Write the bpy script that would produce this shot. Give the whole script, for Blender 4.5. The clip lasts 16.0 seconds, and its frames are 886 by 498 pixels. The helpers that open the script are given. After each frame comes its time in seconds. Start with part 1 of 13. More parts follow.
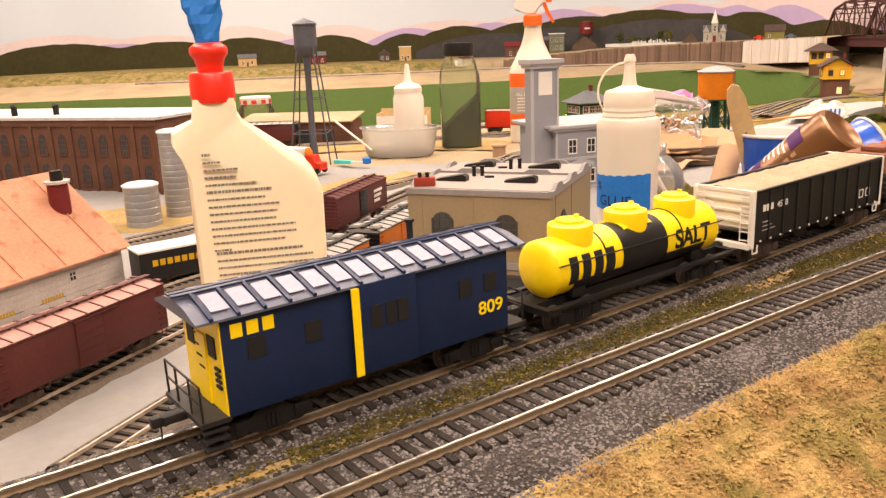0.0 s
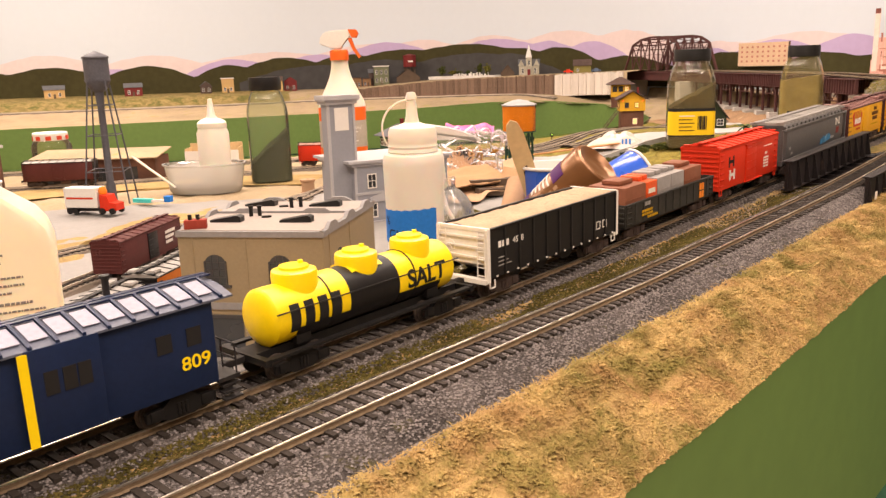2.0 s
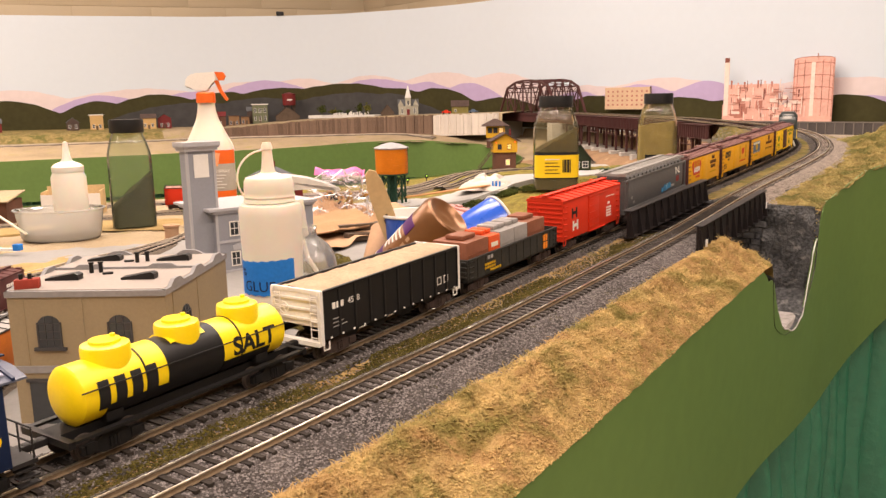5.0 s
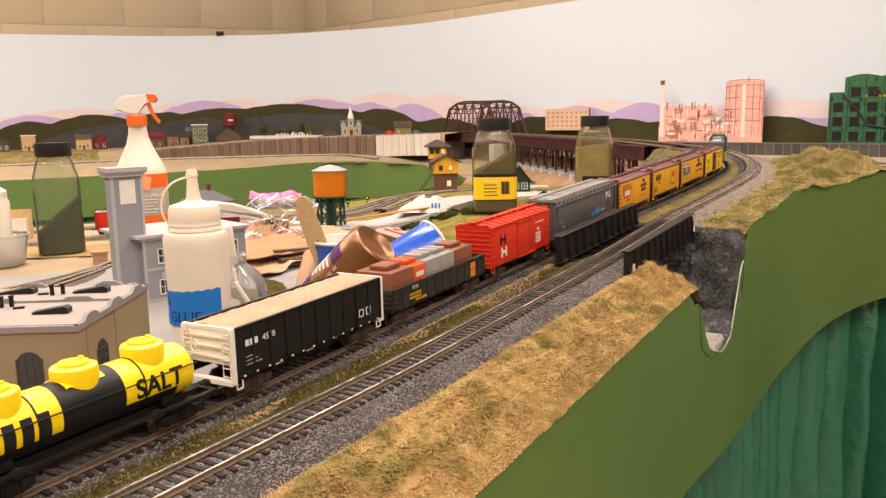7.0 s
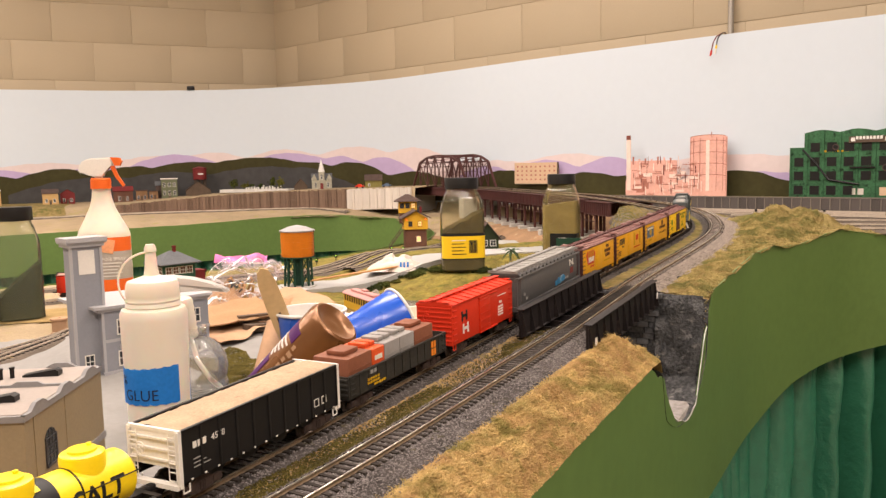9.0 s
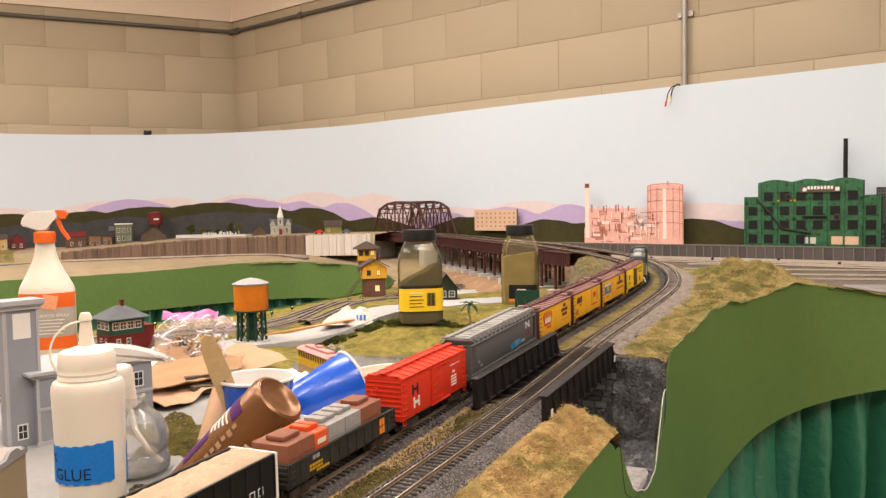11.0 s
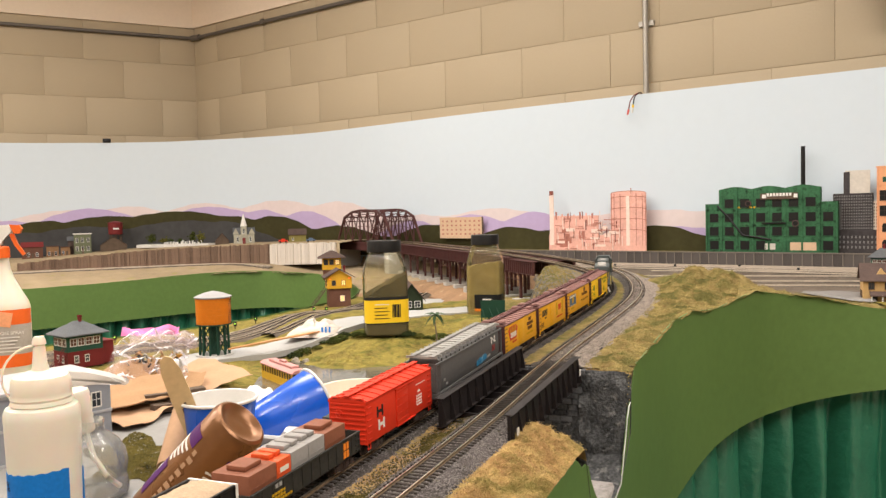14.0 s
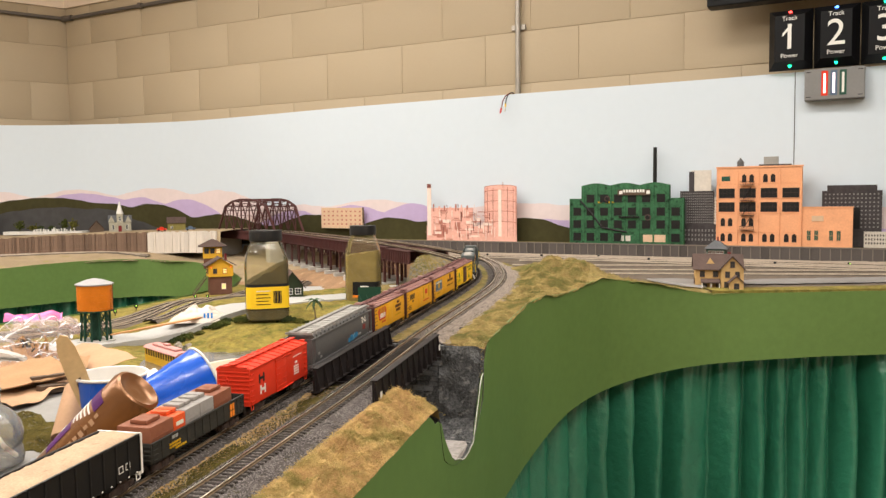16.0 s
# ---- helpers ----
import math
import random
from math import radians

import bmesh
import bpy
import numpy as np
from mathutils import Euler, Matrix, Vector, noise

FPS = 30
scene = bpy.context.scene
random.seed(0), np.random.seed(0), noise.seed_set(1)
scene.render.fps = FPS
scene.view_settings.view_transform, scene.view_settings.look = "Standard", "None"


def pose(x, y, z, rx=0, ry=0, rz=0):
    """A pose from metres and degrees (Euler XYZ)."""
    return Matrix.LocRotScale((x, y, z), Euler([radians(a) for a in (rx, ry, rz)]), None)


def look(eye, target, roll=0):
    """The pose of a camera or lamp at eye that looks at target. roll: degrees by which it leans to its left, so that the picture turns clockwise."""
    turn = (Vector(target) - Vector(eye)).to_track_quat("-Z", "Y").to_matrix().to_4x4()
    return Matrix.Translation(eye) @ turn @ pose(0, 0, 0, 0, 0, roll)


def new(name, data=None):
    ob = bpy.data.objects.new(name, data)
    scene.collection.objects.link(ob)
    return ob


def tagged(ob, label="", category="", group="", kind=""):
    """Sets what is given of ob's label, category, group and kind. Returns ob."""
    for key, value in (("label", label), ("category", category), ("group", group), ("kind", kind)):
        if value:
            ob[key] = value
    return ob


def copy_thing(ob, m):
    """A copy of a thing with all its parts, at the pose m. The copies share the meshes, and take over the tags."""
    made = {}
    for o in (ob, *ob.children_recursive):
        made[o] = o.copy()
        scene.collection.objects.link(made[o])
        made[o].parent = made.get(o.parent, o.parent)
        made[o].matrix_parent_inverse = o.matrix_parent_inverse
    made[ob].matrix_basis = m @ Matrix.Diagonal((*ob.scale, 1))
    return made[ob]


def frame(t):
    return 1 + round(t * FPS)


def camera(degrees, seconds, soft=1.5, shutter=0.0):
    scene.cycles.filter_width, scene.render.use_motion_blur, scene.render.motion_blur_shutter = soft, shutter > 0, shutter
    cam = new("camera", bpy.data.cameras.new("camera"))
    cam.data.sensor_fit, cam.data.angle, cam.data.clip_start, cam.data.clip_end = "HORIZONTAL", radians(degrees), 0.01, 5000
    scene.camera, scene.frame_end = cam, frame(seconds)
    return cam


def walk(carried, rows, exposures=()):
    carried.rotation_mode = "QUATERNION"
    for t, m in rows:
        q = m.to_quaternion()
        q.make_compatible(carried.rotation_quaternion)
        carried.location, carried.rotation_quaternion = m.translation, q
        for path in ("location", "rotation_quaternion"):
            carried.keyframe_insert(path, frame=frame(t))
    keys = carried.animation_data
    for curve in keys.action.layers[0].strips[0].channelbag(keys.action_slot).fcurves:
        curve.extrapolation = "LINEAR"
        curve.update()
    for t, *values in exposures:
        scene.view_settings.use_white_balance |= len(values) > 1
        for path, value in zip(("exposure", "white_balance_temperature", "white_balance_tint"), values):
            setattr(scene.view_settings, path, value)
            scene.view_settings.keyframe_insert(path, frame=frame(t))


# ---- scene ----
cam = camera(58.0, 16.0, soft=1.4)
PATH = [
    (0, (0.003, -0.145, 1.324), (-0.077, 1.788, 0.817), -2.2),
    (0.5, (0.011, -0.15, 1.326), (0.036, 1.791, 0.844), -2.0),
    (1, (0.028, -0.149, 1.33), (0.159, 1.791, 0.865), -1.9),
    (1.5, (0.044, -0.15, 1.329), (0.274, 1.783, 0.868), -1.8),
    (2, (0.055, -0.146, 1.329), (0.37, 1.777, 0.88), -1.8),
    (2.5, (0.056, -0.148, 1.332), (0.438, 1.767, 0.899), -1.5),
    (3, (0.058, -0.15, 1.338), (0.493, 1.757, 0.923), -1.3),
    (3.5, (0.064, -0.155, 1.342), (0.541, 1.746, 0.942), -1.0),
    (4, (0.068, -0.152, 1.339), (0.583, 1.741, 0.949), -1.0),
    (6.5, (0.104, -0.156, 1.349), (0.799, 1.689, 1.014), -1.0),
    (7, (0.102, -0.152, 1.349), (0.822, 1.685, 1.024), -1.0),
    (7.5, (0.106, -0.152, 1.35), (0.847, 1.679, 1.038), -1.1),
    (8, (0.106, -0.154, 1.355), (0.862, 1.675, 1.067), -1.2),
    (8.5, (0.115, -0.152, 1.366), (0.887, 1.676, 1.115), -1.1),
    (9, (0.115, -0.15, 1.373), (0.905, 1.676, 1.165), -1.2),
    (9.5, (0.126, -0.143, 1.382), (0.941, 1.676, 1.218), -1.2),
    (10, (0.129, -0.141, 1.389), (0.972, 1.668, 1.262), -1.2),
    (12.5, (0.143, -0.119, 1.397), (1.044, 1.663, 1.296), -1.1),
    (13, (0.139, -0.119, 1.399), (1.044, 1.662, 1.298), -1.3),
    (13.5, (0.14, -0.122, 1.402), (1.061, 1.651, 1.304), -1.5),
    (14, (0.139, -0.127, 1.406), (1.096, 1.626, 1.311), -1.4),
    (14.5, (0.145, -0.141, 1.408), (1.159, 1.58, 1.312), -1.1),
    (15, (0.135, -0.186, 1.415), (1.219, 1.492, 1.316), -0.8),
    (15.5, (0.091, -0.221, 1.408), (1.245, 1.409, 1.3), -0.6),
    (16, (0.087, -0.241, 1.413), (1.286, 1.354, 1.287), -0.6),
]
walk(cam, [(t, look(eye, target, roll)) for t, eye, target, roll in PATH], [(0, 0.12, 7150, 22), (4, 0.06, 6950, 21), (7, 0.02, 6700, 18), (10, -0.02, 6500, 16), (13, -0.02, 6150, 10.5), (16, 0.04, 6150, 8.5)])

# ---- light: unseen ceiling fluorescents of the club room ----
world = bpy.data.worlds.new("room_air")
scene.world = world
world.use_nodes = True
world.node_tree.nodes["Background"].inputs[0].default_value = (1.0, 0.93, 0.84, 1)
world.node_tree.nodes["Background"].inputs[1].default_value = 0.045
scene.view_settings.exposure = 0.0
LAMP_COLOR, LAMP_POWER = (1.0, 0.905, 0.79), 29.5


def tube_lamp(x, y, z, turn):
    d = bpy.data.lights.new("unseen_ceiling_tube", "AREA")
    d.shape, d.size, d.size_y, d.energy, d.color = "RECTANGLE", 1.2, 0.35, LAMP_POWER, LAMP_COLOR
    ob = new("ceiling_lamp", d)
    ob.matrix_basis = pose(x, y, z, 0, 0, turn)
    return ob


# camera-side and far-left tubes are added to brighten fascia, bank and left backdrop
for lx, ly in ((-1.2, 0.6), (0.5, -1.2), (1.7, -0.6), (-0.5, -1.0), (0.1, 1.5), (1.2, 1.0), (-0.9, 2.7), (0.7, 2.7), (-2.0, 2.4), (-1.4, 3.5)):
    tube_lamp(lx, ly, 2.93, -65)


# ---- mesh helpers ----
def finish(bm, name, material, smooth=True, recalc=True):
    if recalc:
        bmesh.ops.recalc_face_normals(bm, faces=bm.faces)
    me = bpy.data.meshes.new(name)
    bm.to_mesh(me)
    bm.free()
    me.materials.append(material)
    if smooth:
        me.polygons.foreach_set("use_smooth", [True] * len(me.polygons))
        me.set_sharp_from_angle(angle=radians(38))
    return me


def obj(name, me, parent=None, m=None, label=""):
    ob = new(name, me)
    if parent is not None:
        ob.parent = parent
    if m is not None:
        ob.matrix_basis = m
    if label:
        ob["label"] = label
    return ob


def part(name, bm, material, parent=None, label="", smooth=True, m=None):
    return obj(name, finish(bm, name, material, smooth), parent, m, label)


def thing(name, m, label, category, group="", kind=""):
    return tagged(obj(name, None, None, m), label, category, group, kind)


def vt(bm, co, m=None):
    v = Vector(co)
    return bm.verts.new(m @ v if m is not None else v)


def box(bm, x0, x1, y0, y1, z0, z1, m=None, bevel=0.0):
    vs = [vt(bm, (x, y, z), m) for x in (x0, x1) for y in (y0, y1) for z in (z0, z1)]
    fs = [bm.faces.new([vs[i] for i in q]) for q in ((0, 1, 3, 2), (4, 6, 7, 5), (0, 4, 5, 1), (2, 3, 7, 6), (0, 2, 6, 4), (1, 5, 7, 3))]
    if bevel:
        es = list({e for f in fs for e in f.edges})
        bmesh.ops.bevel(bm, geom=es, offset=bevel, segments=2, affect="EDGES", profile=0.5)
    return bm


def cyl(bm, p0, p1, r0, r1=None, seg=16, m=None, caps=True):
    r1 = r0 if r1 is None else r1
    a, b = Vector(p0), Vector(p1)
    q = (b - a).to_track_quat("Z", "Y").to_matrix()
    ra, rb = [], []
    for i in range(seg):
        d = q @ Vector((math.cos(math.tau * i / seg), math.sin(math.tau * i / seg), 0))
        ra.append(vt(bm, a + d * r0, m))
        rb.append(vt(bm, b + d * r1, m))
    for i in range(seg):
        j = (i + 1) % seg
        bm.faces.new((ra[i], ra[j], rb[j], rb[i]))
    if caps:
        bm.faces.new(ra[::-1])
        bm.faces.new(rb)
    return bm


def lathe(bm, prof, seg=28, m=None, sx=1.0, sy=1.0, power=2.0):
    """Turned body from (radius, z) pairs; power > 2 squares the section."""
    rings = []
    for r, z in prof:
        if r < 1e-6:
            rings.append([vt(bm, (0, 0, z), m)])
            continue
        ring = []
        for i in range(seg):
            a = math.tau * i / seg
            c, s = math.cos(a), math.sin(a)
            k = r / (abs(c) ** power + abs(s) ** power) ** (1 / power)
            ring.append(vt(bm, (c * k * sx, s * k * sy, z), m))
        rings.append(ring)
    for a, b in zip(rings[:-1], rings[1:]):
        for i in range(seg):
            j = (i + 1) % seg
            if len(a) == 1 and len(b) > 1:
                bm.faces.new((a[0], b[j], b[i]))
            elif len(b) == 1 and len(a) > 1:
                bm.faces.new((a[i], a[j], b[0]))
            elif len(a) > 1:
                bm.faces.new((a[i], a[j], b[j], b[i]))
    return bm


def prism(bm, pts, z0, z1, m=None):
    lo = [vt(bm, (x, y, z0), m) for x, y in pts]
    hi = [vt(bm, (x, y, z1), m) for x, y in pts]
    n = len(pts)
    for i in range(n):
        j = (i + 1) % n
        bm.faces.new((lo[i], lo[j], hi[j], hi[i]))
    bm.faces.new(lo[::-1])
    bm.faces.new(hi)
    return bm


def tube(bm, pts, r, seg=6, m=None):
    for a, b in zip(pts[:-1], pts[1:]):
        if (Vector(b) - Vector(a)).length > 1e-6:
            cyl(bm, a, b, r, r, seg, m)
    return bm


def raw(name, verts, faces, material, smooth=False):
    me = bpy.data.meshes.new(name)
    me.from_pydata(verts, [], faces)
    me.materials.append(material)
    if smooth:
        me.polygons.foreach_set("use_smooth", [True] * len(me.polygons))
    me.update()
    return me


def lettering(name, text, size, material, parent, m, align="CENTER", label="", stretch=1.0, weight=0.0):
    cu = bpy.data.curves.new(name, "FONT")
    cu.body, cu.size, cu.align_x, cu.align_y, cu.extrude, cu.offset = text, size, align, "CENTER", 0.00008, weight
    tmp = bpy.data.objects.new(name, cu)
    me = bpy.data.meshes.new_from_object(tmp)
    bpy.data.objects.remove(tmp)
    me.materials.clear()
    me.materials.append(material)
    return obj(name, me, parent, m @ Matrix.Diagonal((stretch, 1, 1, 1)), label)


def spline(pts, step):
    """Even samples along a smooth curve through pts."""
    p = np.array(pts, float)
    p = np.vstack([2 * p[0] - p[1], p, 2 * p[-1] - p[-2]])
    out = []
    for i in range(1, len(p) - 2):
        a, b, c, d = p[i - 1:i + 3]
        for t in np.linspace(0, 1, 40, endpoint=False):
            out.append(0.5 * (2 * b + (c - a) * t + (2 * a - 5 * b + 4 * c - d) * t * t + (3 * b - a - 3 * c + d) * t ** 3))
    out.append(p[-2])
    out = np.array(out)
    s = np.r_[0, np.cumsum(np.linalg.norm(np.diff(out, axis=0), axis=1))]
    n = int(s[-1] / step) + 1
    q = np.linspace(0, s[-1], n)
    return np.c_[tuple(np.interp(q, s, out[:, k]) for k in range(p.shape[1]))], q


# ---- materials ----
def mat(name, col, rough=0.6, metal=0.0, var=0.12, scale=300.0, big=25.0, bump=0.15, col2=None, mix2=0.0, rnd=0.0, spec=0.5, sub=0.0, depth=0.0006, coat=0.0):
    """Painted, moulded or natural surface: fine grain and broad stains over a base colour, with relief."""
    mt = bpy.data.materials.new(name)
    mt.use_nodes = True
    nt = mt.node_tree
    N, L = nt.nodes, nt.links
    b = N["Principled BSDF"]
    b.inputs["Roughness"].default_value, b.inputs["Metallic"].default_value = rough, metal
    b.inputs["Specular IOR Level"].default_value = spec if rough < 0.4 else spec * (0.5 if rough < 0.7 else 0.25)
    b.inputs["Coat Weight"].default_value = coat
    if sub:
        b.inputs["Subsurface Weight"].default_value = sub
        b.inputs["Subsurface Scale"].default_value = 0.01
    tc = N.new("ShaderNodeTexCoord")
    n1, n2 = N.new("ShaderNodeTexNoise"), N.new("ShaderNodeTexNoise")
    n1.inputs["Scale"].default_value, n2.inputs["Scale"].default_value = scale, big
    n1.inputs["Detail"].default_value, n2.inputs["Detail"].default_value = 4, 3
    L.new(tc.outputs["Object"], n1.inputs["Vector"])
    L.new(tc.outputs["Object"], n2.inputs["Vector"])
    add = N.new("ShaderNodeMath")
    add.operation = "ADD"
    L.new(n1.outputs["Fac"], add.inputs[0])
    L.new(n2.outputs["Fac"], add.inputs[1])
    src = add
    if rnd:
        oi = N.new("ShaderNodeObjectInfo")
        ge = N.new("ShaderNodeNewGeometry")
        m1 = N.new("ShaderNodeMath")
        m1.operation = "ADD"
        L.new(oi.outputs["Random"], m1.inputs[0])
        L.new(ge.outputs["Random Per Island"], m1.inputs[1])
        m2 = N.new("ShaderNodeMath")
        m2.operation = "MULTIPLY_ADD"
        m2.inputs[1].default_value, m2.inputs[2].default_value = rnd, -rnd
        L.new(m1.outputs[0], m2.inputs[0])
        m3 = N.new("ShaderNodeMath")
        m3.operation = "ADD"
        L.new(add.outputs[0], m3.inputs[0])
        L.new(m2.outputs[0], m3.inputs[1])
        src = m3
    ramp = N.new("ShaderNodeMapRange")
    ramp.inputs["From Min"].default_value, ramp.inputs["From Max"].default_value = 0.65, 1.35
    L.new(src.outputs[0], ramp.inputs["Value"])
    mx = N.new("ShaderNodeMix")
    mx.data_type = "RGBA"
    mx.inputs["A"].default_value = (*[c * (1 - var) for c in col], 1)
    mx.inputs["B"].default_value = (*[min(1, c * (1 + var)) for c in col], 1)
    L.new(ramp.outputs[0], mx.inputs["Factor"])
    last = mx.outputs["Result"]
    if col2:
        n3 = N.new("ShaderNodeTexNoise")
        n3.inputs["Scale"].default_value, n3.inputs["Detail"].default_value = big * 2.3, 6
        L.new(tc.outputs["Object"], n3.inputs["Vector"])
        r3 = N.new("ShaderNodeMapRange")
        r3.inputs["From Min"].default_value, r3.inputs["From Max"].default_value = 0.62 - mix2 * 0.3, 0.78 - mix2 * 0.3
        L.new(n3.outputs["Fac"], r3.inputs["Value"])
        mx2 = N.new("ShaderNodeMix")
        mx2.data_type = "RGBA"
        L.new(last, mx2.inputs["A"])
        mx2.inputs["B"].default_value = (*col2, 1)
        L.new(r3.outputs[0], mx2.inputs["Factor"])
        last = mx2.outputs["Result"]
    L.new(last, b.inputs["Base Color"])
    rr = N.new("ShaderNodeMapRange")
    rr.inputs["To Min"].default_value, rr.inputs["To Max"].default_value = max(0.02, rough - 0.1), min(1, rough + 0.1)
    L.new(n2.outputs["Fac"], rr.inputs["Value"])
    L.new(rr.outputs[0], b.inputs["Roughness"])
    if bump:
        bp = N.new("ShaderNodeBump")
        bp.inputs["Strength"].default_value, bp.inputs["Distance"].default_value = bump, depth
        L.new(n1.outputs["Fac"], bp.inputs["Height"])
        L.new(bp.outputs[0], b.inputs["Normal"])
    return mt


def clear(name, tint, rough=0.05, ior=1.35, haze=0.0, hazecol=(0.9, 0.9, 0.9)):
    """Thin clear plastic: tinted see-through sheet with a fresnel gloss and, if milky, some diffuse."""
    mt = bpy.data.materials.new(name)
    mt.use_nodes = True
    nt = mt.node_tree
    N, L = nt.nodes, nt.links
    N.remove(N["Principled BSDF"])
    out = N["Material Output"]
    tr, gl, fr, ms = N.new("ShaderNodeBsdfTransparent"), N.new("ShaderNodeBsdfGlossy"), N.new("ShaderNodeFresnel"), N.new("ShaderNodeMixShader")
    tr.inputs[0].default_value = (*tint, 1)
    gl.inputs["Roughness"].default_value = rough
    fr.inputs["IOR"].default_value = ior
    base = tr
    if haze:
        df, m0 = N.new("ShaderNodeBsdfDiffuse"), N.new("ShaderNodeMixShader")
        df.inputs[0].default_value = (*hazecol, 1)
        m0.inputs[0].default_value = haze
        L.new(tr.outputs[0], m0.inputs[1])
        L.new(df.outputs[0], m0.inputs[2])
        base = m0
    L.new(fr.outputs[0], ms.inputs[0])
    L.new(base.outputs[0], ms.inputs[1])
    L.new(gl.outputs[0], ms.inputs[2])
    L.new(ms.outputs[0], out.inputs["Surface"])
    return mt


def glow(name, col, power):
    mt = bpy.data.materials.new(name)
    mt.use_nodes = True
    b = mt.node_tree.nodes["Principled BSDF"]
    b.inputs["Base Color"].default_value = (*col, 1)
    b.inputs["Emission Color"].default_value = (*col, 1)
    b.inputs["Emission Strength"].default_value = power
    return mt


M_FASCIA = mat("fascia_green", (0.122, 0.197, 0.054), 0.42, var=0.09, scale=60, big=3, bump=0.05)
M_CURTAIN = mat("curtain_green", (0.028, 0.170, 0.096), 0.34, var=0.16, scale=55, big=7, bump=0.55, col2=(0.045, 0.19, 0.12), mix2=-0.15, depth=0.006, spec=0.9)
M_SKY = mat("backdrop_sky", (0.575, 0.635, 0.70), 0.7, var=0.015, scale=30, big=1.0, bump=0.03)
M_HILL_PALE = mat("hill_pale", (0.66, 0.56, 0.56), 0.8, var=0.05, scale=40, big=4, bump=0)
M_HILL_PURPLE = mat("hill_purple", (0.46, 0.36, 0.56), 0.8, var=0.05, scale=40, big=4, bump=0)
M_HILL_OLIVE = mat("hill_olive", (0.048, 0.043, 0.017), 0.8, var=0.2, scale=40, big=6, bump=0)
M_HILL_GREY = mat("hill_grey", (0.058, 0.056, 0.056), 0.8, var=0.2, scale=25, big=5, bump=0)
M_BLOCK = mat("wall_block_paint", (0.44, 0.355, 0.245), 0.6, var=0.018, scale=110, big=3, bump=0.3, rnd=0.005, depth=0.002)
# mortar lighter than the blocks, to paint in highlights along the joints
M_MORTAR = mat("wall_mortar_highlight", (0.47, 0.38, 0.265), 0.6, var=0.08, scale=120, big=4, bump=0.2)
M_CREAM = mat("upper_wall_cream", (0.82, 0.68, 0.55), 0.6, var=0.03, scale=60, big=2, bump=0.1)
M_CONDUIT_DARK = mat("conduit_grey", (0.135, 0.118, 0.105), 0.4, 0.3, var=0.1, scale=50, big=5, bump=0.05)
M_CONDUIT = mat("conduit_paint", (0.36, 0.33, 0.29), 0.4, 0.4, var=0.1, scale=50, big=5, bump=0.05)
M_FLOOR = mat("floor_tile", (0.22, 0.20, 0.18), 0.4, var=0.1, scale=40, big=2, bump=0.05)
M_CEIL = mat("ceiling_tile", (0.75, 0.73, 0.69), 0.8, var=0.05, scale=80, big=3, bump=0.2)


def turf(name, gold, tawny, olive, lush, rnd):
    """Mixed static grass: gold, tawny and olive patches over a fibrous grain."""
    mt = mat(name, gold, 0.95, var=0.22, scale=700, big=60, bump=0.9, depth=0.002, rnd=rnd)
    nt = mt.node_tree
    N, L = nt.nodes, nt.links
    b = N["Principled BSDF"]
    last = b.inputs["Base Color"].links[0].from_socket
    tc = N.new("ShaderNodeTexCoord")
    for col, sc, lo, hi, amt in ((tawny, 40, 0.44, 0.62, 0.75), (olive, 22, 0.58 - lush, 0.74 - lush, 0.75), (olive, 130, 0.52, 0.68, 0.5), (tuple(c * 1.5 for c in gold), 110, 0.58, 0.72, 0.5)):
        n = N.new("ShaderNodeTexNoise")
        n.inputs["Scale"].default_value, n.inputs["Detail"].default_value, n.inputs["Distortion"].default_value = sc, 6, 0.6
        L.new(tc.outputs["Object"], n.inputs["Vector"])
        r = N.new("ShaderNodeMapRange")
        r.inputs["From Min"].default_value, r.inputs["From Max"].default_value, r.inputs["To Max"].default_value = lo, hi, amt
        L.new(n.outputs["Fac"], r.inputs["Value"])
        m = N.new("ShaderNodeMix")
        m.data_type = "RGBA"
        L.new(r.outputs[0], m.inputs["Factor"])
        L.new(last, m.inputs["A"])
        m.inputs["B"].default_value = (*col, 1)
        last = m.outputs["Result"]
    L.new(last, b.inputs["Base Color"])
    return mt


M_GRASS = turf("turf_tan", (0.40, 0.265, 0.105), (0.30, 0.165, 0.07), (0.145, 0.125, 0.03), 0.05, 0.0)
M_TURF = turf("turf_granules", (0.50, 0.34, 0.135), (0.37, 0.215, 0.09), (0.165, 0.150, 0.036), 0.09, 0.42)
M_HILLTURF = turf("turf_hill", (0.30, 0.225, 0.085), (0.19, 0.125, 0.048), (0.095, 0.098, 0.024), 0.13, 0.50)
M_MOSS = turf("turf_green", (0.24, 0.19, 0.045), (0.16, 0.115, 0.035), (0.075, 0.085, 0.016), 0.08, 0.0)
M_SHORE = turf("turf_shore", (0.27, 0.205, 0.05), (0.17, 0.125, 0.036), (0.085, 0.095, 0.018), 0.08, 0.3)
M_EARTH = mat("bare_brown_earth", (0.27, 0.165, 0.095), 0.95, var=0.3, scale=400, big=20, bump=0.5, col2=(0.40, 0.29, 0.18), mix2=0.0, depth=0.002)
M_DIRT = mat("layout_dirt", (0.34, 0.26, 0.165), 0.95, var=0.25, scale=300, big=9, bump=0.5, col2=(0.30, 0.26, 0.10), mix2=0.1, depth=0.002)
M_TABLE = mat("table_grey_paint", (0.26, 0.248, 0.235), 0.7, var=0.08, scale=120, big=8, bump=0.15, col2=(0.30, 0.24, 0.15), mix2=-0.25)
M_ROADFAR = mat("road_far_grey", (0.22, 0.205, 0.195), 0.85, var=0.12, scale=200, big=10, bump=0.2)
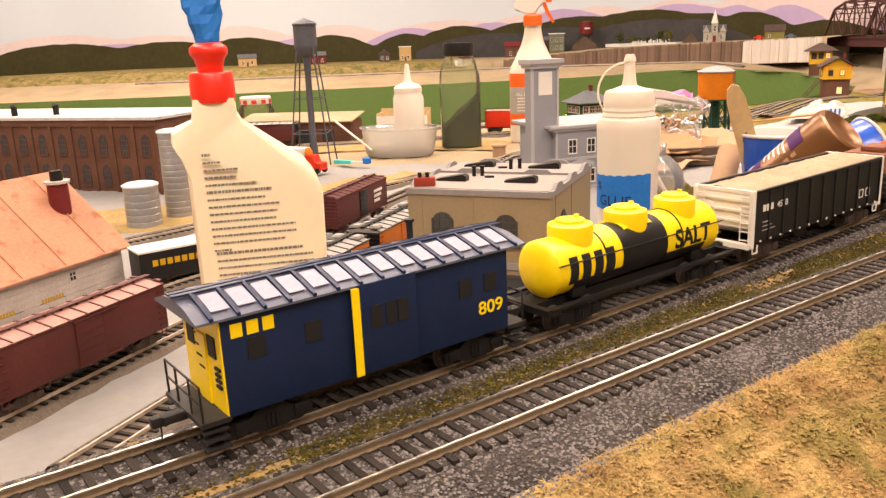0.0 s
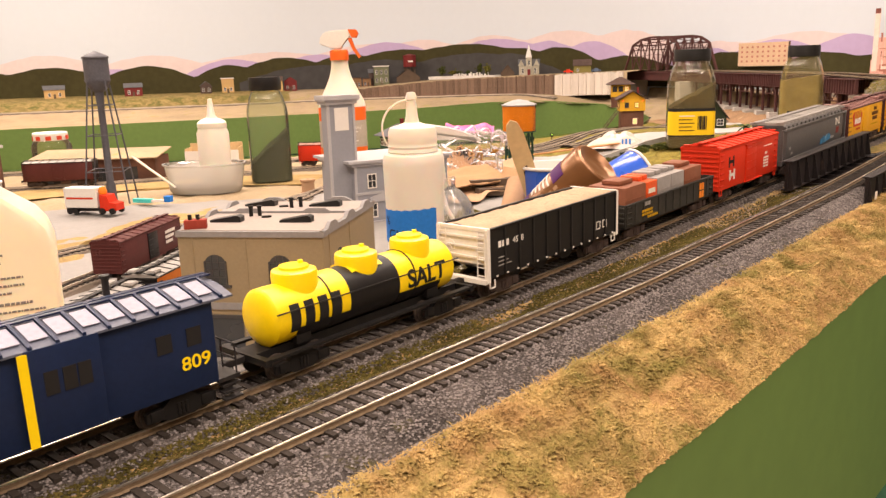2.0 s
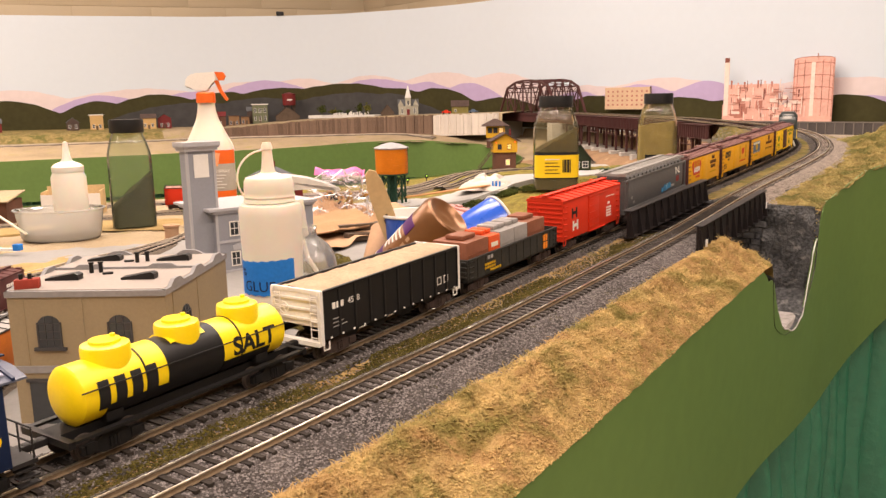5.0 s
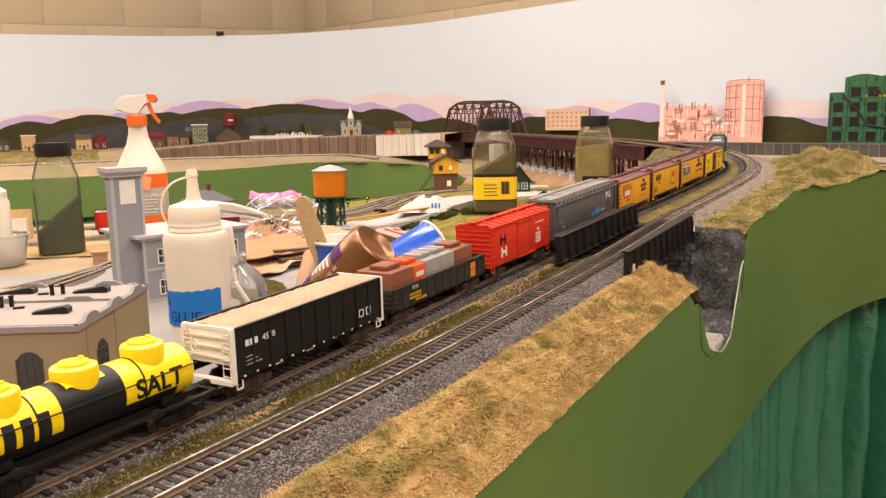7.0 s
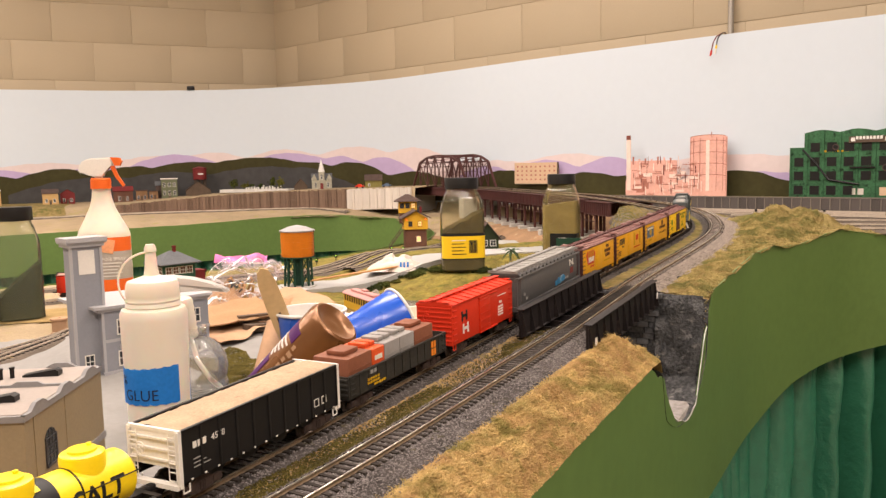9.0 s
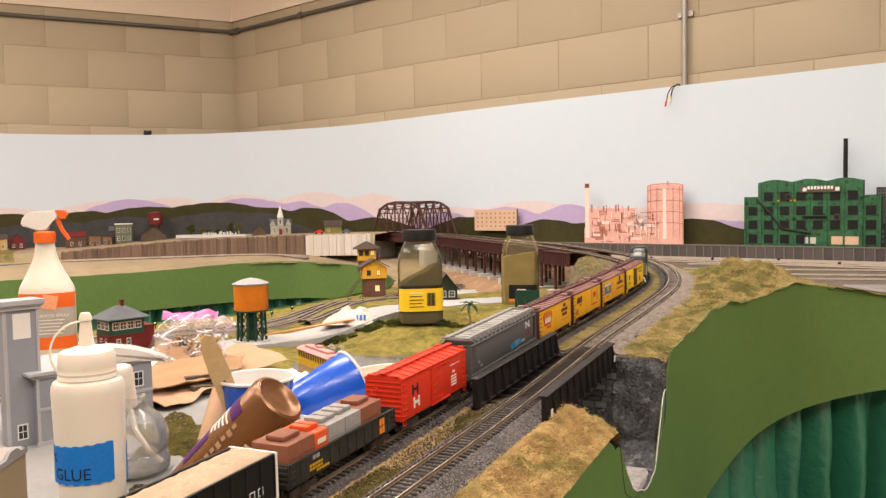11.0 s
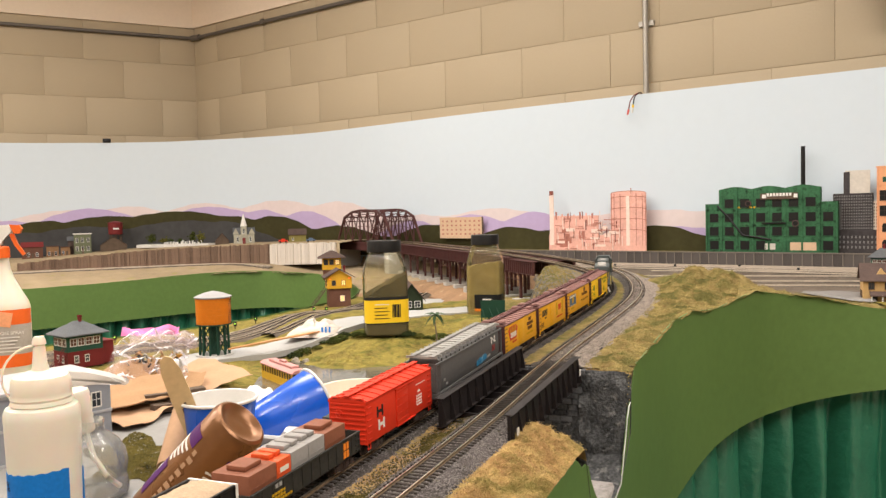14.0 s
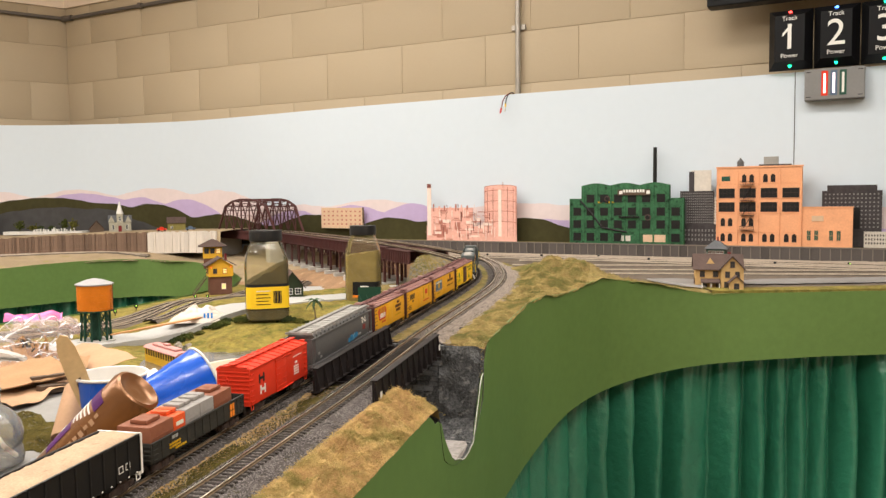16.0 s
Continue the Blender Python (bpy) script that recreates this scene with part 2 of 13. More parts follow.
M_ROAD = mat("road_grey", (0.37, 0.36, 0.345), 0.8, var=0.08, scale=200, big=10, bump=0.2)
M_BALLAST = mat("ballast_bed", (0.075, 0.064, 0.059), 0.95, var=0.85, scale=1300, big=40, bump=1.0, col2=(0.11, 0.095, 0.03), mix2=0.05, depth=0.002)
M_STONE = mat("ballast_stones", (0.150, 0.132, 0.126), 0.85, var=0.5, scale=900, big=60, bump=0.2, rnd=0.9)
M_TIE = mat("tie_plastic", (0.030, 0.024, 0.020), 0.8, var=0.4, scale=900, big=60, bump=0.4, rnd=0.6, col2=(0.075, 0.06, 0.05), mix2=-0.1)
M_RAIL = mat("rail_nickel", (0.88, 0.80, 0.68), 0.33, 1.0, var=0.15, scale=500, big=40, bump=0.05)
M_RAILSIDE = mat("rail_weathered_side", (0.17, 0.12, 0.075), 0.7, 0.2, var=0.3, scale=700, big=40, bump=0.1)
M_ROCK = mat("cast_rock_grey", (0.085, 0.085, 0.086), 0.85, var=0.75, scale=260, big=45, bump=1.0, col2=(0.26, 0.25, 0.24), mix2=0.10, depth=0.004)
M_STONEBLK = mat("abutment_stone", (0.085, 0.085, 0.088), 0.8, var=0.6, scale=400, big=60, bump=0.8, rnd=0.6)
M_PLASTER = mat("white_plaster", (0.6, 0.58, 0.55), 0.9, var=0.2, scale=200, big=30, bump=0.6, col2=(0.3, 0.24, 0.2), mix2=0.0)
M_WATER = mat("pond_resin", (0.12, 0.105, 0.078), 0.10, var=0.2, scale=60, big=12, bump=0.12, depth=0.002, spec=0.6)
M_BLACKPL = mat("black_plastic", (0.02, 0.018, 0.018), 0.5, var=0.2, scale=400, big=40, bump=0.1)
M_GIRDER = mat("girder_black", (0.016, 0.012, 0.012), 0.6, var=0.25, scale=500, big=40, bump=0.15, col2=(0.05, 0.035, 0.03), mix2=0.0)
M_BRIDGE = mat("bridge_oxide", (0.075, 0.028, 0.026), 0.65, var=0.25, scale=400, big=30, bump=0.1)
M_CONCRETE = mat("concrete_grey", (0.42, 0.40, 0.37), 0.9, var=0.15, scale=300, big=20, bump=0.3)
M_WHITE = mat("white_paint", (0.70, 0.68, 0.64), 0.5, var=0.05, scale=300, big=20, bump=0.05)
M_BLACK = mat("black_print", (0.015, 0.014, 0.014), 0.6, var=0.1, scale=300, big=20, bump=0)
M_YARD = mat("yard_ballast_grey", (0.135, 0.108, 0.085), 0.95, var=0.3, scale=500, big=25, bump=0.5, col2=(0.12, 0.10, 0.07), mix2=0.05, depth=0.002)

# ---- plan: u runs along the straight track, p to the left of it ----
DU, DP = np.array([0.787, 0.617]), np.array([-0.617, 0.787])
HEAD = math.degrees(math.atan2(0.617, 0.787))


def up(u, p):
    return tuple(u * DU + p * DP)


FASCIA = [up(u, -0.015) for u in (-1.5, -0.5, 0.0, 0.4, 0.7, 0.9, 1.05)] + [(1.05, 0.79), (1.25, 0.88), (1.45, 0.92), (1.64, 0.866), (1.815, 0.735), (2.0, 0.61), (2.4, 0.33), (2.9, -0.02)]
FASCIA_LOW = [1.0, 1.0, 1.0, 1.0, 0.99, 0.962, 0.945, 0.945, 0.982, 1.0, 1.022, 1.038, 1.042, 1.042, 1.042]
PIT = [(-2.7, 3.2), (-1.2, 3.25), (-0.4, 3.32), (0.2, 3.41), (0.525, 3.48), (0.9, 3.56), (1.21, 3.53), (1.36, 3.3), (1.38, 3.0), (1.29, 2.65), (1.16, 2.40), (0.98, 2.27), (0.65, 2.04), (0.22, 1.92), (-0.4, 1.86), (-1.2, 1.84), (-2.7, 1.82)]
BACK = [(-2.66, 4.1), (-2.6, 4.45), (-2.4, 4.68), (-1.9, 4.74), (-0.6, 4.74), (-0.02, 4.72), (0.25, 4.70), (0.64, 4.60), (0.9, 4.49), (1.09, 4.34), (1.33, 4.11), (1.545, 3.81), (1.70, 3.44), (1.93, 2.83), (2.25, 2.12), (2.54, 1.50), (2.68, 1.18), (3.2, 0.0)]
TRACK_A = [up(-1.5, 0.116), up(-0.5, 0.121), up(0.1, 0.128), up(0.47, 0.138), up(0.715, 0.1405), up(0.98, 0.144), up(1.2, 0.139), up(1.42, 0.133), (1.16, 1.085), (1.262, 1.215), (1.325, 1.345), (1.37, 1.49), (1.415, 1.69), (1.465, 1.97), (1.52, 2.30), (1.60, 2.75), (1.634, 3.0), (1.63, 3.28), (1.602, 3.52)]
TRACK_B = [up(-1.5, 0.070), up(-0.5, 0.0745), up(0.1, 0.078), up(0.47, 0.0735), up(0.715, 0.0725), up(1.0, 0.078), up(1.2, 0.0735), up(1.4, 0.068), (1.165, 1.005), (1.26, 1.11), (1.345, 1.235), (1.405, 1.36), (1.445, 1.49), (1.485, 1.68), (1.53, 1.95), (1.585, 2.28), (1.662, 2.73), (1.696, 2.98), (1.692, 3.22), (1.668, 3.42)]
GRADE_S = [-1.5, 0.0, 0.37, 0.70, 1.0, 1.2, 1.45, 1.65, 1.85, 2.1, 2.5, 6.0]
GRADE_Z = [1.195, 1.2005, 1.2035, 1.212, 1.2215, 1.229, 1.240, 1.250, 1.259, 1.267, 1.275, 1.275]

PA, SA = spline(TRACK_A, 0.005)
PB, SB = spline(TRACK_B, 0.005)
SA, SB = SA - 1.5, SB - 1.5


def rail_z(s):
    return np.interp(s, GRADE_S, GRADE_Z)


def on_track(P, S, s):
    """Point, heading (degrees) and climb at the place s along a track."""
    x, y = np.interp(s, S, P[:, 0]), np.interp(s, S, P[:, 1])
    dx, dy = np.interp(s + 0.02, S, P[:, 0]) - np.interp(s - 0.02, S, P[:, 0]), np.interp(s + 0.02, S, P[:, 1]) - np.interp(s - 0.02, S, P[:, 1])
    return x, y, float(rail_z(s)), math.degrees(math.atan2(dy, dx))


def near_track(P, S, x, y):
    """Signed distance (left +) and station of the nearest place on a track, for arrays."""
    Q, T = P[::4], np.gradient(P, axis=0)[::4]
    T = T / np.linalg.norm(T, axis=1)[:, None]
    shape = x.shape
    x, y = x.ravel(), y.ravel()
    d, s = np.empty(len(x)), np.empty(len(x))
    for i in range(0, len(x), 8000):
        dx, dy = x[i:i + 8000, None] - Q[None, :, 0], y[i:i + 8000, None] - Q[None, :, 1]
        k = np.argmin(dx * dx + dy * dy, axis=1)
        r = np.arange(len(k))
        d[i:i + 8000] = T[k, 0] * dy[r, k] - T[k, 1] * dx[r, k]
        s[i:i + 8000] = S[::4][k] + T[k, 0] * dx[r, k] + T[k, 1] * dy[r, k]
    return d.reshape(shape), s.reshape(shape)


def smooth(a, b, v):
    t = np.clip((v - a) / (b - a), 0, 1)
    return t * t * (3 - 2 * t)


def wob(x, y, f, seed=0.0):
    return (np.sin(x * f * 1.7 + y * f * 0.9 + seed) + np.sin(-x * f * 1.1 + y * f * 1.9 + 1.3 + seed * 2) + np.sin(x * f * 2.9 - y * f * 2.3 + 2.1 + seed) * 0.6) / 2.6


def blob(x, y, cx, cy, r):
    return np.exp(-((x - cx) ** 2 + (y - cy) ** 2) / (r * r))


def inside(poly, x, y):
    c = np.zeros(x.shape, bool)
    n = len(poly)
    for i in range(n):
        (x0, y0), (x1, y1) = poly[i], poly[(i + 1) % n]
        if y0 != y1:
            c ^= ((y0 > y) != (y1 > y)) & (x < (x1 - x0) * (y - y0) / (y1 - y0) + x0)
    return c


RIM_X = [0.60, 0.795, 0.94, 1.04, 1.13, 1.21, 1.27, 1.367, 1.46, 1.55, 1.606, 1.653, 1.755, 1.93, 2.4, 2.9]
RIM_Y = [0.455, 0.605, 0.715, 0.785, 0.833, 0.866, 0.887, 0.912, 0.919, 0.903, 0.882, 0.859, 0.782, 0.659, 0.33, -0.02]
RIM_Z = [1.206, 1.211, 1.217, 1.2235, 1.230, 1.221, 1.226, 1.240, 1.227, 1.216, 1.202, 1.188, 1.189, 1.190, 1.190, 1.190]


def ground(x, y):
    """Height of the scenery."""
    u, p = x * DU[0] + y * DU[1], x * DP[0] + y * DP[1]
    da, sa = near_track(PA, SA, x, y)
    db, sb = near_track(PB, SB, x, y)
    # table, shore, roadside, far bank and town shelf
    base = 1.10 + 0.040 * smooth(0.60, 0.84, x) * smooth(1.25, 1.42, y) * (1 - smooth(1.75, 2.1, y)) + 0.016 * smooth(0.9, 1.35, y)
    table = 1.10 + 0.0225 * smooth(0.0, 0.08, x) * (1 - smooth(1.35, 1.75, y)) * (1 - smooth(0.52, 0.60, x) * smooth(0.92, 1.05, y))
    base = np.maximum(base, table)
    base = base + 0.02 * smooth(3.0, 3.4, y) + 0.035 * smooth(3.45, 3.75, y)
    base = np.where((y > 2.6) & (x > 1.45), np.maximum(base, 1.15 + 0.05 * smooth(1.6, 1.9, x)), base)
    base = base + (1.146 - base) * smooth(1.385, 1.46, x) * smooth(1.72, 1.95, y) * (1 - smooth(3.1, 3.3, y))
    base = base - 0.02 * smooth(0.36, 0.20, np.hypot((x - 0.75) * 0.9, y - 1.26)) * (x > 0.45)
    base = np.maximum(base, 1.194 * smooth(1.62, 1.75, x + 0.12 * (y - 1.2)) * (db < 0.0))
    # embankment: crown, near bank down to the fascia, back slope
    zr = rail_z(sb)
    crown = rail_z((sa + sb) / 2) - 0.0055 - 0.0022 * smooth(0.018, 0.03, np.minimum(np.abs(da), np.abs(db)))
    lump = 0.0060 * wob(x, y, 48) + 0.0034 * wob(x, y, 125, 2.0) + 0.0012 * wob(x, y, 330, 1.0)
    lump2 = 0.0058 * wob(x, y, 36) + 0.0030 * wob(x, y, 95, 2.0) + 0.0012 * wob(x, y, 260, 1.0)
    dr = np.clip(-db - 0.024, 0, None)
    near = zr - 0.0095 + lump * smooth(0.010, 0.028, dr) * (1 - 0.85 * smooth(0.044, 0.064, dr)) + 0.004 * smooth(0.006, 0.022, dr) - 0.022 * (np.clip(dr / 0.066, 0, 2)) ** 2.2
    brim = np.interp(x, RIM_X, RIM_Z)
    inland = np.clip(y - np.interp(x, RIM_X, RIM_Y), 0, None)
    flat_yard = smooth(1.60, 1.72, x)
    knoll = 1.196 - 0.004 * flat_yard + 0.030 * smooth(1.66, 1.35, x) * smooth(0.7, 1.0, x) + 0.046 * blob(x, y, 1.41, 1.06, 0.12) + 0.016 * blob(x, y, 1.22, 0.95, 0.10) + 0.02 * blob(x, y, 1.56, 1.16, 0.12) * (1 - flat_yard) + lump2 * (1 - 0.9 * flat_yard)
    hill = brim + (np.maximum(knoll, 1.205 * (x < 1.1)) - brim) * smooth(0.0, 0.075, inland)
    across = np.clip(dr / np.maximum(dr + inland, 0.001), 0, 1)
    far = zr - 0.0095 + (hill - zr + 0.0095) * smooth(0.0, 1.0, np.maximum(across, np.clip(dr / 0.085, 0, 1))) + 0.5 * lump2 * smooth(0.005, 0.03, dr) * (1 - flat_yard)
    right = np.where(sb < 0.85, near, far)
    dl = np.clip(da - 0.024, 0, None)
    k = np.where(sa < 1.05, 0.62, 1.5)
    left = rail_z(sa) - 0.009 + lump - k * dl * smooth(-0.01, 0.03, dl)
    z = np.where(db < -0.024, right, np.where(da > 0.024, np.maximum(left, base + 0.3 * lump), crown))
    on_bridge = (sa > 1.98) & (da > -0.2)
    z = np.where(on_bridge, base + 0.3 * lump, z)
    # ravine under the plate girders, opening to the pond
    rav = smooth(0.738, 0.770, u + 0.006 * wob(x, y, 25)) * (1 - smooth(0.978, 0.986, u)) * (p < 0.30)
    vee = 1.094 + 0.12 * np.abs(np.clip((u - 0.86) / 0.12, -1, 1)) ** 2.2 * 0.4
    z = np.where(rav > 0, z * (1 - rav) + np.minimum(vee, z) * rav, z)
    return z


def grid(name, X, Y, keep, material, drop=None, smooth_it=True):
    Z = ground(X, Y)
    if drop is not None:
        Z = Z - drop
    n, m = X.shape
    idx = np.arange(n * m).reshape(n, m)
    q = np.stack([idx[:-1, :-1], idx[1:, :-1], idx[1:, 1:], idx[:-1, 1:]], -1)
    q = q[keep[:-1, :-1] & keep[1:, :-1] & keep[1:, 1:] & keep[:-1, 1:]]
    used, inv = np.unique(q, return_inverse=True)
    v = np.c_[X.ravel(), Y.ravel(), Z.ravel()][used]
    return raw(name, v.tolist(), inv.reshape(-1, 4).tolist(), material, smooth_it)


# ---- room ----
def wall_frame(ax, ay, bx, by):
    return Matrix.Translation((ax, ay, 0)) @ pose(0, 0, 0, 0, 0, math.degrees(math.atan2(by - ay, bx - ax)))


CORNER, WALL_R_END, WALL_L_END = (1.172, 4.80), (3.55, -0.36), (-2.6, 4.80)
bm = bmesh.new()
box(bm, -2.8, 4.6, -2.6, 5.2, -0.1, 0.0)
tagged(part("floor", bm, M_FLOOR, smooth=False), "grey vinyl floor of the club room", "floor", kind="structure")
bm = bmesh.new()
box(bm, -2.8, 4.6, -2.6, 5.2, 3.0, 3.1)
tagged(part("ceiling", bm, M_CEIL, smooth=False), "off-white ceiling of the club room", "ceiling", kind="structure")

WALL_R = wall_frame(*CORNER, *WALL_R_END)
WALL_L = wall_frame(*WALL_L_END, *CORNER)
LEN_R = math.dist(CORNER, WALL_R_END)
LEN_L = math.dist(CORNER, WALL_L_END)
for nm, fr, ln in (("wall_right", WALL_R, LEN_R), ("wall_left", WALL_L, LEN_L)):
    bm = bmesh.new()
    box(bm, 0, ln + 0.1, 0.0030, 0.2, 0.0, 2.525)
    w = part(nm, bm, M_MORTAR, smooth=False, m=fr)
    tagged(w, "tan painted concrete block wall", "wall", kind="structure")
    bm = bmesh.new()
    box(bm, 0, ln + 0.1, -0.012, 0.2, 2.525, 3.0)
    tagged(part(nm + "_top", bm, M_CREAM, smooth=False, m=fr), "cream painted upper wall", "wall", kind="structure")
for nm, a, b in (("wall_back", (4.5, -2.5), (-2.7, -2.5)), ("wall_far_left", (-2.7, -2.5), (-2.7, 5.0)), ("wall_far_right", (4.5, 0.0), (4.5, -2.5)), ("wall_right_return", WALL_R_END, (4.5, 0.0))):
    bm = bmesh.new()
    box(bm, -0.1, math.dist(a, b) + 0.1, 0, 0.1, 0, 3.0, wall_frame(*a, *b))
    tagged(part(nm, bm, M_BLOCK, smooth=False), "plain tan wall closing the room", "wall", kind="structure")

# ---- backdrop board ----
BP, BS = spline(BACK, 0.04)
BS = BS - BS[np.argmin(np.hypot(BP[:, 0] + 1.9, BP[:, 1] - 4.74))]
BT = np.gradient(BP, axis=0)
BT /= np.linalg.norm(BT, axis=1)[:, None]


def back_at(s, off=0.0):
    """Point on the backdrop's face at the length s, off metres into the room."""
    x, y = np.interp(s, BS, BP[:, 0]), np.interp(s, BS, BP[:, 1])
    tx, ty = np.interp(s, BS, BT[:, 0]), np.interp(s, BS, BT[:, 1])
    return x + off * ty, y - off * tx, math.degrees(math.atan2(ty, tx))


def back_s(x, y):
    return float(BS[np.argmin((BP[:, 0] - x) ** 2 + (BP[:, 1] - y) ** 2)])


def strip(name, s_list, z0, z1, off, thick, material, label="", parent=None):
    """A board that follows the backdrop; z0 and z1 are functions of s."""
    bm = bmesh.new()
    rows = []
    for s in s_list:
        x0, y0, _ = back_at(s, off)
        x1, y1, _ = back_at(s, off - thick)
        rows.append([bm.verts.new((x0, y0, z0(s))), bm.verts.new((x0, y0, z1(s))), bm.verts.new((x1, y1, z1(s))), bm.verts.new((x1, y1, z0(s)))])
    for a, b in zip(rows[:-1], rows[1:]):
        for i in range(4):
            j = (i + 1) % 4
            bm.faces.new((a[i], b[i], b[j], a[j]))
    bm.faces.new(rows[0])
    bm.faces.new(rows[-1][::-1])
    return part(name, bm, material, parent, label)


def back_top(s):
    return 1.823


S_ALL = np.arange(BS[0] + 0.03, BS[-1] - 0.02, 0.04)
backdrop = tagged(strip("backdrop", S_ALL, lambda s: 1.05, back_top, 0.0, 0.006, M_SKY), "curved pale sky blue backdrop board with painted hills", "backdrop", kind="structure")


def humps(peaks, low):
    """Skyline of overlapping rounded hills: (place, top, width at 3 cm below the top)."""
    def top(s):
        z = [h - 0.03 * abs((s - c) / w) ** 1.8 for c, h, w in peaks]
        m = max(max(z), low)
        return m + 0.004 * math.log(sum(math.exp((q - m) / 0.004) for q in z + [low])) + 0.0016 * math.sin(s * 31 + 2 * math.sin(s * 11)) + 0.0010 * math.sin(s * 67)
    return top


S_FINE = np.arange(BS[0] + 0.03, BS[-1] - 0.02, 0.02)
PALE = [(-0.5, 1.43, 0.3), (0.05, 1.41, 0.3), (0.55, 1.446, 0.19), (1.13, 1.431, 0.20), (1.80, 1.43, 0.30), (2.36, 1.460, 0.22), (2.67, 1.474, 0.17), (3.10, 1.480, 0.19), (3.55, 1.484, 0.19), (3.94, 1.467, 0.19), (4.48, 1.392, 0.3), (4.93, 1.411, 0.24), (5.65, 1.391, 0.34), (6.3, 1.40, 0.3)]
LILAC = [(-0.2, 1.37, 0.3), (0.9, 1.36, 0.2), (1.57, 1.397, 0.16), (2.05, 1.41, 0.16), (2.47, 1.466, 0.17), (3.13, 1.460, 0.20), (3.45, 1.436, 0.13), (3.73, 1.422, 0.14), (4.47, 1.365, 0.15), (4.81, 1.389, 0.15), (5.13, 1.394, 0.12), (5.75, 1.328, 0.2)]
OLIVE = [(-0.5, 1.38, 0.3), (0.1, 1.372, 0.28), (0.57, 1.379, 0.20), (1.09, 1.374, 0.16), (1.55, 1.365, 0.13), (1.87, 1.398, 0.17), (2.24, 1.405, 0.16), (2.57, 1.424, 0.22), (2.93, 1.440, 0.26), (3.25, 1.408, 0.16), (3.52, 1.402, 0.15), (3.95, 1.345, 0.22), (4.58, 1.346, 0.16), (5.03, 1.333, 0.15), (5.22, 1.320, 0.15), (5.65, 1.334, 0.15)]
SLATE = [(2.05, 1.349, 0.25), (2.45, 1.368, 0.25), (2.98, 1.387, 0.28), (3.22, 1.381, 0.13)]
strip("painted_ridge", S_FINE, lambda s: 1.2, humps(PALE, 1.37), 0.0015, 0.001, M_HILL_PALE, "pale rose distant ridge", backdrop)
strip("painted_ridge", S_FINE, lambda s: 1.2, humps(LILAC, 1.30), 0.0030, 0.001, M_HILL_PURPLE, "lilac middle ridge", backdrop)
strip("painted_ridge", S_FINE, lambda s: 1.2, humps(OLIVE, 1.29), 0.0045, 0.001, M_HILL_OLIVE, "dark olive near hills", backdrop)
strip("painted_ridge", np.arange(1.6, 3.62, 0.02), lambda s: 1.2, humps(SLATE, 1.24), 0.0060, 0.001, M_HILL_GREY, "slate grey forest band", backdrop)

# ---- ground ----
EDGE = list(FASCIA) + [(3.25, 0.0)] + BACK[::-1][1:] + [(-2.64, 1.0), up(-1.5, 0.5)]
FU, FP = np.meshgrid(np.arange(-0.42, 0.9951, 0.005), np.r_[np.arange(-0.0156, 0.13, 0.005), np.arange(0.13, 0.30, 0.006)], indexing="ij")
FX, FY = FU * DU[0] + FP * DP[0], FU * DU[1] + FP * DP[1]
emb = obj("embankment", grid("embankment", FX, FY, (FU < 0.7525) | (FU > 0.984), M_GRASS))
tagged(obj("ravine_bed", grid("ravine_bed", FX, FY, (FU > 0.747) & (FU < 0.990), M_ROCK)), "dark rocky ravine bed under the bridge", "ravine", kind="structure")
tagged(emb, "rounded embankment covered in tan and olive model turf", "embankment", kind="structure")
CX, CY = np.meshgrid(np.arange(-2.65, 3.3, 0.0145), np.arange(-1.2, 4.75, 0.0145), indexing="ij")
cu_, cp_ = CX * DU[0] + CY * DU[1], CX * DP[0] + CY * DP[1]
in_fine = (cu_ > -0.41) & (cu_ < 0.97) & (cp_ < 0.285)
keep = inside(EDGE, CX, CY) & ~inside(PIT, CX, CY) & ~in_fine
hill_zone = (cu_ > 0.9) & (near_track(PA, SA, CX, CY)[0] < 0.16) & (CX < 1.75) & (CY < 1.9)
table_zone = (CX < 0.5) & (CY < 1.25) & ~hill_zone
far_zone = (CY > 2.55)
yard_zone = (CX + 0.12 * (CY - 1.2) > 1.68) & (near_track(PB, SB, CX, CY)[0] < -0.10) & ~hill_zone & (CY < 2.9)
far_zone &= ~yard_zone
earth_zone = (CX > 1.2) & (CY > 1.82) & ~yard_zone & ~hill_zone & ~far_zone
left_zone = (CX < 0.14) & (CY >= 1.25) & ~far_zone & ~hill_zone
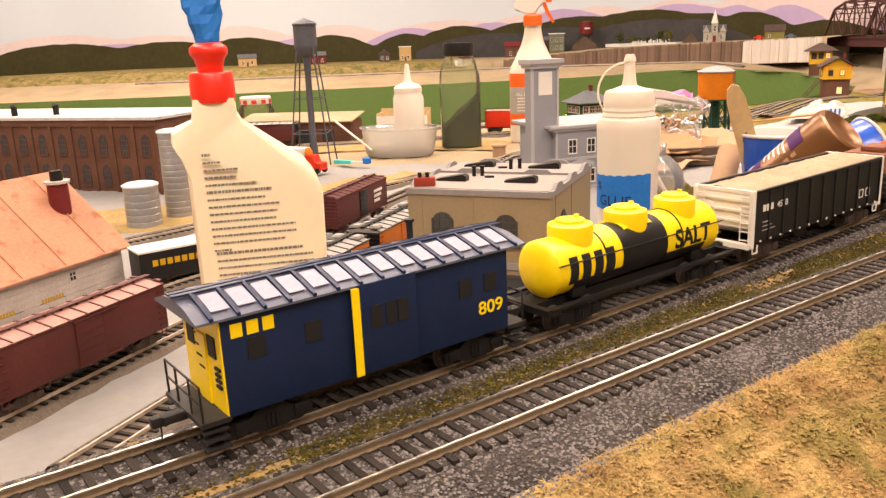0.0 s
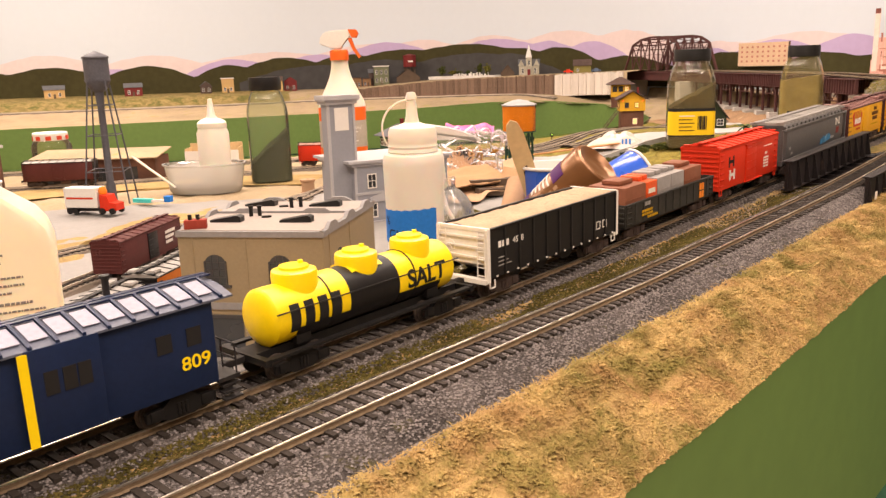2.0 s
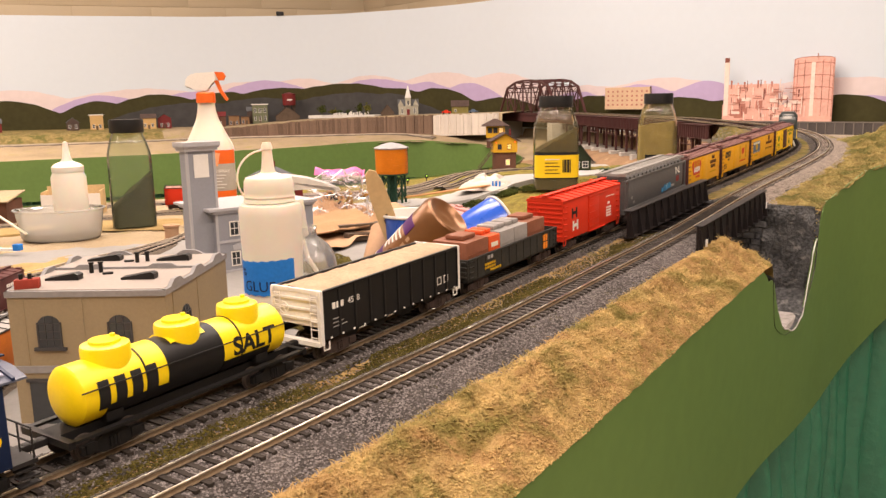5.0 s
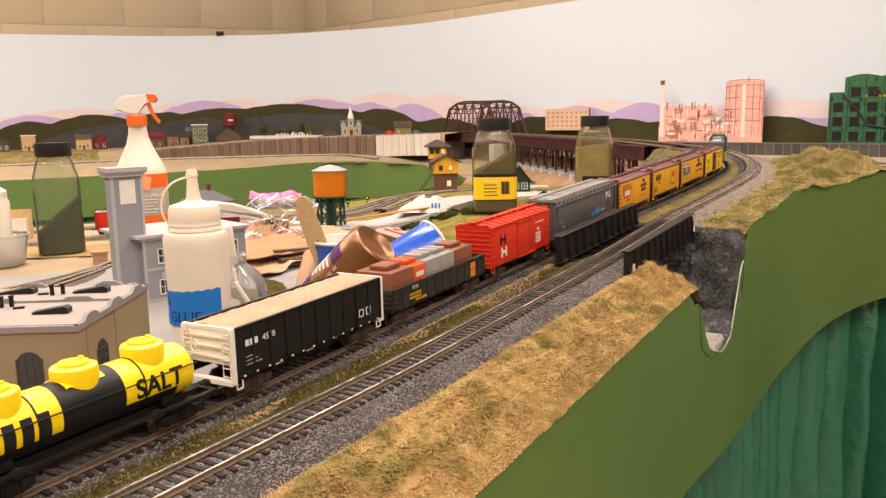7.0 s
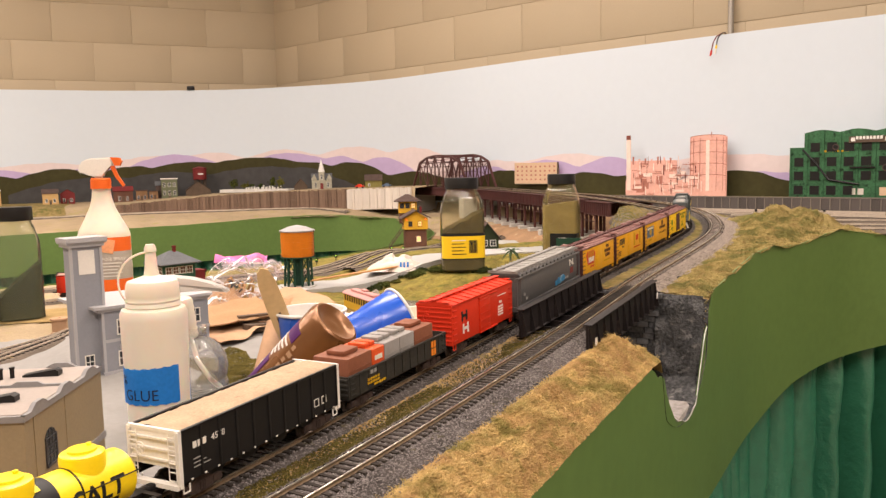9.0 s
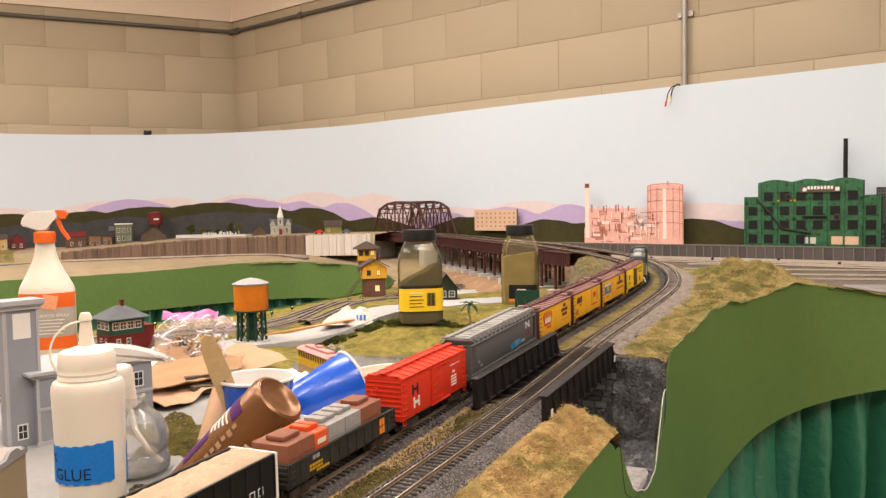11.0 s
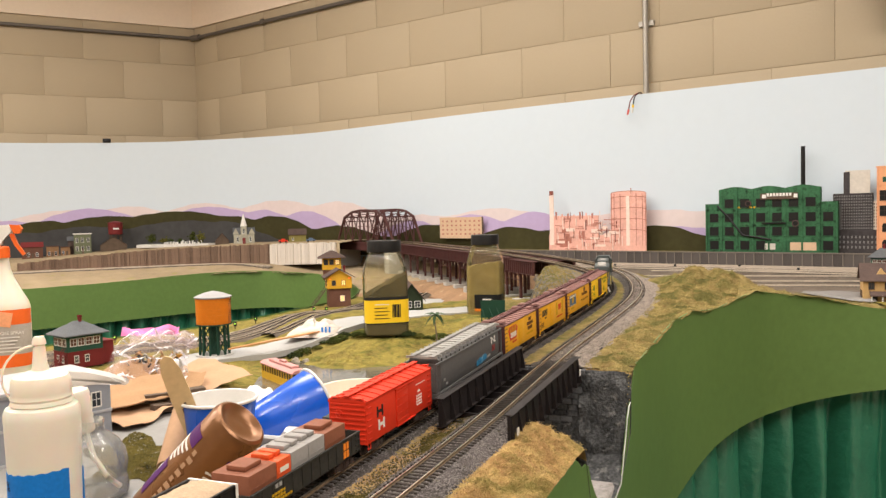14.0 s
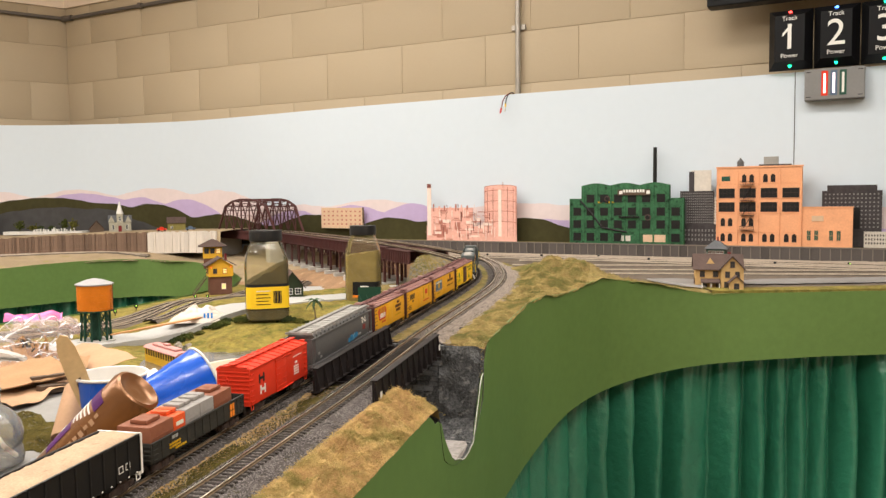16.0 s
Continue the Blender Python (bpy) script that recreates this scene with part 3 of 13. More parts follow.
for nm, zone, mt, lab in (("hillside", hill_zone, M_HILLTURF, "rolling model hillside with tan and green turf"), ("tabletop", table_zone, M_TABLE, "grey painted layout tabletop"), ("ground_far", far_zone & ~hill_zone, M_DIRT, "sandy model ground before the town"), ("ground_yard", yard_zone, M_YARD, "grey-brown ballasted yard ground"), ("ground_earth", earth_zone, M_EARTH, "bare brown earth under the viaduct"), ("ground_left", left_zone, M_DIRT, "sandy tan ground among the yard tracks"), ("ground", ~hill_zone & ~table_zone & ~far_zone & ~left_zone & ~yard_zone & ~earth_zone, M_MOSS, "green and tan turf beside the pond and yard")):
    grown = zone.copy()
    grown[1:] |= zone[:-1]
    grown[:, 1:] |= zone[:, :-1]
    grown[1:, 1:] |= zone[:-1, :-1]
    if nm == "hillside":
        HX, HY = np.meshgrid(np.arange(0.70, 1.78, 0.0055), np.arange(0.55, 1.95, 0.0055), indexing="ij")
        hu_, hp_ = HX * DU[0] + HY * DU[1], HX * DP[0] + HY * DP[1]
        hz_ = (hu_ > 0.9) & (near_track(PA, SA, HX, HY)[0] < 0.17) & inside(EDGE, HX, HY) & ~((hu_ < 0.985) & (hp_ < 0.285))
        me_ = grid(nm, HX, HY, hz_, mt)
    else:
        me_ = grid(nm, CX, CY, keep & grown, mt)
    tagged(obj(nm, me_), lab, "ground", kind="structure")


# ---- fascia boards and skirt curtains ----
def gz(x, y):
    return float(ground(np.array([x]), np.array([y]))[0])


def board(name, pts, lows, label, tops=None, inward=1, notch=False):
    P, S = spline([(*a, l) for a, l in zip(pts, lows)], 0.012)
    T = np.gradient(P[:, :2], axis=0)
    T /= np.linalg.norm(T, axis=1)[:, None]
    Nn = np.c_[-T[:, 1], T[:, 0]] * inward
    inner = P[:, :2] + Nn * 0.0012
    if tops is None:
        top = ground(P[:, 0] + 0.003 * Nn[:, 0], P[:, 1] + 0.003 * Nn[:, 1])
        top = np.convolve(np.r_[[top[0]] * 3, top, [top[-1]] * 3], np.ones(7) / 7, "valid") + (np.where(P[:, 0] * DU[0] + P[:, 1] * DU[1] < 0.74, -0.0024, 0.0008) if notch else 0.004)
    else:
        top = np.full(len(P), tops)
    bm = bmesh.new()
    rows = []
    for i in range(len(P)):
        t = top[i]
        if notch:
            u = P[i, 0] * DU[0] + P[i, 1] * DU[1]
            t = min(max(t, 1.17), float(np.interp(u, [0.735, 0.752, 0.775, 0.81, 0.87, 0.915, 0.955, 0.99, 1.0], [1.30, 1.176, 1.140, 1.108, 1.090, 1.097, 1.150, 1.206, 1.30])))
        o, q = P[i, :2] - Nn[i] * 0.0, inner[i]
        rows.append([bm.verts.new((o[0], o[1], P[i, 2])), bm.verts.new((o[0], o[1], t)), bm.verts.new((q[0], q[1], t)), bm.verts.new((q[0], q[1], P[i, 2]))])
    for a, b in zip(rows[:-1], rows[1:]):
        for i in range(4):
            bm.faces.new((a[i], b[i], b[(i + 1) % 4], a[(i + 1) % 4]))
    fascia = tagged(part(name, bm, M_FASCIA), label, "fascia", kind="structure")
    if notch:
        for lo, hi in ((0.80, 0.992),):
            bm = bmesh.new()
            path = []
            for i in range(len(P)):
                u = P[i, 0] * DU[0] + P[i, 1] * DU[1]
                if lo < u < hi:
                    t = min(max(top[i], 1.17), float(np.interp(u, [0.735, 0.752, 0.775, 0.81, 0.87, 0.915, 0.955, 0.99, 1.0], [1.30, 1.176, 1.140, 1.108, 1.090, 1.097, 1.150, 1.206, 1.30])))
                    path.append((P[i, 0] - Nn[i, 0] * 0.0002, P[i, 1] - Nn[i, 1] * 0.0002, t - 0.0004 + 0.0007 * math.sin(i * 2.3)))
            tube(bm, path, 0.0007, 5)
            part("bare_edge", bm, M_PLASTER, fascia, "pale unpainted board edge")
    return fascia


def curtain(name, pts, tops, inward, label):
    """Gathered cloth: tight pleats under the hem that run together into long uneven folds."""
    P, S = spline([(*a, t) for a, t in zip(pts, tops)], 0.0035)
    T = np.gradient(P[:, :2], axis=0)
    T /= np.linalg.norm(T, axis=1)[:, None]
    Nn = np.c_[-T[:, 1], T[:, 0]] * inward
    drops = (-0.02, 0.006, 0.02, 0.04, 0.07, 0.11, 0.17, 0.26, 0.38, 0.52, 0.70, 0.92)
    verts, faces = [], []
    for d in drops:
        k, g = 1 - math.exp(-max(d, 0) / 0.05), math.exp(-max(d, 0) / 0.045)
        q = S + 0.010 * np.sin(S * 4.1 + d * 5.0) + 0.05 * d * np.sin(S * 2.3)
        phase = q * 92 + 2.6 * np.sin(q * 6.7) + 1.3 * np.sin(q * 15.1 + 0.7)
        fold = np.abs(np.sin(phase * 0.5)) ** 0.9 - 0.6
        amp = 0.058 + 0.020 * np.sin(q * 9.7 + 1.0) + 0.012 * np.sin(q * 23.0)
        wave = 0.005 * np.sin(q * 118 + 3 * np.sin(q * 8) + d * 6) + 0.005 * np.sin(q * 61 + d * 21 + 2 * np.sin(d * 9 + q * 5))
        pleat = 0.0065 * np.abs(np.sin(q * 135 + 4 * np.sin(q * 12))) + 0.003 * np.sin(q * 330)
        f = (amp * fold + wave * (0.4 + 0.6 * k)) * (0.35 + 0.65 * k) * (1 + 0.5 * max(d, 0)) + pleat * g
        o = P[:, :2] + Nn * np.maximum(0.052 - f, 0.006)[:, None]
        verts += np.c_[o, np.maximum(P[:, 2] - d, 0.015)].tolist()
    n = len(P)
    for j in range(len(drops) - 1):
        faces += [(j * n + i, (j + 1) * n + i, (j + 1) * n + i + 1, j * n + i + 1) for i in range(n - 1)]
    return tagged(obj(name, raw(name, verts, faces, M_CURTAIN, True)), label, "curtain", kind="structure")


board("fascia_front", FASCIA, FASCIA_LOW, "olive green painted hardboard fascia with a ravine notch", notch=True)
curtain("skirt_front", FASCIA, FASCIA_LOW, 1, "gathered dark green skirt curtain under the fascia")
PIT_FAR, PIT_NEAR = PIT[:11], PIT[10:]
board("fascia_pit_far", PIT_FAR, [0.975] * len(PIT_FAR), "green painted fascia across the operating pit", inward=1)
curtain("skirt_pit_far", PIT_FAR, [0.975] * len(PIT_FAR), 1, "dark green skirt curtain across the pit")
board("fascia_pit_near", PIT_NEAR, [0.98] * len(PIT_NEAR), "green fascia on the near side of the pit", inward=1)


# ---- tracks ----
def sleepers_and_rails(name, P, S, s0, s1, label, split=None, zoff=0.0, tie_len=0.030, pitch=0.0066, gauge=0.0165):
    root = tagged(obj(name, None), label, "railway track", "main line tracks", "structure")
    ss = np.arange(s0, s1, 0.01)
    for side in (-1, 1):
        bmh, bms = bmesh.new(), bmesh.new()
        prev = None
        rows_h, rows_s = [], []
        for s in ss:
            x, y, z, h = on_track(P, S, s)
            nx, ny = -math.sin(radians(h)), math.cos(radians(h))
            z += zoff

            def pt(b, off, dz):
                return b.verts.new((x + nx * off, y + ny * off, z + dz))
            c = side * (gauge / 2 + 0.0005)
            rows_h.append([pt(bmh, c - 0.00045, -0.0006), pt(bmh, c - 0.00045, 0), pt(bmh, c + 0.00045, 0), pt(bmh, c + 0.00045, -0.0006)])
            rows_s.append([pt(bms, c - 0.0010, -0.0027), pt(bms, c - 0.00035, -0.0020), pt(bms, c - 0.00035, -0.0006), pt(bms, c + 0.00035, -0.0006), pt(bms, c + 0.00035, -0.0020), pt(bms, c + 0.0010, -0.0027)])
        for b, rows in ((bmh, rows_h), (bms, rows_s)):
            n = len(rows[0])
            for r0, r1 in zip(rows[:-1], rows[1:]):
                for i in range(n):
                    b.faces.new((r0[i], r1[i], r1[(i + 1) % n], r0[(i + 1) % n]))
        rail = part("rail", bms, M_RAILSIDE, root, "weathered brown rail", smooth=False)
        part("railhead", bmh, M_RAIL, rail, "polished nickel running surface", smooth=False)
    bm = bmesh.new()
    box(bm, -0.00125, 0.00125, -tie_len / 2, tie_len / 2, -0.0045, -0.0025)
    tie = finish(bm, "tie", M_TIE, smooth=False)
    rest_v, rest_f = [], []
    base = [v.co.copy() for v in tie.vertices]
    polys = [tuple(p.vertices) for p in tie.polygons]
    count = 0
    rr = random.Random(7)
    for s in np.arange(s0, s1, pitch):
        x, y, z, h = on_track(P, S, s)
        m = pose(x, y, z + zoff + rr.uniform(-0.0002, 0.0002), 0, 0, h + rr.uniform(-0.8, 0.8))
        if split and split[0] < s < split[1] and count < 150:
            obj("tie", tie, root, m)
            count += 1
        else:
            o = len(rest_v)
            rest_v += [tuple(m @ c) for c in base]
            rest_f += [tuple(o + i for i in p) for p in polys]
    if rest_v:
        t = obj("tie_row", raw("tie_row", rest_v, rest_f, M_TIE), root)
        t["kind"] = "stuff"
    return root


sleepers_and_rails("track_a", PA, SA, -0.9, SA[-1] - 0.03, "straight and curving model railway track under the train", (0.0, 0.7))
sleepers_and_rails("track_b", PB, SB, -0.9, SB[-1] - 0.03, "empty outer model railway track with shiny rails", (-0.05, 0.95))


# ---- ballast: bed and loose stones ----
def ballast(name, P, S, s0, s1, half, label):
    bm = bmesh.new()
    prof = SHOULDER if name == "ballast_b" else [(-half - 0.010, -0.0085), (-half, -0.0050), (-0.012, -0.0034), (0.012, -0.0034), (half, -0.0050), (half + 0.010, -0.0085)]
    rows = []
    for s in np.arange(s0, s1, 0.008):
        x, y, z, h = on_track(P, S, s)
        nx, ny = -math.sin(radians(h)), math.cos(radians(h))
        rows.append([bm.verts.new((x + nx * (o + 0.002 * math.sin(s * 190 + o * 300)), y + ny * o, z + dz)) for o, dz in prof])
    for a, b in zip(rows[:-1], rows[1:]):
        for i in range(len(prof) - 1):
            bm.faces.new((a[i], b[i], b[i + 1], a[i + 1]))
    ob = part(name, bm, M_BALLAST)
    return tagged(ob, label, "ballast", kind="structure")


SHOULDER = [(-0.038, -0.0118), (-0.030, -0.0080), (-0.019, -0.0048), (-0.012, -0.0034), (0.012, -0.0034), (0.019, -0.0050), (0.029, -0.0085)]
for nm, P, S in (("ballast_a", PA, SA), ("ballast_b", PB, SB)):
    for s0, s1 in ((-0.9, 0.745), (0.955, 2.02)):
        ballast(nm, P, S, s0, s1, 0.019, "dark grey ballast bed between the ties")


def grains(name, pts, size, material, label, category, squash=0.6, seed=3, grow=None):
    """Many small angular lumps, each an uneven octahedron, joined as one heap."""
    rng = np.random.default_rng(seed)
    n = len(pts)
    o = np.array([(1, 0, 0), (-1, 0, 0), (0, 1, 0), (0, -1, 0), (0, 0, 1), (0, 0, -1)], float)
    sc = size * rng.uniform(0.55, 1.35, (n, 1, 1)) * (1 if grow is None else grow[:, None, None])
    v = o[None] * sc * rng.uniform(0.6, 1.2, (n, 6, 1))
    a = rng.uniform(0, math.tau, n)
    c, s = np.cos(a)[:, None], np.sin(a)[:, None]
    v = np.stack([v[..., 0] * c - v[..., 1] * s, v[..., 0] * s + v[..., 1] * c, v[..., 2] * squash + rng.normal(0, 0.15 * size, (n, 6))], -1)
    v += np.asarray(pts)[:, None, :]
    f = np.array([(0, 2, 4), (2, 1, 4), (1, 3, 4), (3, 0, 4), (2, 0, 5), (1, 2, 5), (3, 1, 5), (0, 3, 5)])
    faces = (np.arange(n)[:, None, None] * 6 + f[None]).reshape(-1, 3)
    ob = obj(name, raw(name, v.reshape(-1, 3).tolist(), faces.tolist(), material))
    return tagged(ob, label, category, kind="stuff")


rng = np.random.default_rng(11)
n = 95000
u = rng.uniform(-0.25, 0.74, n)
p = np.interp(rng.uniform(0, 1, n), [0, 0.30, 0.66, 0.82, 1.0], [0.022, 0.056, 0.094, 0.118, 0.168])
gx, gy = u * DU[0] + p * DP[0], u * DU[1] + p * DP[1]
da, sa = near_track(PA, SA, gx, gy)
db, sb = near_track(PB, SB, gx, gy)
dist = np.minimum(np.abs(da), np.abs(db))
SX, SZ = zip(*SHOULDER)
z_b = rail_z(sb) + np.interp(db, SX, SZ, left=-1, right=-1)
z_a = rail_z(sa) + np.interp(da, [-0.029, -0.019, -0.012, 0.012, 0.019, 0.029], [-0.0085, -0.0050, -0.0034, -0.0034, -0.0050, -0.0085], left=-1, right=-1)
zz = np.maximum(np.maximum(z_a, z_b) + 0.0001, ground(gx, gy) + 0.0001)
middle = (da < -0.020) & (db > 0.020)
ok = (np.abs(dist - 0.0083) > 0.0016) & ~(middle & (rng.uniform(0, 1, n) < 0.45)) & (p > 0.034 + 0.005 * rng.uniform(0, 1, n) + 0.003 * wob(gx, gy, 90))
grains("ballast_stones", np.c_[gx, gy, zz][ok], 0.00075, M_STONE, "loose dark grey ballast stones round the tracks", "ballast", seed=5)
fs, fo = rng.uniform(0.96, 2.0, 26000), rng.uniform(-0.027, 0.027, 26000)
far_pts = []
for P, S, k in ((PA, SA, 0), (PB, SB, 1)):
    for q, o in zip(fs[k::2], fo[k::2]):
        if abs(abs(o) - 0.0083) > 0.0016:
            x, y, z, h = on_track(P, S, q)
            far_pts.append((x - math.sin(radians(h)) * o, y + math.cos(radians(h)) * o, z - 0.0034 - max(0.0, abs(o) - 0.012) * 0.30))
grains("ballast_stones", np.array(far_pts), 0.0010, M_STONE, "loose dark grey ballast stones along the curve", "ballast", seed=6)
n = 30000
u = rng.uniform(-0.3, 0.74, n)
gp = rng.uniform(0.088, 0.113, n)
gx, gy = u * DU[0] + gp * DP[0], u * DU[1] + gp * DP[1]
ok = rng.uniform(0, 1, n) < 0.25 + 0.75 * (wob(gx, gy, 22) > -0.1)
M_WEED = mat("weeds_olive", (0.088, 0.070, 0.017), 0.95, var=0.5, scale=500, big=30, bump=0.3, rnd=0.7, col2=(0.16, 0.11, 0.04), mix2=0.1)
grains("weed_strip", np.c_[gx, gy, ground(gx, gy) + 0.0006][ok], 0.0008, M_WEED, "brownish green weeds between the two tracks", "weeds", seed=8)
n = 120000
u = rng.uniform(-0.42, 0.745, n)
p = rng.uniform(-0.0158, 0.042, n)
gx, gy = u * DU[0] + p * DP[0], u * DU[1] + p * DP[1]
thick = wob(gx, gy, 34, 1.0)
ok = rng.uniform(0, 1, n) < np.where(p > 0.037 + 0.003 * wob(gx, gy, 90), 0.25, 0.75 + 0.25 * thick)
grains("turf_near", np.c_[gx, gy, ground(gx, gy) + 0.0003][ok], 0.00085, M_TURF, "coarse tan ground foam on the near bank", "grass", seed=9, squash=0.75)
n = 44000
u = rng.uniform(0.95, 1.75, n)
p = rng.uniform(-0.10, 0.05, n)
gx, gy = u * DU[0] + p * DP[0], u * DU[1] + p * DP[1]
d_b, s_b = near_track(PB, SB, gx, gy)
ok = (d_b < -0.035) & inside(EDGE, gx, gy)
grains("turf_hill", np.c_[gx, gy, ground(gx, gy) + 0.0004][ok], 0.0013, M_HILLTURF, "tan and green ground foam on the hill", "grass", seed=10, squash=0.6)
n = 16000
u = rng.uniform(0.1, 1.7, n)
p = rng.uniform(0.16, 0.26, n)
gx, gy = u * DU[0] + p * DP[0], u * DU[1] + p * DP[1]
d_a, s_a = near_track(PA, SA, gx, gy)
ok = (d_a > 0.034) & (d_a < 0.12) & ~((u > 0.72) & (u < 0.98))
grains("turf_back", np.c_[gx, gy, ground(gx, gy) + 0.0004][ok], 0.0010, M_HILLTURF, "olive ground foam on the back slope", "grass", seed=12, squash=0.8)

M_STONE_PALE = mat("curve_ballast_stones", (0.235, 0.195, 0.165), 0.9, var=0.4, scale=900, big=60, bump=0.2, rnd=0.8)
fs, fo = rng.uniform(0.985, 1.98, 42000), np.interp(rng.uniform(0, 1, 42000), [0, 0.62, 1], [-0.052, -0.016, 0.012])
fx, fy = np.interp(fs, SB, PB[:, 0]), np.interp(fs, SB, PB[:, 1])
tx, ty = np.interp(fs + 0.01, SB, PB[:, 0]) - np.interp(fs - 0.01, SB, PB[:, 0]), np.interp(fs + 0.01, SB, PB[:, 1]) - np.interp(fs - 0.01, SB, PB[:, 1])
tl = np.hypot(tx, ty)
gx, gy = fx - ty / tl * fo, fy + tx / tl * fo
zb_ = np.maximum(ground(gx, gy), rail_z(fs) + np.interp(fo, SX, SZ, left=-1, right=-1)) + 0.0004
ok = (np.abs(np.abs(fo) - 0.0083) > 0.0018) & (fo > -0.040 + 0.010 * wob(gx, gy, 45, 3.0))
grains("ballast_stones", np.c_[gx, gy, zb_][ok], 0.0011, M_STONE_PALE, "pale brown-grey ballast spilling down beside the curve", "ballast", seed=14)


def straw(name, pts, length, width, material, label, seed):
    """Loose matted fibres: thin bent blades lying over the turf."""
    rg_ = np.random.default_rng(seed)
    n_ = len(pts)
    a_, e_ = rg_.uniform(0, math.tau, n_), rg_.uniform(0.02, 0.45, n_)
    l_ = length * rg_.uniform(0.5, 1.3, n_)
    d_ = np.c_[np.cos(a_) * np.cos(e_), np.sin(a_) * np.cos(e_), np.sin(e_)] * l_[:, None]
    w_ = np.c_[-np.sin(a_), np.cos(a_), rg_.uniform(-0.5, 0.5, n_)] * width
    mid = pts + d_ * 0.55 + np.c_[np.zeros(n_), np.zeros(n_), 0.12 * l_]
    v_ = np.stack([pts - w_, pts + w_, mid + w_ * 0.8, mid - w_ * 0.8, pts + d_], 1).reshape(-1, 3)
    o_ = np.arange(n_)[:, None] * 5
    faces = (o_ + np.array([0, 1, 2, 3])).tolist() + (o_ + np.array([3, 2, 4])).tolist()
    return tagged(obj(name, raw(name, v_.tolist(), faces, material)), label, "grass", kind="stuff")


n = 26000
u, p = rng.uniform(-0.40, 0.745, n), rng.uniform(-0.0125, 0.040, n)
gx, gy = u * DU[0] + p * DP[0], u * DU[1] + p * DP[1]
ok = wob(gx, gy, 26, 4.0) > -0.35
straw("straw_near", np.c_[gx, gy, ground(gx, gy) + 0.0004][ok], 0.0055, 0.00022, M_TURF, "matted straw fibres over the near bank", 61)
n = 30000
gx, gy = rng.uniform(0.78, 1.75, n), rng.uniform(0.58, 1.35, n)
d_b, s_b = near_track(PB, SB, gx, gy)
ok = (d_b < -0.040) & inside(EDGE, gx, gy) & (gx * DU[0] + gy * DU[1] > 0.985) & (gx + 0.12 * (gy - 1.2) < 1.70)
straw("straw_hill", np.c_[gx, gy, ground(gx, gy) + 0.0006][ok], 0.0075, 0.00036, M_HILLTURF, "matted straw fibres over the hill", 62)

# ---- ravine walls ----
bm = bmesh.new()
rows = []
for i, p in enumerate(np.arange(-0.014, 0.26, 0.006)):
    col = []
    for j, z in enumerate(np.linspace(1.085, 1.214, 16)):
        lean = 0.012 * (1.214 - z) / 0.13
        rough = 0.006 * float(wob(np.array(p * 60), np.array(z * 90), 1.0)) + 0.004 * float(wob(np.array(p * 150), np.array(z * 40), 1.0, 2))
        if p > 0.045:
            rough *= 0.15
        x, y = up(0.958 - lean + rough + (0.004 if p > 0.045 else 0.0), p)
        col.append(bm.verts.new((x, y, z)))
    rows.append(col)
for a, b in zip(rows[:-1], rows[1:]):
    for i in range(15):
        bm.faces.new((a[i], b[i], b[i + 1], a[i + 1]))
abut = tagged(part("ravine_wall_far", bm, M_ROCK), "dark cast rock ravine wall with stone abutment", "rock wall", kind="structure")
bm = bmesh.new()
box(bm, 0.722, 0.742, 0.03, 0.25, 1.08, 1.199, pose(0, 0, 0, 0, 0, HEAD))
tagged(part("ravine_wall_near", bm, M_ROCK), "dark rock abutment on the near side of the ravine", "rock wall", kind="structure")
bm = bmesh.new()
box(bm, 0.80, 0.915, -0.0125, 0.05, 1.078, 1.100, pose(0, 0, 0, 0, 0, HEAD), 0.006)
tagged(part("ravine_floor", bm, mat("dirty_plaster", (0.34, 0.31, 0.29), 0.9, var=0.3, scale=200, big=40, bump=0.6, col2=(0.16, 0.12, 0.10), mix2=0.05)), "bare white plaster at the bottom of the ravine", "rock", kind="structure")

# ---- pond ----
bm = bmesh.new()
pts = [(0.50, 1.08), (0.60, 1.0), (0.66, 0.86), (0.75, 0.80), (0.87, 0.84), (0.88, 0.95), (0.96, 1.12), (1.0, 1.30), (0.94, 1.44), (0.84, 1.50), (0.72, 1.50), (0.62, 1.46), (0.54, 1.34), (0.48, 1.2)]
prism(bm, pts, 1.075, 1.103)
tagged(part("water", bm, M_WATER, smooth=False), "murky grey-brown pond of glossy resin", "water", kind="structure")


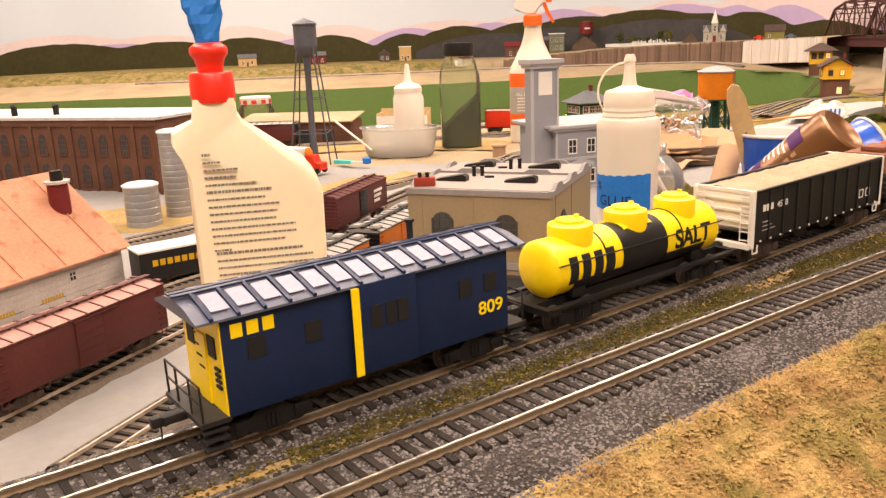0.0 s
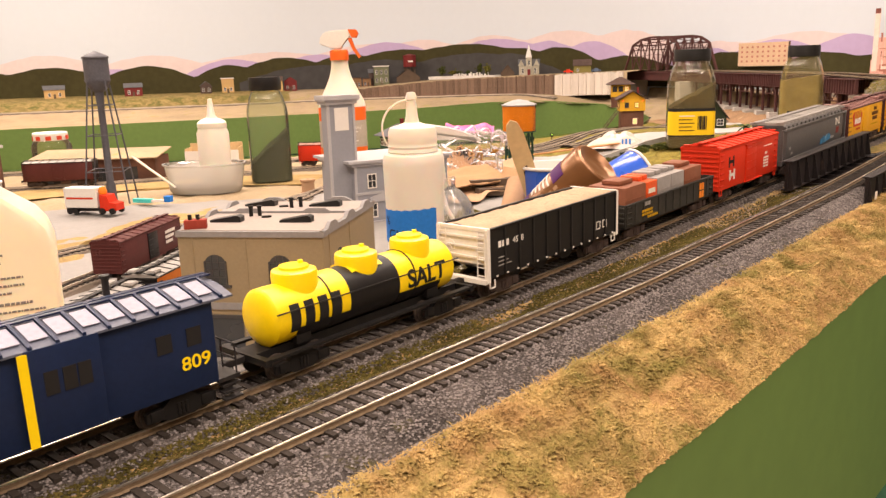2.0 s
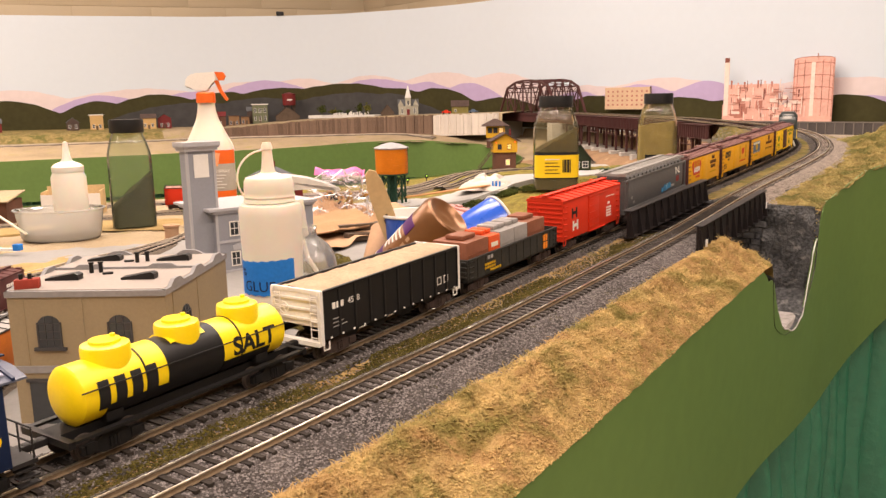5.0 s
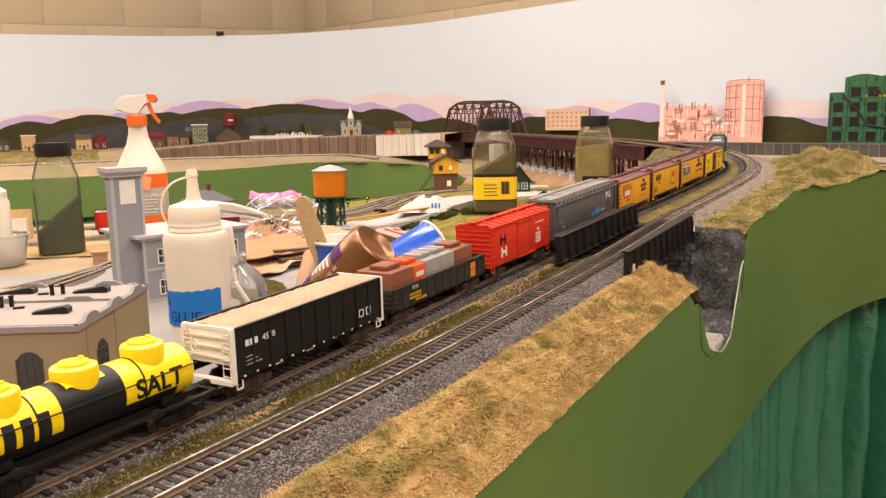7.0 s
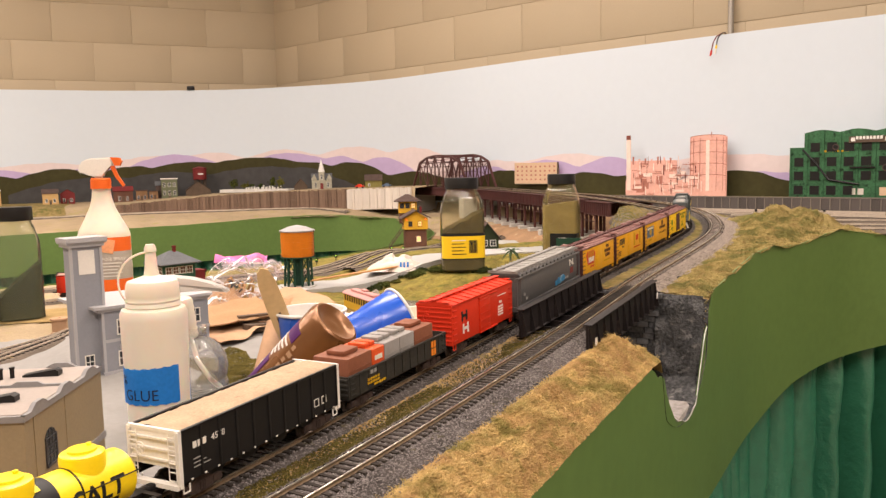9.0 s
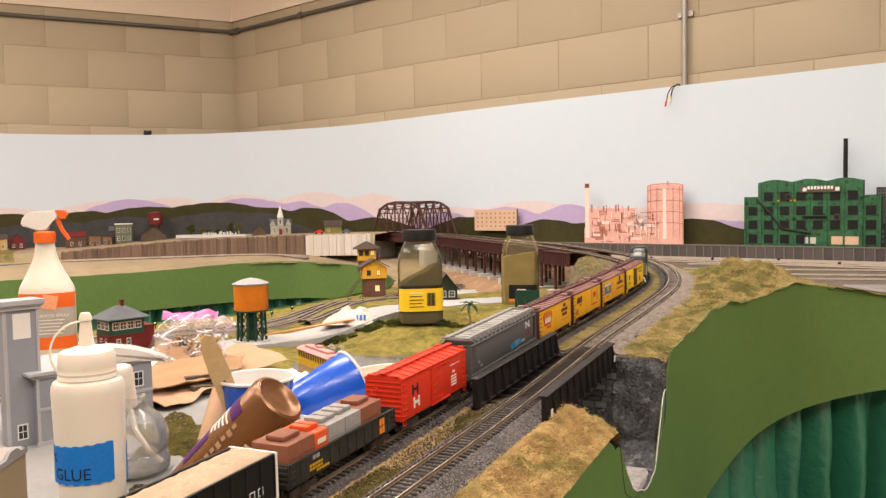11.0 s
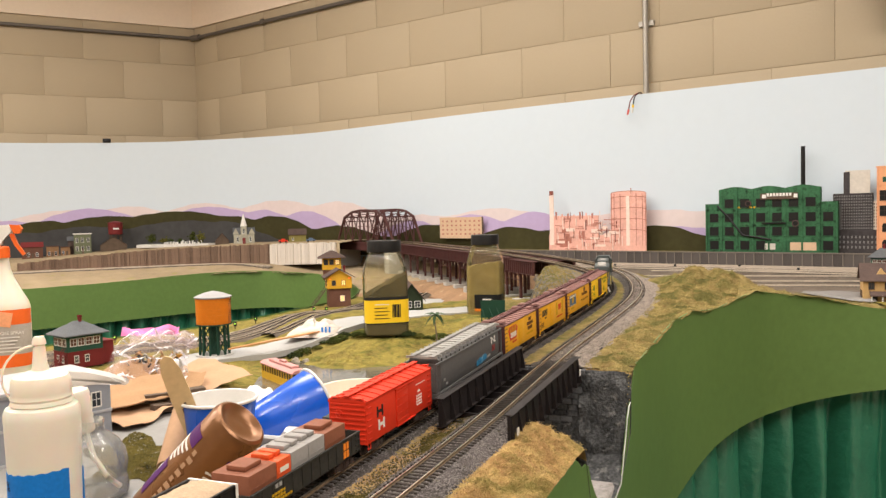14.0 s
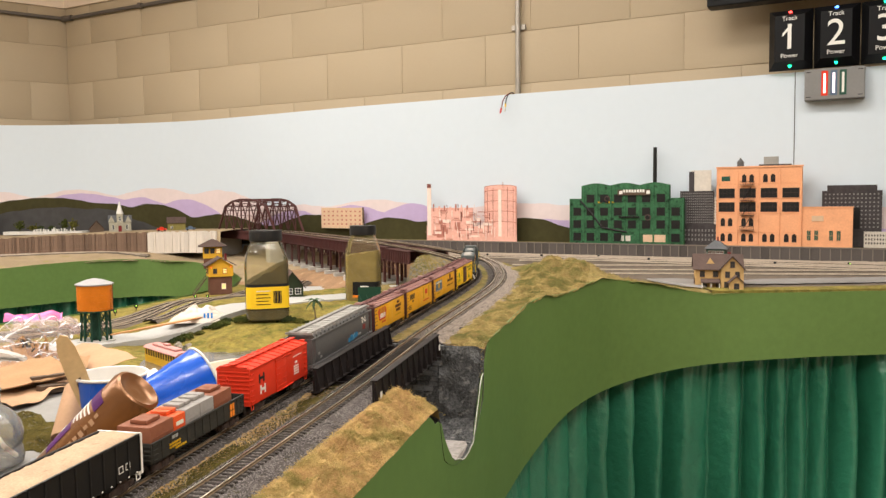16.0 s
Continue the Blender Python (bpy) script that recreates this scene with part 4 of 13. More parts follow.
# ---- plate girder bridge ----
def girder(name, u0, u1, p, z0, height, outward, label):
    root = thing(name, pose(*up(u0, p), z0, 0, 0, HEAD), label, "bridge girder", "plate girders of the bridge")
    ln, rise = u1 - u0, float(rail_z(u1) - rail_z(u0))
    sh = Matrix(((1, 0, 0, 0), (0, 1, 0, 0), (rise / ln, 0, 1, 0), (0, 0, 0, 1)))
    bm = bmesh.new()
    box(bm, 0, ln, -0.0012, 0.0012, 0, height, sh)
    part("web", bm, M_GIRDER, root)
    for z in (0.0, height - 0.0014):
        bm = bmesh.new()
        box(bm, 0, ln, -0.0042, 0.0042, z, z + 0.0014, sh, 0.0003)
        part("flange", bm, M_GIRDER, root)
    n = 11 if outward < 0 else 8
    for i in range(n + 1):
        x = 0.0015 + (ln - 0.003) * i / n
        bm = bmesh.new()
        for sd in ((-1, 1) if outward == 0 else (outward,)):
            a = Matrix.Translation((x, sd * 0.0012, 0.0014))
            vs = [(-0.0005, 0, 0), (0.0005, 0, 0), (0.0005, sd * 0.0055, 0), (-0.0005, sd * 0.0055, 0), (-0.0005, 0, height * 0.85), (0.0005, 0, height * 0.85), (0.0005, sd * 0.0012, height * 0.85), (-0.0005, sd * 0.0012, height * 0.85)]
            q = [vt(bm, sh @ (a @ Vector(v))) for v in vs]
            for f in ((0, 1, 2, 3), (4, 7, 6, 5), (0, 4, 5, 1), (1, 5, 6, 2), (2, 6, 7, 3), (3, 7, 4, 0)):
                bm.faces.new([q[k] for k in f])
        part("stiffener", bm, M_GIRDER, root, smooth=False)
    return root


girder("girder_left", 0.690, 0.936, 0.174, 1.2075, 0.027, -1, "black model plate girder beside the inner track")
girder("girder_middle", 0.694, 0.938, 0.107, 1.2075, 0.027, -1, "black model plate girder between the two tracks")
g3 = girder("girder_right", 0.690, 0.938, 0.039, 1.1935, 0.032, -1, "black model plate girder on the outer edge")
for x in (0.008, 0.240):
    bm = bmesh.new()
    box(bm, x - 0.003, x + 0.003, -0.0062, -0.0058, 0.012 + x * 0.03, 0.019 + x * 0.03)
    part("number_board", bm, M_WHITE, g3, "small white board")
deck = thing("bridge_deck", pose(0, 0, 0), "black open floor beams carrying the two tracks over the ravine", "bridge deck")
for pc in (0.141, 0.073):
    for off in (-0.0085, 0.0085):
        bm = bmesh.new()
        box(bm, 0, 0.255, pc + off - 0.0015, pc + off + 0.0015, -0.022, -0.0046, Matrix.Translation((*up(0.72, 0), 1.2145)) @ pose(0, 0, 0, 0, -1.7, HEAD))
        part("stringer", bm, M_GIRDER, deck)
for i in range(10):
    x, y = up(0.725 + i * 0.027, 0.107)
    bm = bmesh.new()
    box(bm, -0.0012, 0.0012, -0.068, 0.068, -0.019, -0.006, pose(x, y, float(rail_z(0.725 + i * 0.027)), 0, 0, HEAD))
    part("floor_beam", bm, M_GIRDER, deck)

# ---- train ----
Y_BRIGHT = mat("car_yellow_bright", (0.90, 0.56, 0.008), 0.45, var=0.06, scale=500, big=40, bump=0.05)
Y_ORANGE = mat("car_yellow_orange", (0.74, 0.36, 0.012), 0.5, var=0.1, scale=500, big=40, bump=0.06, col2=(0.55, 0.30, 0.06), mix2=-0.1)
C_BROWN = mat("car_roof_brown", (0.085, 0.030, 0.030), 0.55, var=0.2, scale=500, big=40, bump=0.1)
# brown roof paled to pinkish: dust plus sheen painted into the colour
C_ROOF = mat("car_roof_dust_sheen", (0.26, 0.135, 0.12), 0.42, var=0.15, scale=500, big=40, bump=0.1)
C_RED = mat("car_red", (0.60, 0.035, 0.012), 0.45, var=0.08, scale=500, big=40, bump=0.05)
C_GREY = mat("car_grey", (0.105, 0.10, 0.098), 0.5, var=0.15, scale=500, big=40, bump=0.06, col2=(0.17, 0.16, 0.15), mix2=-0.1)
C_LIGHTGREY = mat("car_dusty_grey", (0.30, 0.285, 0.265), 0.6, var=0.15, scale=500, big=40, bump=0.1)
C_BLACK = mat("car_black", (0.012, 0.011, 0.011), 0.42, var=0.15, scale=500, big=40, bump=0.05)
C_WHITE = mat("car_white", (0.74, 0.70, 0.64), 0.5, var=0.06, scale=500, big=40, bump=0.05)
C_LOAD = mat("sand_load", (0.40, 0.285, 0.19), 0.95, var=0.22, scale=700, big=60, bump=0.5, col2=(0.26, 0.17, 0.11), mix2=-0.05)
C_TANKY = mat("tank_yellow", (0.93, 0.66, 0.006), 0.38, var=0.05, scale=500, big=40, bump=0.03)
C_BLUE = mat("caboose_blue", (0.008, 0.018, 0.055), 0.4, var=0.15, scale=500, big=40, bump=0.05)
# roof panels and roof are paler than the blue body
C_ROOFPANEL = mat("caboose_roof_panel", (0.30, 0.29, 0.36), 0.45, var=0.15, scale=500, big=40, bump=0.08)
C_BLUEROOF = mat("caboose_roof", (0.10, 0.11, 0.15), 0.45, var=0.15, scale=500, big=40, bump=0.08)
C_WHEEL = mat("wheel_steel", (0.10, 0.08, 0.07), 0.5, 0.6, var=0.2, scale=600, big=60, bump=0.1)
C_TRUCK = mat("truck_brown", (0.055, 0.038, 0.032), 0.7, var=0.3, scale=600, big=60, bump=0.2)
C_PLUM = mat("engine_truck_plum", (0.075, 0.028, 0.03), 0.7, var=0.3, scale=600, big=60, bump=0.2)
C_SLATE = mat("engine_slate", (0.068, 0.078, 0.078), 0.5, var=0.12, scale=500, big=40, bump=0.05)
P_GREEN = mat("print_green", (0.06, 0.16, 0.02), 0.6, var=0.1, bump=0)
P_BLUE = mat("print_blue_grey", (0.09, 0.13, 0.20), 0.6, var=0.1, bump=0)
P_RED = mat("print_red", (0.55, 0.05, 0.02), 0.6, var=0.1, bump=0)
P_ORANGE = mat("print_orange", (0.75, 0.22, 0.02), 0.6, var=0.1, bump=0)
P_CREAM = mat("print_cream", (0.70, 0.66, 0.55), 0.6, var=0.05, bump=0)
P_OCHRE = mat("print_ochre", (0.52, 0.30, 0.01), 0.6, var=0.1, bump=0)
P_BROWN = mat("print_brown", (0.10, 0.035, 0.015), 0.6, var=0.1, bump=0)


def plate(name, x0, x1, z0, z1, material, parent, y, label="", thick=0.00018, bevel=0.0):
    """A thin printed or applied plate on the side of a body that faces -y."""
    bm = bmesh.new()
    box(bm, x0, x1, y - thick, y + 0.0003, z0, z1, bevel=bevel)
    return part(name, bm, material, parent, label, smooth=False)


def letter_bars(name, n, x, z, w, h, material, parent, y, label="", slant=0.0):
    """A row of n plain bars the size of letters, as one print."""
    step = w / n
    for i in range(n):
        x0 = x + i * step
        sh = Matrix(((1, 0, slant, 0), (0, 1, 0, 0), (0, 0, 1, 0), (0, 0, 0, 1)))
        bm = bmesh.new()
        box(bm, x0, x0 + step * 0.72, y - 0.00018, y + 0.0003, 0, h, Matrix.Translation((0, 0, z)) @ sh)
        ob = part(name, bm, material, parent, label, smooth=False)
    return ob


def side_text(text, x, z, size, material, parent, y, stretch=1.0, weight=0.0):
    return lettering("lettering", text, size, material, parent, pose(x, y - 0.00015, z, 90, 0, 0), stretch=stretch, weight=weight)


bm = bmesh.new()
lathe(bm, [(0.0, -0.0012), (0.0058, -0.0012), (0.0058, -0.0006), (0.0050, -0.0004), (0.0048, 0.0010), (0.0038, 0.0010), (0.0034, 0.0005), (0.0012, 0.0005), (0.0012, 0.0014), (0.0, 0.0014)], 18)
WHEEL = finish(bm, "wheel", C_WHEEL)


def truck_mesh(material, axles):
    bm = bmesh.new()
    half = 0.0105 * (axles - 1) / 1.0 if axles == 2 else 0.0195
    for sd in (-1, 1):
        y = sd * 0.0125
        pts = [(-half - 0.004, 0.0035), (-half - 0.004, 0.0072), (-half + 0.003, 0.0078), (-0.004, 0.0105), (0.004, 0.0105), (half - 0.003, 0.0078), (half + 0.004, 0.0072), (half + 0.004, 0.0035), (half - 0.002, 0.0032), (0.005, 0.0018), (-0.005, 0.0018), (-half + 0.002, 0.0032)]
        prism(bm, pts, -0.0011, 0.0011, Matrix.Translation((0, y, 0)) @ pose(0, 0, 0, 90, 0, 0))
        for k in range(axles):
            x = -half + 2 * half * k / (axles - 1)
            box(bm, x - 0.0026, x + 0.0026, y + sd * 0.0008 - 0.001, y + sd * 0.0008 + 0.001, 0.0034, 0.0078, bevel=0.0004)
        for k in (-1, 0, 1):
            cyl(bm, (k * 0.0016, y + sd * 0.0013, 0.0032), (k * 0.0016, y + sd * 0.0013, 0.0078), 0.0007, seg=8)
    box(bm, -0.003, 0.003, -0.012, 0.012, 0.005, 0.009)
    for k in range(axles):
        x = -half + 2 * half * k / (axles - 1)
        cyl(bm, (x, -0.0118, 0.0054), (x, 0.0118, 0.0054), 0.0009, seg=8)
    return finish(bm, "truck", material), half


TRUCK2, HALF2 = truck_mesh(C_TRUCK, 2)
TRUCK2B, _ = truck_mesh(C_BLACK, 2)
TRUCK3, HALF3 = truck_mesh(C_PLUM, 3)
bm = bmesh.new()
box(bm, -0.004, 0.004, -0.0022, 0.0022, 0.0088, 0.0118, bevel=0.0004)
box(bm, 0.004, 0.0075, -0.0018, 0.0018, 0.0085, 0.0121, bevel=0.0006)
cyl(bm, (0.0045, 0, 0.004), (0.0045, 0.0008, 0.0088), 0.0003, seg=6)
COUPLER = finish(bm, "coupler", M_BLACKPL)


def running_gear(car, half_len, inset, truck=None, axles=2):
    mesh, half = (truck or TRUCK2, HALF2) if axles == 2 else (TRUCK3, HALF3)
    for sd in (-1, 1):
        t = obj("truck", mesh, car, pose(sd * (half_len - inset), 0, 0))
        for k in range(axles):
            x = -half + 2 * half * k / (axles - 1)
            for ws in (-1, 1):
                obj("wheel", WHEEL, t, pose(x, ws * 0.0088, 0.0048, -90 * ws))
        obj("coupler", COUPLER, car, pose(sd * (half_len + 0.0035), 0, 0, 0, 0, 0 if sd > 0 else 180))


def rungs(car, x, y, z0, z1, n, w, material, name="ladder"):
    bm = bmesh.new()
    for i in range(n):
        z = z0 + (z1 - z0) * i / (n - 1)
        sd = 1 if y > 0 else -1
        box(bm, x - w / 2, x + w / 2, y, y + sd * 0.0009, z - 0.00025, z + 0.00025)
        for k in (-1, 1):
            box(bm, x + k * w / 2 - 0.0003, x + k * w / 2 + 0.0003, y - sd * 0.0002, y + sd * 0.0009, z - 0.0007, z + 0.00025)
    return part(name, bm, material, car, smooth=False)


def stirrup(car, x, y, z, material):
    bm = bmesh.new()
    tube(bm, [(x - 0.0022, y, z), (x - 0.0022, y, z - 0.0042), (x + 0.0022, y, z - 0.0042), (x + 0.0022, y, z)], 0.00045, 6)
    part("step", bm, material, car)


def brake_wheel(car, x, z, material):
    bm = bmesh.new()
    sd = 1 if x > 0 else -1
    for i in range(12):
        a, b = math.tau * i / 12, math.tau * (i + 1) / 12
        cyl(bm, (x, 0.006 + 0.0032 * math.cos(a), z + 0.0032 * math.sin(a)), (x, 0.006 + 0.0032 * math.cos(b), z + 0.0032 * math.sin(b)), 0.0003, seg=5)
    for i in range(3):
        a = math.tau * i / 3
        cyl(bm, (x, 0.006, z), (x, 0.006 + 0.0032 * math.cos(a), z + 0.0032 * math.sin(a)), 0.00025, seg=5)
    cyl(bm, (x - sd * 0.003, 0.006, z), (x, 0.006, z), 0.0003, seg=6)
    part("brake_wheel", bm, material, car)


def place_car(root, s0, s1):
    a, b = on_track(PA, SA, s0 + 0.02), on_track(PA, SA, s1 - 0.02)
    h = math.degrees(math.atan2(b[1] - a[1], b[0] - a[0]))
    climb = math.degrees(math.atan2(b[2] - a[2], math.dist(a[:2], b[:2])))
    root.matrix_basis = pose((a[0] + b[0]) / 2, (a[1] + b[1]) / 2, (a[2] + b[2]) / 2, 0, -climb, h)
    return root


W2 = 0.0168


def boxcar(s0, s1, label, body, trim, roof, door=None, reefer=False, z1=0.0458, ribs=11, at=None, group="cars of the freight train"):
    ln = s1 - s0
    hl = ln / 2
    car = thing("freight_car", pose(0, 0, 0), label, "freight car", group)
    if at is None:
        place_car(car, s0, s1)
    else:
        car.matrix_basis = at
    bm = bmesh.new()
    box(bm, -hl, hl, -W2, W2, 0.0112, z1, bevel=0.0004)
    shell = part("body", bm, body, car)
    for sd in (-1, 1):
        bm = bmesh.new()
        box(bm, sd * (hl + 0.0001) - 0.0003, sd * (hl + 0.0001) + 0.0003, -W2 - 0.0002, W2 + 0.0002, 0.0112, z1 + 0.0005)
        pan = part("end_panel", bm, trim, car, "ribbed car end")
        for k in range(8):
            z = 0.0145 + k * (z1 - 0.018) / 7
            bm = bmesh.new()
            box(bm, sd * hl - 0.0010, sd * hl + 0.0010, -W2 + 0.001, W2 - 0.001, z, z + 0.0016, bevel=0.0003)
            part("end_rib", bm, trim, pan)
    # peaked roof with panel seams
    bm = bmesh.new()
    prism(bm, [(-W2 - 0.0007, z1 - 0.0008), (W2 + 0.0007, z1 - 0.0008), (W2 + 0.0007, z1 + 0.0004), (0.0, z1 + 0.0034), (-W2 - 0.0007, z1 + 0.0004)], -hl - 0.0006, hl + 0.0006, pose(0, 0, 0, 90, 0, 90))
    rf = part("roof", bm, roof, car, "panelled roof, brown ones paled for dust and sheen")
    bm = bmesh.new()
    for k in range(ribs + 1):
        x = -hl + 0.001 + (ln - 0.002) * k / ribs
        for sd in (-1, 1):
            q = [(x - 0.0005, sd * 0.002, z1 + 0.0031), (x + 0.0005, sd * 0.002, z1 + 0.0031), (x + 0.0005, sd * (W2 + 0.0006), z1 + 0.0005), (x - 0.0005, sd * (W2 + 0.0006), z1 + 0.0005)]
            lo = [vt(bm, c) for c in q]
            hi = [vt(bm, (c[0], c[1], c[2] + 0.0006)) for c in q]
            for i in range(4):
                bm.faces.new((lo[i], lo[(i + 1) % 4], hi[(i + 1) % 4], hi[i]))
            bm.faces.new(hi)
    part("roof_seam", bm, trim, rf)
    bm = bmesh.new()
    for sd in (-1, 1):
        box(bm, -hl - 0.001, hl + 0.001, sd * W2 + sd * 0.0001 - 0.0006, sd * W2 + sd * 0.0001 + 0.0006, z1 - 0.0013, z1 + 0.0002)
    part("fascia_strip", bm, trim, rf)
    bm = bmesh.new()
    for k in (-1, 0, 1):
        box(bm, -hl - 0.003, hl + 0.003, k * 0.0018 - 0.0008, k * 0.0018 + 0.0008, z1 + 0.0046, z1 + 0.0051)
    for k in range(12):
        x = -hl + ln * k / 11
        box(bm, x - 0.0004, x + 0.0004, -0.0022, 0.0022, z1 + 0.003, z1 + 0.0046)
    part("running_board", bm, trim, car, "brown roof walk")
    if reefer:
        for sx in (-1, 1):
            for sy in (-1, 1):
                bm = bmesh.new()
                x, y = sx * (hl - 0.008), sy * 0.0095
                box(bm, x - 0.0055, x + 0.0055, y - 0.0045, y + 0.0045, z1 + 0.0022, z1 + 0.0040, pose(0, 0, 0), 0.0004)
                box(bm, x - 0.0045, x + 0.0045, y - 0.0036, y + 0.0036, z1 + 0.0040, z1 + 0.0049, bevel=0.0003)
                part("ice_hatch", bm, roof, rf, "raised ice hatch")
    for sx in (-1, 1):
        for sy in (-1, 1):
            rungs(car, sx * (hl - 0.0045), sy * W2, 0.015, z1 - 0.005, 6, 0.006, body if sx > 0 else trim)
            stirrup(car, sx * (hl - 0.004), sy * (W2 - 0.0004), 0.0112, body)
        bm = bmesh.new()
        box(bm, sx * hl - 0.0012, sx * hl + 0.0022, -0.0145, -0.0085, z1 + 0.0022, z1 + 0.0030)
        box(bm, sx * hl - 0.0012, sx * hl + 0.0022, 0.0085, 0.0145, z1 + 0.0022, z1 + 0.0030)
        part("roof_platform", bm, trim, car)
    brake_wheel(car, -hl - 0.004, 0.036, trim)
    # underframe
    bm = bmesh.new()
    box(bm, -hl + 0.001, hl - 0.001, -0.0035, 0.0035, 0.0075, 0.0112)
    box(bm, -hl * 0.45, hl * 0.45, -W2 + 0.0005, W2 - 0.0005, 0.0098, 0.0112)
    cyl(bm, (-0.012, -0.009, 0.0075), (0.0, -0.009, 0.0075), 0.0028, seg=12)
    for k in (-0.5, 0.5):
        box(bm, k * hl - 0.0008, k * hl + 0.0008, -W2 + 0.001, W2 - 0.001, 0.0085, 0.0112)
    part("underframe", bm, M_BLACKPL, car)
    running_gear(car, hl, 0.019)
    if door:
        bm = bmesh.new()
        box(bm, -0.011, 0.0115, -W2 - 0.0011, -W2 + 0.0005, 0.0118, z1 - 0.003, bevel=0.0003)
        for k in range(5):
            box(bm, -0.0105, 0.011, -W2 - 0.0015, -W2 - 0.001, 0.0155 + k * 0.0062, 0.0162 + k * 0.0062)
        dr = part("door", bm, door, car, "sliding side door")
        bm = bmesh.new()
        box(bm, -0.012, 0.026, -W2 - 0.0016, -W2, z1 - 0.0030, z1 - 0.0020)
        part("door_track", bm, body, car)
        bm = bmesh.new()
        box(bm, -0.012, 0.026, -W2 - 0.0016, -W2, 0.0112, 0.0120)
        part("door_track", bm, body, car)
    elif reefer:
        bm = bmesh.new()
        box(bm, -0.011, 0.011, -W2 - 0.0005, -W2 + 0.0005, 0.0125, z1 - 0.003, bevel=0.0002)
        dr = part("door", bm, body, car)
        for sx in (-1, 1):
            for z in (0.018, 0.028, 0.038):
                plate("hinge", sx * 0.011 - 0.0025, sx * 0.011 + 0.0025, z, z + 0.0008, body, dr, -W2 - 0.0006)
    return car, hl, -W2


# caboose
s0, s1 = -0.018, 0.116
hl = (s1 - s0) / 2
cab = place_car(thing("caboose", pose(0, 0, 0), "dark blue model caboose with yellow end and bay window", "caboose", "cars of the freight train"), s0, s1)
bm = bmesh.new()
box(bm, -hl + 0.009, hl - 0.009, -0.0165, 0.0165, 0.0115, 0.0440, bevel=0.0005)
part("body", bm, C_BLUE, cab)
bm = bmesh.new()
box(bm, -hl + 0.0085, -hl + 0.0091, -0.0160, 0.0160, 0.012, 0.0435)
yend = part("end_wall", bm, C_TANKY, cab, "bright yellow end wall")
for y in (-0.009, 0.009):
    plate_bm = bmesh.new()
    box(plate_bm, -hl + 0.0080, -hl + 0.0087, y - 0.003, y + 0.003, 0.030, 0.037)
    part("window", plate_bm, M_BLACK, yend, "dark end window")
plate_bm = bmesh.new()
box(plate_bm, -hl + 0.0078, -hl + 0.0087, -0.0042, 0.0042, 0.0125, 0.036)
part("door", plate_bm, C_TANKY, yend)
bm = bmesh.new()
prism(bm, [(-0.0185, 0.0440), (0.0185, 0.0440), (0.0185, 0.0448), (0.009, 0.0478), (0.0, 0.0486), (-0.009, 0.0478), (-0.0185, 0.0448)], -hl + 0.001, hl - 0.001, pose(0, 0, 0, 90, 0, 90))
rf = part("roof", bm, C_BLUEROOF, cab, "blue-grey caboose roof")
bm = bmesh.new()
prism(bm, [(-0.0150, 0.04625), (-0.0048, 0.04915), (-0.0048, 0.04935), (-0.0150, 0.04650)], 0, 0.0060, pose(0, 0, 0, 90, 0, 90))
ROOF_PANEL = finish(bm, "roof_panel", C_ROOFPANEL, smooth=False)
bm = bmesh.new()
prism(bm, [(-0.0186, 0.0446), (-0.0030, 0.0491), (-0.0030, 0.0503), (-0.0186, 0.0458)], -0.0006, 0.0006, pose(0, 0, 0, 90, 0, 90))
ROOF_RIB = finish(bm, "roof_rib", C_BLUE, smooth=False)
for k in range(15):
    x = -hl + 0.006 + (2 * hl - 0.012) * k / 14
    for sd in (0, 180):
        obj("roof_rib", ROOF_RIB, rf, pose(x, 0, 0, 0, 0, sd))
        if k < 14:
            obj("roof_panel", ROOF_PANEL, rf, pose(x + (0.0014 if sd == 0 else 0.0074), 0, 0.0002, 0, 0, sd), "pale lavender roof panel")
bm = bmesh.new()
for k in range(5):
    box(bm, -hl + 0.0076, -hl + 0.0084, 0.004 - 0.0016 * k, 0.0085 - 0.0016 * k, 0.0385 - k * 0.0036, 0.0391 - k * 0.0036)
part("end_ladder", bm, M_BLACK, yend, "thin black ladder across the end", smooth=False)
bm = bmesh.new()
for k in range(4):
    box(bm, -hl + 0.0078, -hl + 0.0086, -0.0145, -0.0105, 0.0205 + k * 0.0020, 0.0214 + k * 0.0020)
part("end_louvre", bm, M_BLACK, yend, "dark louvre", smooth=False)
bm = bmesh.new()
for k in (-1, 1):
    box(bm, -hl, hl, k * 0.0016 - 0.0011, k * 0.0016 + 0.0011, 0.0496, 0.0502)
part("running_board", bm, C_BLUE, cab)
for sd in (-1, 1):
    bm = bmesh.new()
    box(bm, -0.011, 0.013, sd * 0.0165 - 0.0026, sd * 0.0165 + 0.0026, 0.0125, 0.0448, bevel=0.0004)
    bay = part("bay_window", bm, C_BLUE, cab, "projecting bay window")
    if sd < 0:
        plate("bay_edge", -0.0132, -0.0102, 0.0125, 0.0440, C_TANKY, bay, -0.0190, "yellow bay end")
        for x in (-0.004, 0.002, 0.007):
            plate("pane", x - 0.0022, x + 0.0022, 0.0285, 0.0365, M_BLACK, bay, -0.0192)
for x in (-hl + 0.020, -hl + 0.040, hl - 0.018, hl - 0.030):
    plate("window", x - 0.003, x + 0.003, 0.029, 0.036, M_BLACK, cab, -0.0166, "dark side window")
letter_bars("company_bar", 3, -hl + 0.012, 0.0372, 0.016, 0.0045, C_TANKY, cab, -0.0166, "yellow print bars")
side_text("809", hl - 0.018, 0.0225, 0.0072, C_TANKY, cab, -0.0166, 1.15, 0.0001)
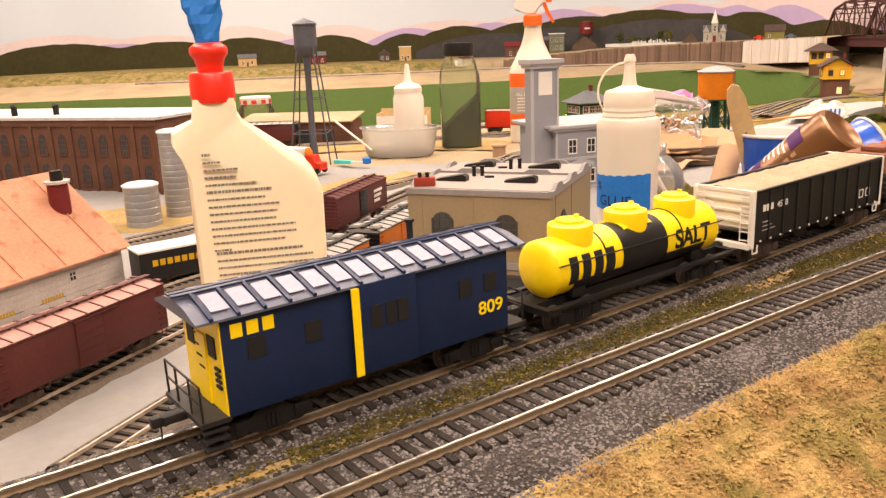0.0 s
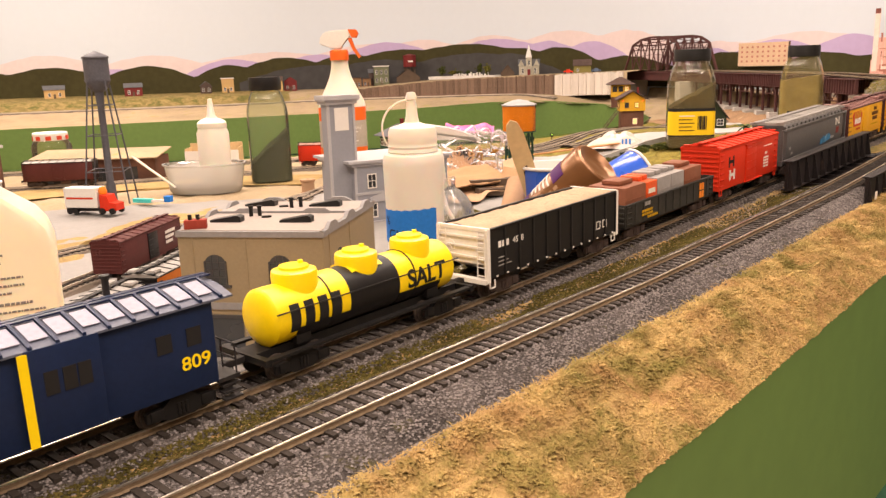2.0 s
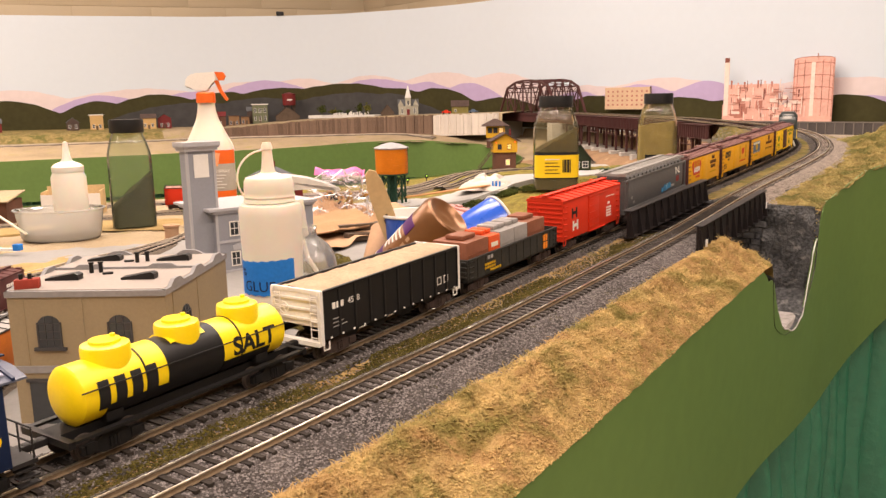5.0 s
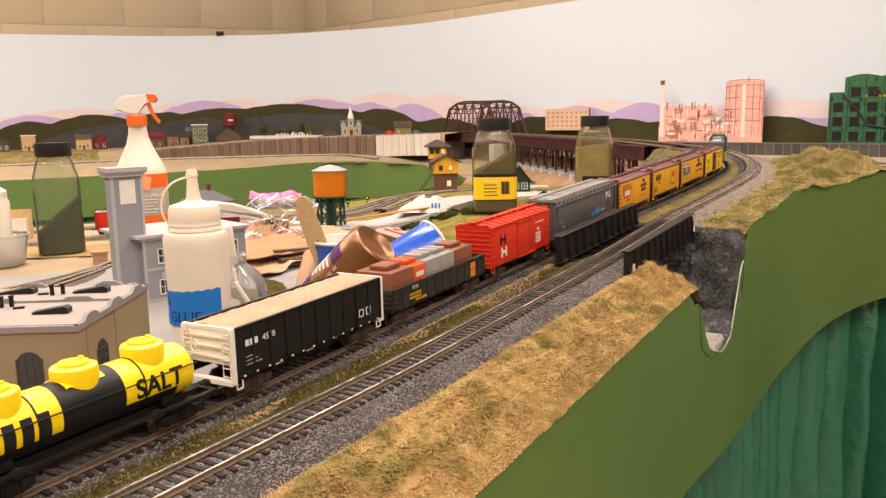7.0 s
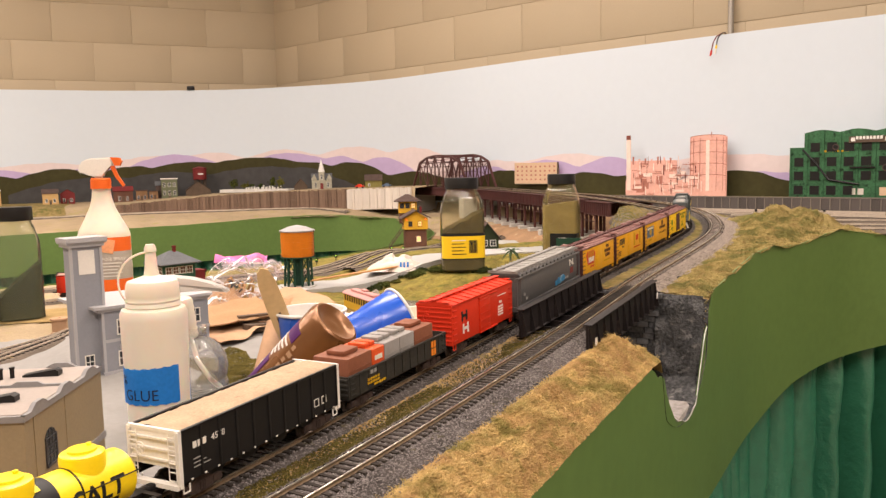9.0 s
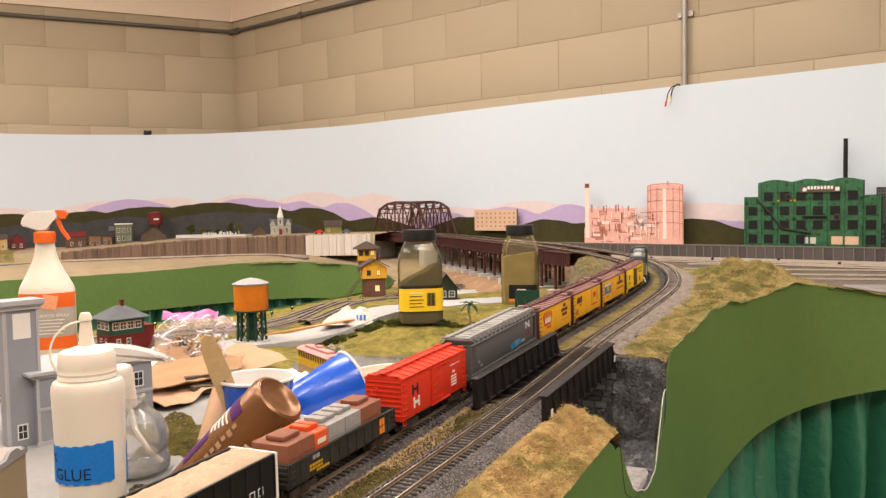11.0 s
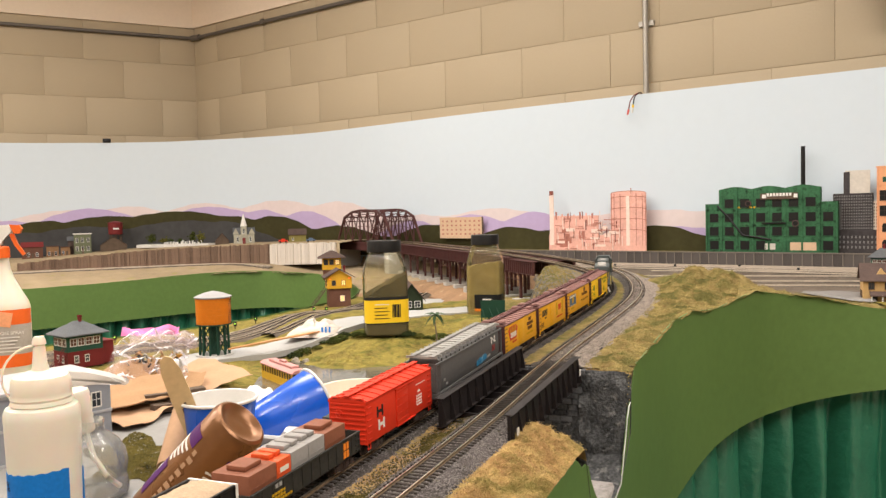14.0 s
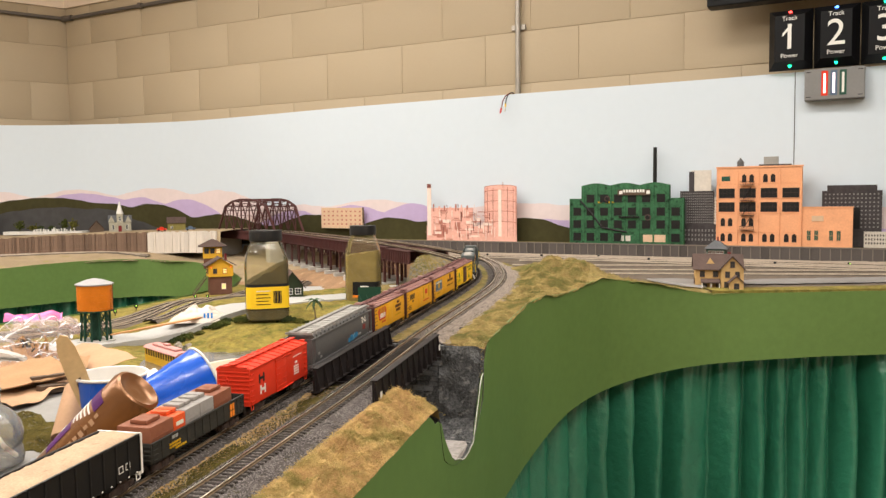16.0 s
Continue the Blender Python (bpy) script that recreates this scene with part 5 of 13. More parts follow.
for sx in (-1, 1):
    bm = bmesh.new()
    box(bm, sx * (hl - 0.0045) - 0.0048, sx * (hl - 0.0045) + 0.0048, -0.0165, 0.0165, 0.0105, 0.0122)
    part("platform", bm, M_BLACKPL, cab)
    bm = bmesh.new()
    for y in (-0.0155, -0.006, 0.006, 0.0155):
        cyl(bm, (sx * (hl - 0.0006), y, 0.0122), (sx * (hl - 0.0006), y, 0.024), 0.0004, seg=6)
    for z in (0.018, 0.024):
        cyl(bm, (sx * (hl - 0.0006), -0.0155, z), (sx * (hl - 0.0006), 0.0155, z), 0.0004, seg=6)
    part("handrail", bm, M_BLACKPL, cab)
    for sy in (-1, 1):
        bm = bmesh.new()
        for k in range(3):
            box(bm, sx * (hl - 0.004) - 0.004, sx * (hl - 0.004) + 0.004, sy * (0.0150 + k * 0.0006) - 0.0018, sy * (0.0150 + k * 0.0006) + 0.0018, 0.0085 - k * 0.0028, 0.0092 - k * 0.0028)
        part("steps", bm, M_BLACKPL, cab)
cyl_bm = bmesh.new()
cyl(cyl_bm, (0.03, 0.008, 0.047), (0.03, 0.008, 0.0555), 0.0013, seg=10)
cyl(cyl_bm, (0.03, 0.008, 0.0555), (0.03, 0.008, 0.0565), 0.002, seg=10)
part("smokestack", cyl_bm, M_BLACKPL, cab)
bm = bmesh.new()
box(bm, -hl + 0.012, hl - 0.012, -0.0035, 0.0035, 0.0075, 0.0112)
part("underframe", bm, M_BLACKPL, cab)
running_gear(cab, hl, 0.024, TRUCK2B)

# two-dome tank car
s0, s1 = 0.130, 0.262
hl = (s1 - s0) / 2
tank = place_car(thing("tank_car", pose(0, 0, 0), "yellow and black model tank car with three domes", "tank car", "cars of the freight train"), s0, s1)
RT, ZT = 0.0128, 0.0248
turn = pose(0, 0, ZT, 0, 90, 0)


def barrel(x0, x1, material, name, label, endcap):
    bm = bmesh.new()
    prof = []
    if endcap < 0:
        prof += [(0, x0 - 0.004), (RT * 0.6, x0 - 0.0032), (RT * 0.9, x0 - 0.0015)]
    prof += [(RT, x0), (RT, x1)]
    if endcap > 0:
        prof += [(RT * 0.9, x1 + 0.0015), (RT * 0.6, x1 + 0.0032), (0, x1 + 0.004)]
    lathe(bm, prof, 48, turn)
    return part(name, bm, material, tank, label)


b1 = barrel(-hl + 0.010, -0.016, C_TANKY, "barrel", "bright yellow tank section", -1)
b2 = barrel(0.016, hl - 0.010, C_TANKY, "barrel", "bright yellow tank section", 1)
barrel(-0.016, 0.016, C_BLACK, "barrel_band", "black middle section", 0)
for x, mtl in ((-0.037, C_TANKY), (0.0, C_TANKY), (0.037, C_TANKY)):
    bm = bmesh.new()
    lathe(bm, [(0.0100, -0.003), (0.0102, 0.0060), (0.0098, 0.0074), (0.0080, 0.0080), (0.0066, 0.0082), (0.0064, 0.0094), (0.0, 0.0098)], 28, pose(x, 0, ZT + RT - 0.003))
    dome = part("dome", bm, mtl, tank, "yellow expansion dome")
    bm = bmesh.new()
    cyl(bm, (x + 0.004, 0, ZT + RT + 0.004), (x + 0.004, 0, ZT + RT + 0.0078), 0.0012, seg=8)
    part("valve", bm, mtl, dome)
for x0_, x1_ in ((-hl + 0.020, -0.016), (0.016, hl - 0.020)):
    bm = bmesh.new()
    rows = []
    for i in range(15):
        a = radians(-21 - 138 * i / 14)
        rows.append([bm.verts.new((x, math.cos(a) * -(RT + e), ZT + math.sin(a) * (RT + e))) for x, e in ((x0_, -0.0004), (x0_, 0.0003), (x1_, 0.0003), (x1_, -0.0004))])
    for p_, q_ in zip(rows[:-1], rows[1:]):
        for i in range(3):
            bm.faces.new((p_[i], q_[i], q_[i + 1], p_[i + 1]))
    part("belly", bm, C_BLACK, tank, "black lower shell")
bm = bmesh.new()
lathe(bm, [(RT + 0.0002, -0.0098), (RT + 0.0008, -0.0094), (RT + 0.0008, 0.0094), (RT + 0.0002, 0.0098)], 40, turn)
bmesh.ops.delete(bm, geom=[v for v in bm.verts if v.co.z < ZT + 0.0045 + 0.55 * abs(v.co.x)], context="VERTS")
part("saddle", bm, C_TANKY, tank, "yellow saddle under the middle dome")
for x in (-0.027, 0.027):
    bm = bmesh.new()
    lathe(bm, [(RT - 0.0003, x - 0.0004), (RT + 0.0004, x - 0.0003), (RT + 0.0004, x + 0.0003), (RT - 0.0003, x + 0.0004)], 48, turn)
    part("strap", bm, C_BLACK, tank)
bm = bmesh.new()
cyl(bm, (-hl + 0.008, -RT - 0.001, ZT + 0.004), (hl - 0.008, -RT - 0.001, ZT + 0.004), 0.00035, seg=6)
part("handrail", bm, C_BLACK, tank)
def wrap(ob, r, z):
    """Bend flat lettering round the -y side of a lying barrel."""
    bm = bmesh.new()
    bm.from_mesh(ob.data)
    for k in range(-8, 9):
        bmesh.ops.bisect_plane(bm, geom=bm.verts[:] + bm.edges[:] + bm.faces[:], plane_co=(0, k * 0.0013, 0), plane_no=(0, 1, 0))
    bm.to_mesh(ob.data)
    bm.free()
    for v in ob.data.vertices:
        x, y, t = v.co
        v.co = (x, -(r + t) * math.cos(y / r), z + (r + t) * math.sin(y / r))
    return ob


for i in range(4):
    bm = bmesh.new()
    box(bm, -0.050 + i * 0.0078, -0.0450 + i * 0.0078, -0.0062, 0.0062, -0.0002, 0.00025)
    wrap(part("name_bar", bm, M_BLACK, tank, smooth=False), RT, ZT)
word = lettering("lettering", "SALT", 0.0125, M_BLACK, tank, pose(0, 0, 0), weight=0.00035)
wrap(word, RT + 0.0001, ZT)
word.matrix_basis = pose(0.0355, 0, 0)
bm = bmesh.new()
box(bm, -hl, hl, -0.006, 0.006, 0.0085, 0.0125)
box(bm, -hl, hl, -0.0165, -0.0135, 0.0110, 0.0122)
box(bm, -hl, hl, 0.0135, 0.0165, 0.0110, 0.0122)
for sx in (-1, 1):
    box(bm, sx * hl - 0.0015, sx * hl + 0.0015, -0.0165, 0.0165, 0.0095, 0.0125)
    box(bm, sx * 0.042 - 0.004, sx * 0.042 + 0.004, -0.010, 0.010, 0.0120, 0.016)
part("underframe", bm, C_BLACK, tank)
running_gear(tank, hl, 0.020, TRUCK2B)

# black hopper with white ends and a sand load
s0, s1 = 0.276, 0.416
hl = (s1 - s0) / 2
hop = place_car(thing("hopper_car", pose(0, 0, 0), "black model hopper car with white ends and sand load", "hopper car", "cars of the freight train"), s0, s1)
ZTOP = 0.0400
bm = bmesh.new()
for sd in (-1, 1):
    box(bm, -hl, hl, sd * 0.0165 - 0.0006, sd * 0.0165 + 0.0006, 0.0125, ZTOP)
part("side_wall", bm, C_BLACK, hop, smooth=False)
bm = bmesh.new()
box(bm, -0.0008, 0.0008, -0.0007, 0.0007, 0.0128, ZTOP - 0.001, bevel=0.0002)
RIB = finish(bm, "side_rib", C_BLACK)
for sd in (-1, 1):
    for k in range(11):
        obj("side_rib", RIB, hop, pose(-hl + 0.001 + (2 * hl - 0.002) * k / 10, sd * 0.0171, 0))
for sd in (-1, 1):
    bm = bmesh.new()
    box(bm, sd * hl - 0.0009, sd * hl + 0.0009, -0.0178, 0.0178, ZTOP - 0.0014, ZTOP + 0.0006)
    part("end_chord", bm, C_WHITE, hop, "white end rim")
for sd in (-1, 1):
    bm = bmesh.new()
    box(bm, -hl + 0.0009, hl - 0.0009, sd * 0.0168 - 0.0010, sd * 0.0168 + 0.0010, ZTOP - 0.0012, ZTOP + 0.0003, bevel=0.0002)
    part("top_chord", bm, C_BLACK, hop)
for sx in (-1, 1):
    bm = bmesh.new()
    box(bm, sx * hl - 0.0006, sx * hl + 0.0006, -0.0172, 0.0172, 0.0205, ZTOP)
    for z in (0.0235, 0.0290, 0.0345):
        bm2 = bmesh.new()
        box(bm2, sx * (hl + 0.0008) - 0.0008, sx * (hl + 0.0008) + 0.0008, -0.0165, 0.0165, z, z + 0.0012)
        part("end_rib", bm2, C_WHITE, hop, smooth=False)
    for y in (-0.0168, 0.0168):
        bm2 = bmesh.new()
        box(bm2, sx * (hl + 0.0004) - 0.0012, sx * (hl + 0.0004) + 0.0012, y - 0.0011, y + 0.0011, 0.0105, ZTOP)
        part("corner_post", bm2, C_WHITE, hop, smooth=False)
    q = [(sx * hl, -0.016, 0.0215), (sx * hl, 0.016, 0.0215), (sx * (hl - 0.017), 0.016, 0.013), (sx * (hl - 0.017), -0.016, 0.013)]
    bm.faces.new([vt(bm, c) for c in q])
    box(bm, sx * hl - 0.003, sx * hl + 0.001, -0.017, 0.017, 0.0100, 0.0125)
    end = part("end_wall", bm, C_WHITE, hop, "white end wall with braces", smooth=False)
    for y in (-0.0135, 0.0135):
        bm = bmesh.new()
        for o in (-0.0025, 0.0025):
            cyl(bm, (sx * (hl + 0.0018), y + o, 0.0135), (sx * (hl + 0.0018), y + o, 0.0385), 0.0003, seg=6)
        for k in range(6):
            cyl(bm, (sx * (hl + 0.0018), y - 0.0025, 0.0145 + k * 0.0045), (sx * (hl + 0.0018), y + 0.0025, 0.0145 + k * 0.0045), 0.0003, seg=6)
        part("ladder", bm, C_WHITE, end)
    for sy in (-1, 1):
        stirrup(hop, sx * (hl - 0.0035), sy * 0.0168, 0.0112, C_WHITE)
brake_wheel(hop, -hl - 0.004, 0.030, C_WHITE)
vs, fs = [], []
nx, ny = 46, 14
for i in range(nx):
    for j in range(ny):
        x, y = -hl + 0.001 + (2 * hl - 0.002) * i / (nx - 1), -0.0158 + 0.0316 * j / (ny - 1)
        e = 1 - abs(y / 0.0158) ** 3
        vs.append((x, y, ZTOP - 0.001 + 0.0018 * e + 0.0006 * float(wob(np.array(x), np.array(y), 380))))
for i in range(nx - 1):
    for j in range(ny - 1):
        fs.append((i * ny + j, (i + 1) * ny + j, (i + 1) * ny + j + 1, i * ny + j + 1))
obj("load", raw("load", vs, fs, C_LOAD, True), hop, None, "tan sand load")
bm = bmesh.new()
for k in range(4):
    x = -0.042 + k * 0.028
    q = [(x - 0.012, 0.0128), (x + 0.012, 0.0128), (x + 0.004, 0.0065), (x - 0.004, 0.0065)]
    prism(bm, q, -0.013, 0.013, pose(0, 0, 0, 90, 0, 0))
part("hopper_bay", bm, C_BLACK, hop)
side_text("4578", -hl + 0.0275, 0.030, 0.0048, C_WHITE, hop, -0.0172, 1.1)
letter_bars("mark_bar", 3, -hl + 0.009, 0.0285, 0.0105, 0.0034, C_WHITE, hop, -0.0172, "white print bars")
for k in range(3):
    plate("data_bar", -hl + 0.009, -hl + 0.009 + 0.006 + 0.003 * k, 0.0225 - k * 0.0022, 0.0230 - k * 0.0022, C_LIGHTGREY, hop, -0.0172)
for x in (hl - 0.026, hl - 0.018):
    bm = bmesh.new()
    for a, b, c, d in ((0, 0.005, 0, 0.0005), (0, 0.005, 0.0045, 0.005), (0, 0.0005, 0, 0.005), (0.0045, 0.005, 0, 0.005)):
        box(bm, x + a, x + b, -0.0174, -0.0170, 0.0185 + c, 0.0185 + d)
    part("stencil_frame", bm, C_WHITE, hop, smooth=False)
for k in range(14):
    plate("reflector", -hl + 0.006 + k * 0.0098, -hl + 0.0072 + k * 0.0098, 0.0128, 0.0137, C_WHITE, hop, -0.0180)
running_gear(hop, hl, 0.018)

# gondola with container load
s0, s1 = 0.431, 0.573
hl = (s1 - s0) / 2
gon = place_car(thing("gondola_car", pose(0, 0, 0), "weathered black model gondola carrying small containers", "gondola car", "cars of the freight train"), s0, s1)
ZG = 0.0268
bm = bmesh.new()
for sd in (-1, 1):
    box(bm, -hl, hl, sd * 0.0165 - 0.0006, sd * 0.0165 + 0.0006, 0.0115, ZG)
    box(bm, -hl, hl, sd * 0.0169 - 0.0010, sd * 0.0169 + 0.0010, ZG - 0.0012, ZG + 0.0002)
    for k in range(13):
        x = -hl + 0.001 + (2 * hl - 0.002) * k / 12
        box(bm, x - 0.0006, x + 0.0006, sd * 0.0171 - 0.0006, sd * 0.0171 + 0.0006, 0.0118, ZG - 0.001)
C_GON = mat("gondola_black", (0.030, 0.028, 0.024), 0.6, var=0.3, scale=500, big=40, bump=0.1, col2=(0.06, 0.05, 0.04), mix2=0.0)
part("side_wall", bm, C_GON, gon, smooth=False)
for sx in (-1, 1):
    bm = bmesh.new()
    box(bm, sx * hl - 0.0007, sx * hl + 0.0007, -0.017, 0.017, 0.0115, ZG)
    part("end_wall", bm, C_GON, gon)
    for z in (0.0135, 0.017, 0.0205, 0.024):
        bm = bmesh.new()
        box(bm, sx * (hl + 0.0008) - 0.0010, sx * (hl + 0.0008) + 0.0010, -0.016, 0.016, z, z + 0.0014, bevel=0.0003)
        part("end_rib", bm, C_GON, gon)
bm = bmesh.new()
box(bm, -hl, hl, -0.016, 0.016, 0.0100, 0.0118)
part("floor_plate", bm, M_BLACKPL, gon)
letter_bars("mark_bar", 2, -hl + 0.026, 0.0225, 0.009, 0.0026, C_LIGHTGREY, gon, -0.0177, "pale print bars")
for k in range(3):
    letter_bars("data_bar", 5, -hl + 0.022 + 0.008 * (k == 2), 0.0182 - k * 0.0025, 0.016, 0.0016, P_OCHRE, gon, -0.0177, "ochre print bars")
for k in range(2):
    letter_bars("emblem_bar", 2, hl - 0.026, 0.0190 - k * 0.0062, 0.0085, 0.0052, P_ORANGE, gon, -0.0177, "orange emblem blocks")
for sx in (-1, 1):
    for sy in (-1, 1):
        rungs(gon, sx * (hl - 0.004), sy * 0.0171, 0.0135, 0.025, 4, 0.005, C_GON)
running_gear(gon, hl, 0.019)
C_CONT = {"brown": mat("container_brown", (0.21, 0.075, 0.04), 0.6, var=0.12, bump=0.1), "orange": mat("container_orange", (0.62, 0.085, 0.02), 0.5, var=0.08, bump=0.05), "grey": mat("container_grey", (0.27, 0.25, 0.235), 0.6, var=0.1, bump=0.1)}
gx = -hl + 0.003
gm = gon.matrix_basis
for kind, w in (("brown", 0.030), ("orange", 0.0165), ("grey", 0.0215), ("grey", 0.0215), ("brown", 0.030)):
    box_root = thing("container", gm @ pose(gx + w / 2, 0, 0.0119), "small %s model container riding in the gondola" % {"brown": "red-brown", "orange": "bright orange", "grey": "weathered grey"}[kind], "container", "containers in the gondola")
    hgt = 0.0262 if kind != "orange" else 0.0255
    bm = bmesh.new()
    box(bm, -w / 2, w / 2, -0.0145, 0.0145, 0, hgt, bevel=0.0004)
    sh = part("shell", bm, C_CONT[kind], box_root)
    for k in range(2 if kind != "brown" else 1):
        lw = w * (0.36 if kind != "brown" else 0.6)
        x = (k - 0.5) * w * 0.46 if kind != "brown" else 0.0
        bm = bmesh.new()
        box(bm, x - lw / 2, x + lw / 2, -0.0075, 0.0075, hgt, hgt + 0.0035, bevel=0.0009)
        part("lid", bm, C_CONT[kind], box_root, "raised roof hatch")
    plate("side_frame", -w / 2 + 0.0015, w / 2 - 0.0015, 0.0165, 0.0172, C_CONT[kind], box_root, -0.0146)
    if kind == "orange":
        bm = bmesh.new()
        box(bm, -0.005, 0.005, -0.01475, -0.0143, 0.0165, 0.0205)
        part("print", bm, P_CREAM, box_root, "pale print bar")
    gx += w + 0.0006

# red box car
car, hl, y = boxcar(0.586, 0.714, "bright red model box car with black and white emblem", C_RED, C_RED, C_RED, door=C_RED)
bm = bmesh.new()
for x0, x1, z0, z1 in ((0, 0.0028, 0, 0.009), (0.0085, 0.0113, 0, 0.009)):
    box(bm, x0 - hl + 0.018, x1 - hl + 0.018, y - 0.0002, y + 0.0003, 0.0285 + z0, 0.0285 + z1)
box(bm, -hl + 0.0195, -hl + 0.0275, y - 0.0002, y + 0.0003, 0.0318, 0.0345)
part("emblem", bm, M_BLACK, car, "black emblem block", smooth=False)
bm = bmesh.new()
for x0, x1 in ((0, 0.0028), (0.0085, 0.0113)):
    box(bm, x0 - hl + 0.020, x1 - hl + 0.020, y - 0.0002, y + 0.0003, 0.0175, 0.0262)
box(bm, -hl + 0.020, -hl + 0.0313, y - 0.0002, y + 0.0003, 0.0205, 0.0232)
part("emblem", bm, C_WHITE, car, "white emblem block", smooth=False)
letter_bars("mark_bar", 2, hl - 0.030, 0.0300, 0.006, 0.0022, C_WHITE, car, y)
for k in range(4):
    letter_bars("data_bar", 4, hl - 0.033, 0.0262 - k * 0.0026, 0.012, 0.0016, C_WHITE, car, y)
plate("data_line", hl - 0.034, hl - 0.014, 0.0372, 0.0379, C_WHITE, car, y)

# grey covered hopper
s0, s1 = 0.727, 0.928
hl = (s1 - s0) / 2
cov = place_car(thing("covered_hopper", pose(0, 0, 0), "dark grey model covered hopper with graffiti on its side", "hopper car", "cars of the freight train"), s0, s1)
bm = bmesh.new()
sec = [(-0.0150, 0.0160), (-0.0172, 0.0215), (-0.0172, 0.0430), (-0.0158, 0.0478), (-0.0115, 0.0500), (0.0115, 0.0500), (0.0158, 0.0478), (0.0172, 0.0430), (0.0172, 0.0215), (0.0150, 0.0160)]
prism(bm, sec, -hl + 0.011, hl - 0.011, pose(0, 0, 0, 90, 0, 90))
part("body", bm, C_GREY, cov)
bm = bmesh.new()
for sd in (-1, 1):
    box(bm, -hl, hl, sd * 0.0172 - 0.0009, sd * 0.0172 + 0.0009, 0.0150, 0.0172)
    box(bm, -hl + 0.001, hl - 0.001, sd * 0.0170 - 0.0011, sd * 0.0170 + 0.0011, 0.0445, 0.0462)
for sx in (-1, 1):
    box(bm, sx * hl - 0.0012, sx * hl + 0.0012, -0.0175, 0.0175, 0.0125, 0.0172)
    for y in (-0.0165, 0.0165):
        box(bm, sx * (hl - 0.001) - 0.0010, sx * (hl - 0.001) + 0.0010, y - 0.0009, y + 0.0009, 0.0150, 0.0462)
    q = [(sx * (hl - 0.011), -0.015, 0.044), (sx * (hl - 0.011), 0.015, 0.044), (sx * (hl - 0.030), 0.015, 0.0145), (sx * (hl - 0.030), -0.015, 0.0145)]
    bm.faces.new([vt(bm, c) for c in q])
part("side_sill", bm, C_GREY, cov, smooth=False)
bm = bmesh.new()
for k in range(4):
    x = -hl + 0.045 + k * (2 * hl - 0.09) / 3
    prism(bm, [(x - 0.017, 0.0165), (x + 0.017, 0.0165), (x + 0.005, 0.0065), (x - 0.005, 0.0065)], -0.0125, 0.0125, pose(0, 0, 0, 90, 0, 0))
part("discharge_bay", bm, C_GREY, cov)
bm = bmesh.new()
for sd in (-1, 1):
    for k in range(4):
        box(bm, -hl + 0.004, hl - 0.004, sd * (0.0090 + 0.0012 * k) - 0.0004, sd * (0.0090 + 0.0012 * k) + 0.0004, 0.0524, 0.0528)
for k in range(18):
    x = -hl + 0.006 + (2 * hl - 0.012) * k / 17
    box(bm, x - 0.0006, x + 0.0006, -0.0165, 0.0165, 0.0500, 0.0524)
part("roof_walk", bm, C_LIGHTGREY, cov, "dusty grey roof walk")
for k in range(5):
    bm = bmesh.new()
    x = -hl + 0.030 + k * (2 * hl - 0.06) / 4
    box(bm, x - 0.016, x + 0.016, -0.006, 0.006, 0.0500, 0.0518, bevel=0.0005)
    part("hatch", bm, C_LIGHTGREY, cov, "pale roof hatch")
bm = bmesh.new()
for sd in (-1, 1):
    for k in range(15):
        x = -hl + 0.016 + (2 * hl - 0.032) * k / 14
        box(bm, x - 0.0006, x + 0.0006, sd * 0.0168 - 0.0008, sd * 0.0168 + 0.0008, 0.0465, 0.0490)
part("carline", bm, C_GREY, cov, smooth=False)
for sx in (-1, 1):
    for y in (-0.012, 0.012):
        bm = bmesh.new()
        for o in (-0.003, 0.003):
            cyl(bm, (sx * hl, y + o, 0.0135), (sx * hl, y + o, 0.0480), 0.0003, seg=6)
        for k in range(8):
            cyl(bm, (sx * hl, y - 0.003, 0.0150 + k * 0.0045), (sx * hl, y + 0.003, 0.0150 + k * 0.0045), 0.0003, seg=6)
        part("ladder", bm, C_GREY, cov)
bm = bmesh.new()
for x0, x1, z0, z1 in ((0, 0.0024, 0, 0.0075), (0.0105, 0.0129, 0, 0.0075), (-0.002, 0.0015, 0.006, 0.0075), (0.011, 0.0155, 0, 0.0015)):
    box(bm, hl - 0.038 + x0, hl - 0.038 + x1, -0.0175, -0.0168, 0.0345 + z0, 0.0345 + z1)
prism(bm, [(0, 0.0075), (0.0024, 0.0075), (0.0129, 0), (0.0105, 0)], 0.0168, 0.0175, Matrix.Translation((hl - 0.038, 0, 0.0345)) @ pose(0, 0, 0, 90, 0, 0))
part("emblem", bm, C_WHITE, cov, "white emblem block", smooth=False)
letter_bars("emblem_red", 2, hl - 0.036, 0.0255, 0.011, 0.0065, mat("print_dull_red", (0.22, 0.03, 0.025), 0.6, bump=0), cov, -0.0173, "dull red emblem blocks", 0.2)
bm = bmesh.new()
rg = random.Random(4)
for k in range(9):
    a = hl - 0.088 + k * 0.0036
    prism(bm, [(0, 0), (0.0042, rg.uniform(-0.001, 0.001)), (0.0046, 0.005 + rg.uniform(0, 0.003)), (0.0004, 0.0045 + rg.uniform(0, 0.002))], 0.0, 0.0003, Matrix.Translation((a, -0.0172, 0.0195 + 0.0002 * k)) @ pose(0, 0, 0, 90, 0, 0))
part("graffiti", bm, mat("graffiti_blue", (0.03, 0.16, 0.30), 0.5, var=0.6, scale=300, bump=0, col2=(0.4, 0.6, 0.7), mix2=0.2), cov, "blue spray-painted graffiti", smooth=False)
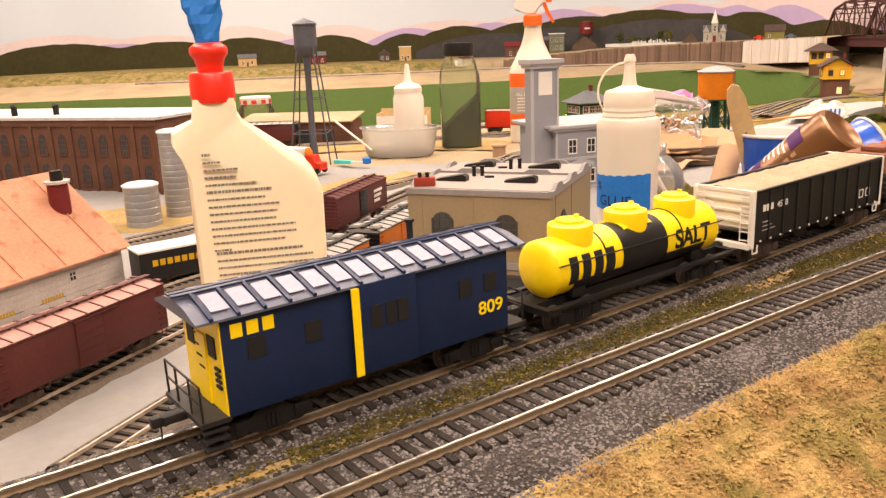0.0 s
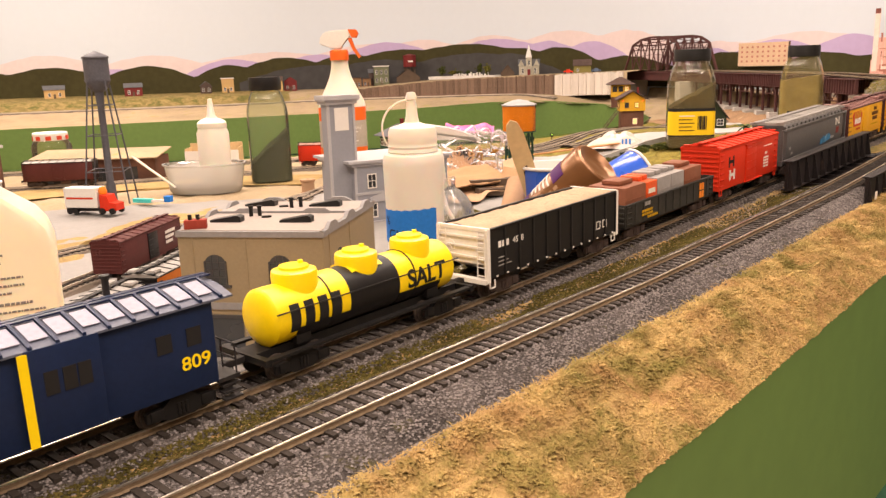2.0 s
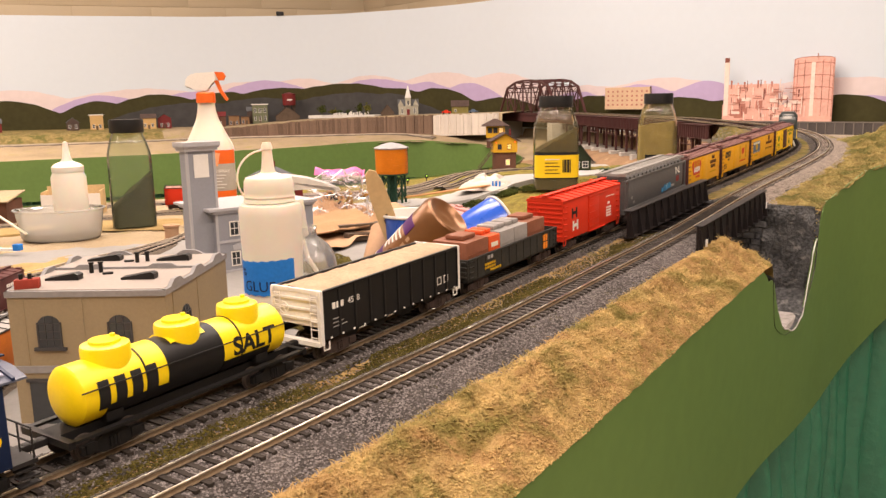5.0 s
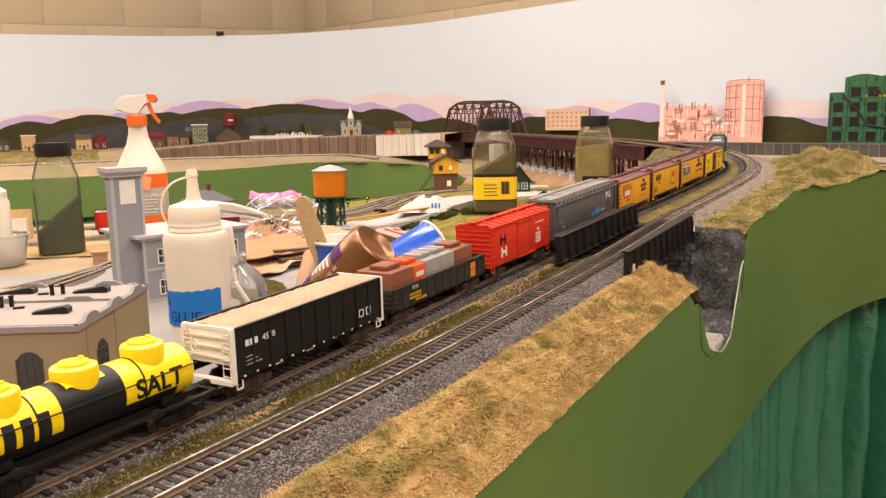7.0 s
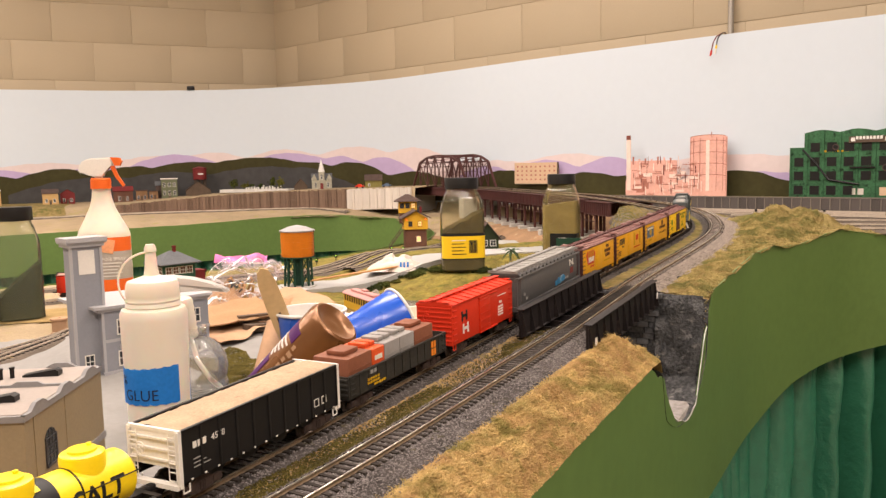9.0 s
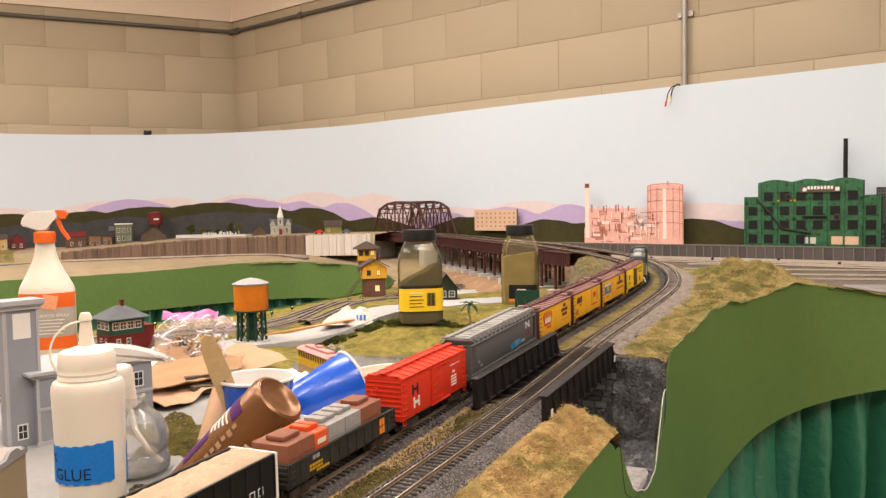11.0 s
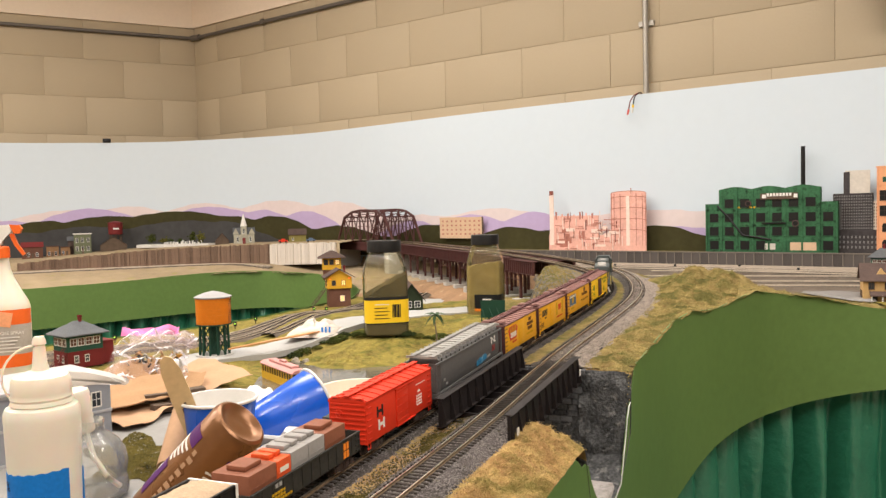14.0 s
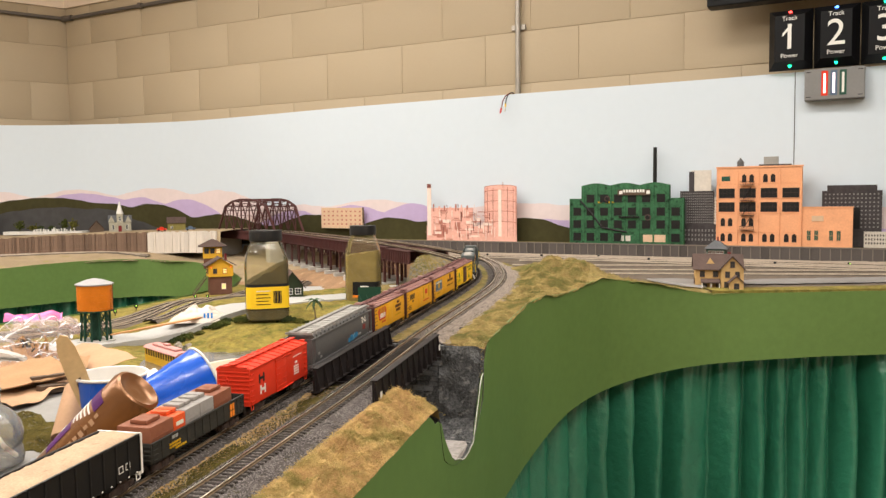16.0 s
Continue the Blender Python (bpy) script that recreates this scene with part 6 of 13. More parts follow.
for x, n, z in ((hl - 0.055, 5, 0.0215), (-hl + 0.018, 2, 0.0255), (-hl + 0.024, 2, 0.0205)):
    letter_bars("data_bar", n, x, z, 0.0026 * n, 0.0026, C_LIGHTGREY, cov, -0.0173)
running_gear(cov, hl, 0.022)

# four yellow reefers and box car
car, hl, y = boxcar(0.943, 1.071, "yellow model refrigerator car with red striped sign", Y_ORANGE, C_BROWN, C_ROOF, reefer=True)
bm = bmesh.new()
prism(bm, [(0, 0.013), (0.005, 0.0175), (0.030, 0.0175), (0.035, 0.013), (0.030, 0.0005), (0.006, 0.0005)], 0, 0.0003, Matrix.Translation((-hl + 0.013, y, 0.0235)) @ pose(0, 0, 0, 90, 0, 0))
sg = part("sign", bm, P_RED, car, "red striped product sign", smooth=False)
for k in range(4):
    bm = bmesh.new()
    prism(bm, [(0, 0), (0.0028, 0), (0.0045, 0.0075), (0.0017, 0.0075)], 0, 0.0005, Matrix.Translation((-hl + 0.019 + k * 0.0062, y, 0.0330)) @ pose(0, 0, 0, 90, 0, 0))
    part("stripe", bm, P_OCHRE, sg, "ochre stripe", smooth=False)
letter_bars("name_bar", 5, -hl + 0.021, 0.0268, 0.022, 0.0062, C_WHITE, sg, y - 0.0003, "white name bars", 0.15)
letter_bars("script_bars", 6, -hl + 0.028, 0.0195, 0.016, 0.0024, P_RED, car, y, "red script bars", 0.4)
for k, (n, w) in enumerate(((5, 0.012), (12, 0.026), (9, 0.020))):
    letter_bars("name_bar", n, hl - 0.032 - w / 2 + 0.004, 0.0365 - k * 0.0058, w, 0.0042, P_BROWN, car, y, "brown name bars")
letter_bars("data_bar", 14, hl - 0.042, 0.0195, 0.026, 0.0015, P_OCHRE, car, y)
car, hl, y = boxcar(1.083, 1.211, "weathered yellow-orange model refrigerator car with dark script", Y_ORANGE, C_BROWN, C_ROOF, reefer=True)
letter_bars("script_bars", 5, -hl + 0.014, 0.0305, 0.024, 0.0085, M_BLACK, car, y, "black script bars", 0.25)
letter_bars("word_bars", 4, -hl + 0.026, 0.0262, 0.008, 0.0022, M_BLACK, car, y)
for k in range(3):
    letter_bars("data_bar", 6, -hl + 0.009, 0.0208 - k * 0.0024, 0.013, 0.0014, P_BROWN, car, y)
bm = bmesh.new()
prism(bm, [(0, 0.008), (0.013, 0.0085), (0.0115, 0.0005), (0.0015, 0)], 0, 0.0003, Matrix.Translation((hl - 0.037, y, 0.0285)) @ pose(0, 0, 0, 90, 0, 0))
part("sign", bm, P_RED, car, "small red sign", smooth=False)
for x in (hl - 0.047, hl - 0.0195):
    plate("scroll", x, x + 0.006, 0.0225, 0.0405, P_OCHRE, car, y, "faded ochre scroll")
letter_bars("data_bar", 16, hl - 0.046, 0.0185, 0.030, 0.0018, P_RED, car, y)
car, hl, y = boxcar(1.223, 1.351, "yellow model refrigerator car with a blue-grey panel", Y_ORANGE, C_BROWN, C_ROOF, reefer=True)
pn = plate("panel", -hl + 0.012, -hl + 0.048, 0.0225, 0.0395, P_BLUE, car, y, "blue-grey advertising panel")
for z0, z1 in ((0.0233, 0.0236), (0.0384, 0.0387)):
    plate("panel_line", -hl + 0.0128, -hl + 0.0472, z0, z1, P_CREAM, pn, y - 0.0002)
bm = bmesh.new()
lathe(bm, [(0.0, 0), (0.0050, 0), (0.0050, 0.0003), (0, 0.0003)], 20, pose(-hl + 0.030, y - 0.0002, 0.0310, 90, 0, 0))
part("medallion", bm, P_OCHRE, pn, "round faded medallion", smooth=False)
letter_bars("panel_bars", 12, -hl + 0.014, 0.0352, 0.032, 0.0026, P_CREAM, pn, y - 0.0002)
bm = bmesh.new()
lathe(bm, [(0.0, 0), (0.0046, 0), (0.0046, 0.0003), (0, 0.0003)], 20, pose(hl - 0.030, y, 0.0385, 90, 0, 0))
part("medallion", bm, P_BROWN, car, "round brown medallion", smooth=False)
letter_bars("name_bar", 13, hl - 0.046, 0.0298, 0.034, 0.0040, P_BROWN, car, y, "brown name bars")
side_text("BUTTER EGGS POULTRY", hl - 0.029, 0.0232, 0.0036, P_BROWN, car, y, 1.0)
letter_bars("number_bars", 8, -hl + 0.020, 0.0172, 0.017, 0.0026, P_OCHRE, car, y)
car, hl, y = boxcar(1.363, 1.491, "bright yellow model box car with brown door and roof", Y_BRIGHT, C_BROWN, C_ROOF, door=C_BROWN)
side_text("MID-CENTRAL", hl - 0.024, 0.0375, 0.0052, P_GREEN, car, y, 1.15, 0.00008)
side_text("REGION", hl - 0.024, 0.0318, 0.0052, P_GREEN, car, y, 1.15, 0.00008)
side_text("MCR", -hl + 0.022, 0.0205, 0.0058, P_GREEN, car, y, 1.1, 0.0001)
bm = bmesh.new()
lathe(bm, [(0, 0), (0.0052, 0), (0.0052, 0.0003), (0, 0.0003)], 7, pose(-hl + 0.022, y, 0.0305, 90, 20, 0))
part("emblem", bm, P_GREEN, car, "green emblem block", smooth=False)
bm = bmesh.new()
lathe(bm, [(0.0048, 0), (0.0056, 0), (0.0056, 0.0003), (0.0048, 0.0003), (0.0048, 0)], 24, pose(-hl + 0.042, y, 0.0325, 90, 0, 0))
part("ring", bm, P_OCHRE, car, "faint ochre ring", smooth=False)
bm = bmesh.new()
prism(bm, [(-0.004, 0), (0.004, 0), (0.003, 0.004), (0.0012, 0.005), (0.0015, 0.009), (-0.0015, 0.009), (-0.0012, 0.005), (-0.003, 0.004)], 0, 0.0003, Matrix.Translation((hl - 0.030, y, 0.0165)) @ pose(0, 0, 0, 90, 0, 0))
part("emblem", bm, P_GREEN, car, "small green emblem block", smooth=False)
for x in (-hl + 0.016, -hl + 0.023, hl - 0.020):
    letter_bars("data_bar", 3, x, 0.0158, 0.006, 0.0012, P_OCHRE, car, y)

# diesel locomotive
s0, s1 = 1.505, 1.747
hl = (s1 - s0) / 2
eng = place_car(thing("diesel_locomotive", pose(0, 0, 0), "grey model diesel locomotive with red and yellow stripes", "locomotive"), s0, s1)
bm = bmesh.new()
box(bm, -hl, hl, -0.0175, 0.0175, 0.0165, 0.0195)
box(bm, -hl + 0.022, hl - 0.022, -0.0172, 0.0172, 0.0140, 0.0165)
part("frame", bm, C_SLATE, eng, smooth=False)
bm = bmesh.new()
box(bm, -hl + 0.014, hl - 0.060, -0.0108, 0.0108, 0.0195, 0.0500, bevel=0.0012)
hood = part("long_hood", bm, C_SLATE, eng)
bm = bmesh.new()
box(bm, -hl + 0.0145, -hl + 0.078, -0.0135, 0.0135, 0.0405, 0.0515, bevel=0.001)
part("radiator", bm, C_SLATE, hood)
for k in range(3):
    bm = bmesh.new()
    lathe(bm, [(0.0085, 0), (0.0085, 0.0016), (0.0078, 0.0022), (0.0, 0.0022)], 24, pose(-hl + 0.028 + k * 0.019, 0, 0.0512))
    part("fan", bm, C_LIGHTGREY, hood, "grey roof fan")
for k in range(2):
    bm = bmesh.new()
    lathe(bm, [(0.0065, 0), (0.0065, 0.0014), (0.006, 0.002), (0.0, 0.002)], 24, pose(0.010 + k * 0.016, 0, 0.0498))
    part("fan", bm, C_LIGHTGREY, hood, "grey roof fan")
bm = bmesh.new()
box(bm, -0.030, -0.004, -0.0095, 0.0095, 0.0498, 0.0528, bevel=0.0006)
part("exhaust_housing", bm, C_SLATE, hood)
bm = bmesh.new()
prism(bm, [(-0.0170, 0.0195), (0.0170, 0.0195), (0.0170, 0.0455), (0.0115, 0.0530), (-0.0115, 0.0530), (-0.0170, 0.0455)], hl - 0.060, hl - 0.038, pose(0, 0, 0, 90, 0, 90))
cabin = part("cab", bm, C_SLATE, eng)
for x in (hl - 0.0545, hl - 0.0445):
    plate("window", x - 0.0036, x + 0.0036, 0.0375, 0.0445, M_BLACK, cabin, -0.0172, "dark cab window")
for yy in (-0.008, 0.008):
    bm = bmesh.new()
    box(bm, hl - 0.0382, hl - 0.0376, yy - 0.0045, yy + 0.0045, 0.0410, 0.0470)
    part("windscreen", bm, M_BLACK, cabin)
bm = bmesh.new()
box(bm, hl - 0.038, hl - 0.012, -0.0095, 0.0095, 0.0195, 0.0390, bevel=0.0015)
part("short_hood", bm, C_SLATE, eng)
bm = bmesh.new()
prism(bm, [(0, 0.0105), (0.012, 0.0172), (0.030, 0.0172), (0.062, 0.0135), (0.082, 0.0135), (0.082, 0.0165), (0.055, 0.0190), (0.020, 0.0205)], 0, 0.0004, Matrix.Translation((-0.045, -0.0108, 0.0195)) @ pose(0, 0, 0, 90, 0, 0))
part("stripe_red", bm, mat("stripe_red", (0.30, 0.02, 0.02), 0.5, bump=0.03), eng, "red side stripe", smooth=False)
bm = bmesh.new()
prism(bm, [(0, 0.003), (0.060, 0.004), (0.085, 0.0085), (0.135, 0.0105), (0.135, 0.0118), (0.085, 0.0110), (0.062, 0.0085), (0.004, 0.0070)], 0, 0.0005, Matrix.Translation((-0.060, -0.0108, 0.0195)) @ pose(0, 0, 0, 90, 0, 0))
st = part("stripe_yellow", bm, C_TANKY, eng, "yellow side stripe", smooth=False)
letter_bars("stripe_bars", 17, -0.056, 0.0235, 0.050, 0.0022, M_BLACK, eng, -0.0114)
pl = plate("emblem", 0.016, 0.029, 0.0285, 0.0395, P_RED, eng, -0.0113, "red emblem plate with white border")
letter_bars("emblem_bar", 4, 0.0175, 0.0335, 0.010, 0.0032, C_WHITE, pl, -0.0116)
letter_bars("mark_bar", 3, hl - 0.0555, 0.0312, 0.009, 0.0032, C_WHITE, eng, -0.0171)
side_text("8123", hl - 0.050, 0.0255, 0.0058, C_WHITE, eng, -0.0171, 1.15, 0.0001)
for sd in (-1, 1):
    bm = bmesh.new()
    for k in range(10):
        x = -hl + 0.012 + k * (2 * hl - 0.072) / 9
        cyl(bm, (x, sd * 0.0172, 0.0195), (x, sd * 0.0172, 0.0312), 0.00035, seg=5)
    cyl(bm, (-hl + 0.012, sd * 0.0172, 0.0312), (hl - 0.060, sd * 0.0172, 0.0312), 0.00035, seg=5)
    part("handrail", bm, C_SLATE, eng)
    for sx in (-1, 1):
        bm = bmesh.new()
        tube(bm, [(sx * (hl - 0.001), sd * 0.0168, 0.0165), (sx * (hl - 0.001), sd * 0.0168, 0.034), (sx * (hl - 0.006), sd * 0.0168, 0.0345)], 0.0005, 6)
        part("grab_iron", bm, C_TANKY, eng, "yellow corner grab iron")
for sx in (-1, 1):
    bm = bmesh.new()
    box(bm, sx * hl - 0.0012, sx * hl + 0.0012, -0.0172, 0.0172, 0.0050, 0.0195)
    pil = part("pilot", bm, M_BLACKPL, eng, smooth=False)
    for k in range(4):
        bm = bmesh.new()
        y0 = -0.0165 + k * 0.0085
        prism(bm, [(y0, 0.006), (y0 + 0.003, 0.006), (y0 + 0.0065, 0.016), (y0 + 0.0035, 0.016)], sx * hl + sx * 0.0012 - 0.0002, sx * hl + sx * 0.0012 + 0.0002, pose(0, 0, 0, 90, 0, 90))
        part("hazard_stripe", bm, C_WHITE, pil, "white hazard stripe", smooth=False)
bm = bmesh.new()
box(bm, -0.038, 0.038, -0.0145, 0.0145, 0.0045, 0.0145, bevel=0.002)
part("fuel_tank", bm, M_BLACKPL, eng)
running_gear(eng, hl, 0.046, axles=3)

# ---- things between the track and the pond ----
PL_MILK = mat("milky_plastic", (0.74, 0.68, 0.57), 0.35, var=0.03, scale=40, big=15, bump=0.02, sub=0.3)
PL_GLUE = mat("white_glue_bottle", (0.71, 0.66, 0.57), 0.35, var=0.03, scale=40, big=15, bump=0.02, sub=0.3)
PL_CLEAR = clear("clear_plastic", (0.93, 0.94, 0.93), 0.06, 1.4, 0.10, (0.85, 0.88, 0.88))
PL_JAR = clear("jar_plastic", (0.93, 0.92, 0.84), 0.06, 1.35, 0.09, (0.62, 0.54, 0.32))
PL_JAR_GREEN = clear("jar_plastic_greenish", (0.86, 0.90, 0.80), 0.08, 1.35, 0.10, (0.50, 0.52, 0.38))
TAPE = mat("blue_tape", (0.010, 0.165, 0.54), 0.6, var=0.12, scale=300, big=30, bump=0.25)
INK = mat("marker_ink", (0.012, 0.012, 0.025), 0.6, var=0.1, bump=0)
GREYKIT = mat("grey_plastic_kit", (0.27, 0.275, 0.30), 0.5, var=0.06, scale=300, big=30, bump=0.06)
LTGREY = mat("pale_grey_trim", (0.40, 0.39, 0.40), 0.5, var=0.05, bump=0.05)
TANWALL = mat("tan_wall", (0.265, 0.208, 0.128), 0.65, var=0.08, scale=400, big=20, bump=0.12)
DARKWIN = mat("dark_window", (0.035, 0.038, 0.042), 0.25, var=0.1, bump=0)
ROOFWHITE = mat("roof_pale", (0.33, 0.285, 0.255), 0.8, var=0.06, scale=300, big=20, bump=0.1)
OR_LABEL = mat("label_orange", (0.80, 0.14, 0.02), 0.45, var=0.05, bump=0.02)
PAPER = mat("white_paper", (0.72, 0.685, 0.64), 0.9, var=0.04, scale=80, big=15, bump=0.15)
CARD = mat("corrugated_card", (0.34, 0.205, 0.11), 0.85, var=0.1, scale=300, big=20, bump=0.2)
WOODSTICK = mat("pale_wood", (0.56, 0.40, 0.21), 0.7, var=0.12, scale=150, big=40, bump=0.1)
WOODDARK = mat("dark_wood", (0.10, 0.07, 0.05), 0.7, var=0.25, scale=200, big=40, bump=0.2)
BRONZE = mat("bronze_plastic", (0.205, 0.092, 0.036), 0.30, 0.45, var=0.06, scale=200, big=20, bump=0.03)
PURPLE = mat("label_purple", (0.075, 0.012, 0.11), 0.5, var=0.1, bump=0)
CUPBLUE = mat("cup_blue", (0.006, 0.085, 0.52), 0.28, var=0.05, scale=60, big=10, bump=0.02, coat=0.3)
CUPWHITE = mat("cup_white", (0.68, 0.66, 0.63), 0.4, var=0.03, bump=0.02)
KRAFT = mat("kraft_paper", (0.43, 0.265, 0.16), 0.85, var=0.08, scale=200, big=20, bump=0.15)
LBL_Y = mat("label_yellow", (0.86, 0.56, 0.02), 0.45, var=0.03, bump=0.0)
JAROLIVE = mat("turf_in_jar", (0.12, 0.095, 0.042), 0.9, var=0.3, scale=500, big=30, bump=0.3)
JAROLIVE2 = mat("turf_in_jar_light", (0.46, 0.35, 0.12), 0.9, var=0.3, scale=500, big=30, bump=0.3)
JARGREEN = mat("dark_turf_in_jar", (0.038, 0.045, 0.020), 0.9, var=0.3, scale=500, big=30, bump=0.3)


def lathe_part(name, prof, material, parent, label="", seg=32, m=None, **kw):
    bm = bmesh.new()
    lathe(bm, prof, seg, m, **kw)
    return part(name, bm, material, parent, label)


def sheet(name, w, d, fold, material, parent, label="", n=16, lift=0.01, seed=0, m=None, thick=0.0006, trim=None):
    """A crumpled sheet of paper or card with thickness."""
    rg = np.random.default_rng(seed)
    gx_, gy_ = np.meshgrid(np.linspace(-w / 2, w / 2, n), np.linspace(-d / 2, d / 2, n), indexing="ij")
    z = np.zeros_like(gx_)
    q = 1.0 / max(w, d)
    for k, amp in ((1.6, 1.0), (3.6, 0.5), (8.0, 0.22)):
        z += np.vectorize(lambda x, y: amp * abs(noise.noise(Vector((x * k * q + seed * 3.7, y * k * q - seed * 1.9, k)))))(gx_, gy_)
    z -= z.min()
    z = z * lift / max(z.max(), 1e-6)
    ex, ey = gx_ * (1 + 0.06 * np.sin(gy_ * 70 + seed)), gy_ * (1 + 0.06 * np.sin(gx_ * 60 + seed * 2))
    bm = bmesh.new()
    top = [[bm.verts.new((ex[i, j], ey[i, j], z[i, j] + thick)) for j in range(n)] for i in range(n)]
    bot = [[bm.verts.new((ex[i, j], ey[i, j], z[i, j])) for j in range(n)] for i in range(n)]
    for i in range(n - 1):
        for j in range(n - 1):
            bm.faces.new((top[i][j], top[i + 1][j], top[i + 1][j + 1], top[i][j + 1]))
            bm.faces.new((bot[i][j], bot[i][j + 1], bot[i + 1][j + 1], bot[i + 1][j]))
    for i in range(n - 1):
        for g in (0, n - 1):
            bm.faces.new((top[i][g], top[i + 1][g], bot[i + 1][g], bot[i][g]))
            bm.faces.new((top[g][i], top[g][i + 1], bot[g][i + 1], bot[g][i]))
    me = finish(bm, name, material)
    return obj(name, me, parent, m, label)


def crumple(name, rx, ry, h, material, parent, seed, n=18):
    """A scrunched paper mound: a thin dome with sharp creases and a ragged hem."""
    bm = bmesh.new()
    rings = []
    for i in range(n + 1):
        f = i / n
        ring = []
        for j in range(n * 2):
            a = math.tau * j / (n * 2)
            c, s = math.cos(a), math.sin(a)
            e = 1 + 0.28 * noise.noise(Vector((c * 1.6 + seed, s * 1.6, 0.5)))
            k = abs(noise.noise(Vector((c * f * 2.2 + seed, s * f * 2.2, 2.0)))) * 1.1 + abs(noise.noise(Vector((c * f * 5 - seed, s * f * 5, 6.0)))) * 0.5
            z = h * max(0.03, (1 - f ** 2.2) * 0.75 + 0.35 * k - 0.12) * (1 - 0.85 * f ** 6)
            ring.append(bm.verts.new((rx * f * e * c + 0.004 * k, ry * f * e * s, max(0.0006, z))))
        rings.append(ring)
    for a, b in zip(rings[:-1], rings[1:]):
        for j in range(n * 2):
            q = (j + 1) % (n * 2)
            bm.faces.new((a[j], a[q], b[q], b[j]))
    bmesh.ops.remove_doubles(bm, verts=rings[0], dist=0.0015)
    me = finish(bm, name, material)
    me.set_sharp_from_angle(angle=radians(22))
    return obj(name, me, parent)


def wrap_up(ob, r, z):
    """Bend flat lettering round the -y side of a standing bottle."""
    for v in ob.data.vertices:
        x, y, t = v.co
        v.co = ((r + t) * math.sin(x / r), -(r + t) * math.cos(x / r), z + y)
    return ob


def band(name, r, z0, z1, a0, a1, material, parent, label="", n=24, skew=0.0, power=2.0, sx=1.0, sy=1.0, thick=0.0004):
    """Part of a label round a bottle, between two angles (0 faces -y)."""
    bm = bmesh.new()
    rows = []
    for i in range(n + 1):
        a = radians(a0 + (a1 - a0) * i / n) - math.pi / 2
        c, s = math.cos(a), math.sin(a)
        k = 1 / (abs(c) ** power + abs(s) ** power) ** (1 / power)
        e = skew * math.sin(i * 1.9) * 0.0006
        rows.append([bm.verts.new((c * k * q * sx, s * k * q * sy, z)) for q, z in ((r, z0 + e), (r + thick, z0 + e), (r + thick, z1 - e + skew * 0.003 * i / n), (r, z1 - e + skew * 0.003 * i / n))])
    for a, b in zip(rows[:-1], rows[1:]):
        for i in range(4):
            bm.faces.new((a[i], b[i], b[(i + 1) % 4], a[(i + 1) % 4]))
    bm.faces.new(rows[0])
    bm.faces.new(rows[-1][::-1])
    return part(name, bm, material, parent, label)


FACE = -12.0

TABLE = 1.1232

# glue bottle
glue = thing("glue_bottle", pose(0.1605, 0.668, TABLE, 0, 0, FACE), "milky white squeeze bottle with blue tape label", "glue bottle")
lathe_part("bottle_body", [(0, 0), (0.0262, 0), (0.0285, 0.0025), (0.0292, 0.006), (0.0300, 0.050), (0.0312, 0.095), (0.0316, 0.108), (0.0314, 0.1140), (0.0296, 0.1180), (0.0240, 0.1205), (0.0215, 0.1210), (0, 0.1210)], PL_GLUE, glue, seg=44)
capg = lathe_part("cap", [(0.0240, 0.1190), (0.0262, 0.1210), (0.0250, 0.1245), (0.0258, 0.1265), (0.0248, 0.1290), (0.0252, 0.1310), (0.0246, 0.1410), (0.0228, 0.1450), (0.0140, 0.1475), (0.0075, 0.1500), (0.0062, 0.1560), (0.0048, 0.1725), (0.0060, 0.1730), (0.0056, 0.1760), (0.0040, 0.1800), (0.0, 0.1800)], PL_MILK, glue, "milky ribbed spout cap", seg=40)
tp = band("tape", 0.0304, 0.0290, 0.0625, -82, 48, TAPE, glue, "blue painter's tape with marker writing", skew=1.0)
wrap_up(lettering("writing", "GLUE", 0.0150, INK, glue, pose(0, 0, 0), weight=-0.0001, stretch=1.0), 0.0311, 0.0380).matrix_basis = pose(0, 0, 0, 0, 0, -24)
wrap_up(lettering("writing", "%", 0.012, INK, glue, pose(0, 0, 0), weight=-0.0001), 0.0311, 0.0520).matrix_basis = pose(0, 0, 0, 0, 0, -60)
bm = bmesh.new()
arc = [(-0.002 - 0.0285 * math.sin(radians(a)), -0.003, 0.1440 + 0.0285 * math.cos(radians(a))) for a in range(-4, 165, 12)]
tube(bm, arc, 0.0010, 8)
part("tether", bm, PL_MILK, capg, "thin plastic cap tether")
bm = bmesh.new()
prism(bm, [(-0.028, -0.009), (-0.031, -0.001), (-0.028, 0.006), (-0.018, 0.009), (0.006, 0.008), (0.028, 0.003), (0.046, -0.005), (0.060, -0.013), (0.063, -0.017), (0.052, -0.016), (0.034, -0.013), (0.010, -0.014)], -0.012, 0.012, pose(0.008, 0.024, 0.1395, 90, 0, 4) @ Matrix.Diagonal((1, 0.72, 1, 1)))
bmesh.ops.bevel(bm, geom=list(bm.edges), offset=0.0035, segments=2, affect="EDGES")
part("snap_lid", bm, clear("milky_lid", (0.93, 0.90, 0.86), 0.3, 1.3, 0.62, (0.80, 0.76, 0.72)), glue, "translucent milky flip lid")

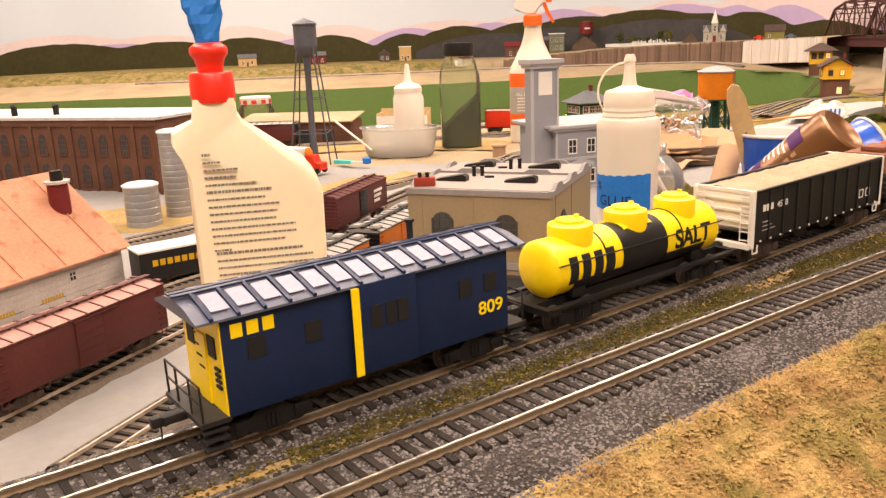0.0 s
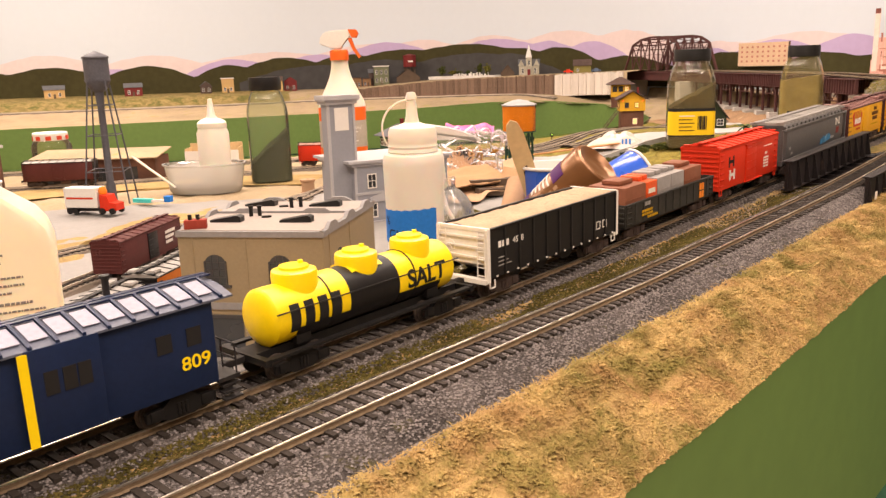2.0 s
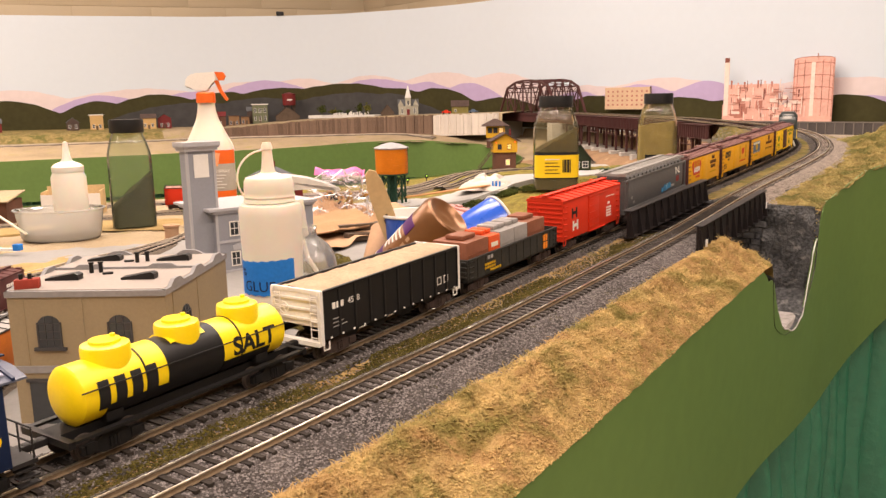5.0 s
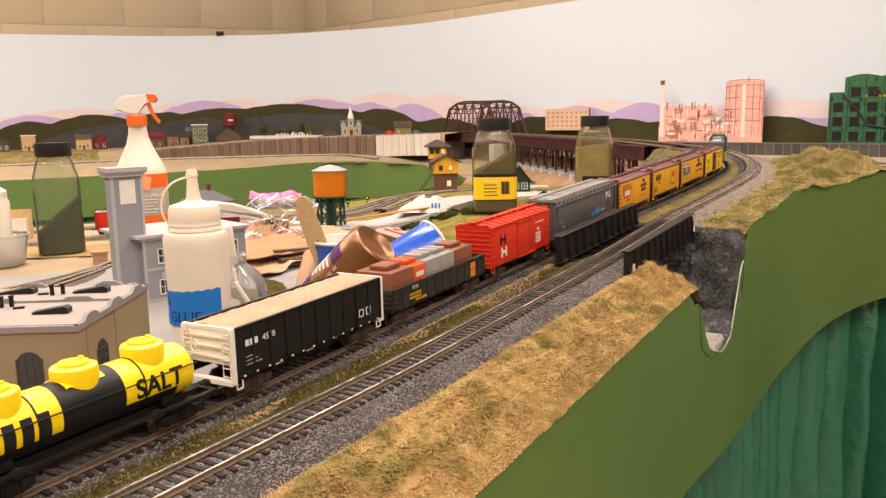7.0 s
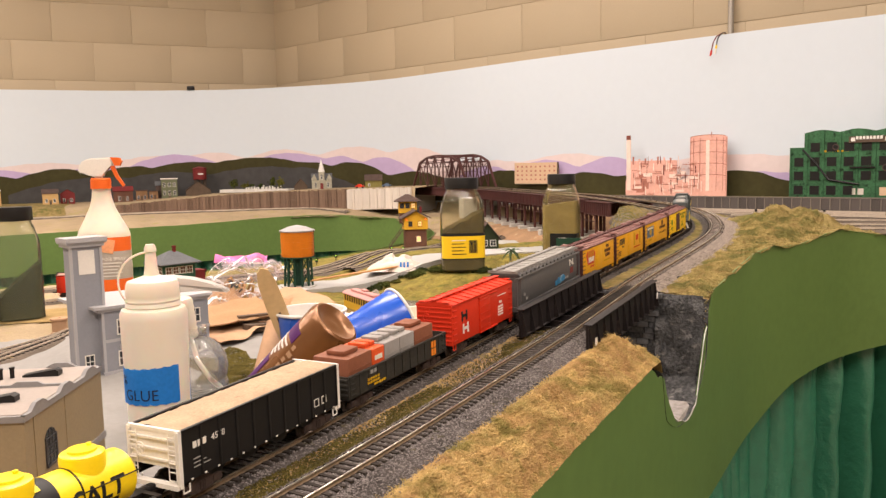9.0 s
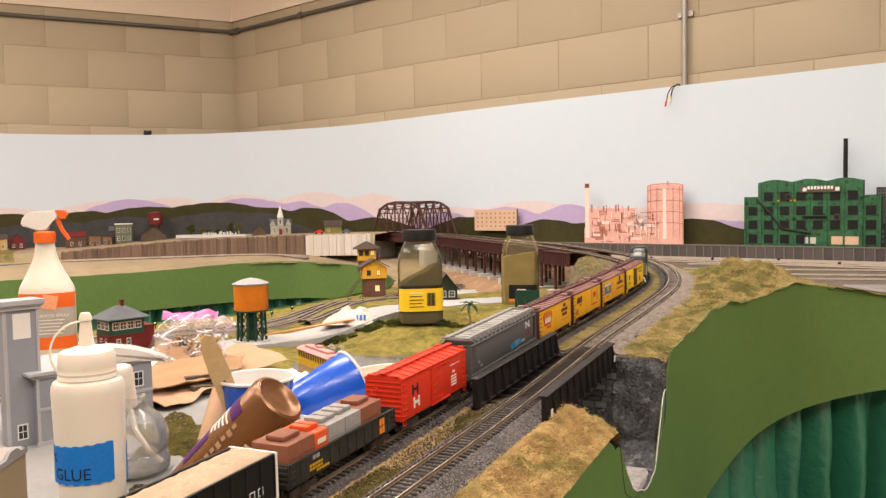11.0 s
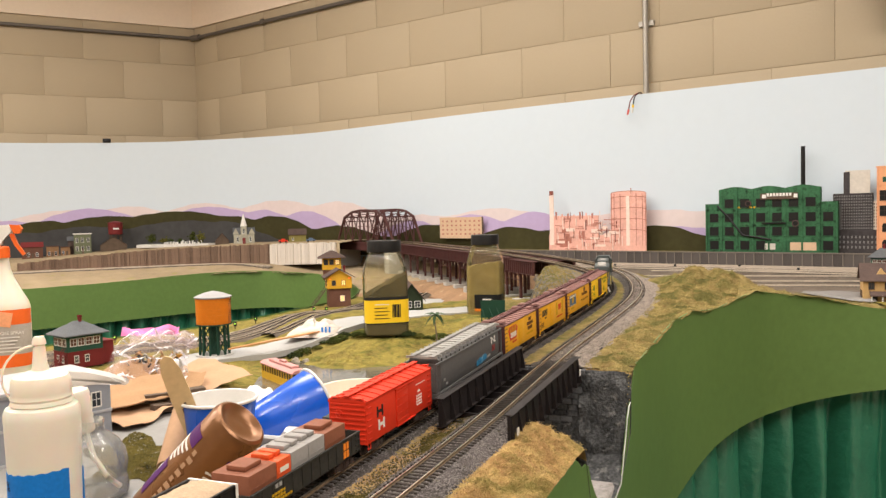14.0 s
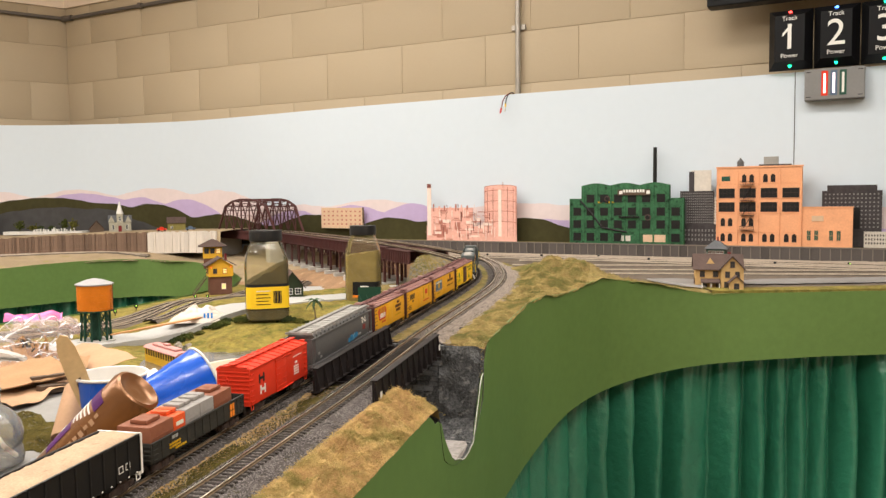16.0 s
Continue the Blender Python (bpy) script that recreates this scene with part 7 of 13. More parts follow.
# clear bottle with blue tape
PL_BOTTLE = clear("hazy_clear_plastic", (0.95, 0.95, 0.94), 0.08, 1.42, 0.20, (0.88, 0.86, 0.83))
cb = thing("clear_bottle", pose(0.204, 0.752, TABLE, 0, 0, -20), "clear plastic squeeze bottle with blue tape", "plastic bottle")
lathe_part("bottle_body", [(0, 0.001), (0.030, 0.001), (0.0355, 0.004), (0.0365, 0.010), (0.0350, 0.020), (0.0335, 0.0225), (0.0352, 0.026), (0.0362, 0.036), (0.0340, 0.047), (0.0285, 0.057), (0.021, 0.064), (0.0150, 0.068), (0.0140, 0.076), (0.0150, 0.077), (0.0150, 0.080)], PL_BOTTLE, cb, seg=40)
lathe_part("liquid", [(0, 0.002), (0.029, 0.002), (0.0340, 0.0045), (0.0350, 0.010), (0, 0.0105)], PL_CLEAR, cb, "shallow clear liquid", seg=40)
lathe_part("cap", [(0.0165, 0.066), (0.0180, 0.068)] + [(0.0180 - 0.0007 * (k % 2), 0.070 + 0.003 * k) for k in range(13)] + [(0.0165, 0.110), (0.012, 0.112), (0, 0.112)], PL_MILK, cb, "milky ribbed cap").matrix_basis = pose(-0.006, 0.004, 0, 0, -6, 0)
band("tape", 0.0366, 0.004, 0.040, -38, 6, TAPE, cb, "torn blue tape", skew=1.5)
bm = bmesh.new()
tube(bm, [(-0.004, -0.004, 0.092), (-0.001, -0.006, 0.070), (0.006, -0.010, 0.045), (0.020, -0.014, 0.024), (0.030, -0.008, 0.012)], 0.0026, 8)
part("dip_tube", bm, PL_MILK, cb, "white dip tube")
scr = thing("plastic_scraper", pose(0.222, 0.626, TABLE + 0.001, 0, -6, 62), "black and grey plastic scraper lying in the turf", "scraper")
bm = bmesh.new()
prism(bm, [(-0.040, -0.006), (-0.010, -0.010), (0.020, -0.012), (0.045, -0.009), (0.050, 0.0), (0.042, 0.009), (0.010, 0.011), (-0.020, 0.008), (-0.042, 0.004)], 0.0, 0.009)
bmesh.ops.bevel(bm, geom=list(bm.edges), offset=0.002, segments=2, affect="EDGES")
part("handle", bm, M_BLACKPL, scr)
bm = bmesh.new()
prism(bm, [(0.030, -0.020), (0.072, -0.026), (0.078, 0.022), (0.030, 0.014)], 0.003, 0.0055)
part("blade", bm, GREYKIT, scr, "flat grey blade")

# brown paint bottle leaning on the bank
tip, end = Vector((0.2175, 0.5690, 1.1385)), Vector((0.2955, 0.4970, 1.2440))
ax = (end - tip).normalized()
mt_ = Matrix.Translation(tip) @ (ax.to_track_quat("Z", "Y").to_matrix().to_4x4()) @ pose(0, 0, 0, 0, 0, 78)
tubeb = thing("paint_bottle", mt_, "bronze plastic paint bottle with purple label leaning cap down", "paint bottle")
LT = (end - tip).length
RT = 0.0236
lathe_part("bottle_body", [(0.008, 0.014), (0.012, 0.018), (RT - 0.002, 0.025), (RT - 0.0004, 0.029), (RT, 0.034), (RT, LT - 0.005), (RT - 0.0016, LT - 0.0012), (RT - 0.0040, LT), (RT - 0.0056, LT - 0.0008), (RT - 0.0082, LT - 0.0034), (0.008, LT - 0.0046), (0.0034, LT - 0.0040), (0, LT - 0.0036)], BRONZE, tubeb, seg=44)
lathe_part("cap", [(0, -0.006), (0.006, -0.006), (0.0095, -0.003), (0.0112, 0.011), (0.0112, 0.017), (0, 0.017)], PL_MILK, tubeb, "white screw cap")
for a in range(0, 360, 120):
    pb = band("label_block", RT + 0.0001, 0.052, 0.086, a - 44, a + 26, PURPLE, tubeb, "purple label block")
    band("label_strip", RT + 0.0001, LT - 0.034, LT - 0.021, a - 4, a + 46, PURPLE, tubeb, "purple label strip")
    band("label_strip", RT + 0.0001, 0.034, 0.050, a + 40, a + 70, PURPLE, tubeb, "purple label strip")
    band("label_patch", RT + 0.0001, 0.034, 0.050, a - 44, a - 10, PAPER, tubeb, "white label patch")
    for k in range(5):
        band("label_bar", RT + 0.0001, LT - 0.040 - k * 0.0050, LT - 0.0382 - k * 0.0050, a - 24 + 3 * (k % 3), a + 40 - k * 5, PAPER, tubeb, "pale print bar", n=10)
    for k in range(9):
        band("label_bar", RT + 0.0001, 0.054 + k * 0.0074, 0.0585 + k * 0.0074, a + 52, a + 60 + 5 * (k % 2), KRAFT, tubeb, "tan print bar", n=5)
    for k, (z0, z1, b0, b1) in enumerate(((0.060, 0.074, -18, -13), (0.072, 0.076, -18, 2), (0.058, 0.062, -34, -14))):
        band("label_bar", RT + 0.0005, z0, z1, a + b0, a + b1, PAPER, tubeb, "white name bar", n=6)


def party_cup(m, label, r=0.039, rb=0.0275, h=0.098):
    c = thing("party_cup", m, label, "cup", "blue plastic cups")
    lathe_part("outer_wall", [(0, 0.001), (rb - 0.002, 0.001), (rb, 0.003), (rb + 0.002, 0.024), (rb + 0.0035, 0.026), (rb + 0.006, 0.055), (rb + 0.0072, 0.057), (r - 0.0006, h - 0.004)], CUPBLUE, c, seg=40)
    lathe_part("inner_wall", [(0, 0.004), (rb - 0.003, 0.004), (r - 0.0016, h - 0.001)], CUPWHITE, c, "white inside", seg=40)
    bm = bmesh.new()
    for i in range(40):
        a, b = math.tau * i / 40, math.tau * (i + 1) / 40
        cyl(bm, (r * math.cos(a), r * math.sin(a), h - 0.002), (r * math.cos(b), r * math.sin(b), h - 0.002), 0.0018, seg=8)
    part("rim", bm, CUPWHITE, c, "rolled white rim")
    return c


party_cup(pose(0.328, 0.722, TABLE), "blue plastic party cup standing upright with a wooden stick", r=0.040, rb=0.027, h=0.093)
cup_rim, cup_axis = Vector((0.463, 0.790, 1.1835)), Vector((0.088, 0.010, 0.030)).normalized()
party_cup(Matrix.Translation(cup_rim - cup_axis * 0.100) @ cup_axis.to_track_quat("Z", "Y").to_matrix().to_4x4(), "blue plastic party cup lying on its side", r=0.0385, rb=0.0265, h=0.100)
st = thing("craft_stick", pose(0.322, 0.727, TABLE + 0.006, 14, -17, -14), "flat pale wooden paint stick standing in the cup", "wooden stick")
bm = bmesh.new()
prism(bm, [(-0.008, 0), (0.008, 0), (0.0098, 0.05), (0.0105, 0.105), (0.0095, 0.132), (0.006, 0.146), (0.0, 0.150), (-0.006, 0.146), (-0.0095, 0.132), (-0.0105, 0.105), (-0.0098, 0.05)], -0.0011, 0.0011, pose(0, 0, 0, 90, 0, 0))
part("blade", bm, WOODSTICK, st)
bm = bmesh.new()
for k in range(6):
    box(bm, -0.0035 + (k % 2) * 0.0035, -0.0010 + (k % 2) * 0.0035, -0.00135, -0.0010, 0.060 + k * 0.006, 0.065 + k * 0.006)
part("print_bar", bm, WOODDARK, st, "dark print bars", smooth=False)

# bowls, plates and papers round the cups
bw = thing("foam_bowl", pose(0.434, 0.775, TABLE), "grey-white foam bowl holding crumpled plaster", "bowl")
lathe_part("shell", [(0, 0), (0.035, 0), (0.040, 0.004), (0.066, 0.036), (0.071, 0.040), (0.0735, 0.039), (0.072, 0.0415), (0.066, 0.0405), (0.040, 0.009), (0, 0.006)], CUPWHITE, bw, seg=44)
for k in range(7):
    rg = random.Random(k)
    pl_ = thing("plaster_lump", pose(0.437 + rg.uniform(-0.035, 0.035), 0.772 + rg.uniform(-0.03, 0.03), 1.150 + rg.uniform(0, 0.008), rg.uniform(0, 60), rg.uniform(0, 60), rg.uniform(0, 180)), "crumpled lump of off-white plaster cloth in the bowl", "plaster scrap", "plaster scraps in the bowl")
    bm = bmesh.new()
    bmesh.ops.create_icosphere(bm, subdivisions=2, radius=0.017)
    for v in bm.verts:
        v.co *= 1 + 0.45 * noise.noise(v.co * 110 + Vector((k * 3, 0, 0)))
        v.co.z *= 0.6
    part("lump", bm, PAPER if k % 3 else mat("cream_foam_%d" % k, (0.62, 0.54, 0.36), 0.9, bump=0.3), pl_, smooth=False)
tub_ = thing("plastic_dish", pose(0.556, 0.885, 1.135), "round shallow cream plastic dish lying open", "plastic tub")
lathe_part("shell", [(0, 0), (0.050, 0), (0.055, 0.003), (0.0585, 0.028), (0.0620, 0.0295), (0.0620, 0.0315), (0.0565, 0.0315), (0.0520, 0.006), (0, 0.004)], mat("tub_cream", (0.66, 0.58, 0.47), 0.5, var=0.04, bump=0.03), tub_, seg=44)
lathe_part("inner_ring", [(0.030, 0.0045), (0.032, 0.0075), (0.034, 0.0045)], CUPWHITE, tub_, seg=40)
plate_ = thing("foam_plate", pose(0.545, 0.885, 1.1235), "flat white foam plate under the tub", "plate")
lathe_part("disc", [(0, 0), (0.060, 0), (0.085, 0.009), (0.088, 0.0095), (0.084, 0.0115), (0.060, 0.003), (0, 0.003)], CUPWHITE, plate_, seg=44)
for i, (x, y, z, w, d, lift, sd, a) in enumerate(((0.452, 1.06, TABLE, 0.10, 0.08, 0.030, 3, 20), (0.492, 1.02, TABLE, 0.10, 0.09, 0.026, 5, 65), (0.40, 0.93, TABLE, 0.10, 0.10, 0.020, 8, 110), (0.472, 0.92, TABLE, 0.12, 0.10, 0.024, 9, 40))):
    t = thing("crumpled_tissue", pose(x, y, z, 0, 0, a), "crumpled white paper towel lying on the layout", "paper towel", "crumpled papers")
    crumple("sheet", w / 2, d / 2, lift, PAPER, t, sd)
t = thing("paper_roll", pose(0.283, 0.766, TABLE + 0.012, 0, 52, 62), "short kraft paper tube leaning by the cup", "paper tube")
lathe_part("tube", [(0.014, 0), (0.014, 0.075), (0.0128, 0.075), (0.0128, 0), (0.014, 0)], KRAFT, t, seg=28)
for i, (x, y, z, w, d, lift, sd, a, mt2) in enumerate(((0.275, 1.115, TABLE + 0.002, 0.17, 0.17, 0.010, 21, 42, KRAFT), (0.262, 1.145, TABLE + 0.014, 0.19, 0.13, 0.020, 22, 2, CARD), (0.405, 1.275, TABLE + 0.003, 0.15, 0.16, 0.012, 23, 22, KRAFT), (0.245, 1.21, TABLE + 0.020, 0.17, 0.11, 0.020, 24, 8, CARD), (0.33, 1.20, TABLE + 0.004, 0.16, 0.13, 0.016, 25, 60, CARD))):
    t = thing("cardboard_sheet", pose(x, y, z, 2 * i, -3 * i, a), "torn sheet of brown kraft packing paper" if mt2 is KRAFT else "bent flap of brown corrugated cardboard", "cardboard", "cardboard scraps")
    sheet("sheet", w, d, 0.01, mt2, t, lift=lift, seed=sd, thick=0.0015 if mt2 is CARD else 0.0005)
for i, (x, y, z, ln, a, tilt) in enumerate(((0.350, 1.108, TABLE + 0.013, 0.088, 6, 0), (0.356, 1.085, TABLE + 0.001, 0.090, 14, 3))):
    t = thing("wood_block", pose(x, y, z, 0, tilt, a), "dark stained notched strip of scrap wood", "wood scrap", "wood scraps")
    bm = bmesh.new()
    prism(bm, [(-ln / 2, -0.009), (ln / 2, -0.009), (ln / 2, 0.009), (ln * 0.22, 0.009), (ln * 0.22, 0.001), (-ln * 0.18, 0.001), (-ln * 0.18, 0.009), (-ln / 2, 0.009)], 0, 0.011)
    part("strip", bm, WOODDARK, t, smooth=False)

# zip bag with hardware
bag = thing("zip_bag", pose(0.345, 1.250, TABLE + 0.010), "clear zip bag of small metal parts with pink zipper", "plastic bag")
NB = 30
FILM = clear("bag_film", (0.95, 0.93, 0.94), 0.45, 1.10, 0.08, (0.82, 0.77, 0.78))
PINK = mat("pink_zipper", (0.80, 0.20, 0.45), 0.4, var=0.08, bump=0.05)


def bag_film(name, material, label, v0, v1, lift=0.0, crumple=1.0, seed=0.0, u0=0.0, u1=1.0):
    """Crumpled film leaning from the spilled foot of the bag up to its zip."""
    foot = (Vector((-0.092, -0.060, 0.004)), Vector((0.028, -0.050, 0.004)))
    zips = (Vector((-0.044, 0.030, 0.082)), Vector((0.078, 0.048, 0.072)))
    bm = bmesh.new()
    rows = []
    for i in range(NB + 1):
        u = u0 + (u1 - u0) * i / NB
        row = []
        for j in range(NB + 1):
            v = v0 + (v1 - v0) * j / NB
            c = foot[0].lerp(foot[1], u).lerp(zips[0].lerp(zips[1], u), v)
            belly = math.sin(math.pi * min(max(u, 0.0), 1.0)) ** 0.6 * math.sin(math.pi * min(max(v, 0.0), 1.0)) ** 0.7
            n1 = abs(noise.noise(Vector((u * 4.2 + seed, v * 4.2, 1.0)))) - 0.18
            n2 = abs(noise.noise(Vector((u * 9 + v * 5, v * 8 + seed, 4.0)))) - 0.16
            k = crumple * (0.030 * n1 + 0.006 * n2)
            c += Vector((0.25 * k + 0.006 * math.sin(v * 7 + seed), -0.8 * (k + belly * lift), 0.8 * (k + belly * lift) - 0.012 * u * math.sin(v * 3.1)))
            c.z = max(c.z, 0.0008)
            row.append(bm.verts.new(c))
        rows.append(row)
    for p, q in zip(rows[:-1], rows[1:]):
        for j in range(NB):
            bm.faces.new((p[j], q[j], q[j + 1], p[j + 1]))
    return part(name, bm, material, bag, label)


bag_film("pouch", FILM, "crinkled clear film", 0.0, 0.96, 0.022)
bag_film("pouch_back", FILM, "crinkled clear film", 0.0, 0.96, -0.012, 0.8, 7.0)
bag_film("bag_top", clear("bag_flap", (0.92, 0.86, 0.88), 0.30, 1.25, 0.22, (0.82, 0.70, 0.74)), "pale pink bag top", 0.72, 1.02, 0.026, 0.7, 3.0, 0.1, 1.0)
bag_film("zipper", PINK, "pink zip strip", 0.97, 1.10, 0.0, 0.35, 3.0, 0.0, 0.78)
METAL_ = [mat("brass_bit", (0.55, 0.33, 0.08), 0.35, 0.9, bump=0), mat("black_bit", (0.03, 0.03, 0.03), 0.5, bump=0), mat("steel_bit", (0.5, 0.5, 0.5), 0.35, 0.8, bump=0), mat("tan_bit", (0.45, 0.26, 0.12), 0.5, bump=0)]
for k in range(26):
    rg = random.Random(100 + k)
    bm = bmesh.new()
    r = rg.uniform(0.003, 0.007)
    u_, v_ = rg.uniform(0.1, 0.9), rg.uniform(0.08, 0.62)
    m = pose(-0.085 + 0.12 * u_ + 0.047 * v_, -0.050 + 0.085 * v_, 0.008 + 0.070 * v_, rg.uniform(0, 90), rg.uniform(0, 90), rg.uniform(0, 180))
    if k % 2:
        lathe(bm, [(r * 0.45, -0.0012), (r, -0.0012), (r, 0.0012), (r * 0.45, 0.0012), (r * 0.45, -0.0012)], 16, m)
    else:
        box(bm, -r * 1.6, r * 1.6, -r * 0.5, r * 0.5, -0.001, 0.001, m, 0.0004)
    part("washer" if k % 2 else "metal_tab", bm, METAL_[k % 4], bag)


# ---- kit buildings ----
def window(parent, x, z, w, h, y, arched=False, frame=None, glass=None, rows=2, cols=2, depth=0.0012):
    """A framed sash window on a wall that faces -y."""
    fr = frame or LTGREY
    bm = bmesh.new()
    if arched:
        pts = [(-w / 2, 0), (w / 2, 0), (w / 2, h * 0.72)] + [(w / 2 * math.cos(radians(a)), h * 0.72 + h * 0.28 * math.sin(radians(a))) for a in range(15, 180, 15)] + [(-w / 2, h * 0.72)]
    else:
        pts = [(-w / 2, 0), (w / 2, 0), (w / 2, h), (-w / 2, h)]
    prism(bm, pts, -0.0003, depth * 0.5, pose(x, y, z, 90, 0, 0))
    wn = part("window", bm, glass or DARKWIN, parent, smooth=False)
    bm = bmesh.new()
    k = 0.0009
    box(bm, x - w / 2 - k, x - w / 2 + k * 0.4, y - depth, y, z - k, z + h * (0.75 if arched else 1) + k)
    box(bm, x + w / 2 - k * 0.4, x + w / 2 + k, y - depth, y, z - k, z + h * (0.75 if arched else 1) + k)
    box(bm, x - w / 2 - k, x + w / 2 + k, y - depth * 1.4, y, z - k * 1.6, z)
    if not arched:
        box(bm, x - w / 2 - k, x + w / 2 + k, y - depth * 1.2, y, z + h - k * 0.4, z + h + k)
    for i in range(1, rows):
        box(bm, x - w / 2, x + w / 2, y - depth * 0.8, y, z + h * i / rows - 0.0004, z + h * i / rows + 0.0004)
    for i in range(1, cols):
        box(bm, x - w / 2 + w * i / cols - 0.0003, x - w / 2 + w * i / cols + 0.0003, y - depth * 0.8, y, z, z + h * 0.97)
    part("window_frame", bm, fr, wn, smooth=False)
    return wn


# grey firehouse with hose tower
FH = pose(0.079, 0.911, 1.1215, 0, 0, 21.5)
fire = thing("firehouse", FH, "unpainted grey plastic firehouse kit with hose tower", "model building")
bm = bmesh.new()
box(bm, 0.004, 0.041, 0, 0.022, 0, 0.1635)
tw = part("tower", bm, GREYKIT, fire, smooth=False)
bm = bmesh.new()
box(bm, 0.0005, 0.0445, -0.0035, 0.0255, 0.1615, 0.1655)
box(bm, -0.0015, 0.0465, -0.0055, 0.0275, 0.1655, 0.1675)
box(bm, -0.0022, 0.0472, -0.0072, 0.0280, 0.1675, 0.173)
box(bm, 0.0030, 0.0062, -0.0012, 0.0025, 0, 0.1615)
box(bm, 0.0388, 0.0420, -0.0012, 0.0025, 0, 0.1615)
part("cornice", bm, LTGREY, tw, "pale grey cornice and corner strips", smooth=False)
bm = bmesh.new()
box(bm, 0.0130, 0.0325, -0.0008, 0.001, 0.1275, 0.1570)
part("louvre", bm, C_WHITE, tw, "blank white opening", smooth=False)
bm = bmesh.new()
box(bm, 0.0325, 0.176, -0.011, 0.10, 0, 0.0815)
hs = part("hall", bm, GREYKIT, fire, smooth=False)
bm = bmesh.new()
box(bm, 0.0215, 0.180, -0.0175, 0.104, 0.0835, 0.0870)
box(bm, 0.0275, 0.178, -0.0140, 0.102, 0.0795, 0.0835)
box(bm, 0.0325, 0.177, -0.0122, -0.0108, 0.0405, 0.0440)
box(bm, 0.0305, 0.178, -0.0135, -0.0108, 0.0, 0.004)
box(bm, 0.0320, 0.0352, -0.0122, -0.0095, 0.004, 0.0795)
part("cornice", bm, LTGREY, hs, "pale grey roof edge", smooth=False)
for z in (0.010, 0.050):
    for x in (0.057, 0.085, 0.135, 0.157):
        window(hs, x, z, 0.0115, 0.0175, -0.011, frame=C_WHITE)
bm = bmesh.new()
prism(bm, [(-0.018, 0), (0.018, 0), (0.018, 0.006), (0, 0.012), (-0.018, 0.006)], 0, 0.0022, pose(0.071, -0.011, 0.030, 90, 0, 0))
part("door_hood", bm, LTGREY, hs, smooth=False)
window(tw, 0.019, 0.010, 0.010, 0.016, 0.0, frame=C_WHITE)

# tan two-storey building with a white roof
BH = 0.112
bfoot = [(-0.050, 0.488), (0.061, 0.450), (0.110, 0.580), (-0.010, 0.616)]
tan = thing("tan_brick_building", pose(0, 0, 1.101), "tan two-storey kit building with white parapet roof", "model building")
bm = bmesh.new()
prism(bm, bfoot, 0, BH - 0.006)
part("wall", bm, TANWALL, tan, smooth=False)
bm = bmesh.new()
cx_, cy_ = sum(p[0] for p in bfoot) / 4, sum(p[1] for p in bfoot) / 4
prism(bm, [(cx_ + (x - cx_) * 0.97, cy_ + (y - cy_) * 0.97) for x, y in bfoot], BH - 0.006, BH - 0.003)
part("roof", bm, ROOFWHITE, tan, "dusty white flat roof", smooth=False)
TRIMGREY = mat("parapet_trim", (0.235, 0.225, 0.225), 0.6, var=0.1, scale=300, big=40, bump=0.1)
FRAMEDARK = mat("window_frame_dark", (0.050, 0.048, 0.050), 0.5, bump=0.05)
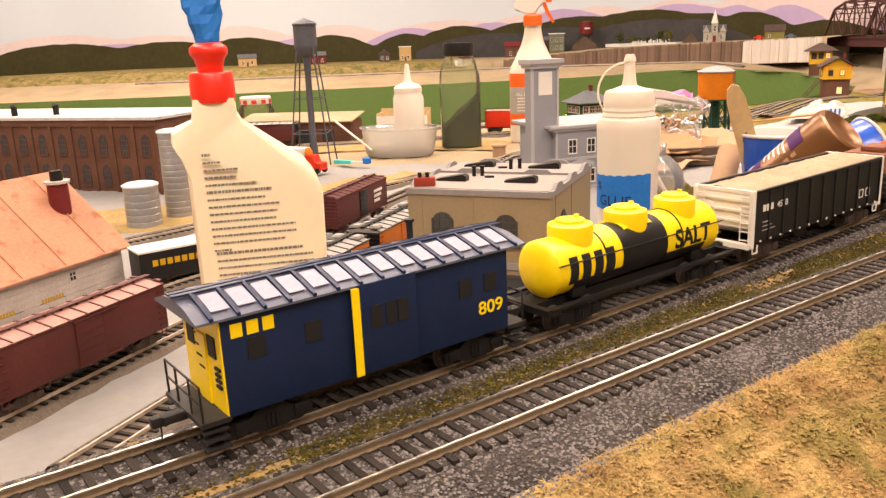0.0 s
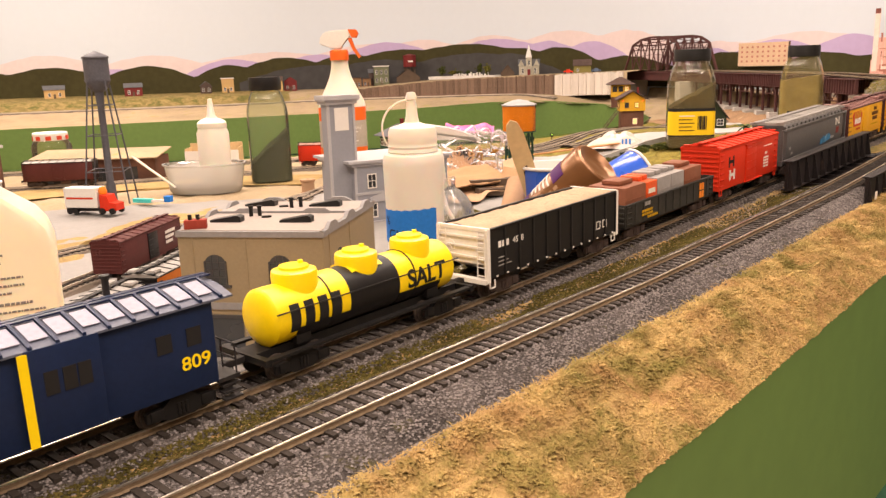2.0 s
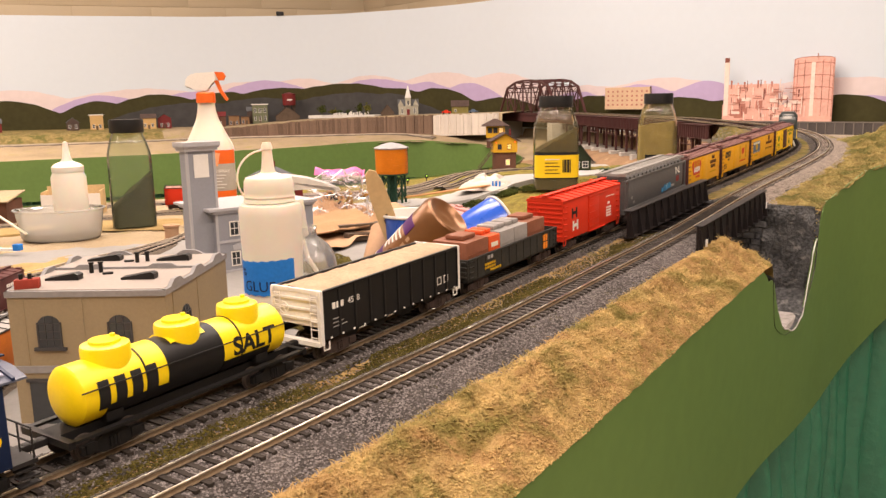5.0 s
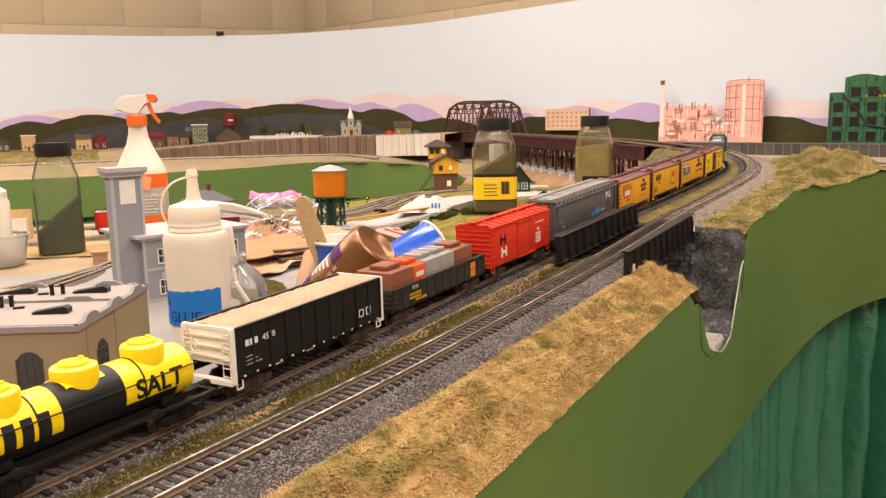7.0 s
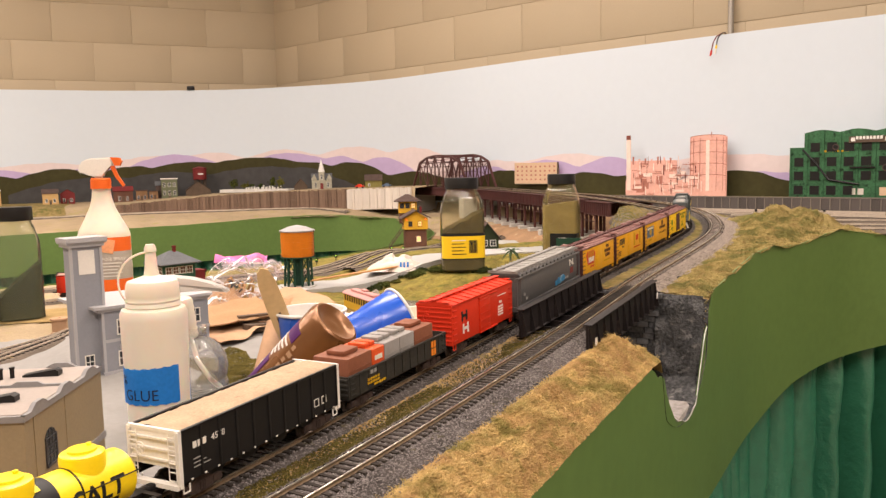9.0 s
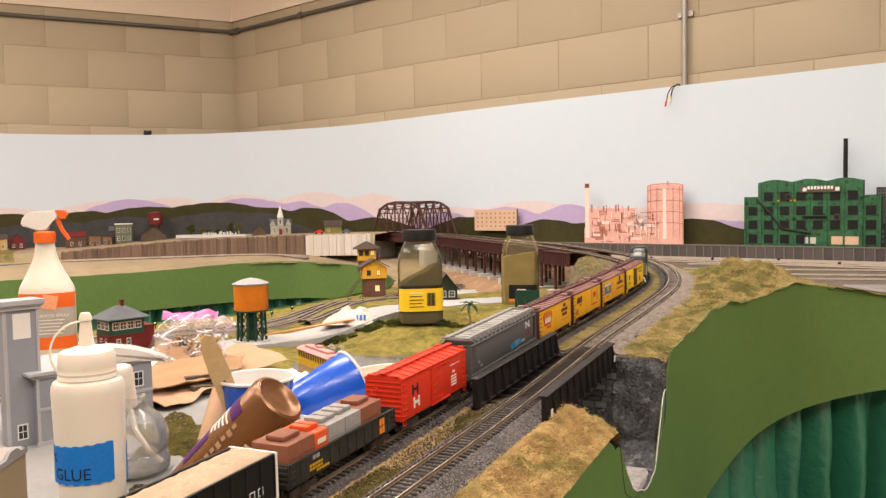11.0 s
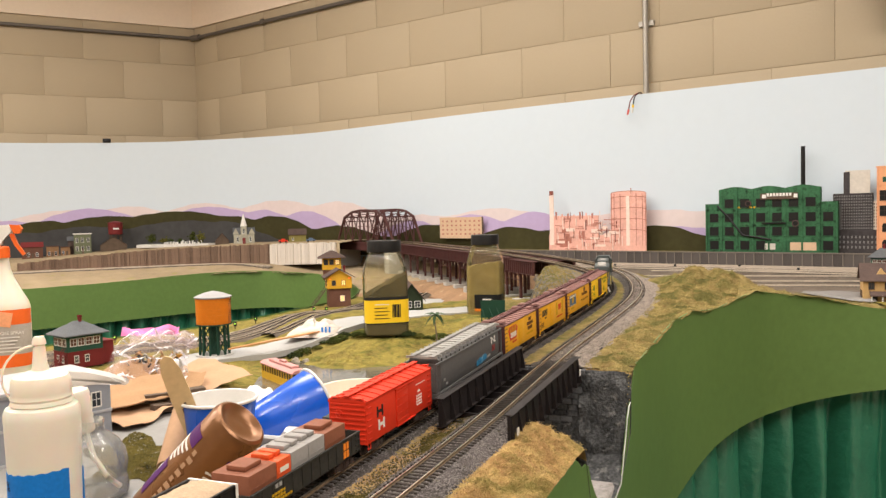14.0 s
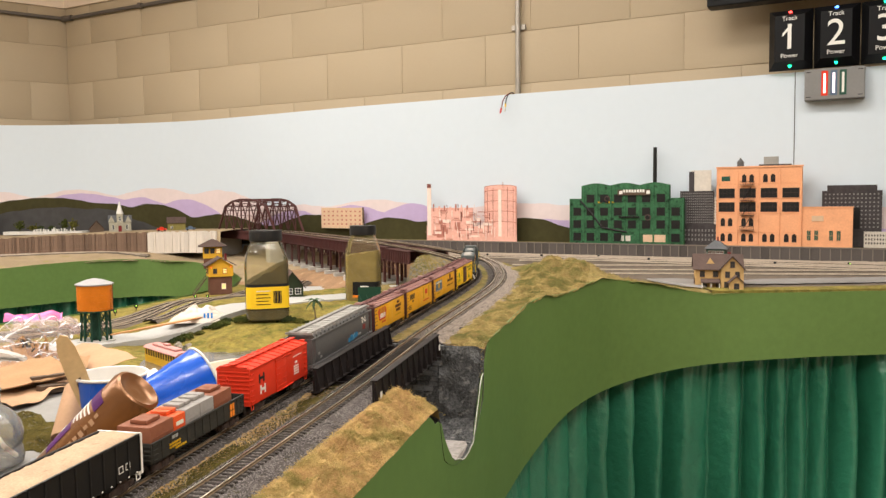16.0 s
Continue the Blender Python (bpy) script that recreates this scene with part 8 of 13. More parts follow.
for i in range(4):
    (x0, y0), (x1, y1) = bfoot[i], bfoot[(i + 1) % 4]
    ln, an = math.dist((x0, y0), (x1, y1)), math.degrees(math.atan2(y1 - y0, x1 - x0))
    fr = pose(x0, y0, 0, 0, 0, an)
    bm = bmesh.new()
    box(bm, -0.0012, ln + 0.0012, -0.0012, 0.0020, BH - 0.008, BH - 0.0035, fr)
    nb = 3 if i % 2 else 2
    for k in range(nb if i else 0):
        c = ln * (k + 0.5) / nb
        prism(bm, [(c - 0.013, BH - 0.0035), (c + 0.013, BH - 0.0035), (c + 0.009, BH - 0.0010), (c + 0.005, BH + 0.0008), (c - 0.005, BH + 0.0008), (c - 0.009, BH - 0.0010)], -0.0020, 0.0012, fr @ pose(0, 0, 0, 90, 0, 0))
    part("parapet", bm, TRIMGREY, tan, "grey stepped parapet", smooth=False)
    for za, zb, nm in ((0.046, 0.0515, "string_course"), (0.0, 0.006, "plinth")):
        bm = bmesh.new()
        box(bm, -0.001, ln + 0.001, -0.0012, 0, za, zb, fr)
        part(nm, bm, TRIMGREY, tan, smooth=False)
    if i == 1:
        wa = window(tan, 0, 0, 0.0165, 0.026, 0, arched=True, frame=FRAMEDARK, rows=4, cols=3)
        wa.matrix_basis = fr @ pose(ln * 0.27, 0, 0.062)
        wa = window(tan, 0, 0, 0.0165, 0.026, 0, arched=True, frame=FRAMEDARK, rows=4, cols=3)
        wa.matrix_basis = fr @ pose(ln * 0.74, 0, 0.014)
        dx_ = ln * 0.36
        bm = bmesh.new()
        box(bm, dx_ - 0.008, dx_ + 0.008, -0.0010, 0.0005, 0.009, 0.033, fr)
        part("side_door", bm, DARKWIN, tan, "dark side doorway", smooth=False)
        bm = bmesh.new()
        rows_ = [[bm.verts.new(fr @ Vector((dx_ + sx, -0.017 * math.sin(radians(a)), 0.046 - 0.0105 * (1 - math.cos(radians(a)))))) for sx in (-0.014, 0.014)] for a in range(0, 91, 15)]
        for p_, q_ in zip(rows_[:-1], rows_[1:]):
            bm.faces.new((p_[0], p_[1], q_[1], q_[0]))
        for s_ in (0, 1):
            bm.faces.new([r_[s_] for r_ in rows_] + [bm.verts.new(fr @ Vector((dx_ + (-0.014, 0.014)[s_], 0, 0.0355)))])
        part("awning", bm, TRIMGREY, tan, "pale rounded awning", smooth=False)
        for k in range(3):
            bm = bmesh.new()
            box(bm, dx_ - 0.012, dx_ + 0.012, -0.0052 * (3 - k), -0.0005, 0.003 * k, 0.003 * (k + 1), fr)
            part("step", bm, TRIMGREY, tan, smooth=False)
    for k in range(0 if i == 1 else 2):
        x = ln * (0.25, 0.70)[k] if i % 2 == 0 else ln * (0.27, 0.73)[k]
        wroot = window(tan, 0, 0, 0.0165, 0.024, 0, arched=True, frame=FRAMEDARK, rows=4, cols=3)
        wroot.matrix_basis = fr @ pose(x, 0, 0.066)
        bm = bmesh.new()
        box(bm, x - 0.012, x + 0.012, -0.0022, 0.0004, 0.0635, 0.0658, fr)
        part("sill", bm, FRAMEDARK, tan, smooth=False)
        bm = bmesh.new()
        box(bm, x - 0.019, x + 0.019, -0.0010, 0.0005, 0.006, 0.039, fr)
        ld = part("loading_door", bm, DARKWIN, tan, "dark ground floor opening", smooth=False)
        bm = bmesh.new()
        box(bm, x - 0.021, x + 0.021, -0.0016, 0.0003, 0.039, 0.0415, fr)
        part("lintel", bm, FRAMEDARK, ld, smooth=False)
    for x in (0.1 * ln, 0.47 * ln):
        bm = bmesh.new()
        box(bm, x - 0.0006, x + 0.0006, -0.0006, 0.0002, 0.0515, BH - 0.008, fr)
        part("wall_joint", bm, TANWALL, tan, smooth=False)
rf_ = BH - 0.003
bm = bmesh.new()
dx0, dx1 = Vector((-0.028, 0.5584)), Vector((0.087, 0.5215))
ln, an = (dx1 - dx0).length, math.degrees(math.atan2(dx1.y - dx0.y, dx1.x - dx0.x))
fr = pose(dx0.x, dx0.y, 0, 0, 0, an)
box(bm, 0, ln, -0.0011, 0.0011, rf_ - 0.002, rf_ + 0.0018, fr)
for c in (ln * 0.25, ln * 0.75):
    prism(bm, [(c - 0.012, rf_ + 0.0018), (c + 0.012, rf_ + 0.0018), (c + 0.008, rf_ + 0.0042), (c - 0.008, rf_ + 0.0042)], -0.0011, 0.0011, fr @ pose(0, 0, 0, 90, 0, 0))
part("dividing_parapet", bm, TRIMGREY, tan, smooth=False)
for x, y, w in ((-0.014, 0.515, 0.026), (0.042, 0.496, 0.026), (0.010, 0.586, 0.028), (0.067, 0.564, 0.028)):
    bm = bmesh.new()
    prism(bm, [(0, 0), (w, 0), (w, 0.0040), (w - 0.003, 0.0055), (0, 0.0016)], -0.0045, 0.0045, pose(x, y, rf_, 90, 0, an) @ pose(-w / 2, 0, 0))
    part("skylight", bm, C_BLACK, tan, "black sloped skylight", smooth=False)
for x, y in ((0.004, 0.533), (0.011, 0.533), (0.037, 0.565), (0.045, 0.567)):
    bm = bmesh.new()
    cyl(bm, (x, y, rf_), (x, y, rf_ + 0.0075), 0.0017, seg=10)
    cyl(bm, (x, y, rf_ + 0.0075), (x, y, rf_ + 0.0088), 0.0022, seg=10)
    part("vent_pipe", bm, C_BLACK, tan)
for x, y in ((0.017, 0.523), (0.030, 0.571)):
    bm = bmesh.new()
    box(bm, x - 0.004, x + 0.004, y - 0.0018, y + 0.0018, rf_, rf_ + 0.0016, bevel=0.0003)
    part("roof_hatch", bm, C_BLACK, tan)
bm = bmesh.new()
box(bm, -0.0445, -0.0275, 0.4890, 0.4970, rf_, rf_ + 0.007, bevel=0.0004)
ch = part("chimney", bm, mat("brick_red", (0.28, 0.045, 0.03), 0.7, bump=0.2), tan, "red brick chimney")
for x in (-0.040, -0.034):
    bm = bmesh.new()
    cyl(bm, (x, 0.4930, rf_ + 0.007), (x, 0.4930, rf_ + 0.011), 0.0016, seg=8)
    part("flue", bm, C_BLACK, ch)

# ---- spray bottle behind the firehouse ----
hd_ = thing("spray_bottle", pose(0.126, 1.455, 1.121, 0, 0, -8) @ Matrix.Diagonal((0.97, 0.97, 0.985, 1)), "white trigger spray bottle with orange label bands", "spray bottle")
lathe_part("bottle_body", [(0, 0), (0.044, 0), (0.047, 0.003), (0.0472, 0.080), (0.047, 0.139), (0.0445, 0.148), (0.034, 0.168), (0.0225, 0.192), (0.0180, 0.208), (0.0165, 0.220), (0.0165, 0.228), (0, 0.228)], PL_MILK, hd_, seg=40, sy=0.72, power=2.4)
LABEL_GREY = mat("label_grey", (0.42, 0.38, 0.33), 0.5, bump=0)
band("label", 0.0474, 0.036, 0.058, -80, 80, OR_LABEL, hd_, "orange label band", sy=0.72, power=2.4)
band("label", 0.0474, 0.110, 0.136, -80, 80, OR_LABEL, hd_, "orange label band", sy=0.72, power=2.4)
band("label", 0.0474, 0.058, 0.110, -80, 80, LABEL_GREY, hd_, "grey printed label", sy=0.72, power=2.4)
bm = bmesh.new()
box(bm, -0.0125, 0.0125, -0.0004, 0.0008, -0.0125, 0.0125, pose(0.008, -0.0348, 0.1205, 0, 12, 0))
part("logo_block", bm, mat("logo_pale_orange", (0.80, 0.36, 0.18), 0.5, bump=0), hd_, "tilted pale square emblem")
w = lettering("lettering", "ALL PURPOSE SPRAY", 0.0078, C_WHITE, hd_, pose(0.004, -0.0351, 0.096, 90, 0, 0), weight=0.0001)
for k in range(5):
    bm = bmesh.new()
    box(bm, -0.030, 0.032 - 0.004 * (k % 3), -0.0353, -0.0346, 0.0875 - k * 0.006, 0.0895 - k * 0.006)
    part("print_bar", bm, PAPER, hd_, smooth=False)
lathe_part("collar", [(0.0185, 0.226), (0.0185, 0.243), (0.016, 0.246), (0, 0.246)], OR_LABEL, hd_, "orange screw collar")
bm = bmesh.new()
prism(bm, [(-0.038, 0.256), (-0.034, 0.274), (-0.020, 0.282), (0.022, 0.284), (0.026, 0.270), (0.010, 0.262), (0.006, 0.246), (-0.012, 0.246), (-0.018, 0.254)], -0.011, 0.011, pose(0, 0, 0, 90, 0, 0))
bmesh.ops.bevel(bm, geom=list(bm.edges), offset=0.003, segments=2, affect="EDGES")
part("spray_head", bm, C_WHITE, hd_, "white spray head")
bm = bmesh.new()
prism(bm, [(0.020, 0.284), (0.036, 0.283), (0.040, 0.276), (0.036, 0.268), (0.027, 0.268)], -0.010, 0.010, pose(0, 0, 0, 90, 0, 0))
part("nozzle", bm, OR_LABEL, hd_, "orange nozzle")
bm = bmesh.new()
prism(bm, [(0.018, 0.268), (0.026, 0.268), (0.032, 0.250), (0.043, 0.232), (0.039, 0.229), (0.027, 0.246)], -0.006, 0.006, pose(0, 0, 0, 90, 0, 0))
part("trigger", bm, OR_LABEL, hd_, "orange trigger")


def turf_jar(m, label, fill, slope, labels, wide=0.045, h=0.20, deep=0.8, shell=None):
    """Clear square shaker jar with a black lid and a sloping fill."""
    j = thing("turf_jar", m, label, "jar", "shaker jars of model turf")
    lathe_part("jar_wall", [(0, 0.001), (wide - 0.004, 0.001), (wide, 0.005), (wide, h * 0.62), (wide * 0.97, h * 0.70), (wide * 0.80, h * 0.82), (wide * 0.70, h * 0.86), (wide * 0.68, h * 0.89)], shell or PL_JAR, j, seg=44, power=5.0, sy=deep)
    bm = bmesh.new()
    lathe(bm, [(0, 0.003), (wide - 0.006, 0.003), (wide - 0.0025, 0.006), (wide - 0.0025, 0.5), (0, 0.5)], 44, None, power=5.0, sy=deep)
    for v in bm.verts:
        if v.co.z > 0.4:
            v.co.z = h * (fill + slope * v.co.x / wide) + 0.004 * noise.noise(Vector((v.co.x * 60, v.co.y * 60, 0)))
    part("turf_fill", bm, labels[0], j, "granulated turf inside")
    lathe_part("lid", [(0, h * 0.88), (wide * 0.76, h * 0.88), (wide * 0.78, h * 0.885), (wide * 0.78, h * 0.985), (wide * 0.76, h), (0, h)], C_BLACK, j, "black ribbed lid", seg=44)
    return j


FACE_J = -27.0
j1 = turf_jar(pose(0.860, 1.462, 1.139, 0, 0, FACE_J + 8) @ Matrix.Diagonal((1.05, 1.05, 1.0, 1)), "clear jar of olive turf with yellow label and black lid", 0.54, 0.12, (JAROLIVE,), 0.0455, 0.206)
band("label", 0.0458, 0.030, 0.080, -62, 62, LBL_Y, j1, "yellow label", power=5.0, sy=0.8)
band("label_edge", 0.0459, 0.028, 0.0305, -62, 62, M_BLACK, j1, "black label edge", power=5.0, sy=0.8)
band("label_edge", 0.0459, 0.0795, 0.086, -62, 62, M_BLACK, j1, "black label edge", power=5.0, sy=0.8)
bm = bmesh.new()
for k in range(8):
    box(bm, 0.010 + k * 0.0022, 0.0112 + k * 0.0022 + 0.0005 * (k % 3), -0.0374, -0.0369, 0.042, 0.070)
part("barcode", bm, M_BLACK, j1, "black barcode bars", smooth=False)
for k in range(5):
    bm = bmesh.new()
    box(bm, -0.026, 0.004 - 0.004 * (k % 2), -0.0373, -0.0369, 0.0695 - k * 0.0075, 0.0712 - k * 0.0075)
    part("print_bar", bm, M_BLACK if k else PAPER, j1, smooth=False)
j2 = turf_jar(pose(1.154, 1.520, 1.1405, 0, 0, FACE_J - 18) @ Matrix.Diagonal((1.05, 1.05, 1.0, 1)), "clear jar of light olive turf with black label", 0.66, 0.03, (JAROLIVE2,), 0.041, 0.206)
band("label", 0.0413, 0.030, 0.064, -25, 85, mat("label_black", (0.012, 0.012, 0.013), 0.4, bump=0), j2, "black label", power=5.0, sy=0.8)
band("label_edge", 0.0414, 0.024, 0.0302, -25, 85, mat("label_orange", (0.75, 0.22, 0.02), 0.5, bump=0), j2, "orange label edge", power=5.0, sy=0.8)
bm = bmesh.new()
for k in range(2):
    box(bm, 0.0, 0.020 - 0.004 * k, -0.0338, -0.0332, 0.051 - k * 0.006, 0.054 - k * 0.006)
part("print_bar", bm, PAPER, j2, smooth=False)

# orange and green water tank
wt = thing("orange_water_tank", pose(0.511, 1.560, gz(0.511, 1.560) + 0.0005) @ Matrix.Diagonal((0.925, 0.925, 0.955, 1)), "orange model water tank on dark green timber legs", "model water tank")
for k in range(12):
    a = math.tau * k / 12
    bm = bmesh.new()
    cyl(bm, (0.033 * math.cos(a), 0.033 * math.sin(a), 0.004), (0.031 * math.cos(a), 0.031 * math.sin(a), 0.068), 0.0026, seg=8)
    part("leg", bm, mat("tank_green", (0.012, 0.045, 0.028), 0.6, bump=0.1) if k == 0 else bpy.data.materials["tank_green"], wt)
TG = bpy.data.materials["tank_green"]
for k in range(12):
    a, b = math.tau * k / 12, math.tau * (k + 1) / 12
    for z0, z1 in ((0.006, 0.036), (0.036, 0.066)):
        for za, zb in ((z0, z1), (z1, z0)):
            bm = bmesh.new()
            cyl(bm, (0.033 * math.cos(a), 0.033 * math.sin(a), za), (0.032 * math.cos(b), 0.032 * math.sin(b), zb), 0.0010, seg=6)
            part("brace", bm, TG, wt)
lathe_part("base_slab", [(0, 0), (0.042, 0), (0.042, 0.004), (0, 0.004)], M_CONCRETE, wt, "grey round footing")
lathe_part("core", [(0.012, 0.004), (0.012, 0.068), (0, 0.068)], TG, wt)
lathe_part("drum_floor", [(0, 0.068), (0.040, 0.068), (0.040, 0.071), (0, 0.071)], TG, wt)
drum = lathe_part("drum", [(0.0378, 0.071), (0.0390, 0.128), (0, 0.128)], mat("tank_orange", (0.58, 0.165, 0.008), 0.5, var=0.12, scale=300, big=30, bump=0.05), wt, "orange drum", seg=40)
for z in (0.076, 0.090, 0.104, 0.118):
    lathe_part("hoop", [(0.0382, z), (0.0390, z), (0.0390, z + 0.0008), (0.0382, z + 0.0008)], mat("hoop_%d" % int(z * 1e3), (0.58, 0.175, 0.008), 0.5, bump=0), drum, seg=40)
lathe_part("roof", [(0.0412, 0.127), (0.0418, 0.1295), (0.020, 0.138), (0, 0.142)], mat("tank_roof", (0.30, 0.29, 0.29), 0.7, var=0.1, bump=0.1), wt, "pale grey conical roof", seg=40)
bm = bmesh.new()
for sx in (-0.003, 0.003):
    cyl(bm, (0.0300 + sx, -0.0265, 0.072), (0.0300 + sx, -0.0265, 0.131), 0.0005, seg=6)
for k in range(14):
    cyl(bm, (0.0270, -0.0265, 0.074 + k * 0.004), (0.0330, -0.0265, 0.074 + k * 0.004), 0.0004, seg=6)
part("ladder", bm, M_BLACKPL, wt)

# trolley car
trl = thing("trolley_car", pose(0.570, 1.277, gz(0.570, 1.277) + 0.001, 0, 0, -84), "yellow model trolley car with pink roof", "trolley car")
TY = mat("trolley_yellow", (0.58, 0.33, 0.02), 0.5, var=0.1, bump=0.05)
TP = mat("trolley_pink_roof", (0.50, 0.24, 0.22), 0.6, var=0.1, bump=0.05)
bm = bmesh.new()
box(bm, -0.068, 0.068, -0.015, 0.015, 0.006, 0.020)
part("side_panel", bm, TY, trl, smooth=False)
bm = bmesh.new()
box(bm, -0.066, 0.066, -0.0138, 0.0138, 0.020, 0.033)
part("window_band", bm, DARKWIN, trl, smooth=False)
for sd in (-1, 1):
    for k in range(13):
        bm = bmesh.new()
        x = -0.066 + 0.132 * k / 12
        box(bm, x - 0.0012, x + 0.0012, sd * 0.0146 - 0.0006, sd * 0.0146 + 0.0006, 0.020, 0.033)
        part("pillar", bm, TY, trl, smooth=False)
for sx in (-1, 1):
    for y in (-0.0135, -0.005, 0.005, 0.0135):
        bm = bmesh.new()
        box(bm, sx * 0.0665 - 0.0010, sx * 0.0665 + 0.0010, y - 0.0013, y + 0.0013, 0.006, 0.033)
        part("end_pillar", bm, TY, trl, smooth=False)
bm = bmesh.new()
prism(bm, [(-0.0165, 0.033), (0.0165, 0.033), (0.0165, 0.0345), (0.010, 0.0385), (0.0, 0.0395), (-0.010, 0.0385), (-0.0165, 0.0345)], -0.072, 0.072, pose(0, 0, 0, 90, 0, 90))
rf = part("roof", bm, TP, trl, "dusty pink curved roof")
bm = bmesh.new()
box(bm, -0.052, 0.052, -0.0075, 0.0075, 0.0385, 0.0435, bevel=0.0018)
part("clerestory", bm, TP, rf)
bm = bmesh.new()
box(bm, -0.010, 0.010, -0.004, 0.004, 0.0435, 0.0475, bevel=0.0008)
part("pole_base", bm, TP, rf)
bm = bmesh.new()
box(bm, -0.058, 0.058, -0.011, 0.011, 0.0, 0.006)
part("underframe", bm, M_BLACKPL, trl, smooth=False)

# tissue and tongs on the road
t = thing("paper_tissue", pose(0.735, 1.565, 1.137, 0, 0, -20), "crumpled white tissue with blue stripes on the road", "tissue")
crumple("sheet", 0.074, 0.040, 0.040, mat("beige_plastic_film", (0.56, 0.49, 0.43), 0.5, var=0.06, scale=80, big=15, bump=0.15), t, 44, 20)
for k in range(3):
    bm = bmesh.new()
    box(bm, 0.012 + k * 0.008, 0.016 + k * 0.008, -0.0345, -0.0335, 0.001, 0.013, pose(0, 0, 0, -14, 0, 0))
    part("blue_stripe", bm, TAPE, t, "printed blue stripe", smooth=False)
t = thing("wooden_spatula", pose(0.63, 1.515, 1.142, 0, -3, 12), "long flat orange-brown wooden spatula on the road", "spatula")
bm = bmesh.new()
prism(bm, [(-0.11, -0.004), (-0.02, -0.006), (0.05, -0.008), (0.11, -0.006), (0.12, 0.0), (0.11, 0.006), (0.05, 0.006), (-0.02, 0.004), (-0.11, 0.001)], 0, 0.003)
bmesh.ops.bevel(bm, geom=list(bm.edges), offset=0.0008, segments=2, affect="EDGES")
part("blade", bm, mat("spatula_wood", (0.52, 0.26, 0.11), 0.6, var=0.1, bump=0.08), t)


# palm, billboard, shrubs
def palm(x, y, z, h):
    p = thing("palm_tree", pose(x, y, z), "small model palm tree by the pond", "palm tree")
    bm = bmesh.new()
    pts = [(0.002 * math.sin(k * 0.6), 0, h * k / 8) for k in range(9)]
    for k in range(8):
        cyl(bm, pts[k], pts[k + 1], 0.0022 - 0.0001 * k, 0.0019 - 0.0001 * k, 8)
    part("trunk", bm, mat("palm_trunk", (0.20, 0.15, 0.10), 0.9, var=0.3, bump=0.4), p)
    for k in range(13):
        bm = bmesh.new()
        a, e = math.tau * k / 13 + 0.2, 0.6 if k % 2 else 0.15
        prev = None
        for j in range(8):
            t_ = j / 7
            r, zz_ = 0.024 * t_, h + 0.010 * e * t_ * 3 - 0.020 * t_ * t_ * (1.5 - e)
            w = 0.0034 * math.sin(math.pi * min(1, t_ * 0.9 + 0.12))
            c, s = math.cos(a), math.sin(a)
            cur = [bm.verts.new((c * r - s * w, s * r + c * w, zz_ - w * 0.5)), bm.verts.new((c * r, s * r, zz_)), bm.verts.new((c * r + s * w, s * r - c * w, zz_ - w * 0.5))]
            if prev:
                bm.faces.new((prev[0], prev[1], cur[1], cur[0]))
                bm.faces.new((prev[1], prev[2], cur[2], cur[1]))
            prev = cur
        part("frond", bm, bpy.data.materials.get("palm_leaf") or mat("palm_leaf", (0.03, 0.06, 0.02), 0.6, var=0.3, bump=0.1), p)
    return p


palm(0.915, 1.335, gz(0.915, 1.335) - 0.001, 0.075)
bb = thing("billboard", pose(1.076, 1.366, gz(1.076, 1.366) + 0.001, 0, 0, -34), "dark green model billboard seen from behind on a braced frame", "billboard")
bm = bmesh.new()
box(bm, -0.027, 0.027, -0.0012, 0.0012, 0.024, 0.062)
BOARDGREEN = mat("billboard_green", (0.012, 0.05, 0.028), 0.6, var=0.1, bump=0.05)
part("panel", bm, BOARDGREEN, bb, smooth=False)
for k in range(4):
    x = -0.025 + k * 0.0165
    bm = bmesh.new()
    cyl(bm, (x, 0, 0), (x, 0, 0.030), 0.0013, seg=6)
    part("leg", bm, BOARDGREEN, bb)
    bm = bmesh.new()
    cyl(bm, (x + 0.020, -0.034, 0.0), (x, -0.001, 0.045), 0.0012, seg=6)
    part("brace", bm, BOARDGREEN, bb)
    if k:
        bm = bmesh.new()
        cyl(bm, (x - 0.0165, -0.0008, 0.003), (x, -0.0008, 0.026), 0.0009, seg=6)
        part("cross_brace", bm, BOARDGREEN, bb)
SHRUB = [mat("shrub_%d" % k, c, 0.95, var=0.5, scale=500, big=40, bump=0.6, rnd=0.5) for k, c in enumerate(((0.06, 0.07, 0.015), (0.10, 0.095, 0.02), (0.03, 0.04, 0.012)))]


def shrub(x, y, z, r, k, seed):
    rg = np.random.default_rng(seed)
    n = 260
    v = rg.normal(0, 1, (n, 3))
    v /= np.linalg.norm(v, axis=1)[:, None]
    v *= (r * rg.uniform(0.35, 1.0, (n, 1)) ** 0.5) * np.array([1.25, 1.0, 0.72])
    v[:, 2] = np.abs(v[:, 2])
    ob = grains("shrub", v + np.array([0, 0, r * 0.12]), r * 0.13, SHRUB[k], "low clump of dark green foam shrub", "shrub", 0.9, seed)
    ob["kind"] = ""
    del ob["kind"]
    ob["group"] = "shrubs on the shore"
    ob.matrix_basis = pose(x, y, z)
    return ob


